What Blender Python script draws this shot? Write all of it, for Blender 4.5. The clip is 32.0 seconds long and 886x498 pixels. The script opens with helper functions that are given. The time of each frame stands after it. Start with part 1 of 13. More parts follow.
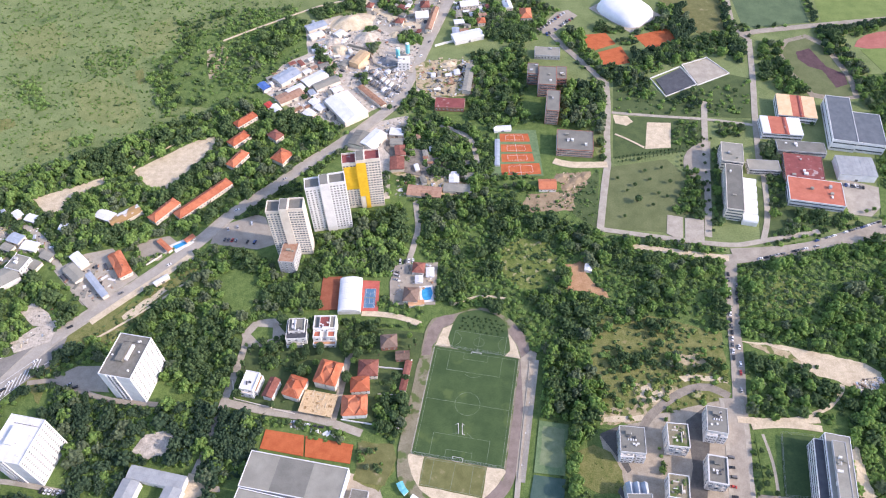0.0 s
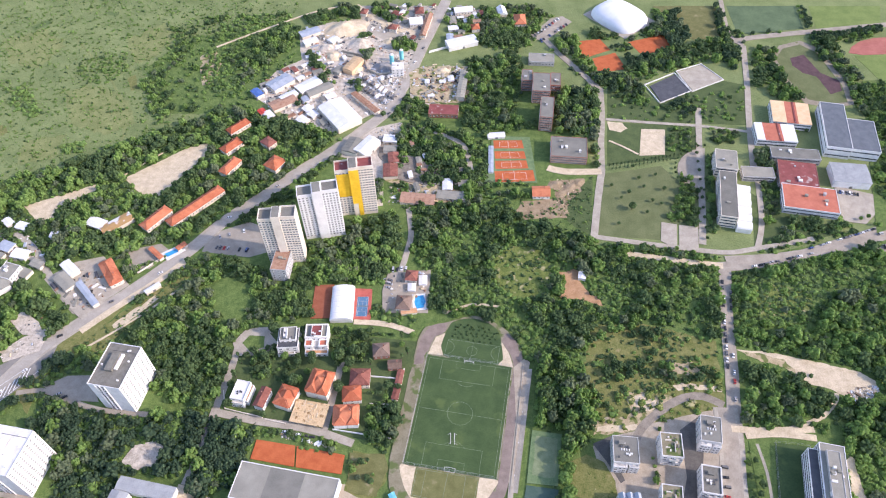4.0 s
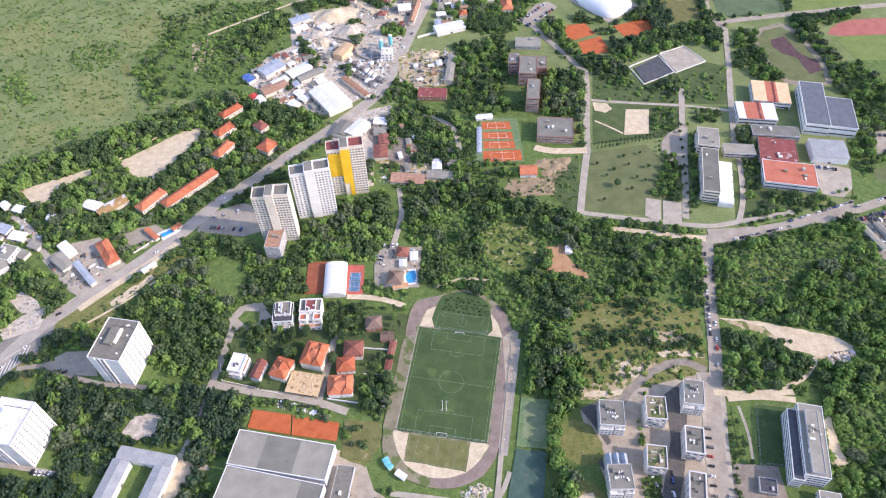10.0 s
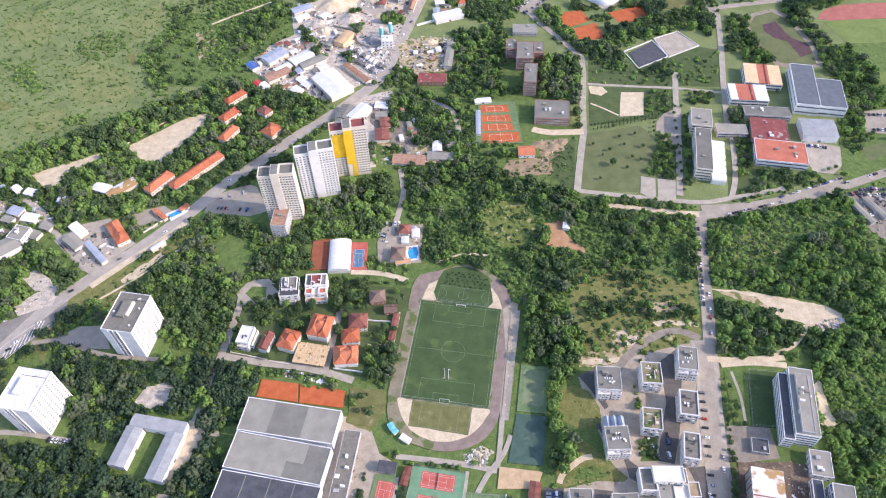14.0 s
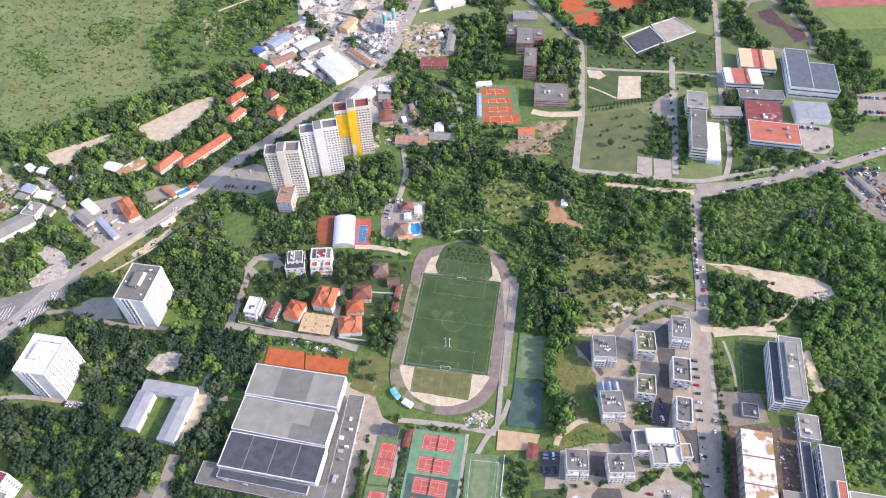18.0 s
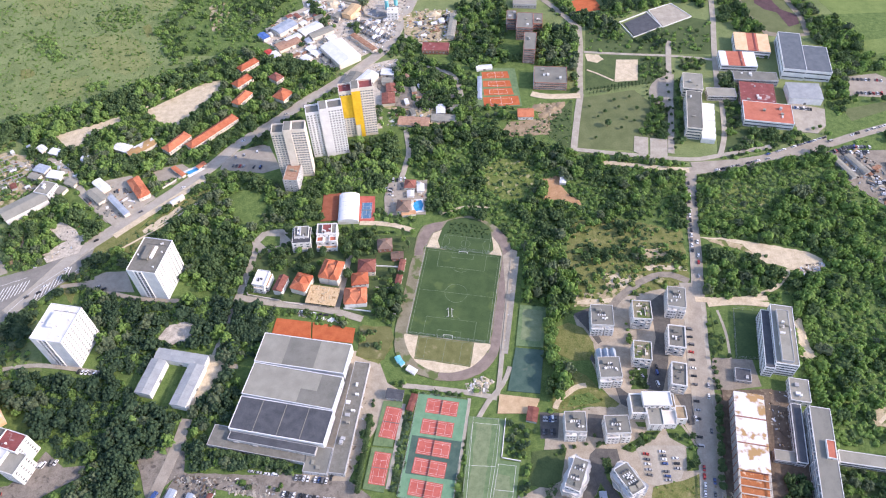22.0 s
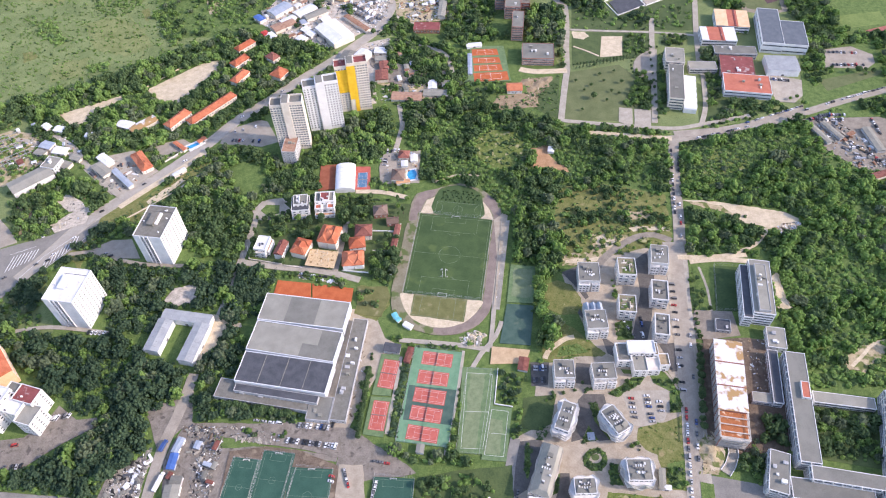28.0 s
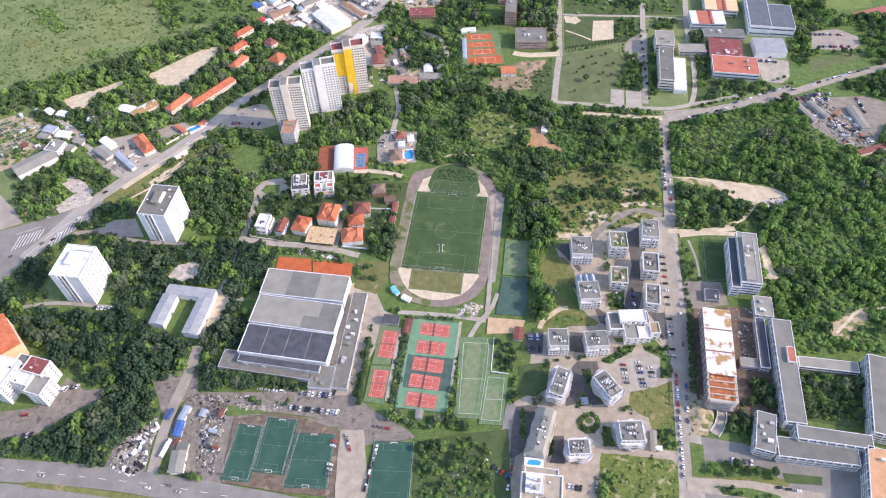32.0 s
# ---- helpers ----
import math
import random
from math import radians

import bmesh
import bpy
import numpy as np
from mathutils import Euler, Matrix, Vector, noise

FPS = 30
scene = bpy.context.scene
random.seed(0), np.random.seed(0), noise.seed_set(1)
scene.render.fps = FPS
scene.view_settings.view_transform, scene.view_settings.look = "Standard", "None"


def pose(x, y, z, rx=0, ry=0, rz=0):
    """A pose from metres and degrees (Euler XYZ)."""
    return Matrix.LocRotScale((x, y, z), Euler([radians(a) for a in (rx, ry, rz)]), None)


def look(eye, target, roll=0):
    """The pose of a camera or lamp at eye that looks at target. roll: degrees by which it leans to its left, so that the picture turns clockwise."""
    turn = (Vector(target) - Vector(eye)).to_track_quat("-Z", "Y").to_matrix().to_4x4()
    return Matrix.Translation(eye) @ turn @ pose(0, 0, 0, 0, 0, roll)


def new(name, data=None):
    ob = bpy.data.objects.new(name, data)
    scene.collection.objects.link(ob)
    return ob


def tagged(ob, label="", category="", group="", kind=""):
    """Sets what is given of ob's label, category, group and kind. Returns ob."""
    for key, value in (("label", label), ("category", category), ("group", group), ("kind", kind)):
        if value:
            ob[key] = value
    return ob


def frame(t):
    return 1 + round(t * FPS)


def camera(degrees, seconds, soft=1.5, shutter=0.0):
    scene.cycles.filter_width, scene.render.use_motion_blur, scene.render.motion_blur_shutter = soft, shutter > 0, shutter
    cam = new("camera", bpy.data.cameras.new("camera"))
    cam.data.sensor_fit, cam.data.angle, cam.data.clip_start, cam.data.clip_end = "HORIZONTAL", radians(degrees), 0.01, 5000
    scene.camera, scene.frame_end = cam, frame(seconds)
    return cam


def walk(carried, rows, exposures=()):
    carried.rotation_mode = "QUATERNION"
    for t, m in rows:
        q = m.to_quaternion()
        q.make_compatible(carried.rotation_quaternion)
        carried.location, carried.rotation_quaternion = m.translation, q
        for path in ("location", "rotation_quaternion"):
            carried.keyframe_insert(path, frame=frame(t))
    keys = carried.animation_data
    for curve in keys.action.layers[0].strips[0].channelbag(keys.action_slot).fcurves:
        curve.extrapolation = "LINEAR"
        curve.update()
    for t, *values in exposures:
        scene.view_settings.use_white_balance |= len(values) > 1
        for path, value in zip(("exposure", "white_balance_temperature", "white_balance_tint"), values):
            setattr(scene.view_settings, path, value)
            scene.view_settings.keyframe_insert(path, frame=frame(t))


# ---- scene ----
cam = camera(63.6, 32.0, soft=1.1)
PATH = [
    (0, (-0.197, -0.049, 476.103), (-0.221, 1.216, 474.553), -1.6),
    (0.5, (0.053, 2.024, 476.269), (0.031, 3.287, 474.719), -1.6),
    (1, (0.866, 3.752, 476.191), (0.843, 5.017, 474.643), -1.6),
    (1.5, (1.008, 5.685, 476.04), (0.981, 6.951, 474.492), -1.6),
    (2, (1.486, 6.673, 475.8), (1.457, 7.951, 474.262), -1.8),
    (2.5, (2.448, 6.861, 475.973), (2.422, 8.138, 474.434), -1.7),
    (3, (3.09, 6.034, 475.769), (3.07, 7.31, 474.23), -1.5),
    (3.5, (3.558, 5.155, 475.789), (3.54, 6.429, 474.247), -1.4),
    (5.5, (4.524, 2.581, 475.826), (4.508, 3.853, 474.282), -1.7),
    (6, (4.69, 1.604, 475.924), (4.676, 2.88, 474.384), -1.8),
    (6.5, (5.666, -0.056, 476.001), (5.654, 1.22, 474.461), -1.8),
    (7, (5.473, -1.696, 476.169), (5.468, -0.423, 474.627), -1.5),
    (7.5, (6.056, -3.732, 476.455), (6.052, -2.46, 474.911), -1.5),
    (8, (6.205, -6.852, 476.01), (6.202, -5.579, 474.467), -1.6),
    (8.5, (6.46, -9.516, 475.624), (6.456, -8.242, 474.082), -1.6),
    (9, (6.166, -12.885, 475.46), (6.164, -11.611, 473.918), -1.5),
    (9.5, (5.999, -15.864, 475.59), (6.001, -14.593, 474.045), -1.4),
    (10, (5.637, -19.09, 475.436), (5.64, -17.822, 473.889), -1.4),
    (10.5, (4.111, -22.691, 475.259), (4.117, -21.423, 473.713), -1.5),
    (11, (4.717, -25.799, 475.149), (4.72, -24.531, 473.602), -1.7),
    (11.5, (4.545, -29.468, 474.959), (4.546, -28.198, 473.414), -1.8),
    (12, (3.826, -33.137, 475.092), (3.829, -31.866, 473.547), -1.7),
    (12.5, (3.849, -36.34, 475.221), (3.853, -35.07, 473.676), -1.8),
    (13, (3.205, -39.64, 475.435), (3.207, -38.371, 473.889), -1.9),
    (13.5, (3.772, -42.827, 475.728), (3.774, -41.557, 474.183), -1.8),
    (14, (3.459, -46.532, 475.333), (3.464, -45.261, 473.789), -1.8),
    (14.5, (3.606, -50.095, 475.652), (3.609, -48.824, 474.108), -1.8),
    (16.5, (4.188, -63.639, 475.878), (4.185, -62.369, 474.333), -2.0),
    (17, (3.947, -66.696, 476.176), (3.945, -65.427, 474.63), -2.0),
    (17.5, (3.085, -70.444, 476.047), (3.085, -69.174, 474.502), -1.9),
    (18, (3.391, -73.8, 475.893), (3.39, -72.53, 474.348), -1.9),
    (18.5, (2.736, -77.579, 476.094), (2.735, -76.309, 474.549), -1.9),
    (19, (2.977, -80.78, 476.267), (2.972, -79.51, 474.722), -2.1),
    (19.5, (2.466, -83.831, 476.0), (2.464, -82.561, 474.455), -2.0),
    (20, (2.559, -87.764, 475.712), (2.556, -86.493, 474.168), -2.1),
    (20.5, (2.215, -91.057, 476.138), (2.211, -89.787, 474.593), -2.1),
    (21, (1.197, -94.677, 475.71), (1.195, -93.406, 474.166), -2.1),
    (21.5, (1.251, -97.811, 476.011), (1.249, -96.542, 474.466), -2.1),
    (22, (1.052, -101.061, 476.335), (1.05, -99.793, 474.789), -2.1),
    (22.5, (0.97, -104.372, 476.203), (0.968, -103.103, 474.657), -2.2),
    (23, (0.65, -107.887, 476.394), (0.649, -106.618, 474.849), -2.2),
    (23.5, (0.421, -111.208, 476.675), (0.421, -109.94, 475.128), -2.2),
    (24, (-0.021, -114.604, 476.61), (-0.02, -113.337, 475.062), -2.2),
    (24.5, (0.636, -118.598, 476.254), (0.635, -117.33, 474.708), -2.4),
    (25, (0.809, -121.886, 476.2), (0.81, -120.617, 474.654), -2.4),
    (25.5, (0.998, -125.126, 476.128), (1.002, -123.857, 474.582), -2.3),
    (26, (1.04, -128.541, 476.445), (1.047, -127.273, 474.899), -2.2),
    (26.5, (0.905, -131.444, 476.4), (0.916, -130.176, 474.853), -2.2),
    (28.5, (0.111, -144.988, 476.706), (0.126, -143.72, 475.159), -2.3),
    (29, (0.965, -148.303, 476.435), (0.979, -147.036, 474.888), -2.4),
    (29.5, (0.24, -151.834, 476.424), (0.256, -150.566, 474.878), -2.3),
    (30, (-0.474, -155.199, 476.497), (-0.454, -153.931, 474.95), -2.2),
    (30.5, (-0.333, -158.746, 476.554), (-0.313, -157.478, 475.008), -2.3),
    (31, (-0.802, -161.89, 476.304), (-0.779, -160.622, 474.758), -2.3),
    (31.5, (-1.295, -164.341, 476.969), (-1.271, -163.078, 475.419), -2.3),
    (32, (-1.84, -166.312, 476.971), (-1.814, -165.049, 475.42), -2.3),
]
EXPOSURES = [(0.0, 0.05, 6580, 25), (32.0, 0.05, 6580, 25)]
walk(cam, [(t, look(eye, target, roll)) for t, eye, target, roll in PATH], EXPOSURES)

# ---- world, sun and exposure ----
SUN_ELEVATION, SUN_AZIMUTH = 31.0, -12.0     # degrees; azimuth counted from +x towards +y
world = bpy.data.worlds.new("sky")
scene.world = world
world.use_nodes = True
sky = world.node_tree.nodes.new("ShaderNodeTexSky")
sky.sky_type, sky.sun_disc = "NISHITA", False
sky.sun_elevation, sky.sun_rotation = radians(SUN_ELEVATION), radians(90 - SUN_AZIMUTH)
background = world.node_tree.nodes["Background"]
background.inputs["Strength"].default_value = 0.345
world.node_tree.links.new(sky.outputs[0], background.inputs["Color"])
sun = new("sun", bpy.data.lights.new("sun", "SUN"))
sun.data.energy, sun.data.angle, sun.data.color = 3.9, radians(0.8), (1.0, 0.92, 0.79)
_a, _e = radians(SUN_AZIMUTH), radians(SUN_ELEVATION)
sun.matrix_world = look((300, 0, 600), (300 - math.cos(_a) * math.cos(_e), -math.sin(_a) * math.cos(_e), 600 - math.sin(_e)))


# ---- materials ----
MATS = {}


def surface(name, dark, light, size=3.0, rough=0.85, bump=0.3, fine=0.4, metal=0.0, spread=0.0, island=0.0, spec=0.3, stain=None, leafy=0.0):
    """A weathered surface: two colours mixed by broad patches and by grain, with relief.
    size: metres of the broad patches; fine: metres of the grain; spread and island: variation between objects and between loose pieces."""
    m = bpy.data.materials.new(name)
    m.use_nodes = True
    nt = m.node_tree
    n, l = nt.nodes, nt.links
    b = n["Principled BSDF"]
    b.inputs["Roughness"].default_value = rough
    b.inputs["Metallic"].default_value = metal
    b.inputs["Specular IOR Level"].default_value = spec
    g = n.new("ShaderNodeNewGeometry")
    n1, n2 = n.new("ShaderNodeTexNoise"), n.new("ShaderNodeTexNoise")
    n1.inputs["Scale"].default_value, n2.inputs["Scale"].default_value = 1.0 / size, 1.0 / fine
    n1.inputs["Detail"].default_value, n2.inputs["Detail"].default_value = 5, 3
    n1.inputs["Roughness"].default_value = 0.62
    for k in (n1, n2):
        l.new(g.outputs["Position"], k.inputs["Vector"])
    a = n.new("ShaderNodeMath")
    a.operation = "MULTIPLY_ADD"
    l.new(n2.outputs["Fac"], a.inputs[0])
    a.inputs[1].default_value, a.inputs[2].default_value = 0.6, -0.3
    s = n.new("ShaderNodeMath")
    s.operation = "ADD"
    l.new(n1.outputs["Fac"], s.inputs[0])
    l.new(a.outputs[0], s.inputs[1])
    last = s
    for amount, socket in ((spread, "object"), (island, "island")):
        if amount:
            k = n.new("ShaderNodeMath")
            k.operation = "MULTIPLY_ADD"
            if socket == "object":
                o = n.new("ShaderNodeObjectInfo")
                l.new(o.outputs["Random"], k.inputs[0])
            else:
                l.new(g.outputs["Random Per Island"], k.inputs[0])
            k.inputs[1].default_value, k.inputs[2].default_value = amount, -amount / 2
            q = n.new("ShaderNodeMath")
            q.operation = "ADD"
            l.new(last.outputs[0], q.inputs[0])
            l.new(k.outputs[0], q.inputs[1])
            last = q
    r = n.new("ShaderNodeValToRGB")
    r.color_ramp.elements[0].position, r.color_ramp.elements[1].position = 0.3, 0.7
    r.color_ramp.elements[0].color, r.color_ramp.elements[1].color = (*dark, 1), (*light, 1)
    l.new(last.outputs[0], r.inputs["Fac"])
    colour = r.outputs["Color"]
    if stain:
        tint, cover, width = stain
        n3 = n.new("ShaderNodeTexNoise")
        n3.inputs["Scale"].default_value, n3.inputs["Detail"].default_value = 1.0 / width, 4
        l.new(g.outputs["Position"], n3.inputs["Vector"])
        edge = n.new("ShaderNodeMapRange")
        edge.inputs["From Min"].default_value, edge.inputs["From Max"].default_value = 0.62 - cover, 0.7 - cover
        l.new(n3.outputs["Fac"], edge.inputs["Value"])
        x = n.new("ShaderNodeMix")
        x.data_type = "RGBA"
        l.new(edge.outputs["Result"], x.inputs[0])
        l.new(colour, x.inputs[6])
        x.inputs[7].default_value = (*tint, 1)
        colour = x.outputs[2]
    l.new(colour, b.inputs["Base Color"])
    if bump:
        k = n.new("ShaderNodeBump")
        k.inputs["Strength"].default_value, k.inputs["Distance"].default_value = bump, fine * 0.5
        l.new(n2.outputs["Fac"], k.inputs["Height"])
        l.new(k.outputs["Normal"], b.inputs["Normal"])
    if leafy:
        tr, mx = n.new("ShaderNodeBsdfTranslucent"), n.new("ShaderNodeMixShader")
        l.new(colour, tr.inputs["Color"])
        mx.inputs[0].default_value = leafy
        l.new(b.outputs[0], mx.inputs[1])
        l.new(tr.outputs[0], mx.inputs[2])
        l.new(mx.outputs[0], n["Material Output"].inputs["Surface"])
    MATS[name] = m
    return m


surface("meadow_grass", (0.127, 0.174, 0.061), (0.228, 0.273, 0.11), 30, 0.95, 0.6, 1.6, stain=((0.1, 0.152, 0.05), -0.02, 38))
surface("rough_grass", (0.068, 0.122, 0.03), (0.156, 0.222, 0.064), 5, 0.95, 0.8, 1.1)
surface("dry_grass", (0.118, 0.142, 0.036), (0.232, 0.226, 0.084), 6, 0.95, 0.6, 1.1, stain=((0.3, 0.25, 0.12), -0.01, 9))
surface("meadow_dry", (0.15, 0.182, 0.062), (0.246, 0.272, 0.108), 14, 0.95, 0.6, 1.5)
surface("lawn", (0.104, 0.13, 0.052), (0.163, 0.184, 0.081), 14, 0.95, 0.3, 1.2)
surface("pitch_grass", (0.075, 0.12, 0.06), (0.125, 0.18, 0.09), 14, 0.95, 0.3, 1.2)
surface("slate_sheet", (0.1, 0.118, 0.135), (0.15, 0.168, 0.186), 5, 0.7, 0.1, 0.5)
surface("sports_grass", (0.125, 0.185, 0.05), (0.2, 0.262, 0.078), 16, 0.95, 0.3, 1.2)
surface("park_lawn", (0.057, 0.09, 0.032), (0.1, 0.138, 0.05), 9, 0.95, 0.3, 1.2)
surface("asphalt", (0.2, 0.189, 0.166), (0.285, 0.268, 0.234), 12, 0.9, 0.15, 0.8)
surface("worn_road", (0.33, 0.3, 0.25), (0.44, 0.4, 0.34), 10, 0.92, 0.12, 0.8)
# dark asphalt of the drives, with the houses' shade put into its colour
surface("dark_shaded_paving", (0.088, 0.083, 0.076), (0.15, 0.14, 0.126), 5, 0.9, 0.2, 0.7)
surface("tan_sheet", (0.5, 0.26, 0.13), (0.64, 0.38, 0.22), 5, 0.75, 0.1, 0.5)
surface("old_asphalt", (0.293, 0.255, 0.203), (0.41, 0.362, 0.29), 9, 0.92, 0.15, 0.8)
surface("concrete", (0.327, 0.29, 0.23), (0.465, 0.419, 0.34), 7, 0.9, 0.15, 0.7)
surface("paving", (0.32, 0.27, 0.2), (0.46, 0.395, 0.305), 6, 0.9, 0.15, 0.8)
surface("sandy_soil", (0.48, 0.39, 0.26), (0.69, 0.585, 0.415), 6, 0.95, 0.5, 1.0)
surface("sandy_grass", (0.35, 0.275, 0.16), (0.54, 0.44, 0.285), 6, 0.95, 0.5, 1.0, stain=((0.15, 0.175, 0.055), 0.12, 7))
surface("brown_soil", (0.24, 0.175, 0.105), (0.39, 0.3, 0.19), 6, 0.95, 0.5, 0.9)
surface("dug_soil", (0.115, 0.085, 0.06), (0.21, 0.16, 0.115), 5, 0.95, 0.6, 0.9, stain=((0.27, 0.215, 0.15), 0.03, 6))
surface("grey_dirt", (0.17, 0.148, 0.12), (0.285, 0.25, 0.205), 6, 0.95, 0.5, 0.9, stain=((0.12, 0.105, 0.088), 0.03, 5))
surface("trodden_lot", (0.211, 0.18, 0.14), (0.329, 0.288, 0.23), 7, 0.95, 0.4, 0.9)
surface("tan_sand", (0.46, 0.32, 0.18), (0.6, 0.44, 0.27), 5, 0.95, 0.3, 0.8)
surface("dark_clay", (0.27, 0.085, 0.045), (0.36, 0.125, 0.07), 6, 0.95, 0.15, 0.8)
surface("grey_gravel", (0.2, 0.205, 0.21), (0.31, 0.31, 0.31), 3, 0.95, 0.6, 0.7)
surface("red_soil", (0.36, 0.2, 0.1), (0.52, 0.32, 0.18), 5, 0.95, 0.5, 0.9, stain=((0.2, 0.19, 0.07), -0.03, 5))
surface("dark_rubble", (0.13, 0.115, 0.1), (0.33, 0.3, 0.26), 2.5, 0.95, 0.6, 0.8)
surface("pale_rubble", (0.36, 0.315, 0.25), (0.64, 0.57, 0.47), 5, 0.95, 0.6, 1.2)
surface("artificial_turf", (0.04, 0.077, 0.026), (0.074, 0.12, 0.042), 14, 0.9, 0.1, 0.8, stain=((0.086, 0.13, 0.042), 0.02, 16))
surface("dark_turf", (0.028, 0.085, 0.06), (0.045, 0.115, 0.08), 10, 0.9, 0.1, 0.8)
surface("pale_turf", (0.107, 0.176, 0.078), (0.184, 0.258, 0.123), 4, 0.9, 0.2, 0.6)
surface("clay_court", (0.42, 0.1, 0.035), (0.55, 0.155, 0.06), 6, 0.95, 0.15, 0.8)
surface("red_court", (0.43, 0.10, 0.075), (0.55, 0.15, 0.112), 5, 0.8, 0.05, 0.6)
surface("green_court", (0.12, 0.25, 0.14), (0.185, 0.335, 0.2), 6, 0.8, 0.05, 0.6)
surface("teal_court", (0.048, 0.098, 0.076), (0.085, 0.14, 0.108), 6, 0.8, 0.05, 0.6, stain=((0.11, 0.15, 0.11), 0.0, 8))
surface("blue_court", (0.07, 0.165, 0.27), (0.1, 0.215, 0.33), 5, 0.8, 0.05, 0.6)
surface("maroon_court", (0.075, 0.045, 0.05), (0.13, 0.075, 0.078), 6, 0.9, 0.1, 0.6)
surface("track_cinder", (0.235, 0.2, 0.145), (0.345, 0.3, 0.23), 6, 0.95, 0.2, 0.6, stain=((0.17, 0.18, 0.075), 0.02, 8))
surface("overgrown_cinder", (0.19, 0.17, 0.105), (0.3, 0.27, 0.185), 7, 0.95, 0.3, 0.7, stain=((0.115, 0.15, 0.05), 0.1, 9))
surface("mauve_cinder", (0.2, 0.155, 0.13), (0.3, 0.24, 0.2), 6, 0.95, 0.2, 0.6)
surface("olive_turf", (0.12, 0.125, 0.042), (0.19, 0.19, 0.075), 7, 0.95, 0.3, 0.7, stain=((0.28, 0.24, 0.13), 0.0, 7))
surface("court_line", (0.58, 0.5, 0.46), (0.7, 0.62, 0.58), 3, 0.8, 0.0, 0.4)
surface("red_track", (0.34, 0.115, 0.09), (0.45, 0.17, 0.135), 8, 0.9, 0.1, 0.6)
surface("worn_turf", (0.15, 0.2, 0.1), (0.235, 0.28, 0.155), 4, 0.9, 0.2, 0.6)
surface("line_paint", (0.14, 0.19, 0.12), (0.27, 0.32, 0.24), 3, 0.8, 0.0, 0.4)
surface("white_paint", (0.627, 0.617, 0.592), (0.779, 0.769, 0.743), 5, 0.8, 0.05, 0.5)
surface("cool_white_wall", (0.64, 0.64, 0.64), (0.8, 0.8, 0.79), 6, 0.8, 0.05, 0.5)
surface("warm_white_wall", (0.533, 0.516, 0.486), (0.688, 0.675, 0.645), 5, 0.8, 0.05, 0.5)
surface("deck_felt", (0.150, 0.145, 0.121), (0.230, 0.220, 0.186), 3, 0.9, 0.2, 0.5)
surface("overgrown_grass", (0.07, 0.115, 0.022), (0.2, 0.235, 0.065), 4, 0.95, 0.7, 0.9, stain=((0.36, 0.33, 0.17), 0.05, 6))
surface("cream_wall", (0.62, 0.55, 0.46), (0.76, 0.7, 0.61), 6, 0.85, 0.05, 0.5)
surface("grey_wall", (0.34, 0.34, 0.34), (0.5, 0.5, 0.5), 5, 0.85, 0.05, 0.5)
surface("yellow_cladding", (0.72, 0.42, 0.02), (0.85, 0.55, 0.04), 5, 0.8, 0.05, 0.5)
surface("peach_wall", (0.7, 0.45, 0.25), (0.82, 0.58, 0.36), 5, 0.85, 0.05, 0.5)
surface("brick_wall", (0.26, 0.12, 0.085), (0.4, 0.2, 0.15), 4, 0.9, 0.2, 0.4)
surface("roof_tile", (0.38, 0.105, 0.05), (0.55, 0.2, 0.105), 4, 0.85, 0.5, 0.4, spread=0.35)
surface("dark_tile", (0.17, 0.06, 0.045), (0.3, 0.12, 0.09), 3, 0.85, 0.5, 0.35, spread=0.3)
surface("brown_tile", (0.15, 0.1, 0.075), (0.24, 0.17, 0.135), 3, 0.85, 0.5, 0.35, spread=0.3)
surface("orange_sheet", (0.42, 0.125, 0.075), (0.55, 0.19, 0.12), 6, 0.7, 0.1, 0.5)
surface("maroon_sheet", (0.2, 0.055, 0.05), (0.3, 0.09, 0.08), 6, 0.7, 0.1, 0.5, stain=((0.4, 0.3, 0.28), 0.02, 5))
surface("roof_felt", (0.158, 0.156, 0.134), (0.231, 0.226, 0.193), 10, 0.9, 0.2, 0.6, spread=0.25)
surface("dark_felt", (0.06, 0.065, 0.075), (0.105, 0.11, 0.12), 6, 0.85, 0.2, 0.5)
surface("pale_felt", (0.235, 0.228, 0.192), (0.323, 0.311, 0.258), 9, 0.85, 0.15, 0.6, spread=0.2)
surface("white_sheet", (0.62, 0.63, 0.65), (0.8, 0.8, 0.8), 7, 0.6, 0.05, 0.6)
surface("light_sheet", (0.29, 0.305, 0.305), (0.395, 0.41, 0.41), 6, 0.6, 0.05, 0.6, metal=0.05)
surface("blue_grey_sheet", (0.3, 0.345, 0.4), (0.43, 0.475, 0.53), 6, 0.55, 0.05, 0.6, metal=0.1)
surface("rusty_sheet", (0.24, 0.12, 0.07), (0.42, 0.26, 0.18), 3, 0.85, 0.2, 0.5, spread=0.3)
surface("membrane", (0.72, 0.72, 0.73), (0.82, 0.82, 0.82), 8, 0.5, 0.02, 1.0)
surface("bark", (0.06, 0.045, 0.03), (0.13, 0.1, 0.075), 1, 0.95, 0.5, 0.2)
surface("foliage", (0.083, 0.14, 0.064), (0.163, 0.252, 0.106), 9, 0.9, 0.0, 1.2, spread=0.2, island=0.22, spec=0.1, leafy=0.52)
# foliage made darker and bluer: dark trees, and shade and haze put into colour
surface("dark_shaded_foliage", (0.057, 0.106, 0.064), (0.119, 0.189, 0.103), 9, 0.9, 0.0, 1.2, spread=0.2, island=0.22, spec=0.1, leafy=0.52)
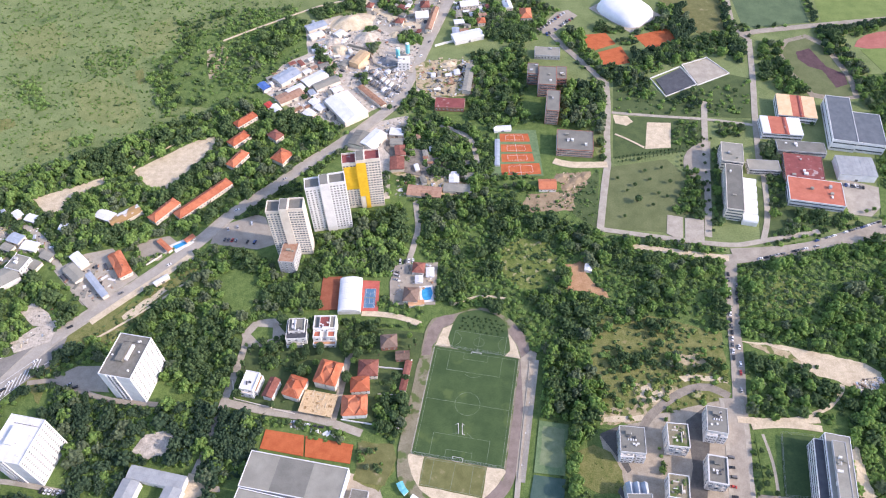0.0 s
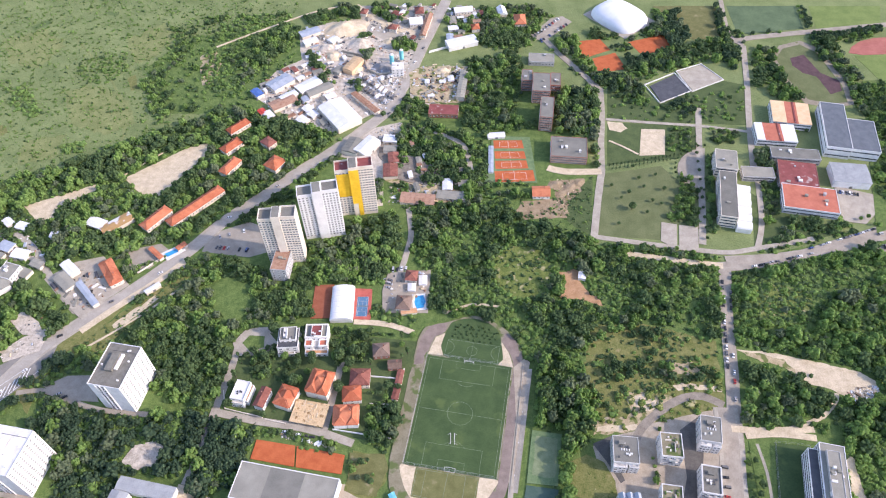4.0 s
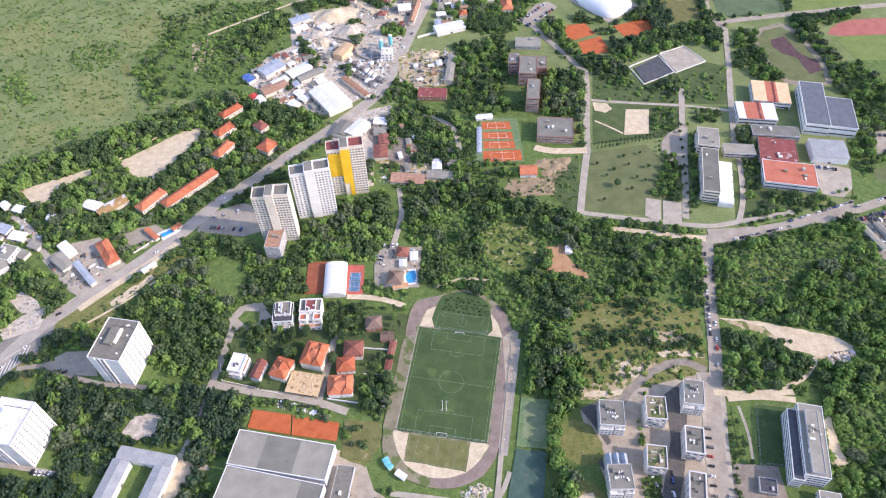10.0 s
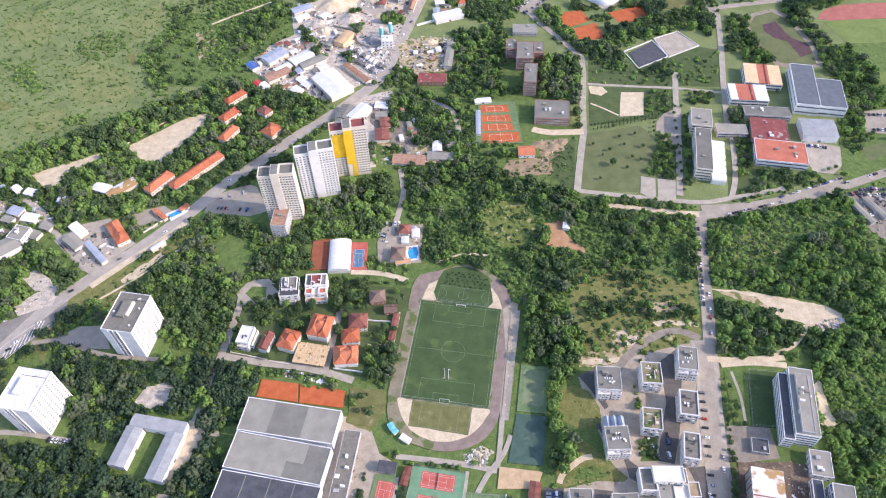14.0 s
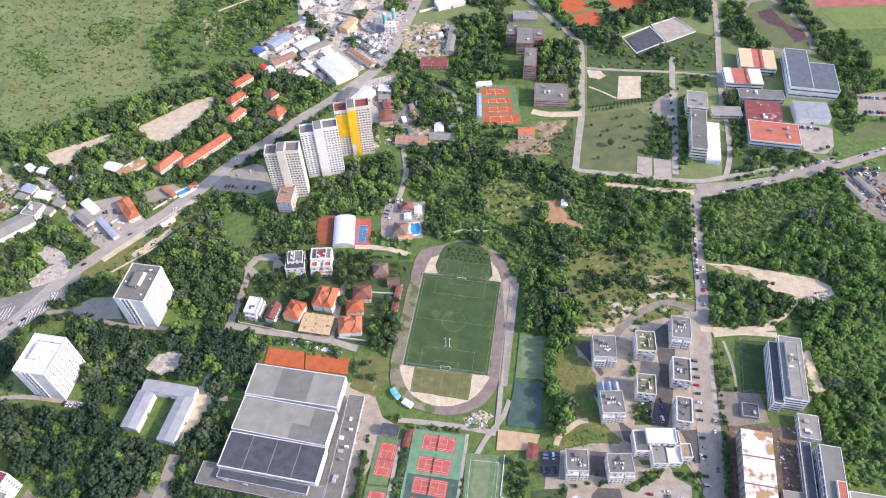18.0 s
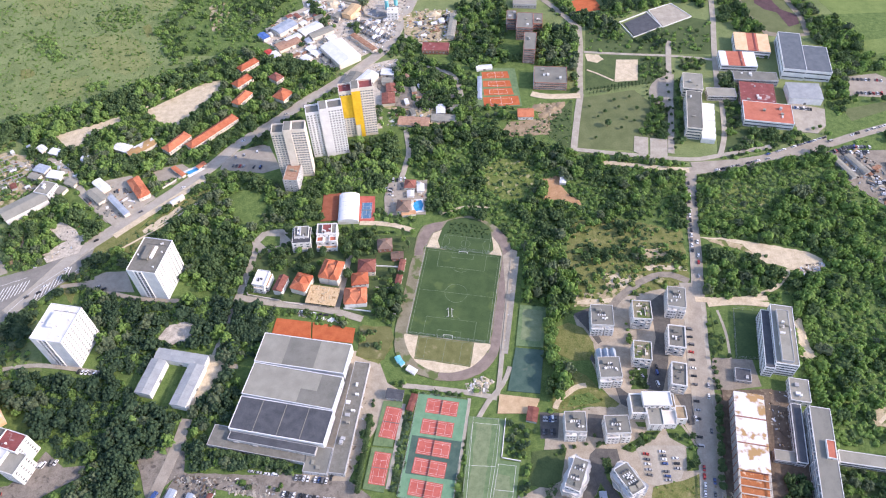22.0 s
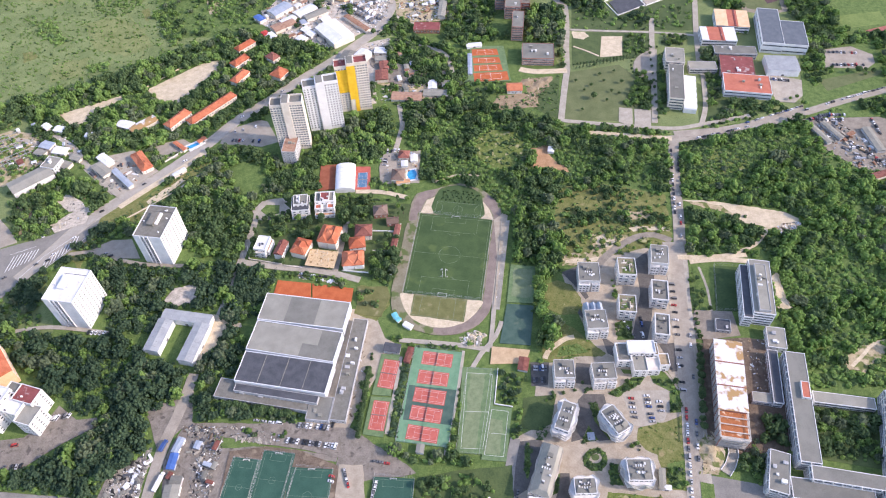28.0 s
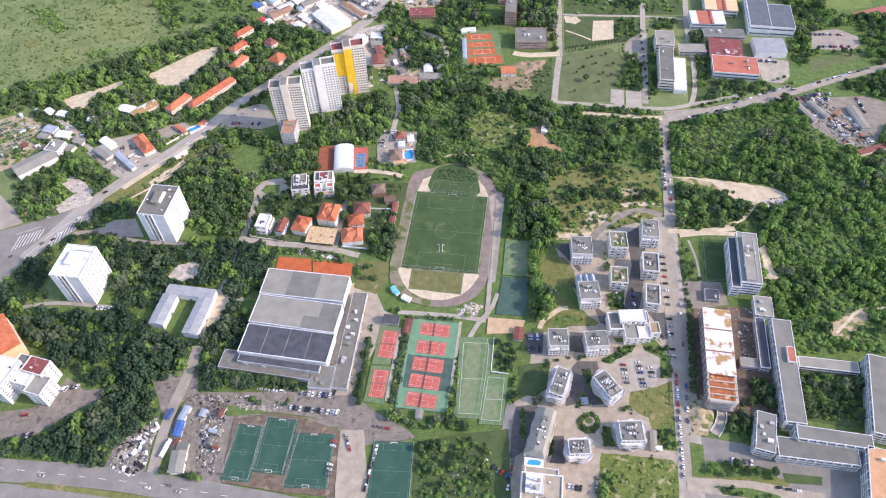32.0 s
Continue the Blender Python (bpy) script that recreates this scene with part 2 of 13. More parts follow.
surface("bright_foliage", (0.152, 0.258, 0.076), (0.283, 0.432, 0.132), 9, 0.9, 0.0, 1.2, spread=0.2, island=0.22, spec=0.1, leafy=0.52)
surface("silver_foliage", (0.123, 0.169, 0.101), (0.222, 0.281, 0.161), 9, 0.9, 0.0, 1.2, spread=0.2, island=0.22, spec=0.1, leafy=0.52)
surface("steel", (0.3, 0.31, 0.32), (0.45, 0.46, 0.47), 2, 0.5, 0.0, 0.4, metal=0.6)
surface("rubber", (0.02, 0.02, 0.02), (0.04, 0.04, 0.04), 1, 0.9, 0.0, 0.2)
surface("window_glass", (0.05, 0.06, 0.075), (0.12, 0.135, 0.15), 6, 0.15, 0.0, 1.0, spread=0.8, spec=0.6)
surface("pool_water", (0.02, 0.25, 0.5), (0.06, 0.42, 0.7), 3, 0.1, 0.1, 0.5, spec=0.6)
surface("car_glass", (0.02, 0.025, 0.03), (0.05, 0.055, 0.06), 2, 0.1, 0.0, 0.5, spec=0.6)
surface("bare_frame", (0.42, 0.38, 0.32), (0.58, 0.54, 0.48), 4, 0.9, 0.1, 0.5)
surface("new_timber", (0.52, 0.36, 0.19), (0.72, 0.55, 0.34), 3, 0.85, 0.3, 0.6, stain=((0.35, 0.22, 0.1), 0.05, 3))
surface("patchy_white", (0.66, 0.65, 0.64), (0.8, 0.79, 0.78), 6, 0.7, 0.05, 0.6, stain=((0.42, 0.26, 0.11), 0.13, 10))
surface("rust_membrane", (0.34, 0.11, 0.04), (0.5, 0.19, 0.07), 4, 0.7, 0.1, 0.6, stain=((0.7, 0.55, 0.4), 0.03, 4))
surface("turquoise_paint", (0.1, 0.42, 0.48), (0.2, 0.55, 0.6), 3, 0.6, 0.0, 0.5)
surface("blue_paint", (0.05, 0.12, 0.34), (0.09, 0.18, 0.44), 3, 0.6, 0.0, 0.5)
surface("red_paint", (0.45, 0.05, 0.04), (0.58, 0.08, 0.06), 3, 0.6, 0.0, 0.5)
for _n, _c in (("white_car_paint", 0.78), ("silver_car_paint", 0.42), ("black_car_paint", 0.025), ("grey_car_paint", 0.14)):
    surface(_n, (_c * 0.95,) * 3, (_c, _c, _c * 1.02), 2, 0.3, 0.0, 0.5, spec=0.6)
surface("red_car_paint", (0.4, 0.03, 0.025), (0.45, 0.04, 0.03), 2, 0.3, 0.0, 0.5, spec=0.6)
surface("blue_car_paint", (0.04, 0.08, 0.22), (0.05, 0.1, 0.26), 2, 0.3, 0.0, 0.5, spec=0.6)


# ---- mesh helpers ----
def as_mesh(name, verts, faces, mats, index=None):
    me = bpy.data.meshes.new(name)
    me.from_pydata(verts, [], faces)
    for k in mats:
        me.materials.append(MATS[k])
    if index is not None:
        me.polygons.foreach_set("material_index", index)
    me.update()
    return me


def piece(name, me, parent=None, m=None, label=""):
    """One mesh object, under a thing or a part, at the pose m in its parent's space."""
    ob = new(name, me)
    if parent is not None:
        ob.parent = parent
    if m is not None:
        ob.matrix_basis = m
    if label:
        ob["label"] = label
    return ob


def thing(name, x, y, z=0.0, rot=0.0, label="", category="", group="", kind=""):
    ob = new(name)
    ob.empty_display_size = 0.5
    ob.matrix_basis = pose(x, y, z, 0, 0, rot)
    return tagged(ob, label, category, group, kind)


class Build:
    """Gathers boxes and other solids into one mesh."""

    def __init__(self):
        self.v, self.f, self.i = [], [], []

    def add(self, verts, faces, k=0):
        o = len(self.v)
        self.v += verts
        self.f += [tuple(o + j for j in f) for f in faces]
        self.i += [k] * len(faces)
        return self

    def box(self, x0, y0, z0, x1, y1, z1, k=0, inset=0.0):
        a = inset
        v = [(x0, y0, z0), (x1, y0, z0), (x1, y1, z0), (x0, y1, z0),
             (x0 + a, y0 + a, z1), (x1 - a, y0 + a, z1), (x1 - a, y1 - a, z1), (x0 + a, y1 - a, z1)]
        return self.add(v, [(3, 2, 1, 0), (4, 5, 6, 7), (0, 1, 5, 4), (1, 2, 6, 5), (2, 3, 7, 6), (3, 0, 4, 7)], k)

    def prism(self, ring, z0, z1, k=0, cap=None):
        n = len(ring)
        v = [(x, y, z0) for x, y in ring] + [(x, y, z1) for x, y in ring]
        self.add(v, [tuple(range(n - 1, -1, -1))] + [(j, (j + 1) % n, n + (j + 1) % n, n + j) for j in range(n)], k)
        o = len(self.v) - n
        self.f.append(tuple(range(o, o + n)))
        self.i.append(k if cap is None else cap)
        return self

    def rod(self, a, b, r, k=0, n=6, r2=None):
        a, b = Vector(a), Vector(b)
        q = (b - a).to_track_quat("Z", "Y")
        r2 = r if r2 is None else r2
        v = []
        for p, s in ((a, r), (b, r2)):
            v += [tuple(p + q @ Vector((s * math.cos(t * math.tau / n), s * math.sin(t * math.tau / n), 0))) for t in range(n)]
        return self.add(v, [tuple(range(n - 1, -1, -1)), tuple(range(n, 2 * n))] + [(j, (j + 1) % n, n + (j + 1) % n, n + j) for j in range(n)], k)

    def mesh(self, name, *mats):
        return as_mesh(name, self.v, self.f, mats, self.i)


SURF = []          # tops of paved and sown patches: (xmin, ymin, xmax, ymax, ring, height)
FOOT = []          # outlines on which no tree may stand: (xmin, ymin, xmax, ymax, ring, built over or not)


def keep_clear(ring, hard=True):
    xs, ys = [p[0] for p in ring], [p[1] for p in ring]
    FOOT.append((min(xs), min(ys), max(xs), max(ys), ring, hard))


def inside(x, y, ring):
    hit, j = False, len(ring) - 1
    for i in range(len(ring)):
        (xi, yi), (xj, yj) = ring[i], ring[j]
        if (yi > y) != (yj > y) and x < (xj - xi) * (y - yi) / (yj - yi) + xi:
            hit = not hit
        j = i
    return hit


def taken(x, y, force=False):
    """Whether a place is built over or paved; force: bare yards do not count."""
    return any(a <= x <= c and b <= y <= d and (hard or not force) and inside(x, y, r) for a, b, c, d, r, hard in FOOT)


def on_top(ring, z):
    xs, ys = [p[0] for p in ring], [p[1] for p in ring]
    SURF.append((min(xs), min(ys), max(xs), max(ys), ring, z))


def ground_z(x, y):
    """The height of the ground or paving at a place."""
    return max([0.0] + [z for a, b, c, d, r, z in SURF if a <= x <= c and b <= y <= d and inside(x, y, r)])


def rect_ring(x, y, w, d, rot, grow=0.0):
    c, s = math.cos(radians(rot)), math.sin(radians(rot))
    w, d = w / 2 + grow, d / 2 + grow
    return [(x + c * u - s * v, y + s * u + c * v) for u, v in ((-w, -d), (w, -d), (w, d), (-w, d))]


# ---- ground, roads and surfaces ----
LEVEL = [0.0]


def sheet(name, mat, ring, label="", category="ground", clear=True, kind="structure", lift=0.0, soft=0.0):
    """A paved, sown or bare patch of ground with a real edge: its outline, drawn a little above what lies below it.
    soft: metres by which the outline wanders."""
    LEVEL[0] += 0.003
    z = 0.03 + LEVEL[0] + lift
    pts = []
    n = len(ring)
    for i in range(n):
        (ax, ay), (bx, by) = ring[i], ring[(i + 1) % n]
        k = max(1, int(math.hypot(bx - ax, by - ay) / 3.0)) if soft else 1
        for j in range(k):
            x, y = ax + (bx - ax) * j / k, ay + (by - ay) * j / k
            if soft:
                o = noise.noise_vector((x / 7, y / 7, 3.1)) * soft + noise.noise_vector((x / 2.5, y / 2.5, 9.1)) * soft * 0.4
                x, y = x + o.x, y + o.y
            pts.append((x, y))
    b = Build().prism(pts, -0.3, z)
    on_top(pts, z)
    ob = new(name, b.mesh(name, mat))
    tagged(ob, label, category, "", kind)
    if clear:
        keep_clear(ring, False)
    return ob


def road_strip(name, mat, line, width, label="", category="road", clear=True, lift=0.0, margin=0.0):
    """A road along a line of points, rounded at its bends."""
    pts = [Vector(p) for p in line]
    fine = []
    for i in range(len(pts) - 1):
        p0, p1, p2, p3 = pts[max(i - 1, 0)], pts[i], pts[i + 1], pts[min(i + 2, len(pts) - 1)]
        k = max(2, int((p2 - p1).length / 6))
        for j in range(k):
            t = j / k
            fine.append(0.5 * ((2 * p1) + (p2 - p0) * t + (2 * p0 - 5 * p1 + 4 * p2 - p3) * t * t + (3 * p1 - p0 - 3 * p2 + p3) * t ** 3))
    fine.append(pts[-1])
    left, right = [], []
    for i, p in enumerate(fine):
        d = (fine[min(i + 1, len(fine) - 1)] - fine[max(i - 1, 0)]).normalized()
        o = Vector((-d.y, d.x)) * width / 2 * (1 + 0.05 * noise.noise((p.x / 9, p.y / 9, 0.5)))
        left.append(tuple(p + o))
        right.append(tuple(p - o))
    LEVEL[0] += 0.003
    z = 0.06 + LEVEL[0] + lift
    b = Build()
    n = len(fine)
    v = [(x, y, z) for x, y in left] + [(x, y, z) for x, y in right] + [(x, y, -0.3) for x, y in left] + [(x, y, -0.3) for x, y in right]
    f = []
    for i in range(n - 1):
        f += [(i, n + i, n + i + 1, i + 1), (i + 1, 2 * n + i + 1, 2 * n + i, i), (n + i, 3 * n + i, 3 * n + i + 1, n + i + 1)]
    b.add(v, f)
    ob = tagged(new(name, b.mesh(name, mat)), label, category, "", "structure")
    for i in range(n - 1):
        on_top([left[i], left[i + 1], right[i + 1], right[i]], z)
    if clear:
        g = margin
        for i in range(n - 1):
            a, c = Vector(left[i]) - Vector(right[i]), Vector(left[i + 1]) - Vector(right[i + 1])
            a, c = a.normalized() * g, c.normalized() * g
            keep_clear([tuple(Vector(left[i]) + a), tuple(Vector(left[i + 1]) + c), tuple(Vector(right[i + 1]) - c), tuple(Vector(right[i]) - a)])
    return ob


# ---- kinds of buildings ----
WINDOWS = {}


def window_mesh(w, h, glass="window_glass", frame_mat="white_paint", bars=1):
    """A window facing -y, its centre at the origin: a raised frame with a sill, bars, and panes set back, all one body."""
    key = (round(w, 2), round(h, 2), glass, frame_mat, bars)
    if key not in WINDOWS:
        b, t = Build(), 0.12
        xs = [-w / 2 - t]
        for i in range(bars + 1):
            a = -w / 2 + w * i / (bars + 1)
            xs += [a + (0.05 if i else 0), a + w / (bars + 1) - (0.05 if i < bars else 0)]
        xs.append(w / 2 + t)
        zs = [-h / 2 - t, -h / 2, h / 2, h / 2 + t]
        v, f, k = [], [], []
        n = len(xs)
        for z in zs:
            v += [(x, -0.1, z) for x in xs]
        for r in range(3):
            for c in range(n - 1):
                q = (r * n + c, r * n + c + 1, (r + 1) * n + c + 1, (r + 1) * n + c)
                if r == 1 and c % 2 == 1:
                    o = len(v)
                    v += [(v[j][0], -0.02, v[j][2]) for j in q]
                    f += [(q[e], q[(e + 1) % 4], o + (e + 1) % 4, o + e) for e in range(4)] + [(o, o + 1, o + 2, o + 3)]
                    k += [0, 0, 0, 0, 1]
                else:
                    f.append(q)
                    k.append(0)
        o = len(v)
        rim = (0, n - 1, 4 * n - 1, 3 * n)
        v += [(v[j][0], 0.02, v[j][2]) for j in rim]
        bottom, top = tuple(range(n)), tuple(range(3 * n, 4 * n))
        f += [(o, o + 1) + bottom[::-1], (o + 2, o + 3) + top, (o + 3, o, 0, n, 2 * n, 3 * n), (o + 1, o + 2, 4 * n - 1, 3 * n - 1, 2 * n - 1, n - 1)]
        k += [0, 0, 0, 0]
        WINDOWS[key] = as_mesh("window", v, f, (frame_mat, glass), k)
    return WINDOWS[key]


def ribbons(parent, face, w, d, z0, z1, floors, wh=1.5, glass="window_glass", frame_mat="white_paint", margin=0.8, balcony=0.0):
    """One long window with bars for every storey of a face, or a balcony in front of it."""
    span = w if face in "SN" else d
    me = window_mesh(span - 2 * margin, wh, glass, frame_mat, max(1, int(span / 2.4)))
    if balcony:
        ledge = Build().box(-span / 2 + 0.3, -balcony, -0.12, span / 2 - 0.3, 0, 0.12).box(-span / 2 + 0.3, -balcony, 0.12, span / 2 - 0.3, -balcony + 0.12, 1.0).mesh("balcony", frame_mat)
    for r in range(floors):
        z = z0 + (z1 - z0) * (r + 0.5) / floors
        m = {"S": pose(0, -d / 2, z), "N": pose(0, d / 2, z, 0, 0, 180), "E": pose(w / 2, 0, z, 0, 0, 90), "W": pose(-w / 2, 0, z, 0, 0, -90)}[face]
        piece("window", me, parent, m)
        if balcony:
            piece("balcony", ledge, parent, m @ pose(0, 0, -(z1 - z0) / floors / 2 + 0.1))
    if balcony:
        fin = Build().box(-0.18, -balcony - 0.08, 0.2, 0.18, 0, z1).mesh("fin", frame_mat)
        k = max(2, int(span / 5.5))
        for c in range(k + 1):
            u = (c / k - 0.5) * (span - 0.8)
            piece("fin", fin, parent, {"S": pose(u, -d / 2, 0), "N": pose(-u, d / 2, 0, 0, 0, 180), "E": pose(w / 2, u, 0, 0, 0, 90), "W": pose(-w / 2, -u, 0, 0, 0, -90)}[face])


def facade(parent, face, w, d, z0, z1, floors, cols, ww=1.4, wh=1.5, x0=0.0, x1=1.0, glass="window_glass", frame_mat="white_paint", name="window", skip=0.0):
    """Rows of windows on one face of a block w wide and d deep, between the shares x0 and x1 of its width."""
    span = w if face in "SN" else d
    me = window_mesh(ww, wh, glass, frame_mat)
    for r in range(floors):
        for c in range(cols):
            if skip and random.random() < skip:
                continue
            u = (x0 + (x1 - x0) * (c + 0.5) / cols - 0.5) * span
            z = z0 + (z1 - z0) * (r + 0.5) / floors
            m = {"S": pose(u, -d / 2, z), "N": pose(-u, d / 2, z, 0, 0, 180), "E": pose(w / 2, u, z, 0, 0, 90), "W": pose(-w / 2, -u, z, 0, 0, -90)}[face]
            piece(name, me, parent, m)


def roof_unit(parent, x, y, z, sx, sy, sz, mat="pale_felt", name="roof_unit"):
    b = Build().box(-sx / 2, -sy / 2, 0, sx / 2, sy / 2, sz).box(-sx / 2 - 0.12, -sy / 2 - 0.12, sz, sx / 2 + 0.12, sy / 2 + 0.12, sz + 0.15)
    return piece(name, b.mesh(name, mat), parent, pose(x, y, z))


def shell(parent, w, d, h, wall, roof, parapet=0.7, thick=0.35, z0=0.0, name="wall"):
    """The walls of a flat-roofed block, its sunk roof deck and its coping."""
    a, c = w / 2, d / 2
    piece(name, Build().box(-a, -c, z0 - 0.5 if z0 == 0 else z0, a, c, h).mesh(name, wall), parent)
    t = thick
    rim = Build()
    rim.box(-a - 0.06, -c - 0.06, h, a + 0.06, -c + t, h + parapet).box(-a - 0.06, c - t, h, a + 0.06, c + 0.06, h + parapet)
    rim.box(-a - 0.06, -c + t, h, -a + t, c - t, h + parapet).box(a - t, -c + t, h, a + 0.06, c - t, h + parapet)
    piece("parapet", rim.mesh("parapet", wall), parent)
    piece("roof", Build().box(-a + t, -c + t, h - 0.1, a - t, c - t, h + 0.12).mesh("roof", roof), parent)


def flat_block(name, x, y, w, d, h, rot, wall="cool_white_wall", roof="roof_felt", floors=0, faces="SEW", ww=1.5, wh=1.5, step=3.2, parapet=0.4,
               units=0, label="", category="building", group="", base=0.0, glass="window_glass", skip=0.0, ribbon=False, balcony=0.0, rim=0.35):
    """A flat-roofed building with storeys of windows, a parapet and roof housings."""
    ob = thing(name, x, y, base, rot, label, category, group)
    shell(ob, w, d, h, wall, roof, parapet, rim)
    n = floors or max(1, int(h / 3.0))
    for f in faces:
        if (f == "W" and x < -60) or (f == "E" and x > 60):
            continue
        span = w if f in "SN" else d
        k = int((span - 1.5) / step)
        if ribbon and span > 5:
            ribbons(ob, f, w, d, 0.2, h, n, wh, glass, balcony=balcony)
        elif k > 0:
            facade(ob, f, w, d, 0.2, h, n, k, ww, wh, glass=glass, skip=skip)
    rr = random.Random(int(x * 7 + y * 13))
    for i in range(units):
        sx, sy = rr.uniform(1.2, 3.6), rr.uniform(1.2, 3.0)
        roof_unit(ob, rr.uniform(-0.32, 0.32) * w, rr.uniform(-0.32, 0.32) * d, h + 0.1, sx, sy, rr.uniform(0.7, 2.2), rr.choice(("pale_felt", "white_paint", "grey_wall")))
    keep_clear(rect_ring(x, y, w, d, rot, 1.5))
    return ob


def pitched(w, d, rise, over, hip, thick=0.22):
    """A tiled roof, hipped or gabled, ridge along the longer side x, as a solid with eaves."""
    a, c = w / 2 + over, d / 2 + over
    r = max(a - c, 0.0) if hip else a
    b = Build()
    low = [(-a, -c, -0.1), (a, -c, -0.1), (a, c, -0.1), (-a, c, -0.1)]
    top = [(-a, -c, thick), (a, -c, thick), (a, c, thick), (-a, c, thick), (-r, 0, rise + thick), (r, 0, rise + thick)]
    b.add(low + top, [(3, 2, 1, 0), (0, 1, 5, 4), (1, 2, 6, 5), (2, 3, 7, 6), (3, 0, 4, 7),
                      (4, 5, 9, 8), (6, 7, 8, 9), (5, 6, 9), (7, 4, 8)])
    ridge = Build()
    ridge.rod((-r, 0, rise + thick), (r + 0.01, 0, rise + thick), 0.16, n=6)
    if hip:
        for sx, sy in ((-1, -1), (1, -1), (1, 1), (-1, 1)):
            ridge.rod((sx * r, 0, rise + thick), (sx * a, sy * c, thick), 0.13, n=5)
    return b, ridge


def house(x, y, w, d, h, rot, roof="roof_tile", wall="cream_wall", hip=True, rise=0.0, floors=0, label="", category="house", group="", chimney=True, name="house", faces="SEW", wing=False):
    """A house with a pitched tiled roof, ridge, chimney, windows and a door."""
    if d > w:
        w, d, rot = d, w, rot + 90
    ob = thing(name, x, y, 0, rot, label, category, group)
    piece("wall", Build().box(-w / 2, -d / 2, -0.5, w / 2, d / 2, h).mesh("wall", wall), ob)
    rise = rise or d * 0.3
    b, ridge = pitched(w, d, rise, 0.55, hip)
    top = piece("roof", b.mesh("roof", roof), ob, pose(0, 0, h))
    piece("ridge_tiles", ridge.mesh("ridge_tiles", roof), top)
    if wing:
        for k, u in ((0.5, -0.22), (0.42, 0.27)):
            wb, wr = pitched(d + 2.4, w * k, rise * 0.8, 0.4, True)
            part = piece("roof_wing", wb.mesh("roof_wing", roof), ob, pose(u * w, 0, h + 0.05, 0, 0, 90))
            piece("ridge_tiles", wr.mesh("ridge_tiles", roof), part)
            piece("bay", Build().box(-d / 2 - 1.2, -w * k / 2, -0.5, d / 2 + 1.2, w * k / 2, h).mesh("bay", wall), ob, pose(u * w, 0, 0, 0, 0, 90))
    if not hip:
        g = Build()
        for s in (-1, 1):
            g.add([(s * w / 2, -d / 2, 0), (s * w / 2, d / 2, 0), (s * w / 2, 0, rise * d / (d + 1.1))], [(0, 1, 2)])
        piece("gable", g.mesh("gable", wall), ob, pose(0, 0, h))
    if chimney:
        k = Build().box(-0.35, -0.35, 0, 0.35, 0.35, rise + 1.0).box(-0.45, -0.45, rise + 1.0, 0.45, 0.45, rise + 1.15)
        piece("chimney", k.mesh("chimney", "brick_wall"), ob, pose(w * 0.18, d * 0.16, h))
    n = floors or max(1, int(h / 2.9))
    for f in faces:
        if (f == "W" and x < -60) or (f == "E" and x > 60):
            continue
        span = w if f in "SN" else d
        k = int((span - 1) / 3.2)
        if k:
            facade(ob, f, w, d, 0.3, h, n, k, 1.1, 1.3)
    piece("door", Build().box(-0.5, -0.08, 0, 0.5, 0.02, 2.1).mesh("door", "brown_soil"), ob, pose(w * 0.05, -d / 2, 0))
    keep_clear(rect_ring(x, y, w, d, rot, 3.0))
    return ob


def shed(x, y, w, d, h, rot, roof="pale_felt", wall="grey_wall", rise=-1.0, label="", category="shed", group="", name="shed", ribs=0, doors=1):
    """A low hall or shed: walls, a shallow gabled sheet roof with seams, and doors."""
    if d > w:
        w, d, rot = d, w, rot + 90
    rise = d * 0.09 if rise < 0 else rise
    ob = thing(name, x, y, 0, rot, label, category, group)
    b = Build().box(-w / 2, -d / 2, -0.5, w / 2, d / 2, h)
    for s in (-1, 1):
        b.add([(s * w / 2, -d / 2, h), (s * w / 2, d / 2, h), (s * w / 2, 0, h + rise)], [(0, 1, 2)])
    piece("wall", b.mesh("wall", wall), ob)
    r, ridge = pitched(w, d, rise, 0.35, False, 0.14)
    top = piece("roof", r.mesh("roof", roof), ob, pose(0, 0, h))
    k = ribs or max(2, int(w / 4))
    seams = Build()
    a, c = w / 2 + 0.3, d / 2 + 0.3
    for i in range(1, k):
        u = -a + 2 * a * i / k
        for s in (-1, 1):
            seams.add([(u - 0.09, s * c, 0.14), (u + 0.09, s * c, 0.14), (u + 0.09, 0, rise + 0.14), (u - 0.09, 0, rise + 0.14),
                       (u - 0.09, s * c, 0.24), (u + 0.09, s * c, 0.24), (u + 0.09, 0, rise + 0.24), (u - 0.09, 0, rise + 0.24)],
                      [(4, 5, 6, 7), (0, 1, 5, 4), (1, 2, 6, 5), (3, 0, 4, 7)])
    piece("seam", seams.mesh("seam", roof), top)
    for i in range(doors):
        piece("door", Build().box(-1.3, -0.1, 0, 1.3, 0.02, min(2.6, h - 0.3)).mesh("door", "grey_car_paint"), ob, pose((i + 0.5) * w / doors - w / 2, -d / 2, 0))
    keep_clear(rect_ring(x, y, w, d, rot, 0.8))
    return ob


# ---- trees ----
ICO = None


def ico():
    global ICO
    if ICO is None:
        bm = bmesh.new()
        bmesh.ops.create_icosphere(bm, subdivisions=1, radius=1)
        ICO = (np.array([v.co[:] for v in bm.verts]), [[v.index for v in f.verts] for f in bm.faces])
        bm.free()
    return ICO


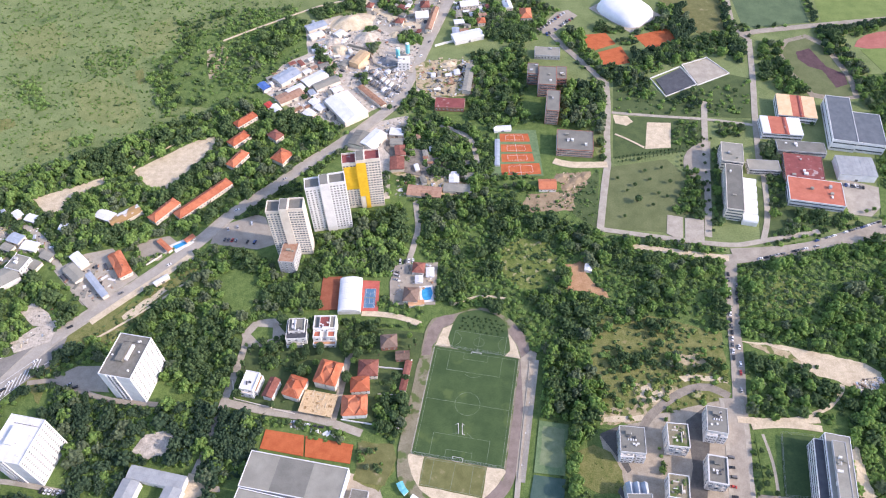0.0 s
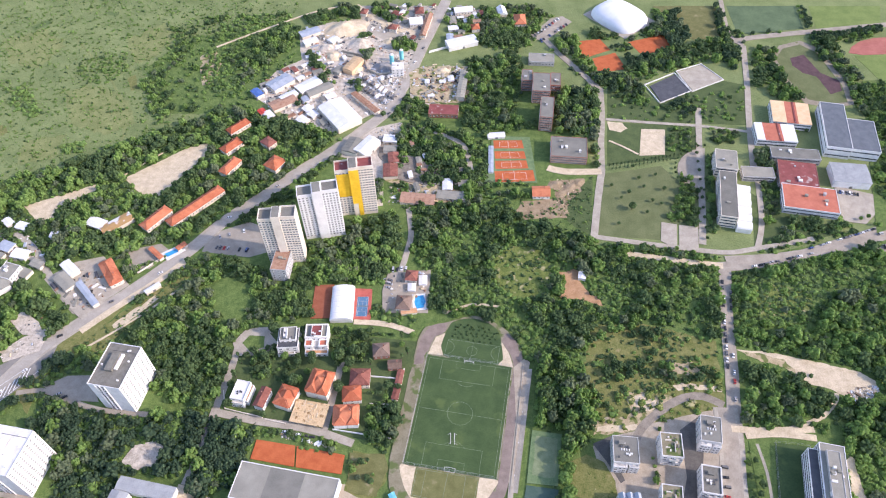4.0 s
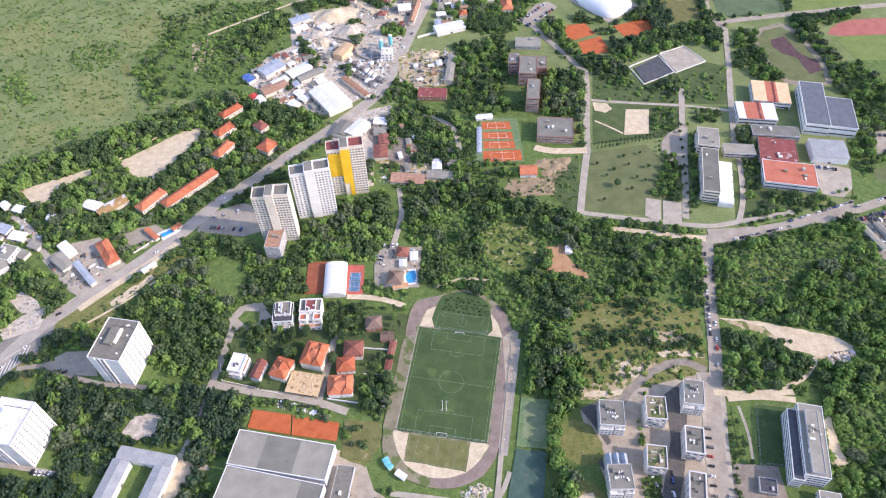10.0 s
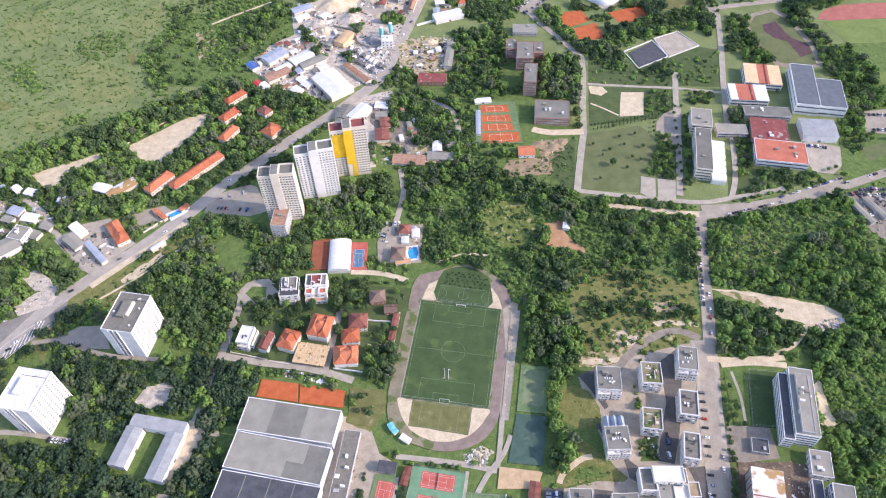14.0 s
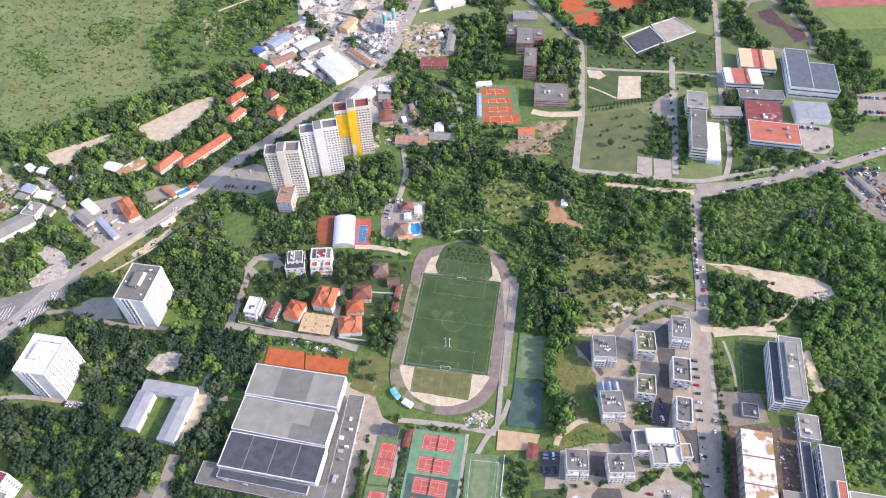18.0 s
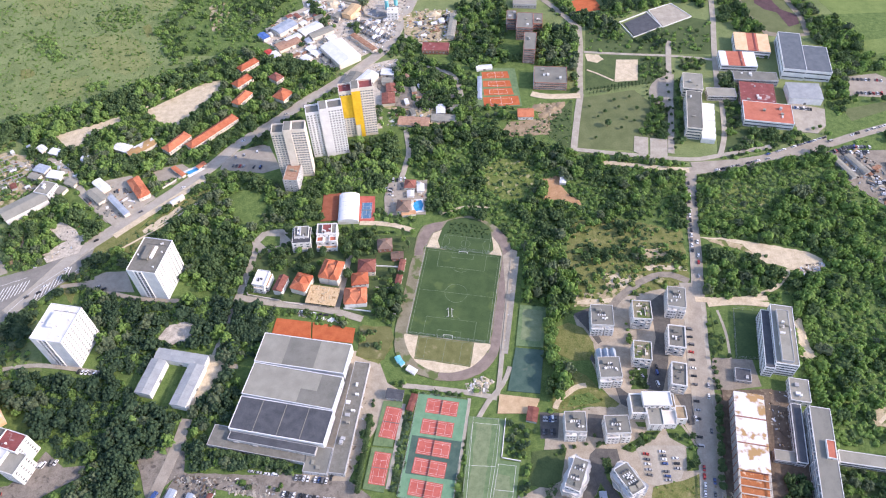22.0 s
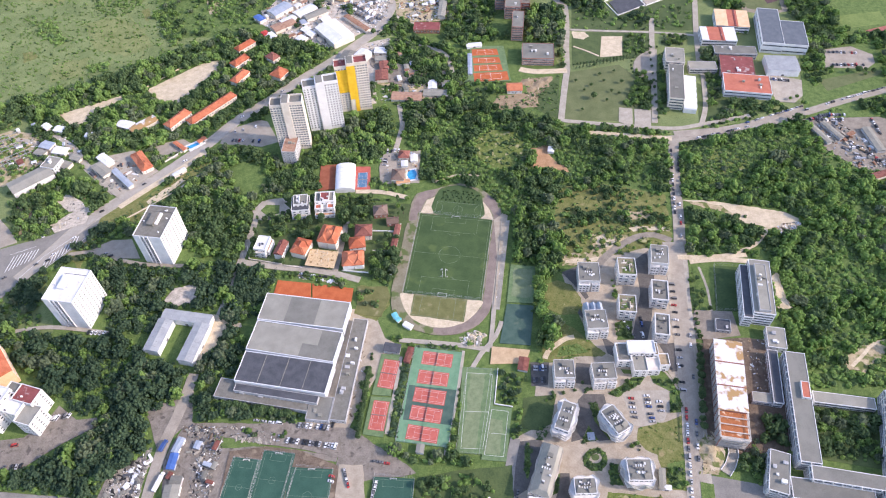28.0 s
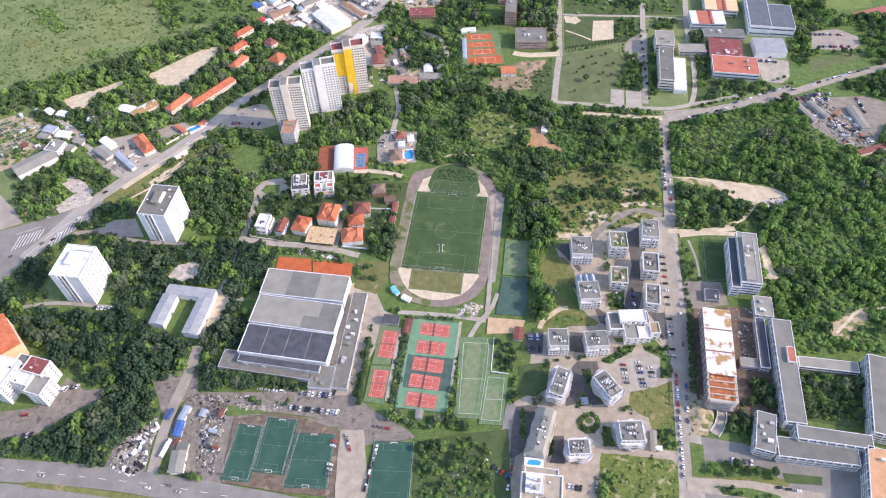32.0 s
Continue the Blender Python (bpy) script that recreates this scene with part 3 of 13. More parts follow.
def crown_arrays(seed, width, height, lumps, leaves, leaf, low=0.25, point=0.0):
    """A crown of boughs: a closed heart, many small clumps over uneven boughs, and loose sprays of leaves at the rim."""
    r = np.random.RandomState(seed)
    V, F = [], []
    base, tris = ico()
    tris = [f for f in tris if np.mean(base[f], axis=0)[2] > -0.45]
    n = 0
    lean = r.uniform(-0.08, 0.08, 2) * width
    mid, half = height * (1 + low) / 2, height * (1 - low) / 2
    boughs = r.normal(size=(7, 3))
    boughs[:, 2] = np.abs(boughs[:, 2]) * 0.8
    boughs /= np.linalg.norm(boughs, axis=1)[:, None]
    reach = r.uniform(0.75, 1.12, 7)
    tops = []

    def clump(c, s):
        nonlocal n
        v = base * (s * r.uniform(0.8, 1.2, 3)) * (1 + r.uniform(-0.22, 0.22, (12, 1)))
        V.append(v + c)
        F.extend([n + j for j in f] for f in tris)
        n += 12

    for k in range(4):
        a, t = k * 1.6 + r.uniform(0, 1), r.uniform(-0.5, 0.35)
        clump(np.array([math.cos(a) * width * 0.13, math.sin(a) * width * 0.13, mid + half * t]), width * 0.24 * (1 - point * (t + 1) * 0.3))
    for k in range(lumps):
        z = 1 - 1.45 * (k + r.uniform(0, 1)) / lumps
        a = k * 2.39996 + r.uniform(-0.5, 0.5)
        q = math.sqrt(max(0.0, 1 - z * z))
        d = np.array([math.cos(a) * q, math.sin(a) * q, z])
        grow = 0.58 + 0.4 * float(np.max(np.clip(boughs @ d, 0, 1) ** 3 * reach))
        t = (z + 1) / 2
        side = width * 0.5 * 0.94 * grow * (1 - point * t)
        c = np.array([d[0] * side + lean[0] * t, d[1] * side + lean[1] * t, mid + z * half * 0.9 * grow])
        s = width * r.uniform(0.085, 0.15) * (1 - 0.35 * point * t)
        clump(c, s)
        tops.append((c, s))
    for k in range(leaves):
        c, s = tops[r.randint(len(tops))]
        d = r.normal(size=3)
        d /= np.linalg.norm(d) + 1e-6
        d[2] = abs(d[2]) * 0.9 - 0.15
        p = c + d * s * r.uniform(0.85, 1.35)
        u = np.cross(d, r.normal(size=3))
        u /= np.linalg.norm(u) + 1e-6
        w = np.cross(d, u) + 0.5 * d * r.uniform(-1, 1)
        z = leaf * r.uniform(0.5, 1.25)
        V.append(np.array([p - u * z * 0.5 - w * z * 0.35, p + u * z * 0.5 - w * z * 0.4, p + u * z * 0.35 + w * z * 0.5, p - u * z * 0.4 + w * z * 0.45]))
        F.append([n, n + 1, n + 2, n + 3])
        n += 4
    return np.concatenate(V), F


def trunk_arrays(height, r0, seed):
    r = random.Random(seed)
    b = Build()
    b.rod((0, 0, -0.3), (0, 0, height * 0.45), r0, n=7, r2=r0 * 0.7)
    b.rod((0, 0, height * 0.45), (0.1 * height * r.uniform(-1, 1), 0.1 * height * r.uniform(-1, 1), height * 0.85), r0 * 0.7, n=6, r2=r0 * 0.25)
    for k in range(4):
        a, z = k * 1.6 + r.uniform(0, 1), height * r.uniform(0.25, 0.5)
        l = height * r.uniform(0.2, 0.32)
        b.rod((0, 0, z), (math.cos(a) * l, math.sin(a) * l, z + l * 0.8), r0 * 0.4, n=5, r2=r0 * 0.15)
    return b


TREES = {}


def tree_parts(kind):
    if not TREES:
        for i, (k, seed, w, h, lumps, leaves, leaf, point, mat, label) in enumerate((
                ("broad", 11, 8.5, 9.0, 44, 260, 0.9, 0.15, "foliage", "broad green deciduous tree with an uneven crown"),
                ("round", 12, 6.5, 7.5, 36, 210, 0.8, 0.1, "foliage", "round-headed dark green deciduous tree"),
                ("light", 13, 6.0, 6.5, 32, 190, 0.75, 0.2, "bright_foliage", "light green young deciduous tree"),
                ("silver", 14, 8.0, 10.5, 44, 260, 0.9, 0.25, "silver_foliage", "tall silvery green poplar with a loose crown"),
                ("fir", 15, 4.6, 11.0, 36, 200, 0.7, 0.75, "foliage", "slender dark green conifer"),
                ("bush", 16, 3.0, 2.4, 16, 70, 0.5, 0.0, "foliage", "low green bush in the grass"))):
            v, f = crown_arrays(seed, w, h, lumps, leaves, leaf, 0.05 if k == "bush" else 0.24, point)
            TREES[k] = (as_mesh("crown", v.tolist(), f, [mat]), trunk_arrays(h * 0.8, 0.1 if k == "bush" else 0.26, seed).mesh("trunk", "bark"), label)
    return TREES[kind]


def tree(x, y, kind="broad", size=1.0, label="", group="", category="tree"):
    crown, trunk, words = tree_parts(kind)
    ob = thing("bush" if kind == "bush" else "tree", x, y, 0.0, 0.0, label or words, "bush" if kind == "bush" else category, group)
    ob.matrix_basis = pose(x, y, 0, 0, 0, (x * 37 + y * 91) % 360) @ Matrix.Diagonal((size, size, size * (0.9 + (x * 13.7 + y * 5.3) % 0.25), 1))
    piece("trunk", trunk, ob)
    piece("crown", crown, ob)
    return ob


WOOD_SETS = {}


def wood_templates(mat):
    if mat not in WOOD_SETS:
        s = {"foliage": 100, "dark_shaded_foliage": 100, "bright_foliage": 200, "silver_foliage": 300}[mat]
        WOOD_SETS[mat] = [crown_arrays(s + i, 9.0, 6.8, 16, 34, 1.2, 0.0, 0.12 * (i % 3)) for i in range(8)]
    return WOOD_SETS[mat]


def wood(name, ring, gap, size=1.0, mix=(0.5, 0.36, 0.14), label="", seed=1, fill=1.0, low=0.0, category="woodland", under=0.03, force=False, tall=1.0, main="foliage"):
    """A wood that nobody could count, over the outline: crowns about gap metres apart, none on roads, courts or buildings."""
    r = random.Random(seed)
    xs, ys = [p[0] for p in ring], [p[1] for p in ring]
    V, F, I = [], [], []
    n = 0
    kinds = (main, "bright_foliage", "silver_foliage")
    y = min(ys)
    while y < max(ys):
        x = min(xs)
        while x < max(xs):
            px, py = x + r.uniform(-0.5, 0.5) * gap, y + r.uniform(-0.5, 0.5) * gap
            x += gap
            if r.random() > fill or not inside(px, py, ring) or taken(px, py, force):
                continue
            if low and noise.noise((px / 30, py / 30, seed)) < low:
                continue
            clump = noise.noise((px / 34, py / 34, 7.7)) + 0.5 * noise.noise((px / 13, py / 13, 2.2))
            q = min(max(r.random() * 0.75 + 0.125 + 0.75 * clump, 0.0), 0.999)
            k = 0 if q < mix[0] else 1 if q < mix[0] + mix[1] else 2
            v, f = r.choice(wood_templates(kinds[k]))
            s = size * (r.uniform(0.55, 0.92) if r.random() < 0.65 else r.uniform(0.85, 1.2)) * (1 + 0.3 * noise.noise((px / 22, py / 22, 5.1)))
            if taken(px, py + 4.5 * size * tall, force):
                s *= 0.62
            a = r.uniform(0, math.tau)
            c, d = math.cos(a) * s, math.sin(a) * s
            w = np.empty_like(v)
            w[:, 0], w[:, 1], w[:, 2] = v[:, 0] * c - v[:, 1] * d + px, v[:, 0] * d + v[:, 1] * c + py, v[:, 2] * s * tall * r.uniform(0.8, 1.25) - 0.4 * s
            V.append(w)
            F += [[n + j for j in t] for t in f]
            I += [k] * len(f)
            n += len(v)
        y += gap * 0.87
    base, tris = ico()
    rs = np.random.RandomState(seed)
    area = (max(xs) - min(xs)) * (max(ys) - min(ys))
    for i in range(int(area * under * 1.9)):
        px, py = r.uniform(min(xs), max(xs)), r.uniform(min(ys), max(ys))
        if not inside(px, py, ring) or taken(px, py, force):
            continue
        s, k = r.uniform(0.9, 2.5), 0 if r.random() < 0.3 else 1
        V.append(base * np.array([s, s * r.uniform(0.7, 1.2), s * 0.75]) * (1 + rs.uniform(-0.25, 0.25, (len(base), 1))) + np.array([px, py, s * 0.4]))
        F += [[n + j for j in t] for t in tris]
        I += [k] * len(tris)
        n += len(base)
        for j in range(5):
            p = np.array([px + r.uniform(-1, 1) * s, py + r.uniform(-1, 1) * s, s * r.uniform(0.5, 1.1)])
            u, w = rs.normal(size=3) * s * 0.28, rs.normal(size=3) * s * 0.28
            V.append(np.array([p - u, p + w, p + u, p - w]))
            F.append([n, n + 1, n + 2, n + 3])
            I.append(k)
            n += 4
    if not V:
        return None
    me = as_mesh(name, np.concatenate(V).tolist(), F, kinds, I)
    return tagged(new(name, me), label, category, "", "stuff")


# ---- cars ----
CARS = {}


def car_parts(style):
    if style not in CARS:
        l, w, h = {"car": (4.3, 1.8, 1.45), "van": (5.2, 2.0, 2.3)}[style]
        b = Build()
        a, c = l / 2, w / 2
        prof = [(-a, 0.3), (a, 0.3), (a, 0.68), (a - 0.15, 0.78), (a - 1.15, 0.9), (-a + 0.55, 0.92), (-a, 0.82)]
        n = len(prof)
        b.add([(x, -c, z) for x, z in prof] + [(x, c, z) for x, z in prof],
              [tuple(range(n)), tuple(range(2 * n - 1, n - 1, -1))] + [(j, n + j, n + (j + 1) % n, (j + 1) % n) for j in range(n)])
        g = Build()
        x0, x1 = (-a + 0.35, a - 1.1) if style == "car" else (-a + 0.1, a - 0.9)
        k = 0.5 if style == "car" else 0.25
        g.add([(x0, -c + 0.05, 0.88), (x1, -c + 0.05, 0.88), (x1, c - 0.05, 0.88), (x0, c - 0.05, 0.88),
               (x0 + k, -c + 0.22, h - 0.04), (x1 - k * 1.6, -c + 0.22, h - 0.04), (x1 - k * 1.6, c - 0.22, h - 0.04), (x0 + k, c - 0.22, h - 0.04)],
              [(4, 5, 6, 7), (0, 1, 5, 4), (1, 2, 6, 5), (2, 3, 7, 6), (3, 0, 4, 7)])
        roof = b
        b.box(x0 + k - 0.02, -c + 0.2, h - 0.06, x1 - k * 1.6 + 0.02, c - 0.2, h, inset=0.05)
        wheel = Build().rod((0, -0.1, 0), (0, 0.1, 0), 0.32, n=10)
        if style == "car":
            for sx in (-0.62, 0.62):
                for sy in (-0.86, 0.86):
                    b.rod((a * sx, c * sy - 0.1, 0.32), (a * sx, c * sy + 0.1, 0.32), 0.32, 1, n=7)
        CARS[style] = (b, g, roof, wheel.mesh("wheel", "rubber"), a, c, {}, g.mesh("glasshouse", "car_glass"))
    return CARS[style]


def car(x, y, rot, paint="white", style="car", z=0.12, group="parked cars"):
    b, g, roof, wheel, a, c, done, glass = car_parts(style)
    if paint not in done:
        done[paint] = (b.mesh("body", paint + "_car_paint", "rubber"),)
    ob = thing(style, x, y, ground_z(x, y) + 0.005, rot, f"{paint} parked {'car' if style == 'car' else 'delivery van'} on the paved ground", style, group)
    piece("body", done[paint][0], ob)
    piece("glasshouse", glass, ob)
    for sx in (-0.62, 0.62) if style == "van" else ():
        for sy in (-0.86, 0.86):
            piece("wheel", wheel, ob, pose(a * sx * 1.0, c * sy, 0.32))
    return ob


PAINTS = ("white", "white", "white", "silver", "silver", "silver", "black", "black", "black", "grey", "grey", "grey", "white", "red", "blue")


def car_row(x0, y0, x1, y1, count, turn, gap=0.2, seed=1, group="parked cars", z=0.12):
    """Parked cars along a line, each turned by turn degrees from it; some bays empty."""
    r = random.Random(seed)
    way = math.degrees(math.atan2(y1 - y0, x1 - x0))
    for i in range(count):
        if r.random() < gap:
            continue
        t = (i + 0.5) / count
        car(x0 + (x1 - x0) * t + r.uniform(-0.2, 0.2), y0 + (y1 - y0) * t + r.uniform(-0.2, 0.2), way + turn + r.uniform(-3, 3) + r.choice((0, 180)), r.choice(PAINTS), "van" if r.random() < 0.1 else "car", z, group)


# ---- sports grounds ----
def lines_mesh(name, strokes, arcs=(), width=0.12, mat="line_paint"):
    """Painted lines: straight strokes (x0, y0, x1, y1) and arcs (x, y, radius, from, to), as thin raised bands."""
    b = Build()
    for x0, y0, x1, y1 in strokes:
        d = Vector((x1 - x0, y1 - y0))
        o = Vector((-d.y, d.x)).normalized() * width / 2
        e = d.normalized() * width / 2
        q = [Vector((x0, y0)) - e + o, Vector((x0, y0)) - e - o, Vector((x1, y1)) + e - o, Vector((x1, y1)) + e + o]
        b.add([(p.x, p.y, z) for z in (0.0, 0.02) for p in q], [(4, 5, 6, 7), (0, 1, 5, 4), (1, 2, 6, 5), (2, 3, 7, 6), (3, 0, 4, 7)])
    for x, y, rad, a0, a1 in arcs:
        n = max(6, int(abs(a1 - a0) / 8))
        v, f = [], []
        for i in range(n + 1):
            a = radians(a0 + (a1 - a0) * i / n)
            for q in (rad - width / 2, rad + width / 2):
                v.append((x + math.cos(a) * q, y + math.sin(a) * q, 0.02))
        f = [(2 * i, 2 * i + 1, 2 * i + 3, 2 * i + 2) for i in range(n)]
        b.add(v, f)
    return b.mesh(name, mat)


def goal(x, y, z, rot, w=7.3, h=2.4, deep=2.0, group="football goals"):
    ob = thing("football_goal", x, y, z, rot, "white tubular football goal with a net frame", "goal", group)
    for s in (-1, 1):
        piece("post", Build().rod((s * w / 2, 0, 0), (s * w / 2, 0, h), 0.14).mesh("post", "white_paint"), ob)
        piece("stay", Build().rod((s * w / 2, 0, h), (s * w / 2, deep, 0.05), 0.1).mesh("stay", "white_paint"), ob)
    piece("crossbar", Build().rod((-w / 2 - 0.1, 0, h), (w / 2 + 0.1, 0, h), 0.14).mesh("crossbar", "white_paint"), ob)
    piece("ground_bar", Build().rod((-w / 2, deep, 0.1), (w / 2, deep, 0.1), 0.1).mesh("ground_bar", "white_paint"), ob)
    return ob


def pitch_lines(w, l, box=True, radius=9.15, small=False):
    a, c = w / 2, l / 2
    s = [(-a, -c, a, -c), (a, -c, a, c), (a, c, -a, c), (-a, c, -a, -c), (-a, 0, a, 0)]
    arcs = [(0, 0, radius, 0, 360)]
    bw, bd = (20.1, 16.5) if not small else (w * 0.28, 5)
    for k in (-1, 1):
        s += [(-bw, k * c, -bw, k * (c - bd)), (bw, k * c, bw, k * (c - bd)), (-bw, k * (c - bd), bw, k * (c - bd))]
        if not small:
            s += [(-9.2, k * c, -9.2, k * (c - 5.5)), (9.2, k * c, 9.2, k * (c - 5.5)), (-9.2, k * (c - 5.5), 9.2, k * (c - 5.5))]
            arcs.append((0, k * (c - 11), 9.15, 90 * k - 217 if k > 0 else 37, 90 * k - 143 if k > 0 else 143))
    return s, arcs


def football_pitch(x, y, w, l, rot, turf="artificial_turf", small=False, label="", margin=3.0, lift=0.0, goals=True):
    ob = sheet("football_pitch", turf, rect_ring(x, y, w + 2 * margin, l + 2 * margin, rot), label, "pitch", lift=lift)
    z = 0.03 + LEVEL[0] + lift
    s, arcs = pitch_lines(w, l, small=small, radius=9.15 if not small else w * 0.12)
    piece("marking", lines_mesh("marking", s, arcs, 0.17 if not small else 0.13), ob, pose(x, y, z, 0, 0, rot))
    if goals:
        for k in (-1, 1):
            q = pose(x, y, z, 0, 0, rot) @ Vector((0, k * l / 2, 0))
            goal(q.x, q.y, z, rot + (0 if k > 0 else 180), 7.3 if not small else 4.5, 2.4 if not small else 2.0, 2.0 if not small else 1.2)
    return ob


def tennis_court(x, y, rot, mat="red_court", w=10.97, l=23.77, lift=0.05, label="red hard tennis court with white lines and a net", apron=0.9, scale=1.0, net=True):
    """A court with its lines, long along local x, and its net with posts."""
    w, l, apron = w * scale, l * scale, apron * scale
    ob = sheet("tennis_court", mat, rect_ring(x, y, l + 2 * apron, w + 2 * apron, rot), label, "court", lift=lift)
    z = 0.03 + LEVEL[0] + lift
    a, c, e = l / 2, w / 2, w * 0.375
    s = [(-a, -c, a, -c), (a, -c, a, c), (a, c, -a, c), (-a, c, -a, -c), (-a, -e, a, -e), (-a, e, a, e), (-a * 0.54, -e, -a * 0.54, e), (a * 0.54, -e, a * 0.54, e), (-a * 0.54, 0, a * 0.54, 0)]
    piece("marking", lines_mesh("marking", s, (), 0.14, "court_line"), ob, pose(x, y, z, 0, 0, rot))
    if net:
        nt = thing("tennis_net", x, y, z, rot, "dark tennis net with a white band between two posts", "net", "tennis nets")
        piece("mesh_panel", Build().box(-0.02, -c - 0.8, 0.1, 0.02, c + 0.8, 0.86).mesh("mesh_panel", "grey_wall"), nt)
        piece("band", Build().box(-0.06, -c - 0.8, 0.86, 0.06, c + 0.8, 0.97).mesh("band", "line_paint"), nt)
        for k in (-1, 1):
            piece("post", Build().rod((0, k * (c + 0.85), 0), (0, k * (c + 0.85), 1.1), 0.08).mesh("post", "steel"), nt)
    return ob


FENCE_POST = []


def fence(line, h=3.0, step=5.0, mat="steel", label="tall wire-mesh fence on steel posts", closed=False, rails=2, name="fence", thick=0.05):
    """A fence of posts and rails along a line of points."""
    if not FENCE_POST:
        FENCE_POST.append(True)
    ob = thing(name, line[0][0], line[0][1], 0, 0, label, "fence")
    o = Vector((line[0][0], line[0][1], 0))
    pts = [Vector((*p, 0)) - o for p in line] + ([Vector((*line[0], 0)) - o] if closed else [])
    post = Build().rod((0, 0, -0.2), (0, 0, h), thick * 1.3, n=5).mesh("post", mat)
    for a, b in zip(pts, pts[1:]):
        k = max(1, int((b - a).length / step))
        for i in range(k):
            q = a.lerp(b, i / k)
            piece("post", post, ob, Matrix.Translation(q))
        bars = Build()
        for j in range(rails):
            z = h * (j + 1) / rails - 0.1
            bars.rod((a.x, a.y, z), (b.x, b.y, z), thick, n=4)
        piece("rail", bars.mesh("rail", mat), ob)
    return ob


# ---- special buildings ----
def tower_block(x, y, w, d, h, rot, roof="roof_felt", label=""):
    """A tower block of twelve storeys: plain ends, window columns in strips, a lift housing on the roof."""
    ob = thing("tower_block", x, y, 0, rot, label, "tower block", "tower blocks")
    shell(ob, w, d, h, "cool_white_wall", roof, 0.9)
    facade(ob, "E", w, d, 2.0, h - 0.5, 12, 8, 1.5, 1.4)
    facade(ob, "S", w, d, 2.0, h - 0.5, 12, 2, 2.1, 2.2, 0.26, 0.52)
    for u in (-0.26, -0.12, 0.03):
        piece("fin", Build().box(-0.2, -0.7, 0, 0.2, 0, h + 0.6).mesh("fin", "cool_white_wall"), ob, pose(u * w, -d / 2, 0))
    piece("roof_line", Build().box(-w * 0.3, -0.15, h + 0.12, w * 0.44, 0.15, h + 0.3).mesh("roof_line", "dark_felt"), ob, pose(0, d * 0.33, 0))
    roof_unit(ob, -w * 0.08, d * 0.05, h + 0.1, w * 0.22, d * 0.42, 2.6, roof, "lift_housing")
    roof_unit(ob, w * 0.1, d * 0.08, h + 0.1, w * 0.08, d * 0.36, 1.6, "white_paint", "roof_duct")
    rr = random.Random(5)
    for i in range(6):
        roof_unit(ob, rr.uniform(-0.4, 0.4) * w, rr.uniform(-0.42, 0.42) * d, h + 0.1, 1.0, 1.0, 1.0, "white_paint", "vent")
    keep_clear(rect_ring(x, y, w, d, rot, 2))
    return ob


def slab_block(x, y, w, d, h, rot, wall, cladding=False, label=""):
    """A tall slab of two offset halves with a stair core between them, sunk roofs behind high parapets."""
    ob = thing("slab_block", x, y, 0, rot, label, "slab block", "slab blocks")
    d = max(d, 13.0)
    for x0, x1, y0, y1, z, n in ((-0.5, -0.13, -0.42, 0.5, h - 3, 4), (0.1, 0.5, -0.5, 0.42, h, 5)):
        half = piece("half", Build().box(x0 * w, y0 * d, -0.5, x1 * w, y1 * d, z).mesh("half", wall), ob)
        a, c, p, q, t = x0 * w, x1 * w, y0 * d, y1 * d, 0.5
        rim = Build().box(a, p, z, c, p + t, z + 1.8).box(a, q - t, z, c, q, z + 1.8).box(a, p + t, z, a + t, q - t, z + 1.8).box(c - t, p + t, z, c, q - t, z + 1.8)
        piece("parapet", rim.mesh("parapet", wall), half)
        piece("roof", Build().box(a + t, p + t, z - 0.1, c - t, q - t, z + 0.15).mesh("roof", "maroon_sheet" if cladding else "roof_felt"), half)
        me = window_mesh(1.7 if wall == "cream_wall" else 1.4, 1.45)
        for r in range(18):
            for k in range(n):
                piece("window", me, half, pose(a + (k + 0.5) / n * (c - a), p, 3.2 + r * (z - 3.5) / 18 + 0.8))
        side = window_mesh(1.2, 1.4)
        for r in range(18):
            for k in range(2):
                u = p + (0.3 + 0.4 * k) * (q - p)
                if x1 == 0.5:
                    piece("window", side, half, pose(c, u, 3.2 + r * (z - 3.5) / 18 + 0.8, 0, 0, 90))
    core = piece("stair_core", Build().box(-0.13 * w, -0.56 * d, -0.5, 0.1 * w, 0.36 * d, h + 2.2).mesh("stair_core", wall), ob)
    piece("roof", Build().box(-0.11 * w, -0.53 * d, h + 2.2, 0.08 * w, 0.33 * d, h + 2.4).mesh("roof", "roof_felt"), core)
    if cladding:
        piece("cladding", Build().box(-0.135 * w, -0.58 * d, 16, 0.12 * w, -0.56 * d, h - 1).mesh("cladding", "yellow_cladding"), ob, None, "yellow insulation panels")
        piece("cladding", Build().box(0.0, -0.58 * d, 0.5, 0.12 * w, -0.56 * d, 16).mesh("cladding", "yellow_cladding"), ob, None, "yellow insulation panels")
        piece("cladding", Build().box(-0.47 * w, -0.44 * d, 24, -0.135 * w, -0.42 * d, h - 6).mesh("cladding", "yellow_cladding"), ob, None, "yellow insulation panels")
    keep_clear(rect_ring(x, y, w, d, rot, 2))
    return ob


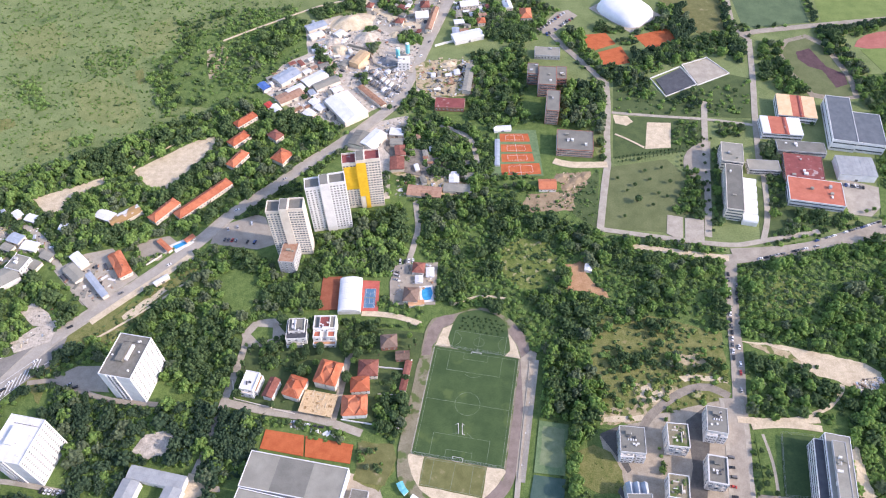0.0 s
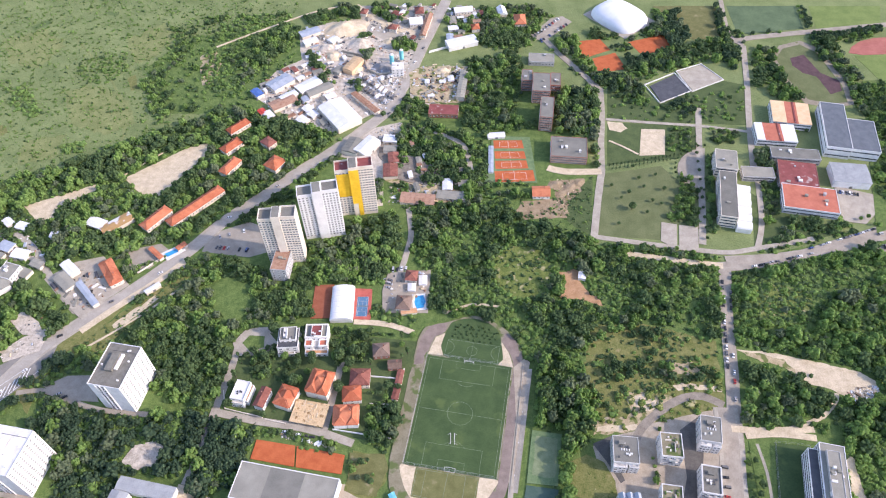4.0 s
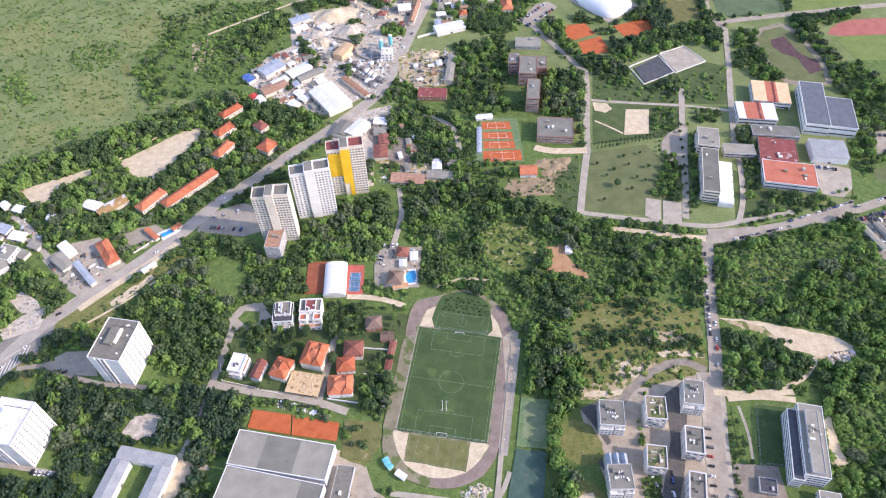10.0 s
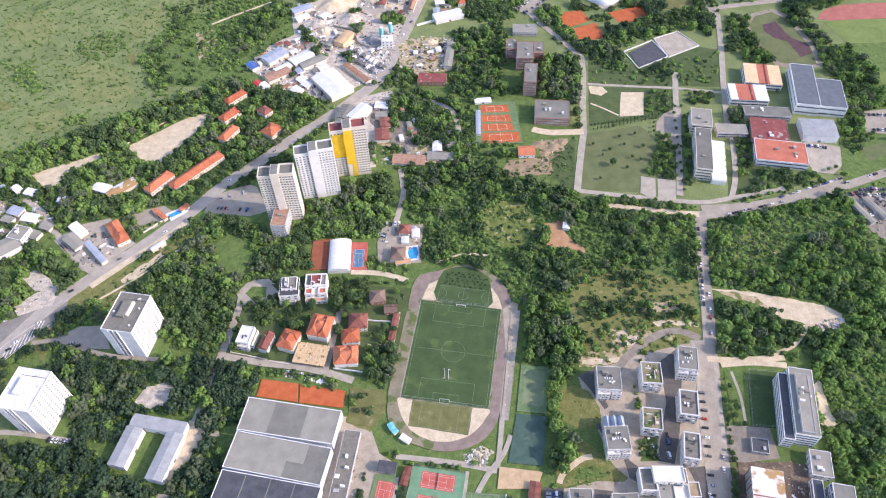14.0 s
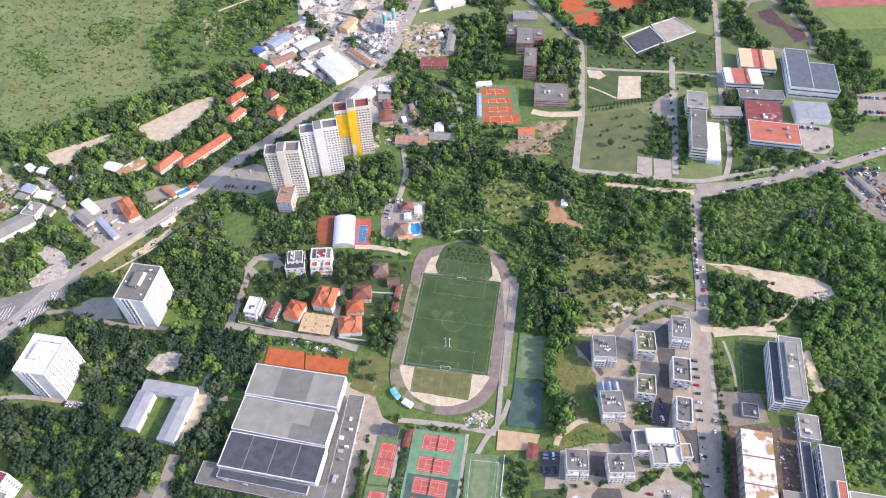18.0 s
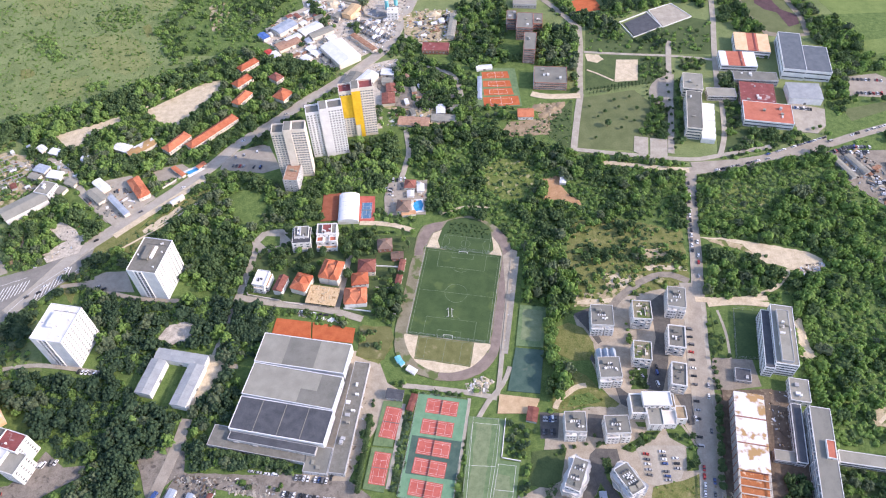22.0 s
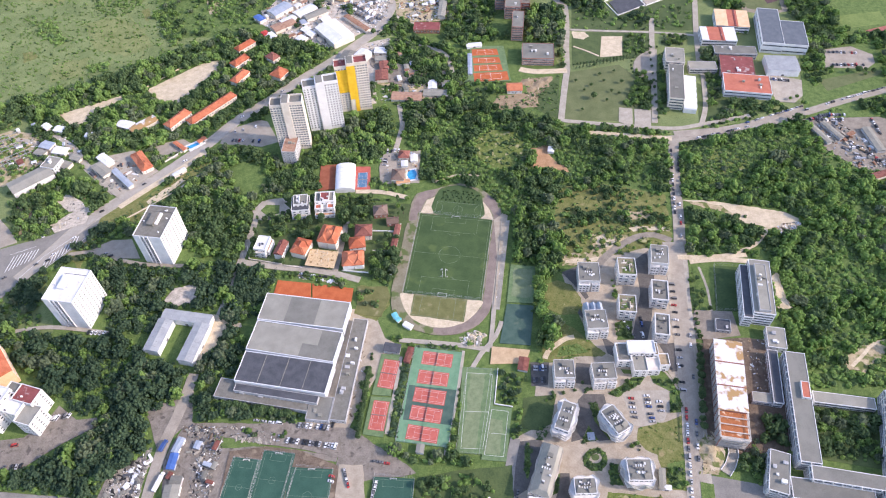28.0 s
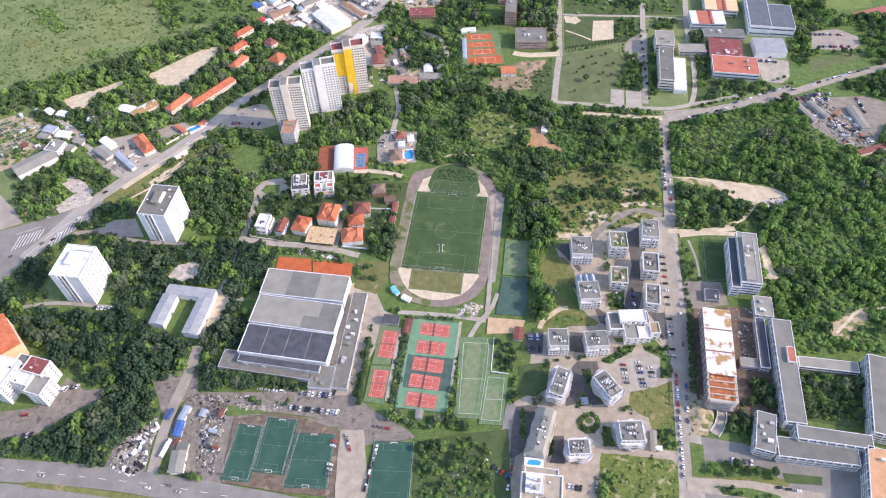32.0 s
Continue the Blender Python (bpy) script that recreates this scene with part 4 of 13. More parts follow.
def building_site(x, y, w, d, rot, h):
    """A house under construction: slab, columns, timber decking and loose boards."""
    ob = thing("unfinished_house", x, y, 0, rot, "house under construction with tan timber decking on columns", "building site")
    piece("slab", Build().box(-w / 2, -d / 2, -0.3, w / 2, d / 2, 0.3).mesh("slab", "concrete"), ob)
    piece("deck", Build().box(-w / 2, -d / 2, h - 0.4, w / 2, d / 2, h).mesh("deck", "new_timber"), ob)
    col = Build().box(-0.2, -0.2, 0, 0.2, 0.2, h - 0.4).mesh("column", "concrete")
    for i in range(5):
        for j in range(4):
            piece("column", col, ob, pose((i / 4 - 0.5) * (w - 0.6), (j / 3 - 0.5) * (d - 0.6), 0.2))
    r = random.Random(3)
    for i in range(46):
        l = r.uniform(1.5, 4.5)
        b = Build().box(-l / 2, -0.3, 0, l / 2, 0.3, r.uniform(0.1, 0.5))
        piece("board", b.mesh("board", r.choice(("new_timber", "new_timber", "sandy_soil"))), ob, pose(r.uniform(-0.42, 0.42) * w, r.uniform(-0.42, 0.42) * d, h, 0, 0, r.choice((0, 90)) + r.uniform(-8, 8)))
    keep_clear(rect_ring(x, y, w, d, rot, 1))
    return ob


def barrel(w, d, h, rise, n=14):
    """A barrel roof over w, vaulted across x."""
    b = Build()
    ring = [(-w / 2, h)] + [(-w / 2 * math.cos(math.pi * i / n), h + rise * math.sin(math.pi * i / n)) for i in range(1, n)] + [(w / 2, h)]
    v = [(x, -d / 2, z) for x, z in ring] + [(x, d / 2, z) for x, z in ring]
    m = len(ring)
    b.add(v, [(i, i + 1, m + i + 1, m + i) for i in range(m - 1)] + [tuple(range(m - 1, -1, -1)), tuple(range(m, 2 * m))])
    return b


def barrel_hall(x, y, w, d, rot, h, label=""):
    ob = thing("tennis_hall", x, y, 0, rot, label, "hall")
    piece("wall", Build().box(-w / 2, -d / 2, -0.5, w / 2, d / 2, h).mesh("wall", "white_paint"), ob)
    roof = piece("roof", barrel(w + 0.4, d + 0.4, 0, w * 0.2).mesh("roof", "membrane"), ob, pose(0, 0, h))
    for i in range(7):
        y0 = (i / 6 - 0.5) * (d - 0.6)
        piece("rib", barrel(w + 0.6, 0.2, 0, w * 0.2 + 0.1).mesh("rib", "white_sheet"), roof, pose(0, y0, 0))
    keep_clear(rect_ring(x, y, w, d, rot, 1))
    return ob


def vault_hall(x, y, w, d, rot, h, label=""):
    ob = thing("vaulted_hall", x, y, 0, rot, label, "hall")
    piece("wall", Build().box(-w / 2, -d / 2, -0.5, w / 2, d / 2, h - 1).mesh("wall", "white_paint"), ob)
    for i in range(6):
        k = d / 6
        piece("vault", barrel(k * 0.96, w, 0, 2.6, 10).mesh("vault", "membrane"), ob, pose(0, (i + 0.5) * k - d / 2, h - 1, 0, 0, 90))
    keep_clear(rect_ring(x, y, w, d, rot, 1))
    return ob


def striped_hall(x, y, w, d, h, rot, style):
    ob = thing("striped_hall", x, y, 0, rot, "hall with a roof of white, orange and yellow sheet fields", "hall", "striped halls")
    piece("wall", Build().box(-w / 2, -d / 2, -0.5, w / 2, d / 2, h).mesh("wall", "cool_white_wall"), ob)
    fields = (("peach_wall", 0, 0.36), ("orange_sheet", 0.36, 0.66), ("peach_wall", 0.66, 1.0)) if style == 1 else (("white_sheet", 0, 0.2), ("orange_sheet", 0.2, 0.66), ("white_sheet", 0.66, 1.0))
    for mat, a, b in fields:
        piece("roof_field", Build().box((a - 0.5) * w, -d / 2 - 0.3, h, (b - 0.5) * w, d / 2 + 0.3, h + 0.4).mesh("roof_field", mat), ob)
    piece("rooflight", Build().box(0.06 * w, -d / 2, h + 0.4, 0.1 * w, d / 2, h + 0.9).mesh("rooflight", "maroon_sheet"), ob)
    ribbons(ob, "S", w, d, 0.5, h, 2, 1.6)
    ribbons(ob, "W", w, d, 0.5, h, 2, 1.6)
    keep_clear(rect_ring(x, y, w, d, rot, 1))
    return ob


def air_dome(x, y, w, d, h, rot=-12.0):
    """An air-inflated white hall, rounded-rectangular in plan."""
    ob = thing("air_dome", x, y, 0, rot, "white air-inflated sports dome", "dome")
    b = Build()
    n, m = 32, 9
    v, f = [], []
    for j in range(m):
        t = j / (m - 1) * math.pi / 2 * 0.97
        for i in range(n):
            a = math.tau * i / n
            c, s = math.cos(a), math.sin(a)
            k = (abs(c) ** 3.2 + abs(s) ** 3.2) ** (-1 / 3.2) * math.cos(t) ** 0.75
            v.append((c * k * w / 2, s * k * d / 2, h * math.sin(t) ** 0.9))
    for j in range(m - 1):
        f += [(j * n + i, j * n + (i + 1) % n, (j + 1) * n + (i + 1) % n, (j + 1) * n + i) for i in range(n)]
    f.append(tuple((m - 1) * n + i for i in range(n)))
    b.add(v, f)
    me = b.mesh("membrane", "membrane")
    me.polygons.foreach_set("use_smooth", [True] * len(me.polygons))
    piece("membrane", me, ob)
    piece("kerb", Build().box(-w / 2 - 1, -d / 2 - 1, -0.2, w / 2 + 1, d / 2 + 1, 0.25).mesh("kerb", "concrete"), ob)
    keep_clear(rect_ring(x, y, w, d, rot, 3))
    return ob


def unfinished_block(x, y, w, d, rot, h):
    """A long unfinished block: storeys of bare concrete frame, patchy roof slabs and an open bay."""
    ob = thing("unfinished_block", x, y, 0, rot, "long unfinished concrete block with patchy white roof and open frame", "building site")
    n = 6
    bays = 14
    cut = -d / 2 + d * 0.27
    slab = Build().box(-w / 2, -d / 2, 0, w / 2, d / 2, 0.35).mesh("floor_slab", "bare_frame")
    for k in range(n):
        piece("floor_slab", slab, ob, pose(0, 0, k * h / n))
    col = Build().box(-0.3, -0.3, 0, 0.3, 0.3, h / n).mesh("column", "brick_wall")
    for k in range(n):
        for i in range(bays + 1):
            for sx in (-1, 1):
                piece("column", col, ob, pose(sx * (w / 2 - 0.3), (i / bays - 0.5) * (d - 0.6), k * h / n))
    piece("core_wall", Build().box(-w / 2 + 2.6, cut, 0, w / 2 - 1.1, d / 2 - 1, h).mesh("core_wall", "brick_wall"), ob)
    piece("roof", Build().box(-w / 2 - 0.2, cut, h, w / 2 + 0.2, d / 2, h + 0.5).mesh("roof", "patchy_white"), ob)
    piece("open_floor", Build().box(-w / 2 + 1, -d / 2 + 3, h - h / n + 0.35, w / 2 - 1, cut, h - h / n + 0.5).mesh("open_floor", "rust_membrane"), ob)
    for i in range(4):
        u = cut + (i + 1) * (-d / 2 - cut) / 4 + 0.3
        piece("beam", Build().box(-w / 2, u - 0.3, h - 0.3, w / 2, u + 0.3, h + 0.3).mesh("beam", "bare_frame"), ob)
    for s in (-1, 1):
        piece("beam", Build().box(s * (w / 2 - 0.3) - 0.3, -d / 2, h - 0.3, s * (w / 2 - 0.3) + 0.3, cut, h + 0.3).mesh("beam", "bare_frame"), ob)
    for i in range(1, 3):
        u = cut + i * (d / 2 - cut) / 3
        piece("parapet", Build().box(-w / 2, u - 0.3, h + 0.5, w / 2, u + 0.3, h + 1.3).mesh("parapet", "brick_wall"), ob)
    keep_clear(rect_ring(x, y, w, d, rot, 2))
    return ob


def litter(name, ring, count, small, large, mats, label, seed=1, flat=0.5, category="scrap"):
    """Uncounted odds and ends on a yard: crates, sheets, blocks and bent pieces lying on the ground."""
    r = random.Random(seed)
    b = Build()
    xs, ys = [p[0] for p in ring], [p[1] for p in ring]
    done = tries = 0
    while done < count and tries < count * 12:
        tries += 1
        x, y = r.uniform(min(xs), max(xs)), r.uniform(min(ys), max(ys))
        if not inside(x, y, ring):
            continue
        done += 1
        g = ground_z(x, y)
        s = r.uniform(small, large) * (0.5 if r.random() < 0.6 else 1)
        l, w, h = s * r.uniform(0.8, 2.4), s * r.uniform(0.5, 1.0), s * r.uniform(0.2, 1.0) * flat
        a = r.uniform(0, math.pi)
        c, q = math.cos(a), math.sin(a)
        tilt = r.uniform(-0.25, 0.25) * h
        v = []
        for z, k in ((-0.05, 1.0), (h, r.uniform(0.6, 1.0))):
            for u, t in ((-1, -1), (1, -1), (1, 1), (-1, 1)):
                px, py = u * l / 2 * k, t * w / 2 * k
                v.append((x + c * px - q * py, y + q * px + c * py, g + z + (tilt * u if z > 0 else 0)))
        b.add(v, [(4, 5, 6, 7), (0, 1, 5, 4), (1, 2, 6, 5), (2, 3, 7, 6), (3, 0, 4, 7)], r.randrange(len(mats)))
    return tagged(new(name, b.mesh(name, *mats)), label, category, "", "stuff")


def heap(x, y, w, d, h, rot=0.0, mat="sandy_soil", label="loose heap of soil", seed=1):
    """A tipped heap with a ragged foot and gullies."""
    n, m = 22, 7
    v, f = [], []
    for j in range(m + 1):
        t = j / m
        for i in range(n):
            a = math.tau * i / n
            k = 1 + 0.3 * noise.noise((math.cos(a) * 1.5 + seed, math.sin(a) * 1.5, t * 2))
            z = h * (math.cos(t * math.pi) * 0.5 + 0.5) * (1 + 0.35 * noise.noise((math.cos(a) * t * 2.5, math.sin(a) * t * 2.5 + seed, 1.7)))
            v.append((math.cos(a) * t * w / 2 * k, math.sin(a) * t * d / 2 * k, z if j < m else -0.1))
    for j in range(m):
        f += [(j * n + i, (j + 1) * n + i, (j + 1) * n + (i + 1) % n, j * n + (i + 1) % n) for i in range(n)]
    ob = new("mound", as_mesh("mound", v, f, [mat]))
    ob.matrix_basis = pose(x, y, ground_z(x, y), 0, 0, rot)
    keep_clear(rect_ring(x, y, w * 0.8, d * 0.8, rot))
    return tagged(ob, label, "heap")


TRUCK = {}


def truck(x, y, rot, paint="white", z=0.12, length=7.5, label="", group="parked trucks"):
    key = (paint, length)
    if key not in TRUCK:
        a = length / 2
        TRUCK[key] = (Build().box(-a, -1.25, 1.0, a - 2.3, 1.25, 3.3, inset=0.05).mesh("load_box", paint + "_car_paint"),
                      Build().box(a - 2.1, -1.2, 0.5, a, 1.2, 2.7, inset=0.15).mesh("cab", paint + "_car_paint"),
                      Build().box(-a + 0.2, -0.5, 0.6, a - 0.3, 0.5, 0.98).mesh("chassis", "rubber"),
                      Build().box(a - 0.13, -1.05, 1.6, a - 0.02, 1.05, 2.3).mesh("windscreen", "car_glass"),
                      Build().rod((0, -0.16, 0), (0, 0.16, 0), 0.5, n=10).mesh("wheel", "rubber"))
    box, cab, chassis, screen, wheel = TRUCK[key]
    ob = thing("truck", x, y, ground_z(x, y) + 0.005, rot, label or f"{paint} parked truck in the works yard", "truck", group)
    piece("load_box", box, ob)
    piece("cab", cab, ob)
    piece("chassis", chassis, ob)
    piece("windscreen", screen, ob)
    for sx in (-0.62, 0.72):
        for sy in (-1, 1):
            piece("wheel", wheel, ob, pose(sx * length / 2, sy * 1.02, 0.5))
    return ob


def silo(x, y, h=14.0, r=2.2, label="turquoise and white cement silo"):
    ob = thing("silo", x, y, 0, 0, label, "silo", "silos")
    piece("drum", Build().rod((0, 0, 3.5), (0, 0, h), r, n=16).mesh("drum", "turquoise_paint"), ob)
    piece("cone", Build().rod((0, 0, 1.2), (0, 0, 3.5), 0.4, n=16, r2=r).mesh("cone", "white_paint"), ob)
    piece("cap", Build().rod((0, 0, h), (0, 0, h + 0.8), r, n=16, r2=r * 0.5).mesh("cap", "white_paint"), ob)
    for sx, sy in ((-1, -1), (1, -1), (1, 1), (-1, 1)):
        piece("leg", Build().rod((sx * r * 0.7, sy * r * 0.7, -0.2), (sx * r * 0.7, sy * r * 0.7, 4.0), 0.16).mesh("leg", "steel"), ob)
    return ob


def wall_run(line, h=1.2, t=0.35, mat="white_paint", label="low white boundary wall", closed=False, name="boundary_wall"):
    """A low wall with a coping along a line of points."""
    ob = thing(name, line[0][0], line[0][1], 0, 0, label, "wall")
    o = Vector(line[0])
    pts = [Vector(p) - o for p in line] + ([Vector((0, 0))] if closed else [])
    for a, b in zip(pts, pts[1:]):
        l = (b - a).length
        g = Build().box(-t / 2, -t / 2, -0.3, l + t / 2, t / 2, h).box(-t / 2 - 0.06, -t / 2 - 0.06, h, l + t / 2 + 0.06, t / 2 + 0.06, h + 0.08)
        piece("wall_section", g.mesh("wall_section", mat), ob, pose(a.x, a.y, 0, 0, 0, math.degrees(math.atan2(b.y - a.y, b.x - a.x))))
    return ob


def grove(ring, gap, kinds=("broad", "round", "light"), size=0.8, fill=1.0, seed=1, group="", label="", clear=True, force=False):
    """Single trees set out over an outline, none on roads or buildings."""
    r = random.Random(seed)
    xs, ys = [p[0] for p in ring], [p[1] for p in ring]
    y = min(ys)
    while y < max(ys):
        x = min(xs)
        while x < max(xs):
            px, py = x + r.uniform(-0.4, 0.4) * gap, y + r.uniform(-0.4, 0.4) * gap
            x += gap
            if r.random() < fill and inside(px, py, ring) and not (clear and taken(px, py, force)):
                tree(px, py, r.choice(kinds), size * r.uniform(0.7, 1.25), label, group)
        y += gap


def tree_line(x0, y0, x1, y1, count, kind="round", size=0.6, group=""):
    for i in range(count):
        t = (i + 0.5) / count
        tree(x0 + (x1 - x0) * t, y0 + (y1 - y0) * t, kind, size * (0.85 + 0.3 * ((i * 7) % 5) / 5), "", group)


def tufts(name, ring, count, small, large, label, seed=1, mats=("foliage", "rough_grass", "bright_foliage"), low=-1.0, open_to=False):
    """Uncounted small bushes and tufts in grass."""
    r = random.Random(seed)
    base, tris = ico()
    xs, ys = [p[0] for p in ring], [p[1] for p in ring]
    V, F, I = [], [], []
    n = 0
    rs = np.random.RandomState(seed)
    tries = done = 0
    while done < count and tries < count * 6:
        tries += 1
        x, y = r.uniform(min(xs), max(xs)), r.uniform(min(ys), max(ys))
        if not inside(x, y, ring) or noise.noise((x / 40, y / 40, 4.4 + seed)) < low or taken(x, y, open_to):
            continue
        done += 1
        k = 0 if r.random() < 0.6 else r.randrange(len(mats))
        s = r.uniform(small, large) if r.random() < 0.8 else large * r.uniform(1, 1.6)
        for j in range(1 if large < 1.3 else 2):
            v = base * np.array([s * r.uniform(0.7, 1.3), s * r.uniform(0.6, 1.0), s * r.uniform(0.5, 0.85)]) * (1 + rs.uniform(-0.3, 0.3, (len(base), 1)))
            V.append(v + np.array([x + r.uniform(-0.7, 0.7) * s * j, y + r.uniform(-0.7, 0.7) * s * j, s * 0.25]))
            F += [[n + q for q in t] for t in tris]
            I += [k] * len(tris)
            n += len(base)
        for j in range(7):
            z = s * r.uniform(0.3, 0.6)
            p = np.array([x + r.uniform(-1, 1) * s, y + r.uniform(-1, 1) * s, s * r.uniform(0.2, 0.9)])
            u, w = rs.normal(size=3) * z * 0.5, rs.normal(size=3) * z * 0.5
            V.append(np.array([p - u, p + w, p + u, p - w]))
            F.append([n, n + 1, n + 2, n + 3])
            I.append(k)
            n += 4
    me = as_mesh(name, np.concatenate(V).tolist(), F, list(mats), I)
    return tagged(new(name, me), label, "bushes", "", "stuff")


def road_marks(name, strokes, width, label="white painted road markings", z=0.0):
    """Painted bars on a road surface."""
    LEVEL[0] += 0.004
    me = lines_mesh(name, strokes, (), width, "white_paint")
    ob = tagged(new(name, me), label, "road marking", "", "structure")
    ob.location = (0, 0, 0.07 + LEVEL[0] + z)
    return ob


def grandstand(rows=5, length=96.0):
    """A low stand of concrete steps beside the pitch."""
    x, y = in_stadium(42.6, -3)
    ob = thing("grandstand", x, y, 0, STADIUM[2], "long low grandstand of pale concrete steps", "grandstand")
    for i in range(rows):
        piece("step", Build().box(i * 0.95, -length / 2, -0.3, i * 0.95 + 1.0, length / 2, 0.4 + 0.16 * i).mesh("step", "concrete"), ob)
    piece("back_wall", Build().box(rows * 0.95 + 0.05, -length / 2, -0.3, rows * 0.95 + 0.4, length / 2, 1.25).mesh("back_wall", "concrete"), ob)
    for k in range(4):
        piece("stairway", Build().box(-0.2, -0.6, -0.2, rows * 0.95, 0.6, 0.62).mesh("stairway", "white_paint"), ob, pose(0, (k - 1.5) * length / 4, 0))
    keep_clear([in_stadium(u, v) for u, v in ((45, -48), (53, -48), (53, 52), (45, 52))])
    return ob


def roof_fields(parent, w, d, h, fields):
    """Fields of felt in other tones laid on a flat roof."""
    for mat, x0, y0, x1, y1 in fields:
        piece("roof_field", Build().box((x0 - 0.5) * (w - 1.8), (y0 - 0.5) * (d - 1.8), h + 0.1, (x1 - 0.5) * (w - 1.8), (y1 - 0.5) * (d - 1.8), h + 0.17).mesh("roof_field", mat), parent)



def old_quarter(ring, count, seed=1, small=4.0, large=11.0, turn=35.0, label="small shed with a patched sheet roof", group="small sheds"):
    """Small sheds and huts crowded into yards, none across a road or another building."""
    r = random.Random(seed)
    xs, ys = [p[0] for p in ring], [p[1] for p in ring]
    done = tries = 0
    while done < count and tries < count * 25:
        tries += 1
        x, y = r.uniform(min(xs), max(xs)), r.uniform(min(ys), max(ys))
        w = r.uniform(small, large)
        d = w * r.uniform(0.4, 0.8)
        a = turn + r.choice((0, 90)) + r.uniform(-7, 7)
        if not inside(x, y, ring) or any(taken(px, py, True) for px, py in rect_ring(x, y, w, d, a, 0.5) + [(x, y)]):
            continue
        done += 1
        m = r.choice(("white_sheet", "pale_felt", "rusty_sheet", "blue_grey_sheet", "roof_felt", "white_sheet", "dark_tile"))
        shed(x, y, w, d, r.uniform(2.4, 3.6), a, m, r.choice(("cream_wall", "white_paint", "grey_wall")), label=label, group=group)



# ---- houses of the estate and campus details ----
def wave_ring(w, d, out, swing, seed, step=1.6):
    """A rounded outline about a rectangle w by d that swings in and out like curved balconies."""
    r = random.Random(seed)
    p0, p1 = r.uniform(0, 6), r.uniform(0, 6)
    pts, total = [], 2 * (w + d)
    n = int(total / step)
    for i in range(n):
        s = total * i / n
        if s < w:
            x, y, nx, ny = s - w / 2, -d / 2, 0, -1
        elif s < w + d:
            x, y, nx, ny = w / 2, s - w - d / 2, 1, 0
        elif s < 2 * w + d:
            x, y, nx, ny = w / 2 - (s - w - d), d / 2, 0, 1
        else:
            x, y, nx, ny = -w / 2, d / 2 - (s - 2 * w - d), -1, 0
        o = out + swing * (math.sin(s * 0.55 + p0) * 0.6 + math.sin(s * 0.31 + p1) * 0.4)
        pts.append((x + nx * o, y + ny * o))
    return pts


def band(ring, z, rise, t=0.28, k=0):
    """A parapet of the height rise along the inside of an outline."""
    b = Build()
    n = len(ring)
    cx, cy = sum(p[0] for p in ring) / n, sum(p[1] for p in ring) / n
    inner = []
    for x, y in ring:
        q = math.hypot(x - cx, y - cy) or 1
        inner.append((x - (x - cx) / q * t, y - (y - cy) / q * t))
    v = [(x, y, z) for x, y in ring] + [(x, y, z) for x, y in inner] + [(x, y, z + rise) for x, y in ring] + [(x, y, z + rise) for x, y in inner]
    f = []
    for i in range(n):
        j = (i + 1) % n
        f += [(i, j, 2 * n + j, 2 * n + i), (2 * n + i, 2 * n + j, 3 * n + j, 3 * n + i), (n + j, n + i, 3 * n + i, 3 * n + j)]
    return b.add(v, f, k)


def gear(ob, w, d, z, seed, rows=2, loose=5, lift=True):
    """Roof gear: short rows of white skylights, dark vents, a lift housing."""
    r = random.Random(seed)
    sky = Build().box(-0.45, -0.8, 0, 0.45, 0.8, 0.5, inset=0.1).mesh("skylight", "white_paint")
    vent = Build().box(-0.4, -0.5, 0, 0.4, 0.5, 0.9).box(-0.5, -0.6, 0.9, 0.5, 0.6, 1.05).mesh("roof_vent", "dark_felt")
    pale = Build().box(-0.7, -0.5, 0, 0.7, 0.5, 0.8).box(-0.8, -0.6, 0.8, 0.8, 0.6, 0.92).mesh("roof_vent", "white_paint")
    for k in range(rows):
        y = (k + 0.5) / rows * d * 0.8 - d * 0.4 + r.uniform(-0.5, 0.5)
        x0 = r.uniform(-0.12, 0.05) * w
        for i in range(4):
            piece("skylight", sky, ob, pose(x0 + (i - 1.5) * 1.7, y, z))
        for i in range(2):
            piece("roof_vent", vent, ob, pose(x0 + (i - 0.5) * 4.0 + r.uniform(-1, 1), y + r.uniform(1.8, 2.4), z, 0, 0, r.uniform(-8, 8)))
    for i in range(loose):
        piece("roof_vent", r.choice((vent, pale)), ob, pose(r.uniform(-0.4, 0.4) * w, r.uniform(-0.4, 0.4) * d, z, 0, 0, r.choice((0, 90)) + r.uniform(-6, 6)))
    if lift:
        roof_unit(ob, r.uniform(-0.25, 0.25) * w, d * 0.28, z, 3.6, 2.6, 1.6, "roof_felt", "lift_housing")


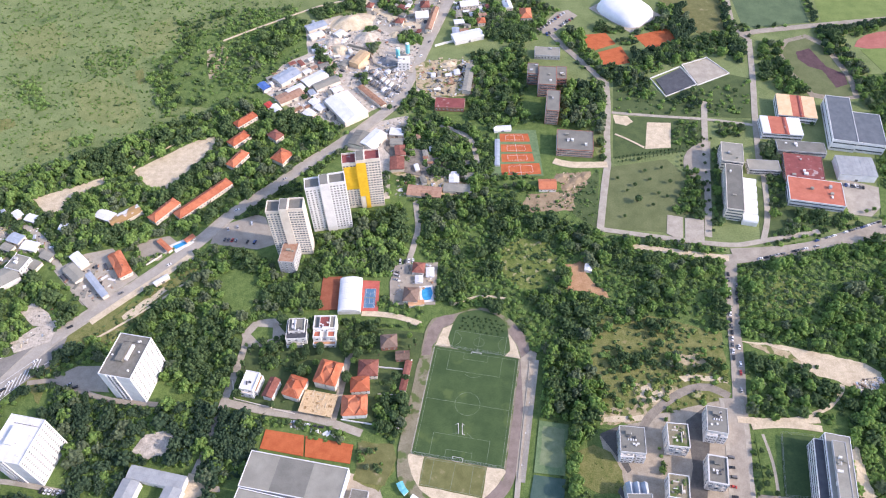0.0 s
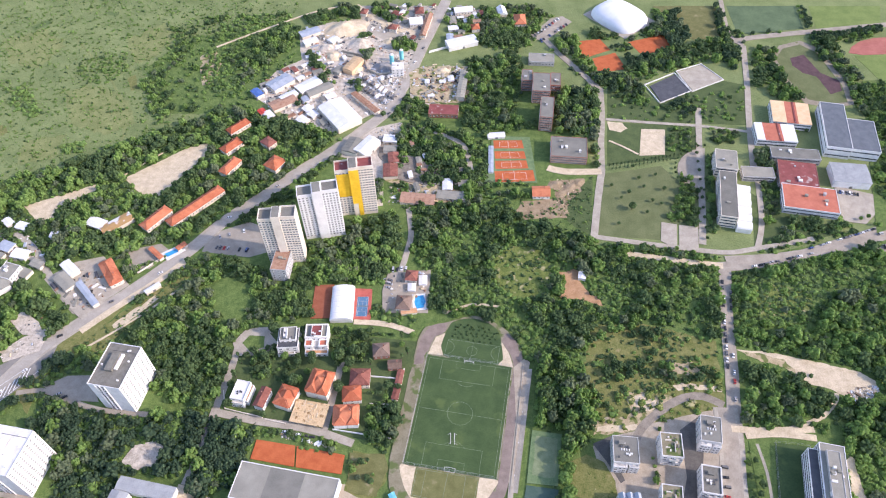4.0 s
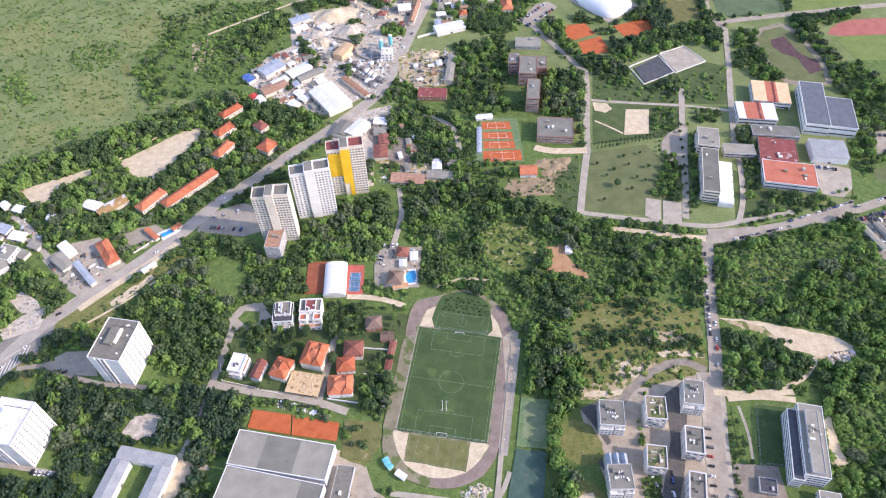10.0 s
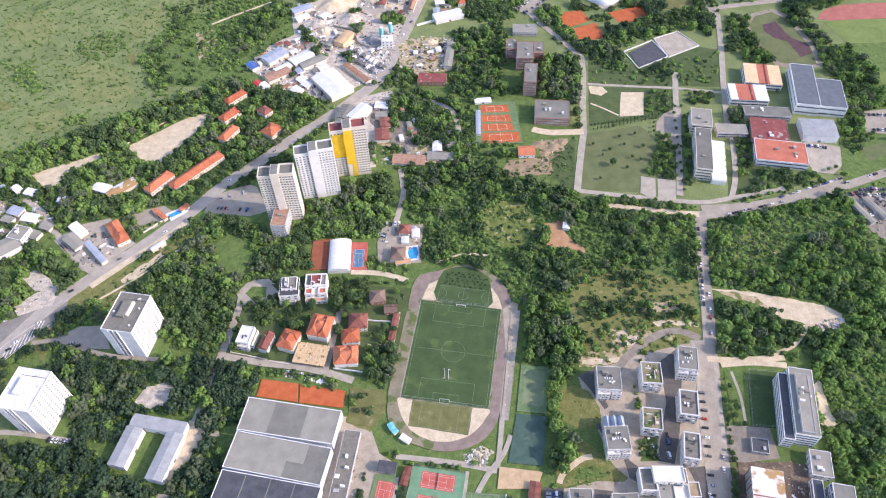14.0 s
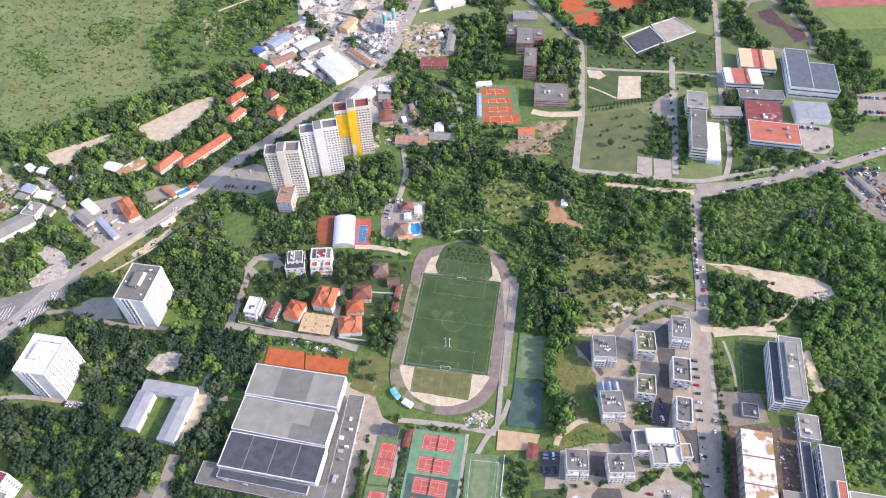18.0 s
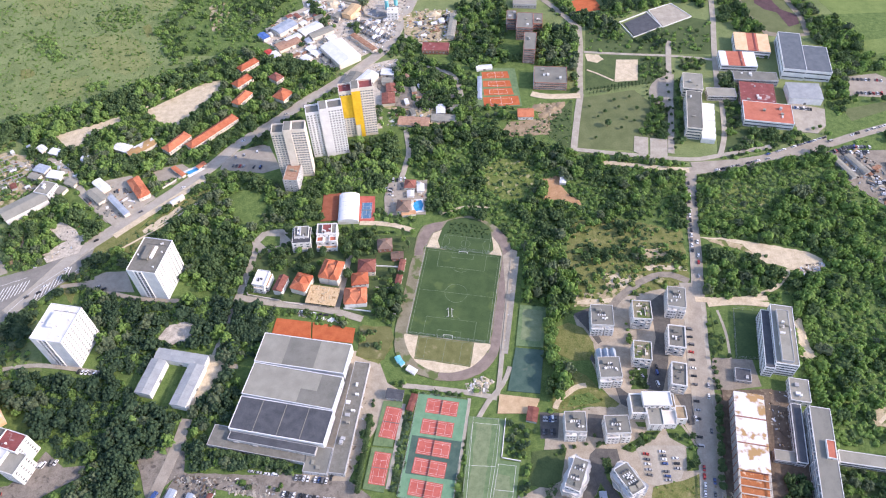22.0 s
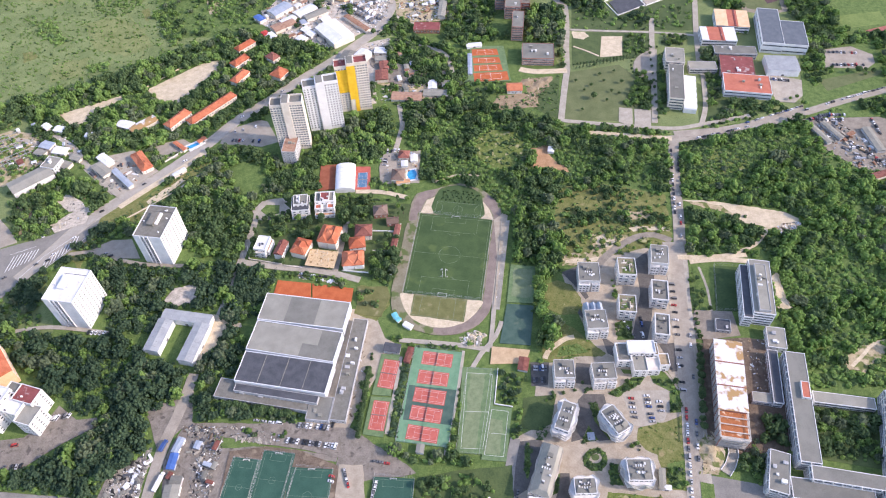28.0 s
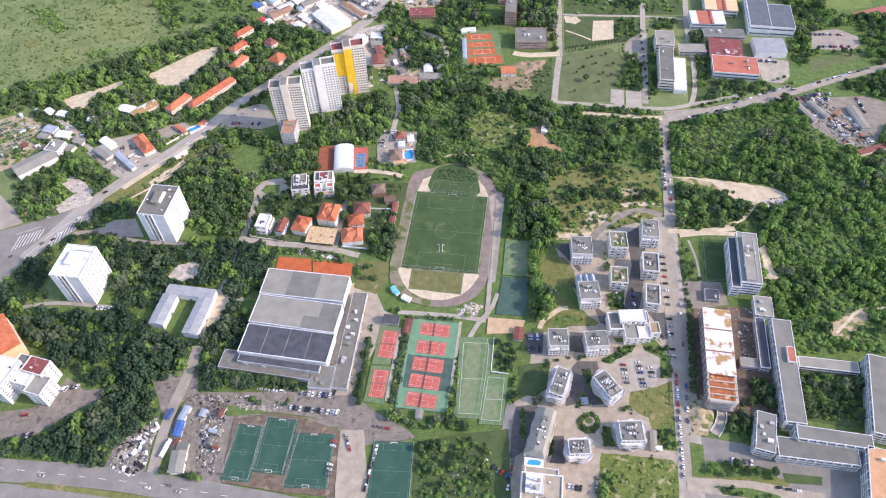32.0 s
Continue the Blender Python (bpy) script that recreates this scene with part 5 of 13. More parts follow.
def estate_house(x, y, w, d, h, rot, look_of="plain", label="", roof="roof_felt", gables=0.0):
    """One of the white apartment houses: plain deck, thick white rim, roof garden, waving balconies or a long sloping roof."""
    ob = thing("apartment_house", x, y, 0, rot, label, "apartment house", "apartment houses")
    seed = int(abs(x) * 3 + abs(y))
    r = random.Random(seed)
    n = max(3, int(h / 3))
    wave = look_of == "wavy"
    cw, cd = (w - 5.4, d - 5.0) if wave else (w, d)
    if wave:
        piece("wall", Build().box(-cw / 2, -cd / 2, -0.5, cw / 2, cd / 2, h).mesh("wall", "warm_white_wall"), ob)
        piece("roof", Build().box(-cw / 2 + 0.5, -cd / 2 + 0.5, h - 0.1, cw / 2 - 0.5, cd / 2 - 0.5, h + 0.25, inset=0.2).mesh("roof", roof), ob)
        piece("coping", band(wave_ring(cw, cd, 0.1, 0.25, seed), h - 0.4, 0.8, 0.5).mesh("coping", "white_paint"), ob)
        for k in range(1, n):
            ring = wave_ring(cw, cd, 2.3, 1.25, seed + (k > 1) * 7)
            piece("balcony", Build().prism(ring, k * h / n - 0.12, k * h / n + 0.12).mesh("balcony", "white_paint"), ob)
            piece("railing", band(ring, k * h / n + 0.12, 0.9, 0.16).mesh("railing", "warm_white_wall"), ob)
        for s in (-1, 1):
            g = Build().add([(-2.2, -1.6, 0), (2.2, -1.6, 0), (2.2, 1.8, 0), (-2.2, 1.8, 0), (-2.2, 1.6, 1.9), (2.2, 1.6, 1.9)], [(0, 1, 5, 4), (1, 2, 5), (3, 0, 4), (2, 3, 4, 5)])
            piece("dormer", g.mesh("dormer", "roof_felt"), ob, pose(s * cw * 0.26, -cd * 0.33, h + 0.2, 0, 0, s * 14), "grey sheet-metal dormer")
    elif look_of == "slope":
        g = Build().prism(rect_ring(0, 0, w, d, 0), -0.5, h - 2.0)
        piece("wall", g.mesh("wall", "warm_white_wall"), ob)
        g = Build().add([(-w / 2, -d / 2, h - 2), (w / 2, -d / 2, h - 2), (w / 2, d / 2, h - 2), (-w / 2, d / 2, h - 2), (-w * 0.12, -d / 2 + 3, h + 0.8), (w / 2 - 2.6, -d / 2 + 3, h + 0.8), (w / 2 - 2.6, d / 2 - 1, h + 0.8), (-w * 0.12, d / 2 - 1, h + 0.8)],
                        [(4, 5, 6, 7), (0, 1, 5, 4), (1, 2, 6, 5), (2, 3, 7, 6), (3, 0, 4, 7)])
        piece("roof", g.mesh("roof", "pale_felt"), ob, None, "long pale grey sheet roof")
        ring = wave_ring(w, d, 0.9, 0.5, seed, 2.0)
        for k in range(1, n):
            piece("balcony", Build().prism(ring, k * h / n - 1.1, k * h / n - 0.9).mesh("balcony", "cream_wall"), ob)
            piece("railing", band(ring, k * h / n - 0.9, 0.9, 0.16).mesh("railing", "cream_wall"), ob)
    else:
        t = {"plain": 0.3, "rim": 0.8, "garden": 0.5}[look_of]
        shell(ob, w, d, h, "warm_white_wall", {"plain": roof, "rim": "deck_felt", "garden": "overgrown_cinder"}[look_of], 0.45 if look_of == "plain" else 0.9, t)
        slab = Build().box(-1.9, -1.3, -0.12, 1.9, 0, 0.1).box(-1.9, -1.3, 0.1, 1.9, -1.2, 1.0).box(-1.9, -1.2, 0.1, -1.8, 0, 1.0).box(1.8, -1.2, 0.1, 1.9, 0, 1.0).mesh("balcony", "warm_white_wall")
        k = max(2, int(w / 4.2))
        for q in range(1, n):
            for c in range(k):
                if (c + q + seed) % 3:
                    piece("balcony", slab, ob, pose(((c + 0.5) / k - 0.5) * w * 0.96, -d / 2, q * h / n + 0.15))
        if look_of == "plain":
            g = Build().box(-w * 0.5, -d / 2 - 2.4, -0.5, w * 0.05, -d / 2, h - 2.8).box(-w * 0.5, -d / 2 - 2.5, h - 2.8, w * 0.05, -d / 2 - 2.2, h - 2.0)
            g.box(w * 0.12, -d / 2 - 2.0, -0.5, w * 0.5, -d / 2, h - 2.8).box(w * 0.12, -d / 2 - 2.1, h - 2.8, w * 0.5, -d / 2 - 1.8, h - 2.0)
            piece("bay", g.mesh("bay", "white_paint"), ob)
            for q in range(n - 1):
                for u, o in ((-0.38, 2.4), (-0.225, 2.4), (-0.07, 2.4), (0.22, 2.0), (0.4, 2.0)):
                    piece("window", window_mesh(1.5, 1.6), ob, pose(u * w, -d / 2 - o, 0.2 + (q + 0.5) * (h - 2.8) / (n - 1)))
    if look_of != "plain":
        facade(ob, "S", cw, cd, 0.2, h - (2 if look_of == "slope" else 0), n, max(2, int(w / 4.0)), 2.2, 1.8)
    facade(ob, "W" if x > 0 else "E", cw, cd, 0.2, h - (2 if look_of == "slope" else 0), n, max(2, int(d / 4.6)), 1.7, 1.6)
    if look_of == "garden":
        for i in range(15):
            s, q = r.uniform(0.8, 2.4), r.uniform(0.8, 1.8)
            piece("planter", Build().box(-s / 2, -q / 2, 0, s / 2, q / 2, r.uniform(0.4, 1.2), inset=0.15).mesh("planter", r.choice(("rough_grass", "rough_grass", "cream_wall", "foliage", "bright_foliage", "deck_felt", "new_timber"))), ob, pose(r.uniform(-0.33, 0.33) * w, r.uniform(-0.36, 0.36) * d, h + 0.1, 0, 0, r.choice((0, 90))))
        piece("terrace_wall", Build().box(-w * 0.3, d * 0.16, h + 0.1, -w * 0.02, d * 0.19, h + 1.5).box(w * 0.12, -d * 0.3, h + 0.1, w * 0.15, d * 0.1, h + 1.5).box(-w * 0.3, -d * 0.14, h + 0.1, -w * 0.1, -d * 0.11, h + 1.2).mesh("terrace_wall", "cream_wall"), ob)
    elif look_of == "rim":
        gear(ob, w - 4, d - 4, h + 0.1, seed, 0, 7)
    else:
        gear(ob, cw - 3, cd - 4, h + (0.25 if wave else 0.8 if look_of == "slope" else 0.1), seed, 2 if wave else 1, 7, not wave)
    if gables:
        for i in range(3):
            u = (i - 1) * w * 0.31
            g = Build().add([(-w * 0.15, 0, h - 4), (w * 0.15, 0, h - 4), (w * 0.15, gables, h - 4), (-w * 0.15, gables, h - 4), (0, 0, h), (0, gables, h - 1.5)], [(0, 1, 4), (1, 2, 5, 4), (2, 3, 5), (3, 0, 4, 5)])
            piece("gable_roof", g.mesh("gable_roof", "blue_grey_sheet"), ob, pose(u, d / 2, 0))
        piece("rear_wing", Build().box(-w * 0.46, d / 2, -0.5, w * 0.46, d / 2 + gables, h - 4).mesh("rear_wing", "warm_white_wall"), ob)
    keep_clear(rect_ring(x, y, w, d, rot, 1.5))
    return ob


def stepped_house(x, y, w, d, rot, blocks, label, name="apartment_house", group="apartment houses"):
    """A terraced white house out of blocks (x0, y0, x1, y1 as shares, height, deck, rim)."""
    ob = thing(name, x, y, 0, rot, label, "apartment house", group)
    for x0, y0, x1, y1, h, deck, t in blocks:
        a, b, c, e = (x0 - 0.5) * w, (y0 - 0.5) * d, (x1 - 0.5) * w, (y1 - 0.5) * d
        piece("wall", Build().box(a, b, -0.5, c, e, h).mesh("wall", "white_paint"), ob)
        piece("terrace", Build().box(a + t, b + t, h - 0.1, c - t, e - t, h + 0.1).mesh("terrace", deck), ob)
        g = Build().box(a, b, h, c, b + t, h + 0.9).box(a, e - t, h, c, e, h + 0.9).box(a, b + t, h, a + t, e - t, h + 0.9).box(c - t, b + t, h, c, e - t, h + 0.9)
        piece("parapet", g.mesh("parapet", "white_paint"), ob)
        n = max(1, int(h / 3))
        k = max(1, int((c - a) / 4))
        for q in range(n):
            for i in range(k):
                piece("window", window_mesh(2.0, 1.7), ob, pose(a + (c - a) * (i + 0.5) / k, b, (q + 0.5) * h / n))
        k = max(1, int((e - b) / 4.5)) if name == "flats_block" else 0
        for q in range(n):
            for i in range(k):
                piece("window", window_mesh(1.6, 1.6), ob, pose(c, b + (e - b) * (i + 0.5) / k, (q + 0.5) * h / n, 0, 0, 90))
    gear(ob, w * 0.6, d * 0.5, max(q[4] for q in blocks) + 0.1, int(x), 0, 4, False)
    keep_clear(rect_ring(x, y, w, d, rot, 1))
    return ob


def ramp_wall(ring, h, label):
    """A curved white wall standing round a ramp."""
    ob = thing("ramp", ring[0][0], ring[0][1], 0, 0, label, "ramp")
    ox, oy = ring[0]
    for i in range(len(ring) - 1):
        (ax, ay), (bx, by) = ring[i], ring[i + 1]
        l = math.hypot(bx - ax, by - ay)
        piece("wall_section", Build().box(0, -0.25, -0.3, l, 0.25, h).mesh("wall_section", "white_paint"), ob, pose(ax - ox, ay - oy, 0, 0, 0, math.degrees(math.atan2(by - ay, bx - ax))))
    return ob

# ---- ground ----
_g = Build()
_n = 60
for _i in range(_n + 1):
    for _j in range(_n + 1):
        _u, _v = (_i / _n * 2 - 1), (_j / _n * 2 - 1)
        _g.v.append((4500 * _u ** 3 + 300 * _u, 380 + 4500 * _v ** 3 + 300 * _v, 0.0))
for _i in range(_n):
    for _j in range(_n):
        _k = _i * (_n + 1) + _j
        _g.f.append((_k, _k + _n + 1, _k + _n + 2, _k + 1))
        _g.i.append(0)
tagged(new("ground", _g.mesh("ground", "meadow_grass")), "wide open ground of meadow grass reaching the horizon", "ground", "", "structure")

# ---- bare, sown and paved patches ----
sheet("rough_ground", "rough_grass", [(-430.1, 486.9), (-371.0, 505.0), (-309.9, 544.4), (-231.7, 581.8), (-202.9, 585.6), (-111.5, 548.3), (-108.9, 519.3), (-35.3, 568.2), (34.2, 661.7), (121.7, 610.0), (144.8, 482.7), (127.8, 399.5), (239.5, 378.7), (378.4, 408.0), (314.7, 245.5), (285.3, 170.5), (196.9, 171.3), (203.5, 256.0), (104.6, 234.4), (77.1, 172.4), (-78.0, 173.8), (-308.1, 175.9), (-338.5, 253.2)], "rough green grass between the trees", clear=False, soft=2.5)
sheet("rough_ground", "rough_grass", [(-404.8, 180.9), (-267.3, 182.5), (-166.0, 186.9), (-34.9, 207.1), (72.9, 314.4), (199.4, 282.5), (455.1, 364.7), (335.3, -13.8), (306.3, -70.1), (-339.8, -32.8)], "rough green grass between the trees and lots", clear=False)
sheet("rough_ground", "rough_grass", [(-328.4, 661.2), (-296.0, 713.8), (-184.0, 756.5), (-151.9, 709.6), (-167.2, 627.0), (-196.3, 580.9), (-231.7, 581.8), (-290.8, 583.2)], "rough grass with bushes beside the track", clear=False, soft=3.0)
sheet("dry_clearing", "overgrown_grass", [(90.9, 370.2), (87.9, 359.8), (81.5, 351.1), (72.9, 345.5), (63.2, 343.7), (53.7, 345.8), (46.0, 351.7), (41.0, 360.5), (39.6, 371.1), (42.1, 381.8), (48.3, 391.0), (57.3, 397.2), (67.5, 399.3), (77.5, 396.9), (85.4, 390.4), (90.1, 381.0)], "round clearing of dry grass among the trees", soft=4.0)
sheet("dry_clearing", "dry_grass", [(114.0, 317.4), (156.5, 316.8), (210.4, 300.2), (203.8, 265.5), (159.7, 266.0), (106.5, 247.9), (104.1, 276.4)], "open dry grass with scattered trees", clear=False, soft=3.0)
sheet("bare_soil", "red_soil", [(92.7, 344.8), (100.4, 359.7), (94.3, 370.4), (113.2, 372.8), (112.3, 360.4), (114.1, 352.6), (125.8, 341.6), (126.0, 335.6), (112.4, 339.2)], "bare reddish soil in a clearing", soft=2.2)
sheet("bare_soil", "brown_soil", [(70.6, 451.2), (104.6, 455.5), (109.7, 445.5), (107.0, 431.7), (71.5, 429.6), (64.7, 440.8)], "bare sandy brown soil", soft=1.5)
sheet("green_verge", "park_lawn", [(110.0, 457.6), (139.5, 482.8), (127.2, 409.2), (108.9, 426.2)], "bright green grass slope", clear=False, soft=1)
sheet("spoil_ground", "brown_soil", [(99.1, 477.6), (125.8, 479.3), (126.5, 464.5), (113.3, 450.4), (108.8, 429.6), (98.1, 433.2), (104.5, 454.1)], "rough sandy ground with soil heaps", soft=1.5)
sheet("sand_field", "sandy_soil", [(-303.5, 489.6), (-252.8, 530.6), (-231.9, 538.4), (-232.9, 515.5), (-251.4, 487.0), (-265.0, 465.0), (-283.5, 469.0)], "pale sandy field", soft=0.8)
sheet("sand_track", "sandy_soil", [(-387.1, 455.1), (-349.3, 471.8), (-328.3, 481.8), (-321.5, 477.2), (-354.2, 454.4), (-353.8, 437.5), (-370.5, 437.8)], "sandy clearing at the edge of the meadow", soft=1.5)
sheet("bare_soil", "dry_grass", [(-461.8, 567.7), (-449.5, 569.2), (-440.8, 558.5), (-454.0, 547.6)], "bare brown soil in the meadow", clear=False, soft=1.5)
sheet("bare_soil", "dry_grass", [(-343.6, 643.4), (-336.5, 649.2), (-326.8, 626.2), (-333.4, 621.6)], "bare brown soil in the meadow", clear=False, soft=1.5)
sheet("bare_soil", "sandy_grass", [(-272.7, 680.5), (-256.0, 692.9), (-246.1, 674.5), (-244.6, 633.9), (-259.0, 629.3)], "trodden sandy soil in the meadow", clear=False, soft=2.0)
sheet("meadow_patch", "meadow_dry", [(-404.1, 623.4), (-370.1, 632.2), (-332.6, 607.3), (-313.9, 570.4), (-340.3, 551.0), (-380.1, 567.5)], "dry patch in the open meadow", clear=False, soft=5.0)
sheet("meadow_patch", "meadow_dry", [(-508.3, 719.9), (-469.6, 741.6), (-431.3, 706.6), (-449.1, 664.4), (-485.1, 675.8)], "dry patch in the open meadow", clear=False, soft=5.0)
sheet("meadow_patch", "meadow_dry", [(-362.0, 715.7), (-330.7, 749.1), (-305.1, 725.3), (-326.0, 676.7), (-343.8, 672.0)], "dry patch in the open meadow", clear=False, soft=5.0)
sheet("meadow_patch", "meadow_dry", [(-419.3, 546.9), (-381.7, 554.5), (-380.6, 517.1), (-417.0, 509.9)], "dry patch in the open meadow", clear=False, soft=5.0)
road_strip("track", "meadow_dry", [(-421.7, 717.4), (-390.2, 678.5), (-354.6, 631.8), (-326.8, 575.1), (-320.7, 532.1)], 2.5, "faint track over the meadow", clear=False)
sheet("switchyard_ground", "sandy_grass", [(-473.8, 418.7), (-426.4, 432.5), (-391.6, 423.4), (-373.9, 402.0), (-382.7, 380.2), (-408.5, 351.8), (-444.6, 339.3)], "rough gravel ground of a switchyard", clear=False, soft=1.5)
sheet("bare_soil", "grey_dirt", [(-165.7, 76.9), (-131.1, 76.9), (-77.1, 67.2), (-77.7, 62.4), (-130.7, 72.4), (-164.1, 71.9)], "brown trodden strip north of the pitches", clear=False, soft=0.8)
sheet("works_yard", "pale_rubble", [(-166.9, 726.9), (-129.1, 745.4), (-102.2, 742.3), (-31.5, 684.4), (-30.9, 648.1), (-48.3, 614.3), (-53.5, 591.1), (-84.4, 569.4), (-102.9, 548.2), (-135.2, 557.5), (-154.1, 571.0), (-200.8, 608.7), (-182.8, 652.2), (-157.2, 672.1)], "pale dusty yard of the concrete works", soft=1.0)
sheet("dusty_lot", "pale_rubble", [(-114.3, 517.8), (-88.9, 550.4), (-43.9, 564.0), (-38.5, 534.1), (-53.5, 516.5), (-57.7, 486.9), (-56.0, 448.7), (-65.3, 448.9), (-86.2, 510.8)], "pale dusty lot beside the blocks of flats", soft=1.0)
sheet("dusty_lot", "sandy_grass", [(-58.8, 511.8), (-34.1, 511.3), (-8.4, 495.0), (2.2, 476.6), (19.3, 463.0), (19.0, 451.5), (-27.6, 449.5), (-33.2, 472.8), (-56.3, 480.8)], "sandy yard between huts and trees", clear=False, soft=1.5)
sheet("dusty_lot", "pale_rubble", [(-30.8, 643.1), (3.1, 657.4), (27.7, 651.6), (20.2, 598.5), (-15.2, 590.2), (-36.1, 604.6)], "pale builders yard", soft=1.0)
sheet("town_lot", "concrete", [(-104.7, 778.3), (-2.5, 775.1), (-15.8, 705.7), (-41.0, 684.7), (-87.9, 724.6)], "pale lot among the houses", soft=1.0)
sheet("town_lot", "old_asphalt", [(4.2, 760.3), (44.7, 766.3), (45.5, 751.9), (5.3, 743.7)], "paved lots among houses", soft=0.6)
sheet("car_park", "old_asphalt", [(-207.9, 417.2), (-175.0, 431.5), (-166.8, 427.9), (-152.1, 396.7), (-168.3, 390.6), (-210.5, 397.7)], "grey car park beside the flats")
sheet("car_park", "old_asphalt", [(97.1, 708.0), (126.6, 744.7), (140.4, 749.0), (150.2, 737.0), (122.8, 707.2), (112.4, 699.8)], "car park beside a lane")
sheet("side_lot", "old_asphalt", [(-277.5, 400.1), (-248.5, 407.4), (-237.3, 398.2), (-251.5, 379.6), (-270.6, 378.0)], "grey paved yard")
sheet("side_lot", "concrete", [(-338.3, 370.0), (-317.5, 388.1), (-294.7, 394.0), (-264.0, 362.8), (-295.0, 331.6), (-302.9, 334.5)], "concrete yard between low workshops")
sheet("lawn", "lawn", [(150.5, 485.6), (205.5, 495.1), (219.3, 472.2), (233.2, 464.5), (222.9, 416.0), (193.9, 424.6), (187.2, 403.6), (133.3, 410.4)], "large mown lawn with a worn surface", clear=False)
sheet("lawn", "park_lawn", [(173.4, 618.2), (210.3, 607.7), (221.0, 587.1), (260.3, 606.5), (296.8, 622.7), (318.5, 614.5), (302.9, 551.6), (164.8, 561.7)], "green park lawn", clear=False)
sheet("lawn", "park_lawn", [(164.4, 559.1), (256.1, 550.9), (247.0, 507.5), (155.0, 497.8)], "green park lawn", clear=False)
sheet("lawn", "park_lawn", [(280.6, 457.8), (303.8, 432.8), (331.5, 425.4), (334.5, 405.5), (278.2, 396.8), (266.1, 397.1)], "green lawn beside the school", clear=False)
sheet("playing_field", "olive_turf", [(249.9, 767.1), (325.0, 764.8), (319.6, 707.0), (283.5, 694.9), (263.4, 719.9)], "mown sports field")
sheet("playing_field", "pitch_grass", [(336.2, 764.4), (415.5, 761.9), (411.7, 715.5), (334.2, 706.6)], "green sports field")
sheet("playing_field", "sports_grass", [(431.9, 761.4), (515.8, 758.8), (502.2, 724.1), (425.5, 712.8)], "mown sports field")
sheet("sand_court", "sandy_soil", [(196.4, 548.1), (219.8, 546.7), (212.4, 510.7), (187.8, 509.6)], "pale sand court")
sheet("bare_soil", "sandy_soil", [(164.5, 560.0), (179.5, 557.9), (182.6, 549.2), (174.9, 543.5), (164.4, 547.9)], "worn sandy patch in the lawn", clear=False, soft=1.2)
sheet("running_track", "track_cinder", [(359.5, 661.0), (373.8, 683.7), (399.9, 692.6), (417.5, 676.1), (424.7, 613.6), (419.5, 580.4), (393.7, 575.6), (370.5, 583.4), (358.4, 625.0)], "grey cinder track round an oval")
sheet("running_field", "lawn", [(363.8, 660.9), (376.5, 678.3), (397.4, 685.2), (411.1, 669.9), (418.2, 611.9), (414.0, 584.1), (396.2, 582.8), (375.5, 589.7), (364.0, 627.8)], "olive green sports oval")
sheet("throwing_area", "maroon_court", [(379.1, 660.4), (395.7, 666.2), (403.1, 633.6), (418.0, 619.6), (414.8, 602.5), (401.3, 597.3), (396.7, 626.9), (384.1, 634.1), (377.4, 647.2)], "dark maroon training surface", soft=0.6)
sheet("running_track", "red_track", [(445.5, 668.1), (452.8, 679.3), (465.7, 689.1), (483.9, 695.1), (511.3, 697.1), (557.8, 696.7), (596.7, 694.3), (582.7, 664.6), (543.7, 664.6), (498.4, 665.0), (458.9, 663.9)], "red running track bend")
sheet("playing_field", "sports_grass", [(449.6, 663.3), (497.9, 663.9), (582.2, 663.5), (541.6, 551.8), (480.7, 555.1), (471.3, 583.0), (460.8, 618.7)], "bright green field inside the running track")
sheet("clay_surface", "clay_court", [(149.2, 697.6), (177.6, 701.8), (185.8, 680.5), (165.7, 671.5), (154.6, 665.6)], "orange clay tennis courts")
sheet("clay_surface", "clay_court", [(163.9, 665.3), (190.7, 675.6), (197.9, 646.0), (167.5, 639.3)], "orange clay tennis courts")
sheet("clay_surface", "clay_court", [(208.6, 694.9), (250.2, 709.0), (254.4, 682.8), (221.2, 666.9)], "orange clay tennis courts")
sheet("site_ground", "sandy_soil", [(221.3, 293.5), (233.8, 292.4), (257.5, 287.5), (280.4, 281.0), (308.5, 271.7), (318.9, 263.7), (317.1, 252.3), (304.8, 249.7), (292.6, 252.3), (281.4, 257.9), (261.5, 264.5), (254.6, 278.2), (236.1, 284.5)], "pale bulldozed sandy strip", soft=1.6)
sheet("site_ground", "sandy_grass", [(222.0, 291.5), (240.0, 288.8), (256.0, 283.0), (262.0, 271.0), (254.0, 277.0), (236.0, 283.5)], "sandy ground thinly grown with weeds", clear=False, soft=2.0)
sheet("site_ground", "dry_grass", [(107.7, 244.4), (132.9, 259.4), (160.4, 269.8), (198.1, 276.8), (206.1, 271.3), (201.4, 244.1), (173.6, 236.2), (142.7, 230.6), (112.0, 224.5)], "dry grass of an old building site", clear=False, soft=3.0)
sheet("site_ground", "sandy_grass", [(103.8, 225.0), (106.2, 236.6), (119.0, 237.1), (129.7, 236.7), (134.8, 240.3), (133.9, 246.9), (131.4, 256.6), (142.4, 258.8), (152.5, 254.3), (165.6, 254.3), (161.8, 243.3), (148.8, 233.9), (138.5, 224.6), (125.7, 224.1)], "sandy trodden ground of a building site", clear=False, soft=2.4)
sheet("site_ground", "sandy_soil", [(106.0, 226.5), (108.0, 231.0), (122.0, 231.8), (136.0, 232.0), (137.0, 228.0), (124.0, 226.2)], "bare pale sand of a building site", clear=False, soft=1.4)
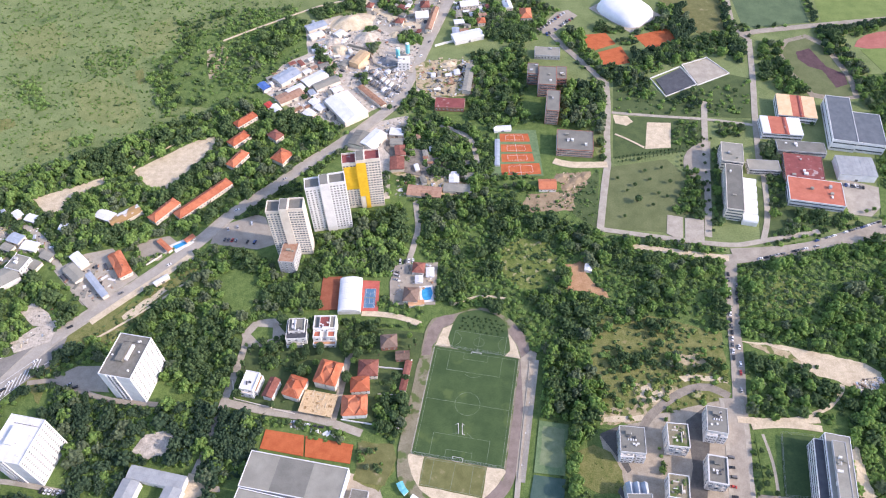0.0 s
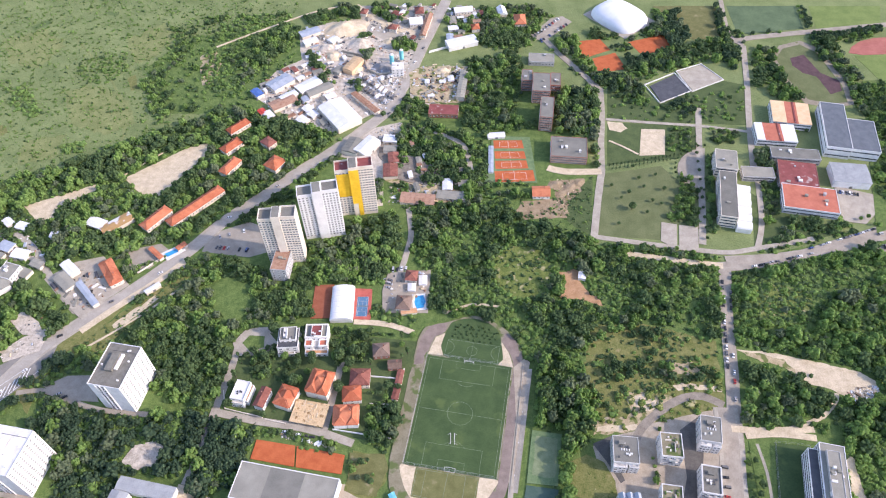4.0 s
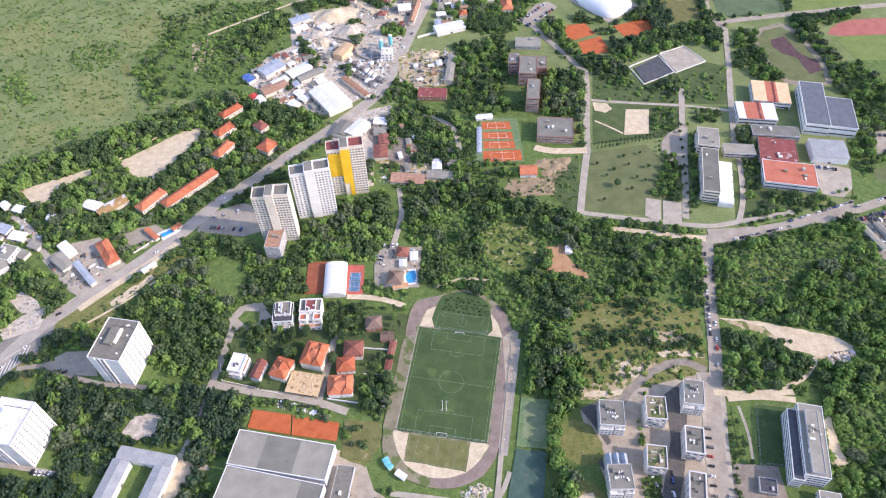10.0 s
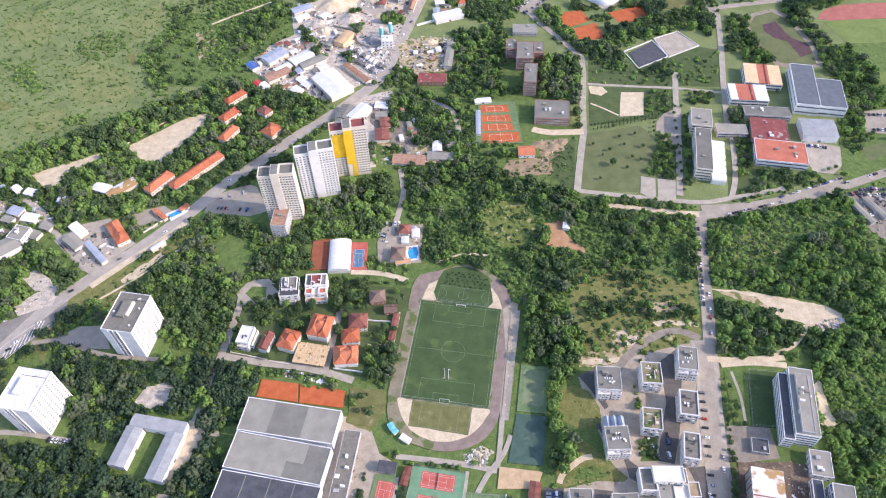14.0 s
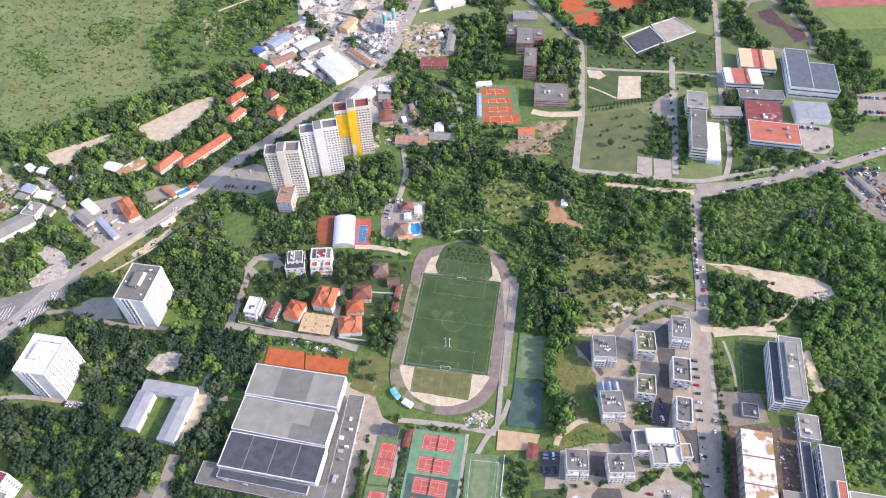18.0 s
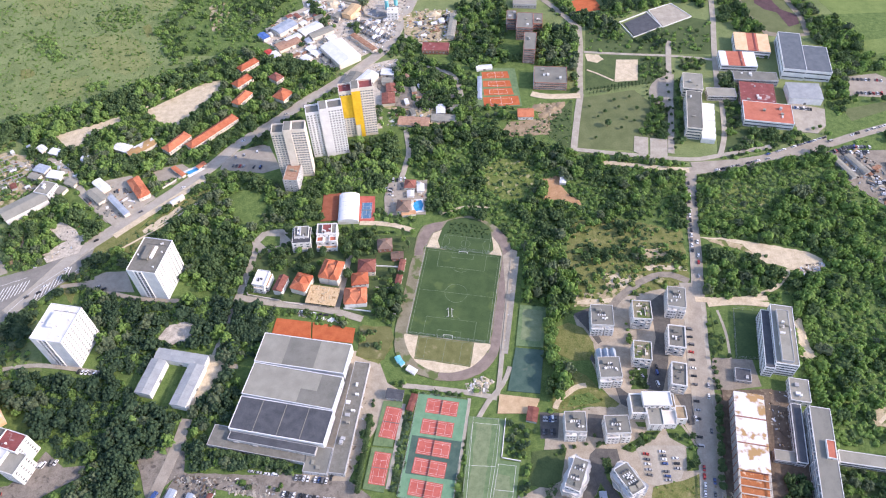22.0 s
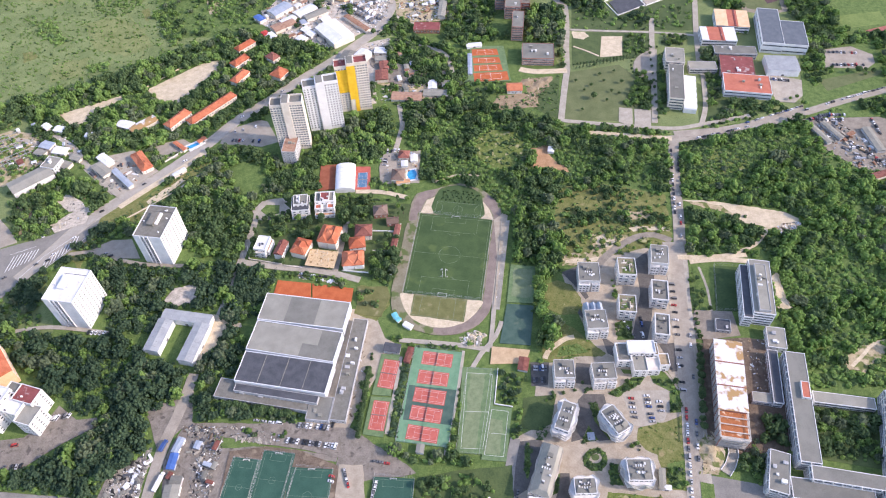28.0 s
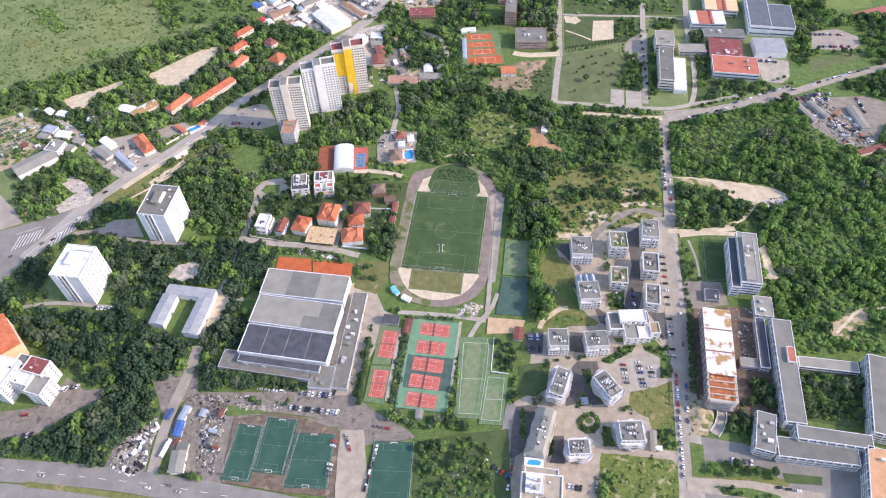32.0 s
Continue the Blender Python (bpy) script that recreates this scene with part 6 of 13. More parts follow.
sheet("site_ground", "sandy_soil", [(137.0, 246.0), (136.0, 254.0), (142.4, 255.8), (151.0, 251.5), (157.0, 248.0), (149.0, 242.0), (143.0, 243.0)], "bare pale sand of a building site", clear=False, soft=1.6)
sheet("site_ground", "sandy_soil", [(168.1, 262.6), (174.9, 264.9), (202.8, 261.1), (203.2, 256.9), (186.9, 258.7), (180.5, 260.0), (171.1, 258.2)], "pale sandy bank above the track", clear=False, soft=1.0)
sheet("site_ground", "sandy_grass", [(160.0, 277.0), (170.0, 281.0), (186.0, 281.0), (197.0, 274.0), (184.0, 268.0), (166.0, 268.0)], "dry weeds with white stones", clear=False, soft=2.6)
road_strip("track", "trodden_lot", [(133.6, 221.0), (138.4, 228.5), (147.2, 236.4), (159.8, 245.4), (174.2, 252.4), (188.4, 253.4), (201.5, 245.8)], 6.2, "grey gravel lane curving over the site")
sheet("lawn", "dry_grass", [(158.9, 238.9), (173.6, 246.9), (187.7, 247.3), (196.0, 241.9), (185.8, 237.4), (174.3, 233.9), (163.7, 233.3)], "olive rough grass within the curve of the lane", clear=False, soft=1.0)
sheet("estate_paving", "paving", [(102.4, 215.7), (114.2, 222.5), (132.0, 226.3), (148.0, 232.9), (200.4, 244.2), (202.1, 221.1), (177.8, 99.8), (165.2, 28.9), (156.7, -2.9), (38.8, 4.2), (43.1, 62.1), (48.4, 73.0), (60.4, 79.0), (68.3, 114.5), (67.1, 132.5), (83.1, 132.4), (102.4, 136.4), (123.9, 136.5), (114.0, 151.7), (109.4, 179.1), (105.3, 197.1)], "pale beige paved courts between apartment houses", soft=0.3)
sheet("lawn", "dry_grass", [(82.3, 203.6), (97.6, 209.9), (108.8, 204.1), (114.2, 190.5), (114.1, 178.7), (108.8, 175.1), (97.2, 175.3), (84.1, 182.0)], "olive mown lawn between trees and flats", clear=False, soft=0.6)
sheet("drive", "dark_shaded_paving", [(102.6, 217.6), (117.9, 224.1), (116.0, 207.3), (120.9, 191.2), (117.7, 189.0), (110.7, 204.0)], "dark paved corner by the flats", clear=False)
sheet("lawn", "dry_grass", [(78.9, 154.1), (96.0, 167.4), (103.9, 162.4), (113.6, 149.5), (125.0, 138.0), (120.9, 135.1), (98.1, 137.7), (80.4, 132.6), (75.4, 134.5)], "worn dry grass with a sandy path", clear=False, soft=0.8)
sheet("lawn", "rough_grass", [(90.4, 145.7), (104.3, 148.0), (111.9, 140.0), (98.2, 138.3), (86.9, 137.4)], "greener grass in the worn lawn", clear=False, soft=1.2)
road_strip("footpath", "sandy_soil", [(77.8, 136.0), (80.9, 142.1), (88.5, 148.0), (96.0, 152.9), (103.0, 154.1)], 4.0, "sandy curving path")
sheet("drive", "dark_shaded_paving", [(123.8, 155.4), (109.0, 176.2), (111.5, 180.1), (116.7, 167.1), (126.0, 152.5), (135.1, 143.7), (133.0, 133.2), (125.9, 138.0)], "dark drive beside the lawn", clear=False)
sheet("drive", "dark_shaded_paving", [(165.6, 227.0), (183.1, 238.8), (178.5, 210.2), (167.2, 169.2), (158.3, 146.5), (147.2, 149.4), (156.5, 175.7), (163.1, 193.0)], "grey drive between the flats", clear=False)
sheet("garden_bed", "rough_grass", [(142.3, 168.1), (151.4, 169.2), (147.2, 149.4), (135.3, 149.1)], "planted court between the flats", clear=False, soft=0.5)
sheet("parking_court", "dark_shaded_paving", [(66.3, 133.6), (80.4, 132.6), (76.9, 113.4), (64.7, 113.3)], "grey parking place of the flats", clear=False)
sheet("drive", "dark_shaded_paving", [(100.7, 131.2), (112.8, 129.4), (108.7, 111.8), (97.8, 114.0)], "grey drive between two houses", clear=False)
sheet("garden_bed", "rough_grass", [(119.4, 103.7), (135.6, 113.5), (147.2, 120.9), (150.2, 116.6), (145.9, 110.8), (126.5, 100.8)], "green bank with yellow flowers", clear=False, soft=0.6)
sheet("garden_bed", "rough_grass", [(133.4, 123.8), (151.8, 121.6), (149.8, 118.6), (134.7, 119.7)], "planted strip below the terraced house", clear=False, soft=0.5)
sheet("garden_bed", "rough_grass", [(152.7, 121.5), (167.0, 122.6), (174.1, 102.0), (171.2, 99.2), (154.7, 111.2)], "shady planted corner beside the street", clear=False, soft=0.6)
sheet("drive", "dark_shaded_paving", [(166.7, 143.7), (185.0, 144.6), (180.6, 120.6), (170.6, 119.3), (170.9, 127.5)], "grey forecourt beside the terraced house", clear=False)
sheet("parking_court", "concrete", [(129.7, 105.9), (164.0, 104.6), (162.0, 91.2), (156.2, 81.1), (144.6, 76.3), (133.7, 78.0)], "pale parking court full of cars", clear=False)
sheet("garden_bed", "rough_grass", [(164.8, 102.6), (176.9, 102.8), (173.5, 86.6), (161.7, 86.4)], "shady planted corner beside the street", clear=False, soft=0.4)
sheet("lawn", "dry_grass", [(136.2, 76.4), (155.7, 79.3), (172.2, 84.8), (161.7, 29.1), (146.1, 31.3), (145.4, 44.8), (145.1, 55.6), (137.9, 59.6), (133.1, 67.5)], "mown olive grass beside the flats", clear=False, soft=0.6)
sheet("lawn", "rough_grass", [(150.4, 48.7), (166.2, 52.1), (161.6, 29.9), (147.4, 31.6)], "rough green corner of the grass", clear=False, soft=1.0)
sheet("lawn", "park_lawn", [(57.5, 103.9), (82.3, 106.1), (75.1, 82.7), (65.6, 77.8), (53.0, 80.4)], "dark shady lawn beside the flats", clear=False, soft=0.5)
sheet("drive", "dark_shaded_paving", [(87.0, 68.2), (97.3, 100.3), (102.3, 104.8), (116.8, 103.8), (117.5, 94.1), (113.2, 80.2), (116.8, 68.5), (106.7, 67.8), (101.4, 80.1), (95.5, 69.9)], "grey court between two houses", clear=False)
sheet("garden_bed", "rough_grass", [(101.4, 80.1), (106.5, 68.8), (94.2, 66.9)], "triangular planted bed with a skylight", clear=False)
sheet("garden_bed", "rough_grass", [(105.3, 97.3), (108.8, 97.6), (114.8, 80.1), (118.4, 68.4), (114.2, 68.3), (106.2, 83.0)], "dark planted strip along the flats", clear=False)
sheet("garden_bed", "rough_grass", [(110.2, 53.9), (109.5, 51.6), (108.1, 49.6), (106.2, 48.0), (104.0, 46.8), (101.6, 46.3), (99.2, 46.5), (97.0, 47.3), (95.2, 48.7), (94.0, 50.5), (93.3, 52.7), (93.4, 55.0), (94.1, 57.3), (95.5, 59.3), (97.4, 61.0), (99.7, 62.2), (102.1, 62.7), (104.5, 62.5), (106.7, 61.7), (108.5, 60.3), (109.7, 58.4), (110.3, 56.2)], "round planted bed in the court", clear=False)
sheet("path", "paving", [(106.5, 55.4), (106.1, 54.4), (105.4, 53.4), (104.4, 52.6), (103.2, 52.1), (102.0, 51.9), (100.7, 51.9), (99.6, 52.3), (98.6, 53.0), (98.0, 53.9), (97.6, 54.9), (97.6, 56.0), (98.0, 57.1), (98.7, 58.1), (99.7, 58.9), (100.9, 59.4), (102.1, 59.6), (103.4, 59.6), (104.5, 59.2), (105.5, 58.5), (106.2, 57.6), (106.5, 56.6)], "ring path inside the round bed", clear=False)
sheet("garden_bed", "park_lawn", [(104.9, 56.0), (104.7, 55.3), (104.3, 54.7), (103.6, 54.2), (102.9, 53.9), (102.1, 53.8), (101.3, 53.8), (100.6, 54.1), (100.0, 54.5), (99.5, 55.0), (99.3, 55.7), (99.3, 56.3), (99.6, 57.0), (100.0, 57.6), (100.6, 58.1), (101.4, 58.4), (102.2, 58.5), (103.0, 58.5), (103.7, 58.3), (104.3, 57.8), (104.7, 57.3), (105.0, 56.7)], "small round lawn in the bed", clear=False)
sheet("drive", "dark_shaded_paving", [(44.4, 70.1), (66.0, 71.4), (68.3, 67.2), (52.2, 35.9), (43.8, 31.5), (40.4, 36.7)], "grey drive beside the long house", clear=False)
sheet("garden_bed", "rough_grass", [(57.1, 56.0), (56.5, 52.4), (55.9, 49.1), (55.2, 46.4), (54.4, 44.5), (53.8, 43.5), (53.2, 43.5), (52.8, 44.6), (52.6, 46.5), (52.5, 49.3), (52.7, 52.6), (53.0, 56.2), (53.6, 59.9), (54.2, 63.3), (54.9, 66.1), (55.7, 68.1), (56.4, 69.2), (56.9, 69.1), (57.4, 68.0), (57.6, 65.9), (57.6, 63.1), (57.4, 59.7)], "long planted island in the drive", clear=False)
sheet("garden_bed", "rough_grass", [(111.7, 50.8), (117.2, 50.4), (115.3, 44.5), (118.1, 35.1), (109.7, 36.5), (109.1, 41.5)], "dark planted bed beside the flats", clear=False)
sheet("garden_bed", "rough_grass", [(72.0, 44.7), (76.3, 46.2), (72.6, 32.6), (69.3, 31.6)], "narrow planted strip between two houses", clear=False)
sheet("drive", "dark_shaded_paving", [(76.3, 46.2), (82.6, 45.8), (80.1, 25.2), (69.4, 26.7), (72.6, 32.6)], "grey path between two houses", clear=False)
sheet("parking_court", "paving", [(79.5, 21.2), (99.0, 17.6), (96.6, 4.5), (78.0, 7.2)], "pale striped parking place", clear=False, lift=0.02)
sheet("lawn", "overgrown_grass", [(106.4, 31.7), (123.9, 29.0), (154.0, 23.4), (156.3, 17.3), (151.6, -9.4), (96.1, -6.0), (101.9, 16.7)], "overgrown grass plot with dry patches", clear=False, soft=0.8)
road_strip("lane", "paving", [(103.5, 35.2), (120.7, 32.5), (139.5, 28.4), (158.2, 24.4), (160.9, 17.0)], 4.5, "pale paved path along the plot")
road_strip("lane", "asphalt", [(34.3, 4.5), (38.4, 28.6), (43.0, 53.4), (48.4, 73.0)], 7.0, "grey drive with parked cars")
road_strip("footpath", "paving", [(165.0, 121.7), (169.9, 111.2), (172.8, 100.1)], 1.6, "narrow path through the planting")
sheet("sunken_garden", "rough_grass", [(211.6, 217.9), (229.2, 216.0), (218.4, 171.4), (207.0, 172.2)], "planted strip with trees and a path", clear=False)
sheet("sports_court", "artificial_turf", [(229.3, 216.6), (251.9, 213.7), (239.4, 169.9), (219.0, 171.9)], "dark green artificial turf court")
road_strip("footpath", "concrete", [(217.0, 216.2), (218.0, 195.1), (215.2, 171.6)], 2.0, "pale path through the planted strip")
sheet("paved_court", "trodden_lot", [(201.8, 173.7), (231.2, 170.5), (231.3, 148.0), (203.4, 145.5), (192.7, 147.9)], "paved court of the tall building")
sheet("site_ground", "dug_soil", [(192.0, 145.2), (210.4, 138.6), (187.5, 44.2), (169.1, 43.3), (180.8, 94.7)], "brown soil along the unfinished building", soft=0.8)
sheet("site_ground", "dug_soil", [(234.9, 145.0), (254.0, 140.9), (243.6, 90.6), (236.5, 51.9), (214.5, 53.3)], "brown excavated soil between the buildings", soft=0.8)
sheet("campus_paving", "asphalt", [(170.5, 41.0), (214.9, 29.9), (285.2, 9.3), (281.2, -17.2), (156.8, -9.7)], "grey paved yard of the campus", clear=False)
sheet("lawn", "park_lawn", [(261.9, 94.2), (310.0, 86.2), (293.5, 37.5), (256.7, 46.3)], "shady courtyard grass", clear=False)
sheet("scrap_ground", "dark_rubble", [(-211.8, 73.1), (-221.0, 72.4), (-236.1, 59.6), (-239.3, 45.3), (-235.0, 38.1), (-215.8, 33.2), (-211.0, 39.6), (-209.8, 58.0)], "lot strewn with rubble and scrap", soft=0.8)
sheet("scrap_ground", "grey_dirt", [(-189.8, 95.3), (-170.7, 94.1), (-159.4, 72.9), (-149.1, 72.2), (-157.1, 28.7), (-193.9, 39.0), (-199.5, 68.8)], "dusty scrap yard ground", soft=0.8)
sheet("bare_soil", "grey_dirt", [(-164.8, 76.3), (-147.2, 73.4), (-150.6, 52.9), (-156.3, 28.6), (-156.8, 21.6), (-170.9, 23.2), (-166.1, 49.6)], "brown trodden soil round the pitches", soft=1.0)
sheet("dirt_lot", "grey_dirt", [(-219.4, 108.7), (-212.0, 113.5), (-193.5, 119.0), (-190.5, 131.0), (-186.4, 120.0), (-184.4, 97.5), (-137.2, 94.2), (-112.0, 94.9), (-69.6, 87.5), (-28.3, 57.9), (-22.4, 51.1), (-60.4, 47.2), (-59.5, 3.4), (-84.0, 4.9), (-77.0, 65.4), (-93.7, 70.9), (-139.8, 80.6), (-191.5, 93.1), (-205.4, 78.1)], "dusty parking lot with wheel tracks", soft=1.0)
sheet("side_lot", "grey_dirt", [(-344.5, 89.2), (-304.1, 92.5), (-291.3, 105.7), (-285.9, 116.8), (-269.7, 104.3), (-255.2, 105.2), (-251.6, 99.3), (-275.3, 86.1), (-297.1, 69.8), (-335.7, 64.5)], "pale paved yard of the flats")
sheet("verge", "dry_grass", [(-342.9, 284.6), (-318.6, 289.7), (-278.3, 341.7), (-261.8, 340.4), (-292.9, 289.9), (-307.2, 275.1), (-306.9, 245.4)], "dry grass bank beside the road", clear=False, soft=1.5)
sheet("lawn", "park_lawn", [(-22.5, 46.9), (3.8, 51.6), (44.2, 53.3), (40.7, 4.1), (-25.4, 8.2)], "park grass with trees", clear=False, soft=1.0)
sheet("hall_yard", "paving", [(-82.2, 192.6), (-53.8, 187.7), (-44.5, 161.6), (-35.4, 155.5), (-57.4, 115.4), (-69.6, 87.5), (-103.2, 89.7), (-96.2, 113.1)], "paved yard beside the sports halls")
sheet("lawn", "dry_grass", [(-65.6, 214.6), (-45.4, 210.2), (-40.8, 193.8), (-51.6, 178.1), (-69.4, 186.1)], "dry grass plot", clear=False, soft=1)
sheet("garden_plot", "park_lawn", [(-162.6, 313.3), (-108.7, 315.3), (-22.9, 303.5), (-26.5, 258.8), (-41.7, 218.6), (-137.9, 241.7), (-160.4, 251.1)], "green gardens between the houses", clear=False)
sheet("scrap_yard", "trodden_lot", [(366.2, 394.9), (397.3, 403.2), (430.9, 399.5), (461.9, 379.9), (494.5, 361.5), (447.1, 346.7), (421.1, 316.5), (397.4, 318.3), (376.0, 347.5)], "dusty scrap yard beside the street")
sheet("verge", "dry_grass", [(-287.4, 307.1), (-268.3, 327.4), (-240.7, 355.4), (-218.9, 381.5), (-209.6, 378.9), (-231.4, 345.9), (-253.0, 321.7), (-270.4, 295.4)], "dry grass verge of the main road", soft=2.0)
sheet("verge", "sandy_soil", [(-267.1, 322.9), (-250.1, 340.5), (-238.9, 351.8), (-235.2, 348.3), (-249.5, 331.0), (-262.6, 318.5)], "bare earth in the verge", clear=False, soft=1.6)

# ---- roads and paths ----
road_strip("pavement", "concrete", [(4.5, 787.2), (-22.1, 694.9), (-36.9, 641.3), (-55.1, 586.6), (-83.2, 550.3), (-113.2, 517.8), (-136.6, 496.2), (-166.9, 463.0), (-198.0, 431.9), (-221.7, 399.2), (-260.1, 356.8), (-292.9, 325.0), (-319.6, 296.1), (-341.3, 260.3), (-357.3, 237.4)], 12.5, "pale pavement along the main road", "pavement")
road_strip("road", "worn_road", [(4.5, 787.2), (-22.1, 694.9), (-36.9, 641.3), (-55.1, 586.6), (-83.2, 550.3), (-113.2, 517.8), (-136.6, 496.2), (-166.9, 463.0), (-198.0, 431.9), (-221.7, 399.2), (-260.1, 356.8), (-292.9, 325.0), (-319.6, 296.1), (-341.3, 260.3), (-357.3, 237.4)], 8.8, "worn pale grey main road")
sheet("road_junction", "asphalt", [(-424.5, 244.4), (-389.4, 271.1), (-343.5, 286.7), (-315.0, 305.7), (-304.4, 304.9), (-305.3, 281.8), (-318.2, 269.2), (-349.2, 239.0), (-369.7, 212.9), (-403.4, 189.2)], "wide asphalt junction with hatched islands", "road")
sheet("ramp_deck", "old_asphalt", [(-430.8, 301.6), (-405.1, 317.6), (-375.3, 287.0), (-372.0, 279.9), (-389.8, 272.4), (-417.9, 266.5)], "grey concrete ramp deck", "road")
road_strip("road", "old_asphalt", [(234.0, 370.3), (221.9, 315.9), (214.7, 275.0), (207.0, 237.7), (201.1, 203.5)], 10.0, "straight pale street lined with parked cars")
road_strip("pavement", "concrete", [(201.9, 244.1), (199.7, 221.3), (191.4, 173.3), (186.6, 140.2), (180.4, 99.6), (173.5, 62.6), (167.2, 28.7), (159.0, -9.8)], 17.0, "pale pavement along the street", "pavement")
road_strip("road", "old_asphalt", [(201.9, 244.1), (199.7, 221.3), (191.4, 173.3), (186.6, 140.2), (180.4, 99.6), (173.5, 62.6), (167.2, 28.7), (159.0, -9.8)], 11.0, "straight pale street lined with parked cars")
road_strip("road", "old_asphalt", [(228.5, 372.8), (257.6, 375.4), (287.8, 381.0), (324.8, 391.6), (379.4, 410.6), (409.0, 420.6)], 10.0, "curving pale street")
road_strip("track", "sandy_soil", [(155.3, 388.9), (192.4, 381.4), (233.5, 373.9)], 6.0, "sandy track along the wood")
road_strip("footpath", "concrete", [(149.3, 491.7), (141.6, 460.6), (129.9, 407.2)], 6.5, "pale concrete path round the lawn")
road_strip("footpath", "concrete", [(129.1, 408.5), (185.9, 397.2), (237.3, 388.7), (264.7, 392.0), (318.8, 402.5)], 5.0, "pale concrete path round the lawn")
road_strip("footpath", "concrete", [(148.5, 490.2), (153.8, 529.8), (160.7, 572.4), (165.0, 613.6)], 6.5, "pale concrete path")
road_strip("lane", "old_asphalt", [(164.3, 608.9), (154.1, 630.3), (128.8, 674.7), (115.8, 701.9)], 7.0, "lane to the car park")
road_strip("lane", "sandy_soil", [(98.2, 495.1), (113.7, 489.4), (148.3, 488.7)], 8.0, "sandy access in front of the school")
road_strip("footpath", "concrete", [(163.4, 563.5), (206.6, 557.3), (256.1, 550.9), (301.2, 541.4)], 3.5, "narrow pale path across the park")
road_strip("footpath", "concrete", [(260.3, 578.9), (249.0, 527.6), (235.5, 458.7), (222.1, 397.8)], 6.0, "pale alley of the school park")
sheet("plaza", "old_asphalt", [(252.1, 517.8), (252.3, 518.6), (245.3, 517.8), (238.4, 515.0), (232.0, 510.6), (226.6, 504.8), (222.6, 498.1), (220.2, 491.0), (219.5, 483.9), (220.6, 477.4), (223.4, 471.8), (227.6, 467.5), (233.0, 464.7), (239.2, 463.7), (238.7, 461.5)], "half-round grey plaza with an edge of hedges")
sheet("plaza", "concrete", [(191.8, 424.0), (204.7, 421.1), (199.2, 393.1), (187.0, 402.3)], "pale concrete parade square")
sheet("plaza", "concrete", [(206.5, 420.3), (222.9, 418.0), (216.6, 389.1), (201.0, 392.5)], "pale concrete parade square")
road_strip("footpath", "concrete", [(334.6, 684.8), (319.6, 614.4), (304.6, 551.5), (289.4, 479.7)], 6.0, "pale park road")
road_strip("lane", "old_asphalt", [(324.4, 693.7), (354.8, 700.5), (414.6, 708.7), (500.5, 719.6), (549.0, 725.0)], 8.0, "pale lane along the sports fields")
road_strip("lane", "old_asphalt", [(332.7, 776.8), (324.6, 706.9), (334.6, 684.8)], 5.0, "lane between sports fields")
road_strip("footpath", "concrete", [(292.0, 479.6), (279.9, 423.0), (266.7, 390.7)], 5.0, "pale path beside the school hall")
sheet("school_yard", "concrete", [(358.4, 466.3), (390.8, 453.4), (389.3, 435.9), (369.9, 418.5), (350.9, 422.0)], "pale concrete school yard")
road_strip("lane", "sandy_soil", [(-104.7, 778.3), (-69.0, 741.3), (-32.1, 717.3)], 9.0, "dusty lane in the old town")
road_strip("track", "sandy_soil", [(-257.0, 698.3), (-231.0, 716.4), (-201.2, 736.0), (-170.4, 756.1), (-148.2, 768.6), (-125.1, 776.5)], 2.6, "trodden track through the meadow", margin=2.5)
road_strip("lane", "concrete", [(-9.4, 548.6), (18.4, 528.7), (25.5, 492.8)], 5.0, "pale lane between trees")
road_strip("lane", "concrete", [(-32.7, 446.1), (-29.5, 415.3), (-31.6, 399.1), (-38.2, 371.2), (-47.3, 359.3)], 5.0, "rough concrete lane down the hill")
road_strip("street", "concrete", [(-135.8, 315.6), (-153.8, 314.8), (-161.2, 305.4), (-163.0, 284.9), (-169.6, 244.3), (-175.6, 207.4), (-178.9, 191.1)], 5.5, "narrow pale concrete street")
road_strip("street", "concrete", [(-169.9, 245.7), (-137.4, 238.1), (-99.5, 231.4), (-65.9, 219.8)], 6.0, "narrow pale concrete street")
sheet("rough_ground", "rough_grass", [(441.6, 618.9), (730.1, 617.2), (595.5, 379.4), (462.1, 390.6), (370.4, 393.7), (392.5, 463.3)], "rough grass and lawns beyond the school", clear=False)
sheet("playing_field", "sports_grass", [(469.8, 566.5), (522.0, 571.3), (521.7, 547.5), (469.5, 540.7)], "mown sports field behind trees", clear=False)
sheet("running_track", "red_track", [(486.7, 534.5), (531.3, 546.6), (586.2, 550.9), (576.5, 530.9), (524.4, 531.1), (489.3, 525.2)], "red running track between trees", clear=False)
road_strip("road", "old_asphalt", [(237.2, 380.0), (271.4, 381.5), (304.2, 385.8), (337.9, 391.9), (373.6, 402.5), (414.3, 416.6), (454.8, 428.4), (508.8, 441.3), (592.2, 461.2)], 9.0, "curving pale street")
road_strip("pavement", "concrete", [(-252.8, 40.2), (-200.2, 31.3), (-140.2, 17.5), (-59.4, -2.5)], 4.0, "pale pavement along the highway", "pavement")
road_strip("street", "old_asphalt", [(-190.0, 138.0), (-192.6, 120.2), (-195.6, 104.1), (-200.5, 84.7), (-203.6, 63.0), (-205.3, 36.2)], 8.0, "pale street down to the highway")
road_strip("street", "concrete", [(-196.6, 189.0), (-165.2, 181.1), (-159.6, 180.7)], 4.0, "concrete path behind the flats")
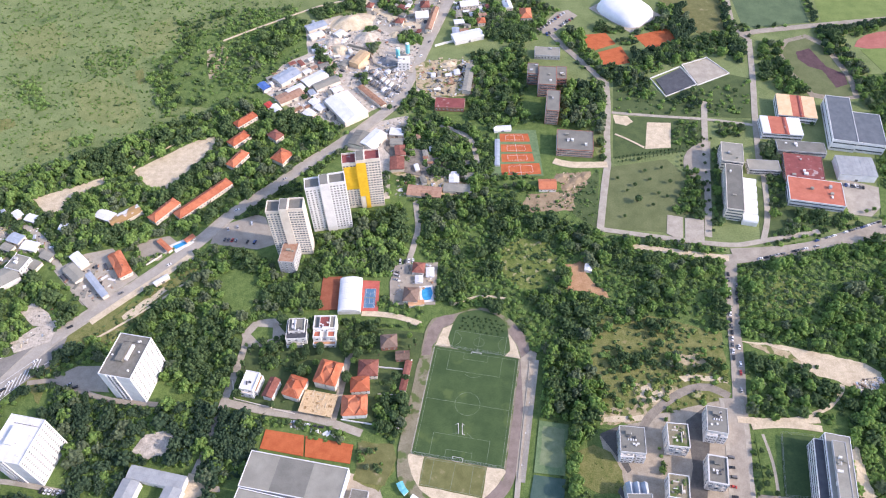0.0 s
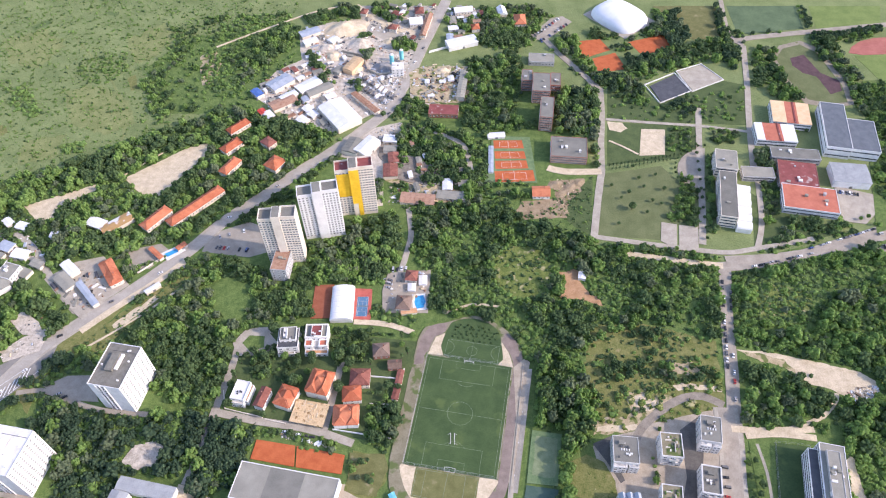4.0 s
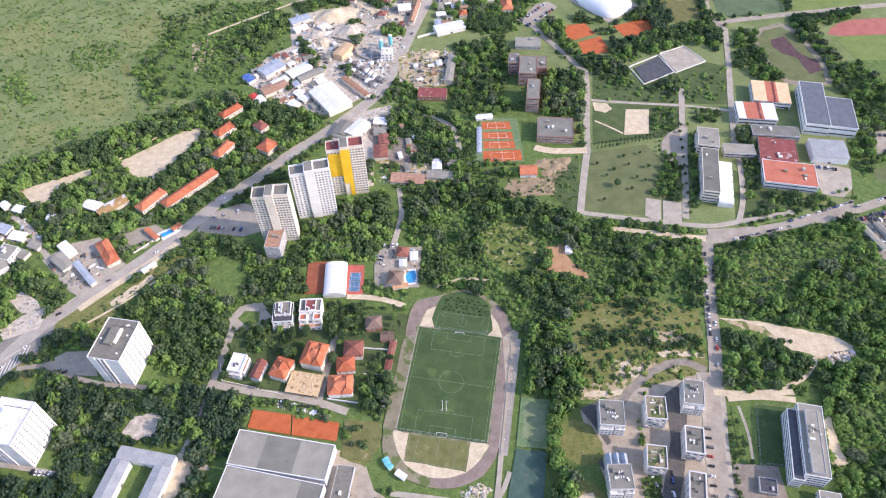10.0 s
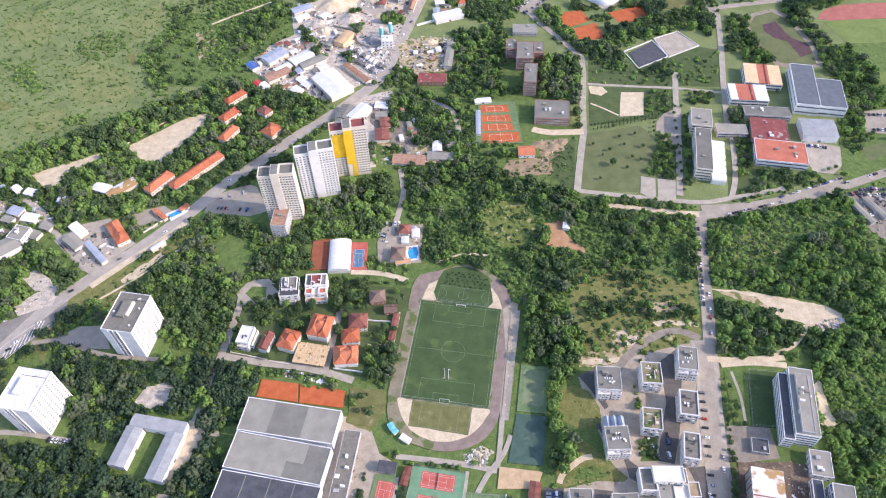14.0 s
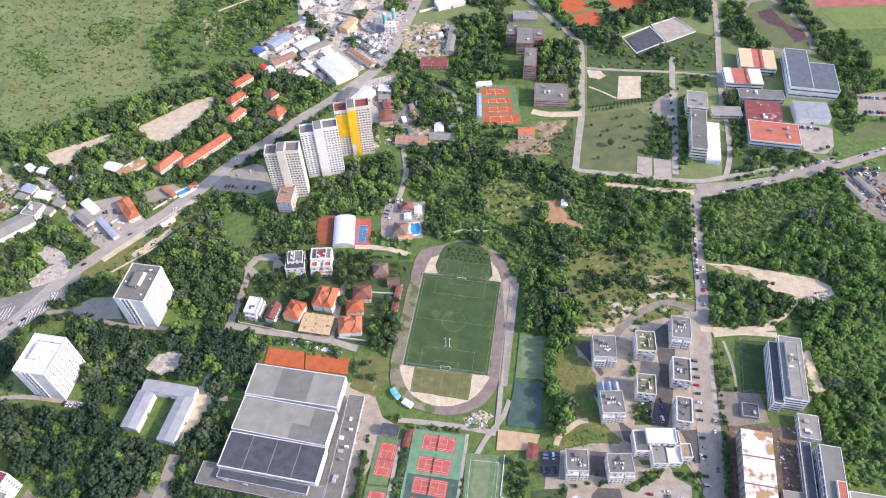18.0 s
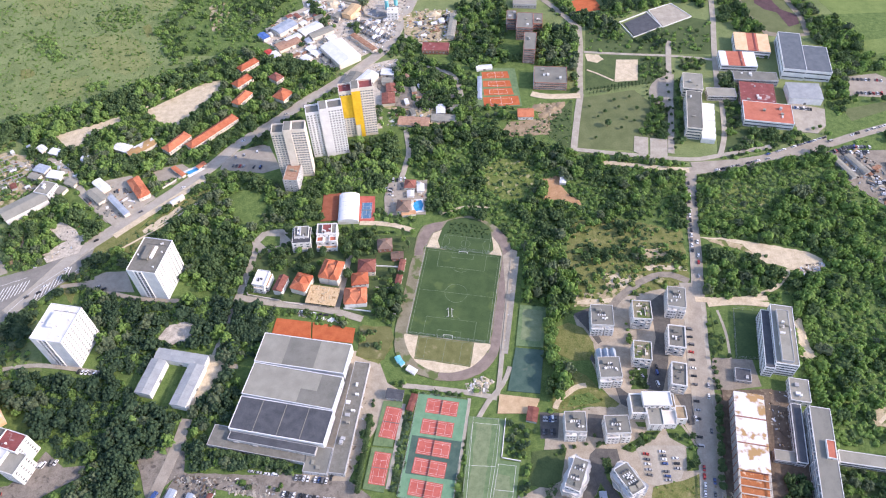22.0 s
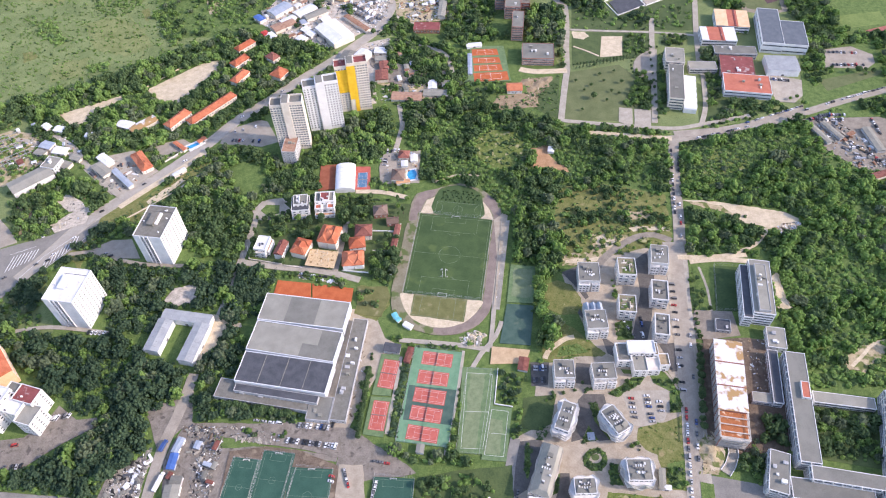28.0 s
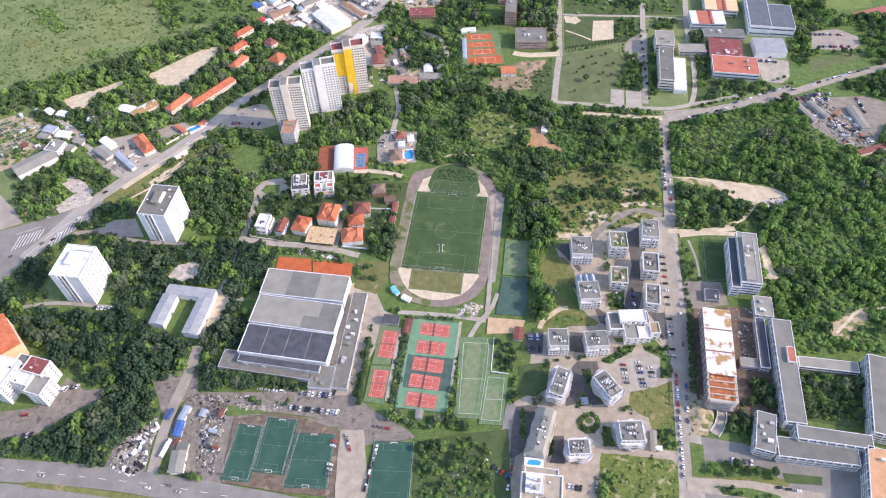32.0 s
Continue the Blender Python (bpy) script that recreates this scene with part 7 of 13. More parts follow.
road_strip("street", "old_asphalt", [(-321.5, 262.8), (-302.0, 264.6), (-279.9, 256.4), (-253.2, 248.0), (-217.9, 244.1)], 4.0, "narrow drive to the tower block")
road_strip("footpath", "concrete", [(-341.8, 184.9), (-314.9, 187.5), (-276.3, 181.5), (-259.2, 177.5)], 3.5, "narrow drive to the tower block")
sheet("tower_drive", "old_asphalt", [(-302.8, 268.0), (-287.3, 277.0), (-269.5, 277.1), (-257.1, 254.7), (-277.4, 256.2), (-294.0, 262.7)], "grey forecourt of the tower block")
road_strip("highway", "asphalt", [(-363.5, 53.6), (-313.2, 45.6), (-252.1, 37.4), (-199.4, 27.3), (-139.7, 14.0), (-59.3, -5.9), (35.1, -29.3), (170.4, -62.3), (295.5, -91.2)], 16.0, "wide grey highway")
road_strip("highway", "asphalt", [(-356.1, 35.0), (-307.5, 28.5), (-246.9, 17.8), (-195.5, 7.9), (-137.4, -4.8), (-58.9, -23.8), (67.3, -54.7), (196.8, -85.6)], 14.0, "wide grey highway")
road_strip("median", "dry_grass", [(-291.9, 33.8), (-257.4, 28.1), (-209.1, 18.6), (-150.2, 7.0)], 4.0, "grassy highway median")
road_strip("footpath", "sandy_soil", [(202.3, 227.6), (225.5, 225.9), (260.3, 226.5)], 5.0, "sandy path behind the tall building")
road_strip("footpath", "sandy_soil", [(286.0, 254.5), (283.4, 248.5), (270.5, 236.5), (250.0, 228.9), (233.9, 224.7)], 3.2, "trodden path through the wood")
road_strip("lane", "concrete", [(-33.1, 159.1), (9.8, 152.4), (36.4, 146.2)], 4.0, "concrete path by the courts")
road_strip("lane", "concrete", [(16.2, 146.5), (9.5, 111.0), (1.0, 73.8), (-1.7, 62.8)], 2.5, "concrete path beside the tennis courts")
road_strip("lane", "concrete", [(48.0, 171.9), (42.1, 158.3), (29.4, 143.0), (21.7, 130.4)], 3.5, "concrete path by the courts")
road_strip("footpath", "sandy_soil", [(-0.4, 330.0), (22.7, 338.1), (45.5, 334.9)], 2.0, "trodden path")
road_strip("footpath", "sandy_soil", [(210.9, 222.3), (235.1, 223.3), (259.8, 219.6)], 5.0, "sandy path")
road_strip("lane", "sandy_soil", [(-73.1, 322.9), (-45.7, 319.7), (-25.2, 311.4)], 5.0, "dusty lane behind the gardens")
road_strip("street", "old_asphalt", [(-79.7, 285.8), (-83.3, 258.5), (-87.6, 229.5)], 5.0, "narrow grey lane between the villas")
sheet("turning_circle", "concrete", [(-166.6, 304.6), (-158.9, 315.8), (-140.1, 314.4), (-131.3, 304.1), (-135.5, 292.2), (-161.6, 292.7)], "grey turning place of the villa street")
sheet("planted_island", "rough_grass", [(-159.2, 304.1), (-154.6, 311.0), (-142.4, 310.1), (-141.4, 299.8), (-151.5, 296.2)], "green island of the turning place", clear=False, soft=0.4)
road_strip("verge", "sandy_soil", [(-221.7, 387.8), (-239.1, 368.4), (-258.2, 349.8), (-276.4, 331.4), (-290.4, 316.8)], 6.0, "bare sandy verge of the main road")
sheet("side_yard", "sandy_soil", [(-183.1, 192.1), (-166.9, 186.9), (-171.1, 173.1), (-184.4, 149.6), (-190.6, 143.7), (-184.5, 179.6)], "pale sandy yard beside the school wing", soft=0.6)
sheet("rubble_clearing", "pale_rubble", [(-227.2, 207.6), (-221.0, 220.4), (-207.2, 224.4), (-197.9, 217.6), (-202.7, 205.8), (-214.3, 201.9)], "grey rubble clearing in the wood", soft=1.2)
sheet("roadside_lot", "pale_rubble", [(-348.4, 298.3), (-334.9, 311.6), (-315.4, 321.9), (-316.8, 298.7), (-341.7, 289.4)], "pale concrete roadside lot")
sheet("roadside_lot", "pale_rubble", [(-351.2, 328.3), (-343.6, 337.6), (-327.2, 326.5), (-317.3, 312.4), (-336.8, 314.7)], "pale concrete slab by the road")
sheet("bare_soil", "brown_soil", [(-389.8, 327.5), (-382.9, 330.8), (-363.5, 310.9), (-365.3, 291.1), (-372.8, 290.3)], "bare brown strip on the slope", clear=False, soft=2.0)
sheet("bare_soil", "sandy_soil", [(274.8, 203.2), (280.2, 209.1), (278.4, 178.8), (280.6, 171.6), (272.6, 168.7), (267.3, 173.7)], "pale bare soil beside the institute", soft=1.5)
sheet("bare_soil", "sandy_grass", [(304.9, 126.8), (332.1, 138.3), (339.6, 129.7), (311.7, 110.8), (299.9, 114.1)], "dry clearing in the wood", soft=2.5)
road_strip("footpath", "sandy_soil", [(305.2, 116.3), (317.9, 125.9), (331.0, 135.6), (353.1, 136.8)], 2.5, "trodden path in the wood")
sheet("school_lot", "old_asphalt", [(429.5, 504.1), (462.8, 507.6), (480.0, 491.0), (476.4, 476.5), (463.9, 467.3), (421.5, 473.1)], "pale school car park")
sheet("lawn", "lawn", [(406.8, 452.1), (457.0, 462.8), (479.1, 463.9), (472.8, 456.3), (409.1, 434.2)], "mown lawn by the street", clear=False)
road_strip("street", "concrete", [(-381.6, 421.7), (-356.7, 401.5), (-337.0, 376.1), (-308.9, 346.0), (-290.8, 329.9)], 6.0, "pale side street between gardens and workshops")
road_strip("street", "concrete", [(-418.8, 419.0), (-378.0, 405.1), (-349.2, 387.4)], 4.5, "narrow garden lane")
sheet("lawn", "dry_grass", [(165.8, 16.7), (229.6, 4.9), (226.1, 0.4), (164.2, 10.8)], "planted strip of the campus", clear=False)
sheet("lawn", "park_lawn", [(225.6, 9.8), (250.9, 5.5), (248.7, -0.2), (225.2, 3.2)], "green plot of the campus", clear=False)
sheet("path", "paving", [(160.5, 11.1), (203.0, 5.7), (248.4, -5.9), (244.8, -15.0), (157.9, 1.6)], "pale walk of the campus", clear=False)
road_strip("footpath", "sandy_soil", [(161.8, 531.2), (172.7, 523.6), (187.0, 511.2)], 2.0, "trodden path across the lawn")
road_strip("footpath", "sandy_soil", [(-281.2, 301.8), (-263.0, 316.4), (-242.6, 334.8), (-221.9, 356.2)], 1.8, "trodden path on the verge")
sheet("site_ground", "dug_soil", [(201.4, 145.9), (237.4, 145.5), (249.0, 137.0), (251.1, 113.3), (248.2, 84.8), (242.6, 56.2), (218.4, 55.7), (200.9, 52.8), (191.7, 59.0), (188.5, 73.8)], "brown dug soil between the campus buildings", clear=False, soft=0.8)
sheet("site_ground", "sandy_grass", [(181.4, 68.9), (189.4, 65.2), (190.1, 50.5), (182.9, 39.4), (172.5, 40.9)], "dry brown spoil beside the ramp", soft=1.0)
sheet("ramp_floor", "concrete", [(195.8, 63.0), (202.3, 62.6), (199.6, 51.2), (195.3, 43.7), (190.5, 38.1), (185.4, 42.6), (190.3, 48.4), (193.8, 54.7)], "pale curved ramp floor")
sheet("planted_strip", "rough_grass", [(169.3, 35.2), (177.8, 33.0), (173.6, 9.9), (164.9, 12.0)], "dark planted strip beside the street", clear=False)
sheet("planted_strip", "rough_grass", [(177.0, 21.6), (221.5, 12.4), (220.6, 5.4), (175.4, 10.9)], "planted strip with trees before the campus", clear=False, soft=0.5)
sheet("planted_strip", "rough_grass", [(178.6, 3.4), (201.3, 0.4), (219.1, -5.2), (217.6, -9.7), (181.5, -2.2)], "planted island on the campus walk", clear=False, soft=0.6)
sheet("ditch_soil", "dug_soil", [(235.8, 144.9), (252.1, 142.2), (240.5, 100.5), (224.1, 99.1)], "brown excavated yard", soft=0.5, clear=False)

sheet("site_ground", "sandy_soil", [(182.5, 66.6), (191.2, 64.3), (192.1, 55.5), (186.5, 43.1), (179.1, 41.4), (178.1, 52.0)], "pale sandy spoil beside the curved ramp", clear=False, soft=1.2)
sheet("rough_ground", "rough_grass", [(252.4, 363.7), (286.7, 363.6), (324.7, 368.6), (358.7, 372.7), (349.8, 357.1), (316.4, 343.7), (294.1, 323.3), (272.3, 315.4), (249.5, 316.5), (241.8, 331.1)], "open grassland between the bushes", soft=5.0)
sheet("rough_ground", "overgrown_grass", [(251.9, 346.9), (271.9, 354.2), (293.8, 347.6), (297.4, 333.8), (274.2, 321.6), (251.2, 322.7)], "dry grass between the bushes", clear=False, soft=3.0)
sheet("dusty_lot", "grey_dirt", [(-60.5, 544.1), (-44.9, 520.4), (-30.1, 513.2), (13.1, 483.2), (12.7, 473.1), (-19.7, 474.7), (-44.2, 481.9), (-63.8, 515.0)], "dusty ground between huts", soft=1.5)
sheet("rough_ground", "rough_grass", [(-194.1, 361.8), (-182.8, 368.6), (-163.8, 363.0), (-158.5, 346.8), (-162.0, 327.2), (-177.2, 322.6), (-188.3, 339.0)], "grassy clearing in the wood", soft=4.0)
road_strip("footpath", "concrete", [(-32.0, 144.0), (-34.8, 126.1), (-40.3, 95.4), (-42.8, 80.9)], 2.6, "narrow path between the tennis courts", clear=False)
sheet("lawn", "olive_turf", [(-67.9, 212.7), (-42.8, 211.4), (-40.7, 200.7), (-47.4, 181.5), (-67.6, 185.2)], "dry brownish grass plot behind the courts", clear=False, soft=0.8)
sheet("dusty_lot", "sandy_grass", [(-36.6, 645.4), (-23.5, 655.9), (27.4, 654.5), (27.7, 595.7), (15.0, 592.7), (-18.6, 593.5), (-35.0, 610.6)], "sandy lot beside the builders yard", clear=False, soft=1.5)

# ---- stadium ----
STADIUM = (9.9, 241.8, -10.6)


def rounded(ring, k=5):
    """A closed outline with its corners run into curves."""
    pts, n = [], len(ring)
    for i in range(n):
        p0, p1, p2, p3 = (Vector(ring[(i + j) % n]) for j in (-1, 0, 1, 2))
        for j in range(k):
            t = j / k
            q = 0.5 * ((2 * p1) + (p2 - p0) * t + (2 * p0 - 5 * p1 + 4 * p2 - p3) * t * t + (3 * p1 - p0 - 3 * p2 + p3) * t ** 3)
            pts.append((q.x, q.y))
    return pts


def in_stadium(u, v):
    x0, y0, r0 = STADIUM
    c, s = math.cos(radians(r0)), math.sin(radians(r0))
    return x0 + c * u - s * v, y0 + s * u + c * v


sheet("running_track", "overgrown_cinder", rounded([(-18.7, 312.9), (-8.3, 318.9), (3.5, 321.5), (22.5, 326.5), (42.4, 317.7), (54.0, 304.0), (58.5, 287.0), (49.8, 237.8), (42.2, 191.5), (34.1, 174.5), (22.8, 165.8), (8.9, 161.4), (-6.8, 162.6), (-22.5, 168.5), (-34.7, 178.2), (-39.6, 191.4), (-39.0, 212.7), (-33.2, 241.2), (-25.8, 282.4)]), "running track of pale cinder half grown over with grass", "running track", soft=0.7)
# the bend is mauve-brown cinder; on the straight the colour also carries the shade
sheet("running_track", "mauve_cinder", rounded([(51.5, 279.5), (58.5, 287.0), (49.8, 237.8), (42.2, 191.5), (34.1, 174.5), (22.8, 165.8), (8.9, 161.4), (-4.8, 163.2), (-5.5, 169.3), (5.2, 168.5), (17.2, 171.8), (24.7, 177.0), (30.8, 184.5), (35.0, 193.0)]), "worn mauve-brown bend of the running track and straight with shade in its colour", "running track", soft=0.4)
sheet("track_infield", "sandy_soil", rounded([(-32.0, 204.1), (-21.2, 201.9), (22.4, 194.0), (34.5, 191.8), (30.8, 184.5), (24.7, 177.0), (17.2, 171.8), (5.2, 168.5), (-6.7, 169.3), (-18.5, 174.8), (-26.5, 183.2), (-30.6, 193.4)]), "dusty sand behind the goal", "ground", soft=0.3)
sheet("track_infield", "sandy_soil", [(-13.8, 292.2), (-1.9, 290.6), (1.4, 312.0), (-7.6, 307.2)], "dusty sand beside the training ground", "ground", soft=0.4)
sheet("track_infield", "sandy_soil", [(39.9, 281.7), (51.0, 279.1), (48.0, 293.0), (43.6, 301.6)], "dusty sand beside the training ground", "ground", soft=0.4)
sheet("bare_soil", "mauve_cinder", [(-18.5, 309.0), (-11.0, 318.5), (2.5, 321.0), (0.5, 312.5), (-8.0, 307.0), (-15.0, 293.0), (-17.5, 283.0), (-24.5, 283.0)], "trodden brown earth of the old bend", clear=False, soft=1.4)
sheet("bare_soil", "mauve_cinder", [(43.4, 302.6), (47.5, 310.5), (54.5, 303.0), (58.0, 288.0), (51.4, 280.5), (48.6, 293.0)], "trodden brown earth of the old bend", clear=False, soft=1.2)
_training = sheet("training_pitch", "artificial_turf", rounded([(-1.9, 290.6), (39.5, 281.7), (43.1, 300.5), (41.1, 312.1), (34.1, 319.4), (22.5, 324.1), (10.6, 322.8), (2.9, 317.2)], 3), "dark green netted training ground with rows of dummies", "pitch")
piece("marking", lines_mesh("marking", [(-1.0, 290.9, 39.0, 282.3), (39.0, 282.3, 42.5, 300.4), (2.2, 305.3, 42.0, 297.6), (-1.0, 290.9, 2.2, 305.3), (18.6, 286.6, 21.6, 301.6)], [(0.6, 298.0, 6.0, -80, 80), (40.8, 291.2, 6.0, 100, 260), (20.1, 294.1, 4.0, 0, 360)], 0.2), _training, pose(0, 0, 0.03 + LEVEL[0]))
_practice = sheet("training_pitch", "olive_turf", [(-21.2, 201.9), (22.4, 194.0), (18.0, 172.6), (-24.9, 181.8)], "worn olive practice field behind the goal", "pitch", soft=0.5)
piece("marking", lines_mesh("marking", [(-20.2, 200.8, 21.4, 193.2), (21.4, 193.2, 17.1, 173.8), (17.1, 173.8, -24.0, 182.6), (-24.0, 182.6, -20.2, 200.8), (0.6, 197.0, -3.4, 178.2), (-14.2, 199.7, -17.8, 181.3), (13.0, 194.7, 9.4, 175.5)], (), 0.2), _practice, pose(0, 0, 0.03 + LEVEL[0]))
sheet("walkway", "paving", [(51.2, 279.3), (60.7, 287.3), (64.0, 283.5), (53.8, 237.7), (44.8, 189.6), (41.7, 190.6), (50.2, 237.8)], "pale pinkish walk in front of the stand", "path")
road_strip("walkway", "concrete", [(44.0, 191.0), (40.5, 168.0), (36.8, 147.9)], 3.6, "pale concrete walk beside the courts", "path")
football_pitch(9.9, 241.8, 61.0, 84.5, -10.6, label="dark green artificial football pitch with white lines", margin=1.9)


# ---- towers and blocks of flats ----
tower_block(-235.0, 265.0, 24.5, 34.4, 35.0, -11.1, roof="deck_felt", label="twelve-storey white tower block with a grey felt roof")
tower_block(-289.8, 201.9, 25.2, 31.7, 36.0, -11.3, roof="white_paint", label="twelve-storey white tower block with a white roof")
slab_block(-134.1, 391.1, 30.6, 13.5, 56.0, 2.3, "cream_wall", False, label="tall cream slab block of flats with a middle stair core")
slab_block(-104.8, 418.2, 33.9, 10.4, 56.0, 9.9, "cool_white_wall", False, label="tall white slab block of flats with a middle stair core")
slab_block(-76.8, 445.2, 32.4, 13.8, 57.0, 7.3, "cream_wall", True, label="tall slab block of flats with yellow cladding being fitted")
flat_block("annex", -136.2, 375.2, 13.2, 21.2, 15, -5.5, "grey_wall", "rusty_sheet", units=2, label="grey annex with a rust-brown flat roof in front of the flats")
_hall = flat_block("sports_hall", -108.0, 184.5, 69.5, 25.6, 10, -11.3, "cool_white_wall", "pale_felt", floors=1, step=9, parapet=0.5, rim=0.5, label="sports hall with a light grey flat roof")
roof_fields(_hall, 69.5, 25.6, 10, [("pale_felt", 0, 0, 0.3, 1), ("roof_felt", 0.3, 0, 0.66, 1)])
_hall = flat_block("sports_hall", -113.3, 157.1, 69.4, 26.8, 10, -13.0, "cool_white_wall", "roof_felt", floors=1, step=9, parapet=0.5, rim=0.5, label="sports hall with a mid grey flat roof")
roof_fields(_hall, 69.4, 26.8, 10, [("pale_felt", 0, 0.0, 0.6, 1), ("pale_felt", 0.6, 0.45, 0.78, 1)])
_hall = flat_block("sports_hall", -118.5, 130.1, 69.9, 25.7, 10, -12.3, "cool_white_wall", "dark_felt", floors=1, step=9, parapet=0.5, rim=0.5, label="sports hall with a dark grey flat roof")
roof_fields(_hall, 69.9, 25.7, 10, [("dark_felt", 0, 0, 1, 1)])
_seam = Build()
for _u in (-17.4, 0.3, 17.2):
    _seam.box(_u - 0.16, -12.2, 10.1, _u + 0.16, 12.2, 10.42)
piece("seam", _seam.mesh("seam", "pale_felt"), _hall, None, "pale joints of the roof felt")
flat_block("annex", -70.6, 134.5, 11.7, 87.3, 4.5, -9.3, "grey_wall", "deck_felt", units=9, label="long low annex with grey flat roofs")
flat_block("annex", -91.1, 101.8, 17.2, 19.0, 4.5, -8.9, "grey_wall", "roof_felt", units=2, label="low grey entrance building")
flat_block("annex", -133.5, 115.4, 72.3, 15.7, 4.5, -12.8, "grey_wall", "deck_felt", units=3, label="low grey wing along the hall")
flat_block("annex", -123.5, 114.1, 64.0, 6.2, 7.5, -12.8, "grey_wall", "dark_felt", floors=1, faces="S", label="dark stepped front of the sports hall")
shed(-202.2, 186.7, 40.3, 8.9, 7, -12.2, "light_sheet", "white_paint", label="long white wing with a pale metal roof", category="building", name="school_wing")
shed(-221.8, 170.6, 11.9, 28.8, 7, -12.9, "light_sheet", "white_paint", label="long white wing with a pale metal roof", category="building", name="school_wing")
shed(-192.6, 162.4, 12.1, 34.4, 7, -13.7, "light_sheet", "white_paint", label="long white wing with a pale metal roof", category="building", name="school_wing")
stepped_house(-149.6, 257.2, 12.7, 17.0, -12.2, [(0.0, 0.1, 0.84, 1.0, 9.0, "white_paint", 0.4), (0.84, 0.16, 1.0, 0.96, 6.2, "tan_sheet", 0.35), (0.0, 0.0, 0.84, 0.1, 6.0, "cream_wall", 0.25)], "white three-storey villa with pink terraces", "villa", "")
house(-134.2, 253.5, 7.3, 14.8, 7, -16.5, "dark_tile", "white_paint", False, label="narrow white house with a dark red roof")
house(-116.9, 254.2, 11.2, 16.3, 7, -19.3, "roof_tile", "cream_wall", True, wing=True, label="house with an orange hipped tile roof")
building_site(-98.8, 242.1, 25.2, 18.1, -11.4, 4.0)
house(-92.8, 264.4, 16.9, 16.9, 9, -14.6, "roof_tile", "cream_wall", True, wing=True, label="large villa with a bright orange tile roof")
house(-63.9, 269.7, 14.1, 13.1, 6, -0.7, "dark_tile", "cream_wall", True, label="house with a dark red hipped roof")
house(-69.1, 256.2, 13.3, 11.7, 6, 4.7, "roof_tile", "white_paint", True, label="house with an orange hipped tile roof")
house(-71.9, 239.1, 18.0, 13.3, 6, 1.9, "roof_tile", "white_paint", True, wing=True, label="house with an orange hipped tile roof")
stepped_house(-121.2, 302.5, 15.9, 17.4, 2.3, [(0.0, 0.0, 1.0, 1.0, 9.0, "dark_felt", 0.3), (0.12, 0.3, 0.9, 0.98, 11.4, "roof_felt", 0.25), (0.3, 0.45, 0.48, 0.9, 12.4, "white_paint", 0.2), (0.0, -0.14, 0.8, 0.0, 3.2, "concrete", 0.3)], "grey three-storey house with a dark stepped roof and skylights", "apartment_house", "")
stepped_house(-99.4, 303.0, 17.5, 21.0, 0.3, [(0.0, 0.42, 1.0, 1.0, 11.0, "roof_felt", 0.9), (0.28, 0.46, 0.74, 0.92, 12.2, "maroon_sheet", 0.3), (0.0, 0.12, 0.36, 0.42, 8.4, "orange_sheet", 0.9), (0.62, 0.12, 1.0, 0.42, 8.4, "orange_sheet", 0.9), (0.36, 0.16, 0.62, 0.42, 7.0, "cream_wall", 0.4), (0.0, -0.06, 1.0, 0.12, 3.4, "tan_sheet", 0.5)], "pink and white apartment house with stepped terraces", "apartment_house", "")
house(-49.5, 293.6, 12.0, 11.0, 5, 4.4, "brown_tile", "brick_wall", True, label="low house with a dark brown roof")
house(-38.6, 281.4, 9.7, 7.0, 4, 2.5, "brown_tile", "brick_wall", False, label="low house with a dark brown roof")
shed(-34.6, 271.3, 4.7, 11.3, 3, -10.1, "dark_tile", "cream_wall", label="garden shed with a dark red roof along the wall")
shed(-37.0, 257.0, 4.7, 9.0, 3, -10.1, "dark_tile", "cream_wall", label="garden shed with a dark red roof along the wall")
shed(-18.9, 67.6, 5.0, 5.9, 3.5, -10.0, "pale_felt", "white_paint", label="small pale hut beside the courts")
house(-38.5, 150.3, 11.8, 7.0, 4, -11.6, "dark_felt", "grey_wall", False, label="low pavilion with a dark roof", chimney=False)
shed(-25.9, 144.0, 4.5, 13.0, 3, -17.2, "dark_tile", "brick_wall", label="low brown clubhouse with a tiled roof")
house(-33.6, 337.6, 11.5, 13.0, 5, -5.5, "brown_tile", "cream_wall", True, label="grey-brown roofed restaurant beside a pool")
shed(-29.2, 330.6, 12.5, 4.0, 2.8, 8, "tan_sheet", "cream_wall", label="tan awning in front of the restaurant", category="awning", name="awning", doors=0)
house(-27.8, 364.8, 9.4, 9.8, 5, -5.6, "dark_tile", "cream_wall", True, label="brown-roofed house beside the restaurant")
shed(-18.3, 361.4, 6.4, 9.0, 3.2, 0.2, "white_sheet", "white_paint", label="low pavilion with a white roof")
shed(-27.5, 354.4, 6.1, 7.0, 3, 0.9, "white_sheet", "white_paint", label="white awning over a terrace")
sheet("restaurant_yard", "old_asphalt", [(-47.8, 371.3), (-11.9, 373.8), (-14.1, 330.2), (-50.7, 330.8), (-51.8, 353.6)], "paved restaurant yard")
sheet("pool_deck", "white_paint", [(-27.3, 348.5), (-16.5, 349.5), (-15.1, 333.6), (-26.0, 332.1)], "white pool deck")
sheet("swimming_pool", "pool_water", [(-24.4, 346.8), (-17.9, 347.8), (-16.0, 341.5), (-17.8, 335.3), (-23.3, 334.3), (-25.3, 340.5)], "bright blue kidney-shaped swimming pool", "pool")
sheet("clay_surface", "dark_clay", [(-107.8, 359.3), (-92.0, 360.0), (-92.0, 326.6), (-108.2, 326.2)], "dark red clay court beside the white hall")
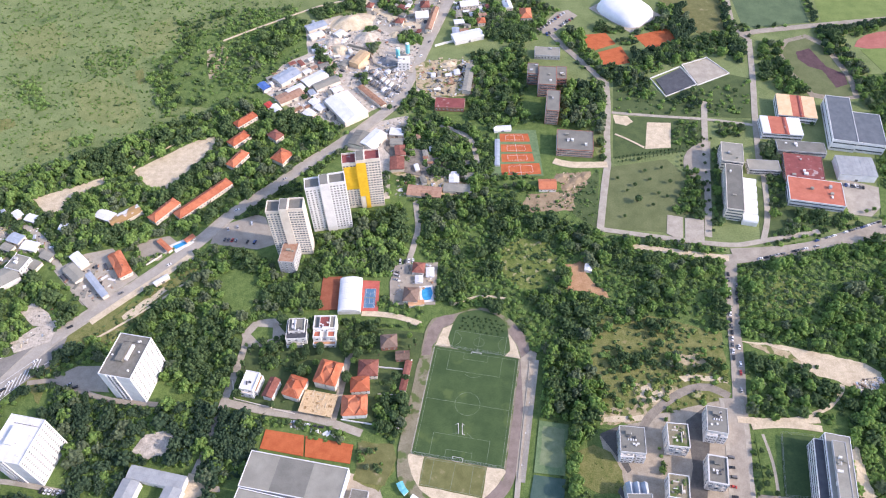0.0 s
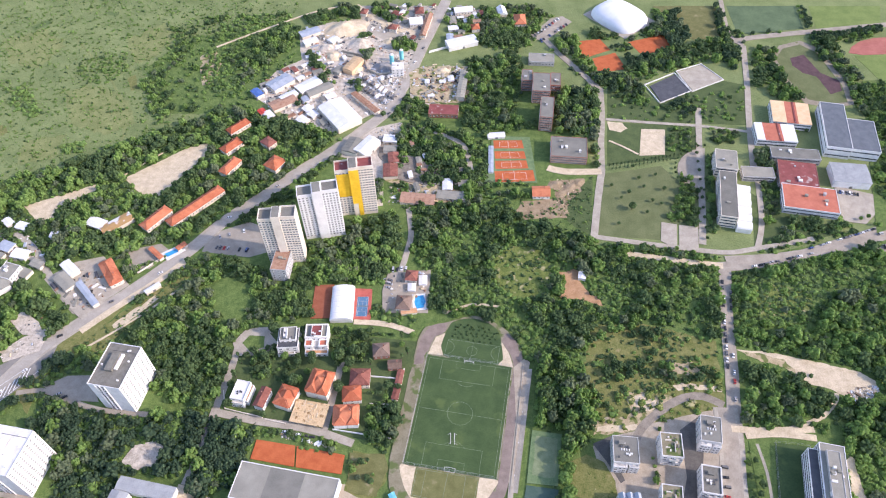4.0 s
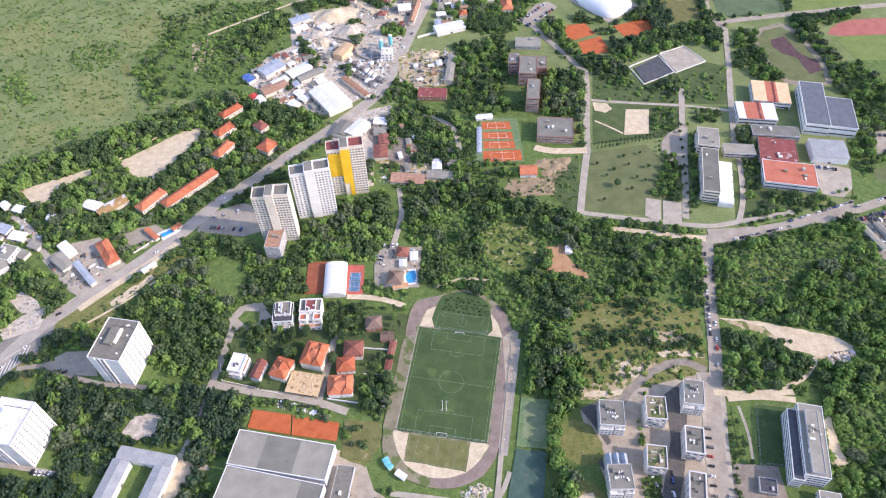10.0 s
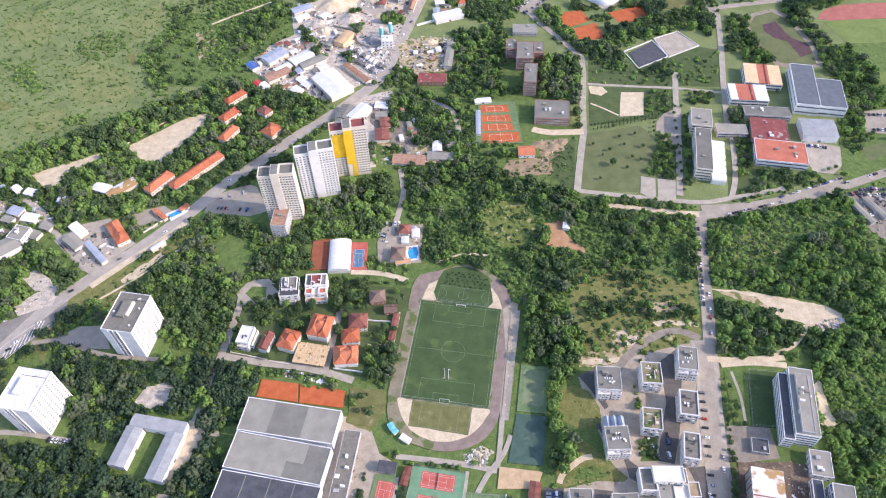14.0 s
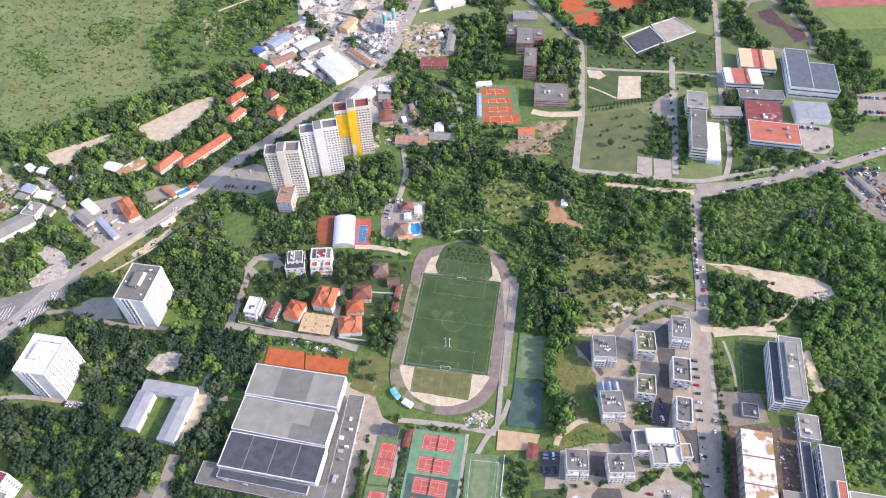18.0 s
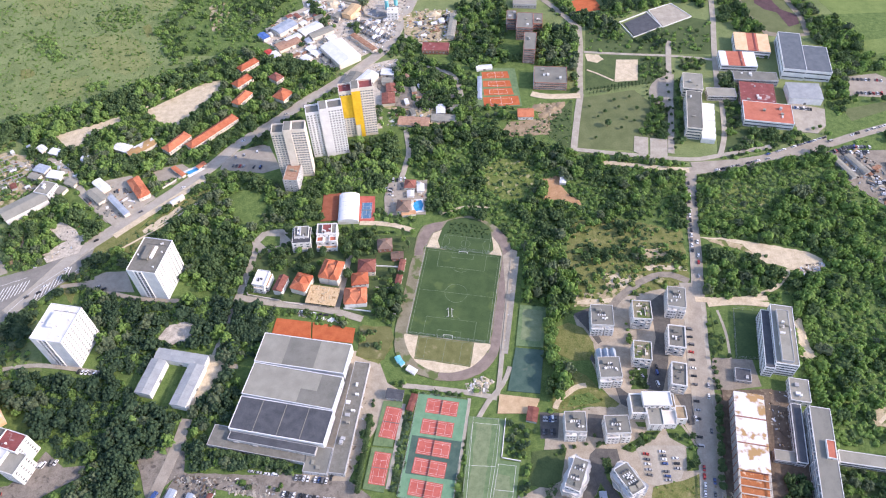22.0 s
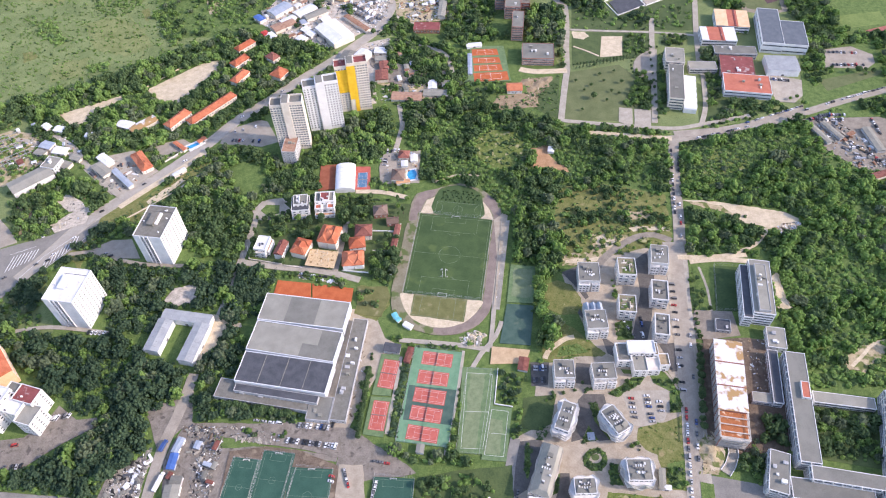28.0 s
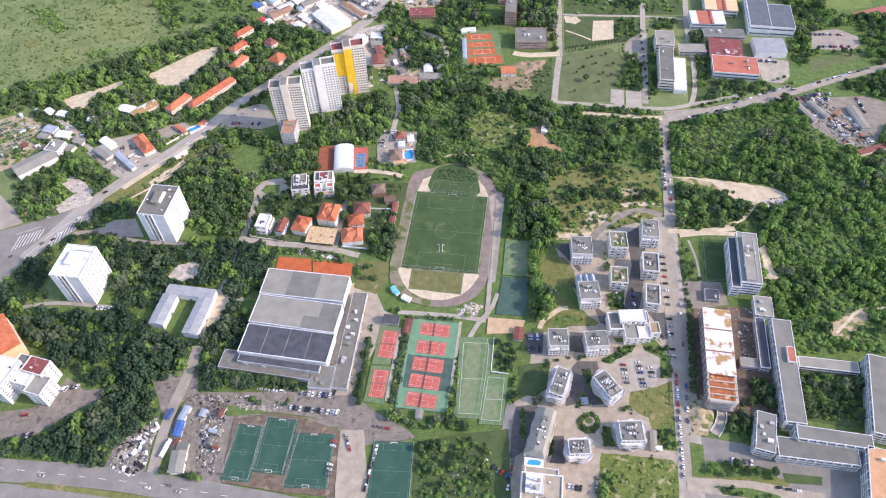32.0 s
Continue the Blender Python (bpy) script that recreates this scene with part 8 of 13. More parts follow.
sheet("clay_surface", "red_court", [(-76.5, 355.6), (-60.2, 354.6), (-60.0, 324.3), (-76.5, 325.0)], "red hard surface round a blue court")
tennis_court(-67.3, 337.2, 89.0, "blue_court", scale=0.8, apron=0.2, label="blue hard tennis court with white lines and a net")
barrel_hall(-83.1, 338.4, 18.1, 32.6, 0.8, 3.5, label="white barrel-roofed tennis hall")
sheet("clay_surface", "clay_court", [(-134.8, 223.6), (-106.9, 218.6), (-105.7, 203.2), (-137.0, 209.4)], "orange clay tennis court behind the halls")
sheet("clay_surface", "clay_court", [(-105.5, 218.3), (-71.2, 211.2), (-72.5, 197.5), (-104.5, 202.9)], "orange clay tennis court behind the halls")
sheet("court_base", "green_court", [(-21.0, 151.8), (15.2, 145.0), (0.7, 68.4), (-36.2, 75.3)], "green hard court surface of five tennis courts")
sheet("court_base", "teal_court", [(-26.2, 119.3), (8.7, 113.0), (4.5, 85.0), (-31.0, 91.5)], "dark green part of the hard court surface")
tennis_court(-4.3, 140.0, -11.6, scale=0.91)
tennis_court(-8.1, 123.9, -11.4, scale=0.90)
tennis_court(-11.1, 108.9, -12.1, scale=0.92)
tennis_court(-14.2, 94.7, -13.0, scale=0.90)
tennis_court(-17.2, 79.7, -12.8, scale=0.89)
sheet("court_base", "pale_turf", [(-47.1, 147.1), (-32.8, 145.6), (-40.1, 110.8), (-53.9, 112.7)], "green surround of a tennis court")
sheet("court_base", "pale_turf", [(-54.4, 111.3), (-38.9, 109.3), (-45.3, 78.6), (-59.8, 81.8)], "green surround of a tennis court")
tennis_court(-41.5, 129.4, 77.0, scale=0.95)
tennis_court(-48.4, 95.6, 79.5, scale=0.91)
sheet("pale_court", "pale_turf", [(14.6, 132.2), (40.9, 129.2), (35.1, 99.0), (26.4, 62.2), (6.5, 64.0)], "worn pale green artificial turf court")
sheet("pale_court", "pale_turf", [(31.2, 99.2), (48.5, 96.2), (40.3, 56.0), (23.2, 58.5)], "worn pale green artificial turf court")
sheet("green_pitch", "pale_turf", [(61.0, 228.3), (81.7, 224.8), (75.0, 187.4), (54.0, 190.0)], "pale worn court")
sheet("green_pitch", "teal_court", [(53.8, 188.3), (75.1, 185.0), (68.2, 148.3), (44.6, 151.6)], "dark green court")
sheet("sand_lot", "tan_sand", [(38.4, 149.0), (67.5, 144.1), (62.4, 132.7), (35.7, 133.6)], "tan sand volleyball ground")
sheet("worn_turf", "worn_turf", [(21.0, 126.8), (31.0, 125.1), (20.2, 66.3), (10.1, 68.2)], "worn pale middle of a turf court", "court", lift=0.005, soft=1.2)
sheet("worn_turf", "worn_turf", [(31.7, 89.3), (41.1, 86.3), (35.7, 60.9), (25.2, 62.4)], "worn pale middle of a turf court", "court", lift=0.005, soft=1.2)
sheet("worn_turf", "worn_turf", [(63.4, 223.6), (78.3, 221.3), (73.7, 192.8), (57.9, 195.1)], "worn pale middle of a turf court", "court", lift=0.005, soft=1.2)
shed(60.6, 131.0, 7.4, 11.0, 3, -13.9, "dark_tile", "white_paint", label="small hut with a brown roof")
sheet("bare_soil", "dug_soil", [(-153.5, 74.0), (-128.0, 76.5), (-104.0, 72.0), (-75.5, 59.0), (-78.5, 12.0), (-112.0, 17.0), (-156.0, 27.0)], "brown trodden soil round the small pitches", clear=False, soft=0.8)
sheet("dirt_lot", "paving", [(-75.5, 60.0), (-59.0, 59.0), (-55.5, 18.0), (-58.5, 3.0), (-78.0, 8.0)], "pale dirt lot between the pitches", clear=False, soft=0.8)
football_pitch(-143.4, 47.6, 16.8, 37.6, -9.6, "dark_turf", True, "dark green five-a-side football pitch", 1.9)
football_pitch(-121.0, 51.3, 18.9, 37.4, -9.6, "dark_turf", True, "dark green five-a-side football pitch", 1.9)
football_pitch(-96.0, 38.8, 27.1, 36.6, -5.9, "dark_turf", True, "dark green five-a-side football pitch", 1.5)
football_pitch(-39.7, 27.5, 25.6, 39.7, -6.1, "dark_turf", True, "dark green five-a-side football pitch", 1.5)
sheet("court_base", "pale_turf", [(47.9, 540.5), (84.7, 538.0), (86.7, 474.9), (37.1, 475.1)], "green surround of the red courts")
sheet("tennis_court", "clay_court", [(48.6, 533.8), (76.5, 533.2), (77.8, 521.7), (48.6, 522.3)], "orange clay tennis court with green surround", "court", lift=0.02)
road_marks("court_line", [(54.5, 531.3, 70.8, 531.0), (70.8, 531.0, 72.0, 524.1), (72.0, 524.1, 54.1, 524.5), (54.1, 524.5, 54.5, 531.3), (62.6, 533.5, 63.2, 522.0)], 0.22, "white painted lines of a clay court", 0.04)
sheet("tennis_court", "clay_court", [(48.9, 518.3), (77.5, 517.6), (78.8, 507.2), (48.9, 507.9)], "orange clay tennis court with green surround", "court", lift=0.02)
road_marks("court_line", [(55.0, 516.0, 71.7, 515.7), (71.7, 515.7, 72.9, 509.4), (72.9, 509.4, 54.6, 509.8), (54.6, 509.8, 55.0, 516.0), (63.2, 517.9, 63.9, 507.6)], 0.22, "white painted lines of a clay court", 0.04)
sheet("tennis_court", "clay_court", [(48.7, 504.7), (78.6, 504.9), (79.9, 493.9), (48.7, 493.8)], "orange clay tennis court with green surround", "court", lift=0.02)
road_marks("court_line", [(55.0, 502.6, 72.6, 502.6), (72.6, 502.6, 73.7, 496.1), (73.7, 496.1, 54.6, 496.0), (54.6, 496.0, 55.0, 502.6), (63.7, 504.8, 64.3, 493.9)], 0.22, "white painted lines of a clay court", 0.04)
sheet("tennis_court", "clay_court", [(47.5, 490.8), (84.0, 491.5), (84.8, 477.1), (47.7, 475.7)], "orange clay tennis court with green surround", "court", lift=0.02)
road_marks("court_line", [(55.0, 488.0, 76.6, 488.3), (76.6, 488.3, 77.4, 479.8), (77.4, 479.8, 54.9, 478.8), (54.9, 478.8, 55.0, 488.0), (65.7, 491.2, 66.2, 476.4)], 0.22, "white painted lines of a clay court", 0.04)
estate_house(122.2, 208.0, 17.2, 19.0, 12, -5.9, "plain", "white apartment house with a grey felt roof")
estate_house(153.2, 209.9, 14.5, 17.3, 14, -6.0, "garden", "white apartment house with a planted roof terrace")
estate_house(183.0, 221.7, 14.1, 19.2, 13, -10.9, "plain", "white apartment house with a grey roof and white vents")
estate_house(120.2, 161.9, 16.1, 17.2, 12, -1.0, "plain", "white apartment house with gabled metal roofs behind", gables=9.0)
estate_house(146.9, 175.0, 13.5, 16.1, 12, -9.0, "garden", "white apartment house with a tiled roof terrace")
estate_house(175.1, 186.1, 13.1, 19.6, 12, -11.0, "rim", "white apartment house with a wide white roof rim")
estate_house(169.3, 154.1, 11.3, 19.4, 12, -12.5, "rim", "white apartment house with a wide white roof rim")
estate_house(88.9, 119.9, 14.8, 15.1, 12, -4.1, "plain", "white apartment house with a grey felt roof")
estate_house(117.6, 116.7, 17.0, 13.4, 12, -0.5, "plain", "white apartment house with a grey felt roof")
estate_house(84.1, 81.6, 15.7, 27.4, 14, -24.8, "wavy", "white apartment house with curving balconies and grey roof")
estate_house(118.0, 77.3, 16.3, 25.3, 14, 27.8, "wavy", "white apartment house with curving balconies and grey roof")
estate_house(65.8, 45.2, 13.9, 37.0, 12, -22.4, "slope", "long cream apartment house with a sloping grey roof")
estate_house(89.7, 32.3, 19.8, 15.8, 12, -1.3, "wavy", "white apartment house with curving balconies and grey roof")
estate_house(127.7, 41.3, 21.6, 20.0, 12, -2.9, "wavy", "white apartment house with curving balconies and grey roof")
stepped_house(149.3, 128.4, 38.6, 24.2, -2.4, [(0.22, 0.55, 0.75, 1.0, 12.0, "white_paint", 0.5), (0.0, 0.35, 0.28, 1.0, 9.0, "deck_felt", 0.8), (0.7, 0.5, 0.8, 0.95, 11.0, "brown_soil", 0.4), (0.8, 0.2, 1.0, 0.62, 8.0, "brown_soil", 0.5), (0.28, 0.0, 0.55, 0.55, 9.0, "pale_felt", 0.35), (0.55, 0.05, 0.8, 0.5, 7.0, "cream_wall", 0.4)], "terraced white house with stepped brown terraces")
stepped_house(60.1, 3.8, 27.7, 33.3, -10.3, [(0.0, 0.0, 1.0, 0.86, 10.0, "paving", 0.9), (0.08, 0.86, 0.9, 1.0, 8.5, "paving", 0.5)], "broad cream building with a tan roof terrace", "terrace_house", "")
flat_block("roof_pavilion", 56.1, 8.6, 12.0, 13.0, 2.2, -10.3, "white_paint", "white_paint", units=7, label="white plant room on the roof terrace", category="plant room", base=10.1)
_pool = thing("roof_pool", 57.8, 24.1, 8.6, -10.3, "small blue pool on a roof terrace", "pool")
piece("deck", Build().box(-6.5, -3.2, 0, 6.5, 3.2, 0.6).mesh("deck", "white_paint"), _pool)
piece("water", Build().prism([(-4.5, -1.5), (-1.5, -2.0), (4.0, -1.6), (5.0, 0.6), (2.5, 1.9), (-3.5, 1.6)], 0.55, 0.68).mesh("water", "pool_water"), _pool)
roof_unit(None, 101.6, 71.3, 0.1, 5.0, 5.5, 1.2, "blue_grey_sheet", "skylight_box")
tagged(bpy.data.objects["skylight_box"], "low pale skylight box in a planted bed", "skylight")
shed(143.9, 37.8, 3.8, 14.3, 3, -10.5, "pale_felt", "cream_wall", label="narrow garden pavilion with a pale roof")
shed(145.4, 31.7, 5.4, 2.9, 3, -8.0, "white_sheet", "white_paint", label="small white hut beside the grass")
flat_block("office_tower", 253.9, 182.4, 16.3, 52.8, 16, -12.7, "cool_white_wall", "pale_felt", ribbon=True, units=5, label="tall white institute building with a stepped grey roof")
flat_block("plant_room", 253.1, 180.3, 8.4, 45.4, 2.2, -12.2, "grey_wall", "pale_felt", units=5, faces="", label="long low plant room on the institute roof", category="plant room", base=16.15)
flat_block("annex", 219.2, 156.3, 11.4, 10.6, 3.5, -12.1, "grey_wall", "dark_felt", units=1, label="low dark pavilion in the paved court")
flat_block("office_tower", 242.5, 181.5, 7.2, 51.7, 12.5, -13.1, "cool_white_wall", "dark_felt", ribbon=True, units=0, label="lower front of the white institute with a dark roof")
flat_block("annex", 254.9, 141.1, 13.9, 18.6, 6, -12.5, "white_paint", "pale_felt", units=3, label="white entrance wing with a pale roof")
unfinished_block(204.5, 96.1, 20.2, 79.8, -12.4, 15.0)
flat_block("campus_wing", 251.4, 82.0, 13.8, 86.0, 12, -12.4, "white_paint", "roof_felt", ribbon=True, balcony=0.9, units=0, label="long white campus wing with balcony rows", category="building")
flat_block("campus_annex", 242.7, 108.1, 7.0, 44.4, 7, -12.5, "white_paint", "dark_felt", ribbon=True, label="lower campus annex with a dark roof", category="building")
flat_block("campus_lift", 256.7, 92.4, 5.7, 13.1, 14, -13.2, "white_paint", "orange_sheet", faces="S", label="stair tower with a red deck", category="building")
flat_block("campus_link", 229.0, 92.5, 14.6, 7.9, 5, -11.3, "grey_wall", "pale_felt", ribbon=True, label="low covered link to the unfinished block", category="building")
flat_block("campus_wing", 250.6, 20.4, 52.5, 14.4, 9, -11.3, "white_paint", "roof_felt", ribbon=True, balcony=0.9, units=0, label="long white campus wing with a grey roof", category="building")
flat_block("campus_wing", 264.0, 28.2, 49.0, 10.0, 12, -13.1, "white_paint", "roof_felt", ribbon=True, balcony=0.9, units=0, label="white campus wing with balcony rows", category="building")
flat_block("campus_wing", 311.5, 56.8, 18.7, 64.0, 12, -19.8, "white_paint", "roof_felt", ribbon=True, balcony=0.9, units=0, label="white campus wing with balcony rows", category="building")
flat_block("campus_link", 285.1, 86.7, 42.4, 8.8, 6, -11.5, "white_paint", "pale_felt", ribbon=True, label="low covered link between campus wings", category="building")
flat_block("campus_hall", 220.6, 36.3, 13.1, 29.2, 9, -20.7, "white_paint", "roof_felt", ribbon=True, balcony=0.9, units=4, label="campus hall with a grey roof", category="building")
flat_block("campus_hall", 284.8, -2.7, 19.1, 43.1, 12, -20.3, "white_paint", "tan_sheet", ribbon=True, balcony=0.9, units=1, label="campus hall with a rust-orange roof", category="building")
stepped_house(-312.0, 110.1, 48.2, 32.1, -18.9, [(0.5, 0.6, 0.86, 1.0, 20.0, "maroon_sheet", 0.5), (0.72, 0.18, 1.0, 0.66, 17.0, "pale_felt", 0.5), (0.0, 0.0, 0.42, 0.8, 22.0, "white_paint", 0.6), (0.4, 0.3, 0.72, 0.66, 18.5, "white_paint", 0.6), (0.3, 0.75, 0.5, 1.0, 19.0, "deck_felt", 0.5)], "large white stepped block of flats with red roof parts", "flats_block", "")
house(-343.5, 145.5, 27.0, 36.2, 16, 38.2, "roof_tile", "peach_wall", False, label="peach block of flats with an orange roof", category="building")
flat_block("school", 252.7, 444.8, 14.8, 57.1, 14, -12.5, "cream_wall", "roof_felt", ribbon=True, units=2, label="long cream school building with a grey roof", category="school")
flat_block("school", 261.8, 488.5, 19.7, 25.5, 14, -11.6, "cream_wall", "pale_felt", ribbon=True, units=3, label="cream school building with a pale roof", category="school")
vault_hall(265.9, 436.5, 12.8, 54.2, -13.0, 6.0, label="row of white barrel vaults beside the school")
flat_block("school_link", 290.8, 479.1, 28.9, 13.7, 6, -5.6, "grey_wall", "pale_felt", ribbon=True, label="low grey link between school buildings", category="school")
flat_block("school_wing", 325.8, 473.5, 34.3, 35.6, 7, -12.1, "brick_wall", "maroon_sheet", ribbon=True, units=4, label="school wing with a dark red roof", category="school")
flat_block("school_wing", 326.5, 443.2, 46.8, 29.7, 8, -12.0, "cool_white_wall", "orange_sheet", ribbon=True, units=4, label="school wing with a bright orange-red roof", category="school")
flat_block("school_wing", 332.1, 502.1, 44.6, 14.3, 7, -7.2, "grey_wall", "roof_felt", ribbon=True, units=3, label="low grey school wing with ribbon windows", category="school")
flat_block("gym", 379.4, 535.0, 22.7, 66.6, 13, -12.5, "cool_white_wall", "slate_sheet", floors=2, ribbon=True, units=0, label="large gymnasium with a grey roof", category="gymnasium")
flat_block("gym", 399.8, 520.8, 27.6, 45.2, 12, -12.4, "cool_white_wall", "slate_sheet", floors=2, ribbon=True, units=0, label="large gymnasium with a grey roof", category="gymnasium")
shed(373.4, 474.3, 32.4, 24.9, 8, -7.6, "light_sheet", "cool_white_wall", rise=0.7, label="white hall with a pale ribbed roof", category="hall", name="hall")
striped_hall(345.5, 560.1, 36.6, 32.5, 8.0, -11.2, 1)
striped_hall(322.0, 531.4, 37.7, 24.9, 8.0, -7.4, 2)
flat_block("school", 119.7, 513.8, 34.5, 28.0, 9, -6.4, "brick_wall", "roof_felt", ribbon=True, units=5, label="brick school with a grey flat roof", category="school")
flat_block("dormitory", 87.8, 619.7, 11.1, 18.3, 14, -5.0, "brick_wall", "roof_felt", ribbon=True, units=2, label="brick dormitory block with balconies", category="dormitory")
flat_block("dormitory", 101.4, 604.9, 18.3, 30.1, 16, -5.9, "brick_wall", "roof_felt", ribbon=True, units=2, label="brick dormitory block with balconies", category="dormitory")
flat_block("dormitory", 102.7, 562.6, 13.1, 31.6, 18, -8.1, "brick_wall", "roof_felt", ribbon=True, units=2, label="brick dormitory block with balconies", category="dormitory")
flat_block("dormitory", 118.3, 619.7, 10.5, 21.2, 8, -6.4, "brick_wall", "roof_felt", ribbon=True, units=2, label="brick dormitory block with balconies", category="dormitory")
flat_block("low_hall", 107.4, 661.4, 27.5, 15.6, 5, -5.8, "grey_wall", "pale_felt", units=1, label="low hall with a pale flat roof")
flat_block("low_hall", 0.0, 576.9, 29.9, 15.1, 5, -4.8, "brick_wall", "maroon_sheet", label="low brick hall with a dark red roof")
shed(20.1, 618.4, 8.4, 45.3, 5, -7.7, "pale_felt", "cream_wall", label="long low store building")
shed(20.8, 695.2, 34.3, 15.3, 5, 18.5, "white_sheet", "white_paint", label="long white workshop beside the road")
shed(8.1, 704.6, 7.8, 13.3, 4, 4.5, "blue_grey_sheet", "white_paint", label="blue-grey workshop roof beside the road")
shed(17.4, 704.3, 9.8, 8.9, 4, 9.0, "rusty_sheet", "cream_wall", label="rusty workshop roof beside the road")
wall_run([(-15.6, 680.8), (-4.2, 685.8), (7.2, 689.8)], 2.6, 0.5, label="long white yard wall by the road")
air_dome(206.0, 743.0, 63.0, 51.0, 13.0, -51.3)
sheet("rink", "dark_felt", [(217.6, 615.1), (247.1, 633.8), (258.5, 606.5), (224.3, 588.8)], "dark asphalt rink")
sheet("rink", "concrete", [(251.2, 638.6), (279.3, 649.9), (296.1, 624.7), (260.9, 606.5)], "pale concrete rink")
house(-258.3, 434.0, 10.4, 28.4, 5, -36.4, "roof_tile", "cream_wall", True, label="cream villa with a bright orange hipped tile roof among trees")
house(-225.7, 448.3, 10.0, 57.6, 5, -42.1, "roof_tile", "cream_wall", True, label="cream villa with a bright orange hipped tile roof among trees")
house(-206.1, 556.3, 9.1, 23.5, 5, -44.5, "roof_tile", "cream_wall", True, label="cream villa with a bright orange hipped tile roof among trees")
house(-207.6, 528.2, 10.3, 21.2, 5, -40.9, "roof_tile", "cream_wall", True, label="cream villa with a bright orange hipped tile roof among trees")
house(-203.8, 499.4, 9.7, 22.2, 5, -30.4, "roof_tile", "cream_wall", True, label="cream villa with a bright orange hipped tile roof among trees")
house(-161.5, 502.4, 14.4, 15.9, 5, -31.7, "roof_tile", "cream_wall", True, label="cream villa with a bright orange hipped tile roof among trees")
house(-172.1, 532.3, 12.7, 10.1, 5, -41.2, "dark_tile", "cream_wall", True, label="cream villa with a dark red hipped tile roof among trees")
shed(-173.8, 626.9, 16.2, 26.4, 5, -44.7, "blue_grey_sheet", "cream_wall", label="low workshop with a blue grey sheet roof", group="workshops")
shed(-196.1, 611.0, 13.0, 8.4, 4, -47.9, "blue_paint", "cream_wall", label="low workshop with a blue paint roof", group="workshops")
shed(-166.6, 594.4, 14.4, 27.6, 4, -54.9, "rusty_sheet", "cream_wall", label="low workshop with a rusty sheet roof", group="workshops")
shed(-162.1, 605.0, 9.5, 18.7, 4, -51.0, "white_sheet", "cream_wall", label="low workshop with a white sheet roof", group="workshops")
shed(-143.2, 622.6, 14.4, 26.9, 4, -49.0, "white_sheet", "cream_wall", label="low workshop with a white sheet roof", group="workshops")
shed(-130.6, 614.6, 11.2, 28.2, 4, -56.7, "pale_felt", "cream_wall", label="low workshop with a pale felt roof", group="workshops")
shed(-105.4, 572.1, 41.2, 27.1, 7, -54.9, "white_sheet", "cream_wall", label="low workshop with a white sheet roof", group="workshops")
shed(-81.0, 592.4, 6.4, 40.8, 4, 40.5, "rusty_sheet", "cream_wall", label="low workshop with a rusty sheet roof", group="workshops")
shed(-153.0, 719.9, 12.1, 23.3, 4, -59.8, "blue_grey_sheet", "cream_wall", label="low workshop with a blue grey sheet roof", group="workshops")
shed(-150.5, 702.6, 8.4, 16.2, 4, -59.0, "white_sheet", "cream_wall", label="low workshop with a white sheet roof", group="workshops")
shed(-74.8, 524.1, 14.3, 24.1, 6, -34.7, "white_sheet", "cream_wall", label="low workshop with a white sheet roof", group="workshops")
shed(-88.6, 525.5, 16.1, 20.5, 5, -20.0, "roof_felt", "cream_wall", label="low workshop with a roof felt roof", group="workshops")
shed(-50.8, 491.1, 13.3, 16.9, 4, 1.8, "dark_tile", "cream_wall", label="low workshop with a dark tile roof", group="workshops")
shed(-48.5, 508.5, 9.7, 13.6, 4, 6.4, "dark_tile", "cream_wall", label="low workshop with a dark tile roof", group="workshops")
shed(6.2, 458.2, 26.0, 10.0, 3, -7.4, "pale_felt", "cream_wall", label="low workshop with a pale felt roof", group="workshops")
shed(-24.4, 454.8, 31.2, 12.8, 3, -7.6, "rusty_sheet", "cream_wall", label="low workshop with a rusty sheet roof", group="workshops")
shed(3.0, 472.1, 8.9, 13.3, 3, -1.0, "white_sheet", "cream_wall", label="low workshop with a white sheet roof", group="workshops")
shed(-52.3, 535.7, 14.1, 9.9, 4, -8.0, "white_sheet", "cream_wall", label="low workshop with a white sheet roof", group="workshops")
shed(-52.3, 521.4, 12.2, 8.1, 4, -5.0, "pale_felt", "cream_wall", label="low workshop with a pale felt roof", group="workshops")
shed(-178.6, 576.0, 11.5, 8.1, 3, -51.7, "white_sheet", "cream_wall", label="low workshop with a white sheet roof", group="workshops")
shed(-186.4, 581.1, 8.2, 6.8, 3, -51.6, "red_paint", "cream_wall", label="low workshop with a red paint roof", group="workshops")
shed(-143.0, 567.2, 11.0, 9.2, 3, -40.8, "white_sheet", "cream_wall", label="low workshop with a white sheet roof", group="workshops")
shed(-133.3, 575.8, 9.5, 8.4, 3, -42.7, "white_sheet", "cream_wall", label="low workshop with a white sheet roof", group="workshops")
shed(-139.8, 584.9, 9.2, 9.2, 3, -46.5, "white_sheet", "cream_wall", label="low workshop with a white sheet roof", group="workshops")
shed(-124.5, 705.5, 9.8, 11.0, 3, -41.5, "white_sheet", "cream_wall", label="low workshop with a white sheet roof", group="workshops")
shed(-173.8, 635.4, 7.9, 12.2, 3, -29.0, "white_sheet", "cream_wall", label="low workshop with a white sheet roof", group="workshops")
shed(-113.9, 648.8, 9.3, 10.7, 3, -28.1, "pale_felt", "cream_wall", label="low workshop with a pale felt roof", group="workshops")
shed(-317.7, 365.1, 19.9, 10.3, 4, -41.7, "pale_felt", "cream_wall", label="low workshop with a pale felt roof beside the road", group="roadside workshops")
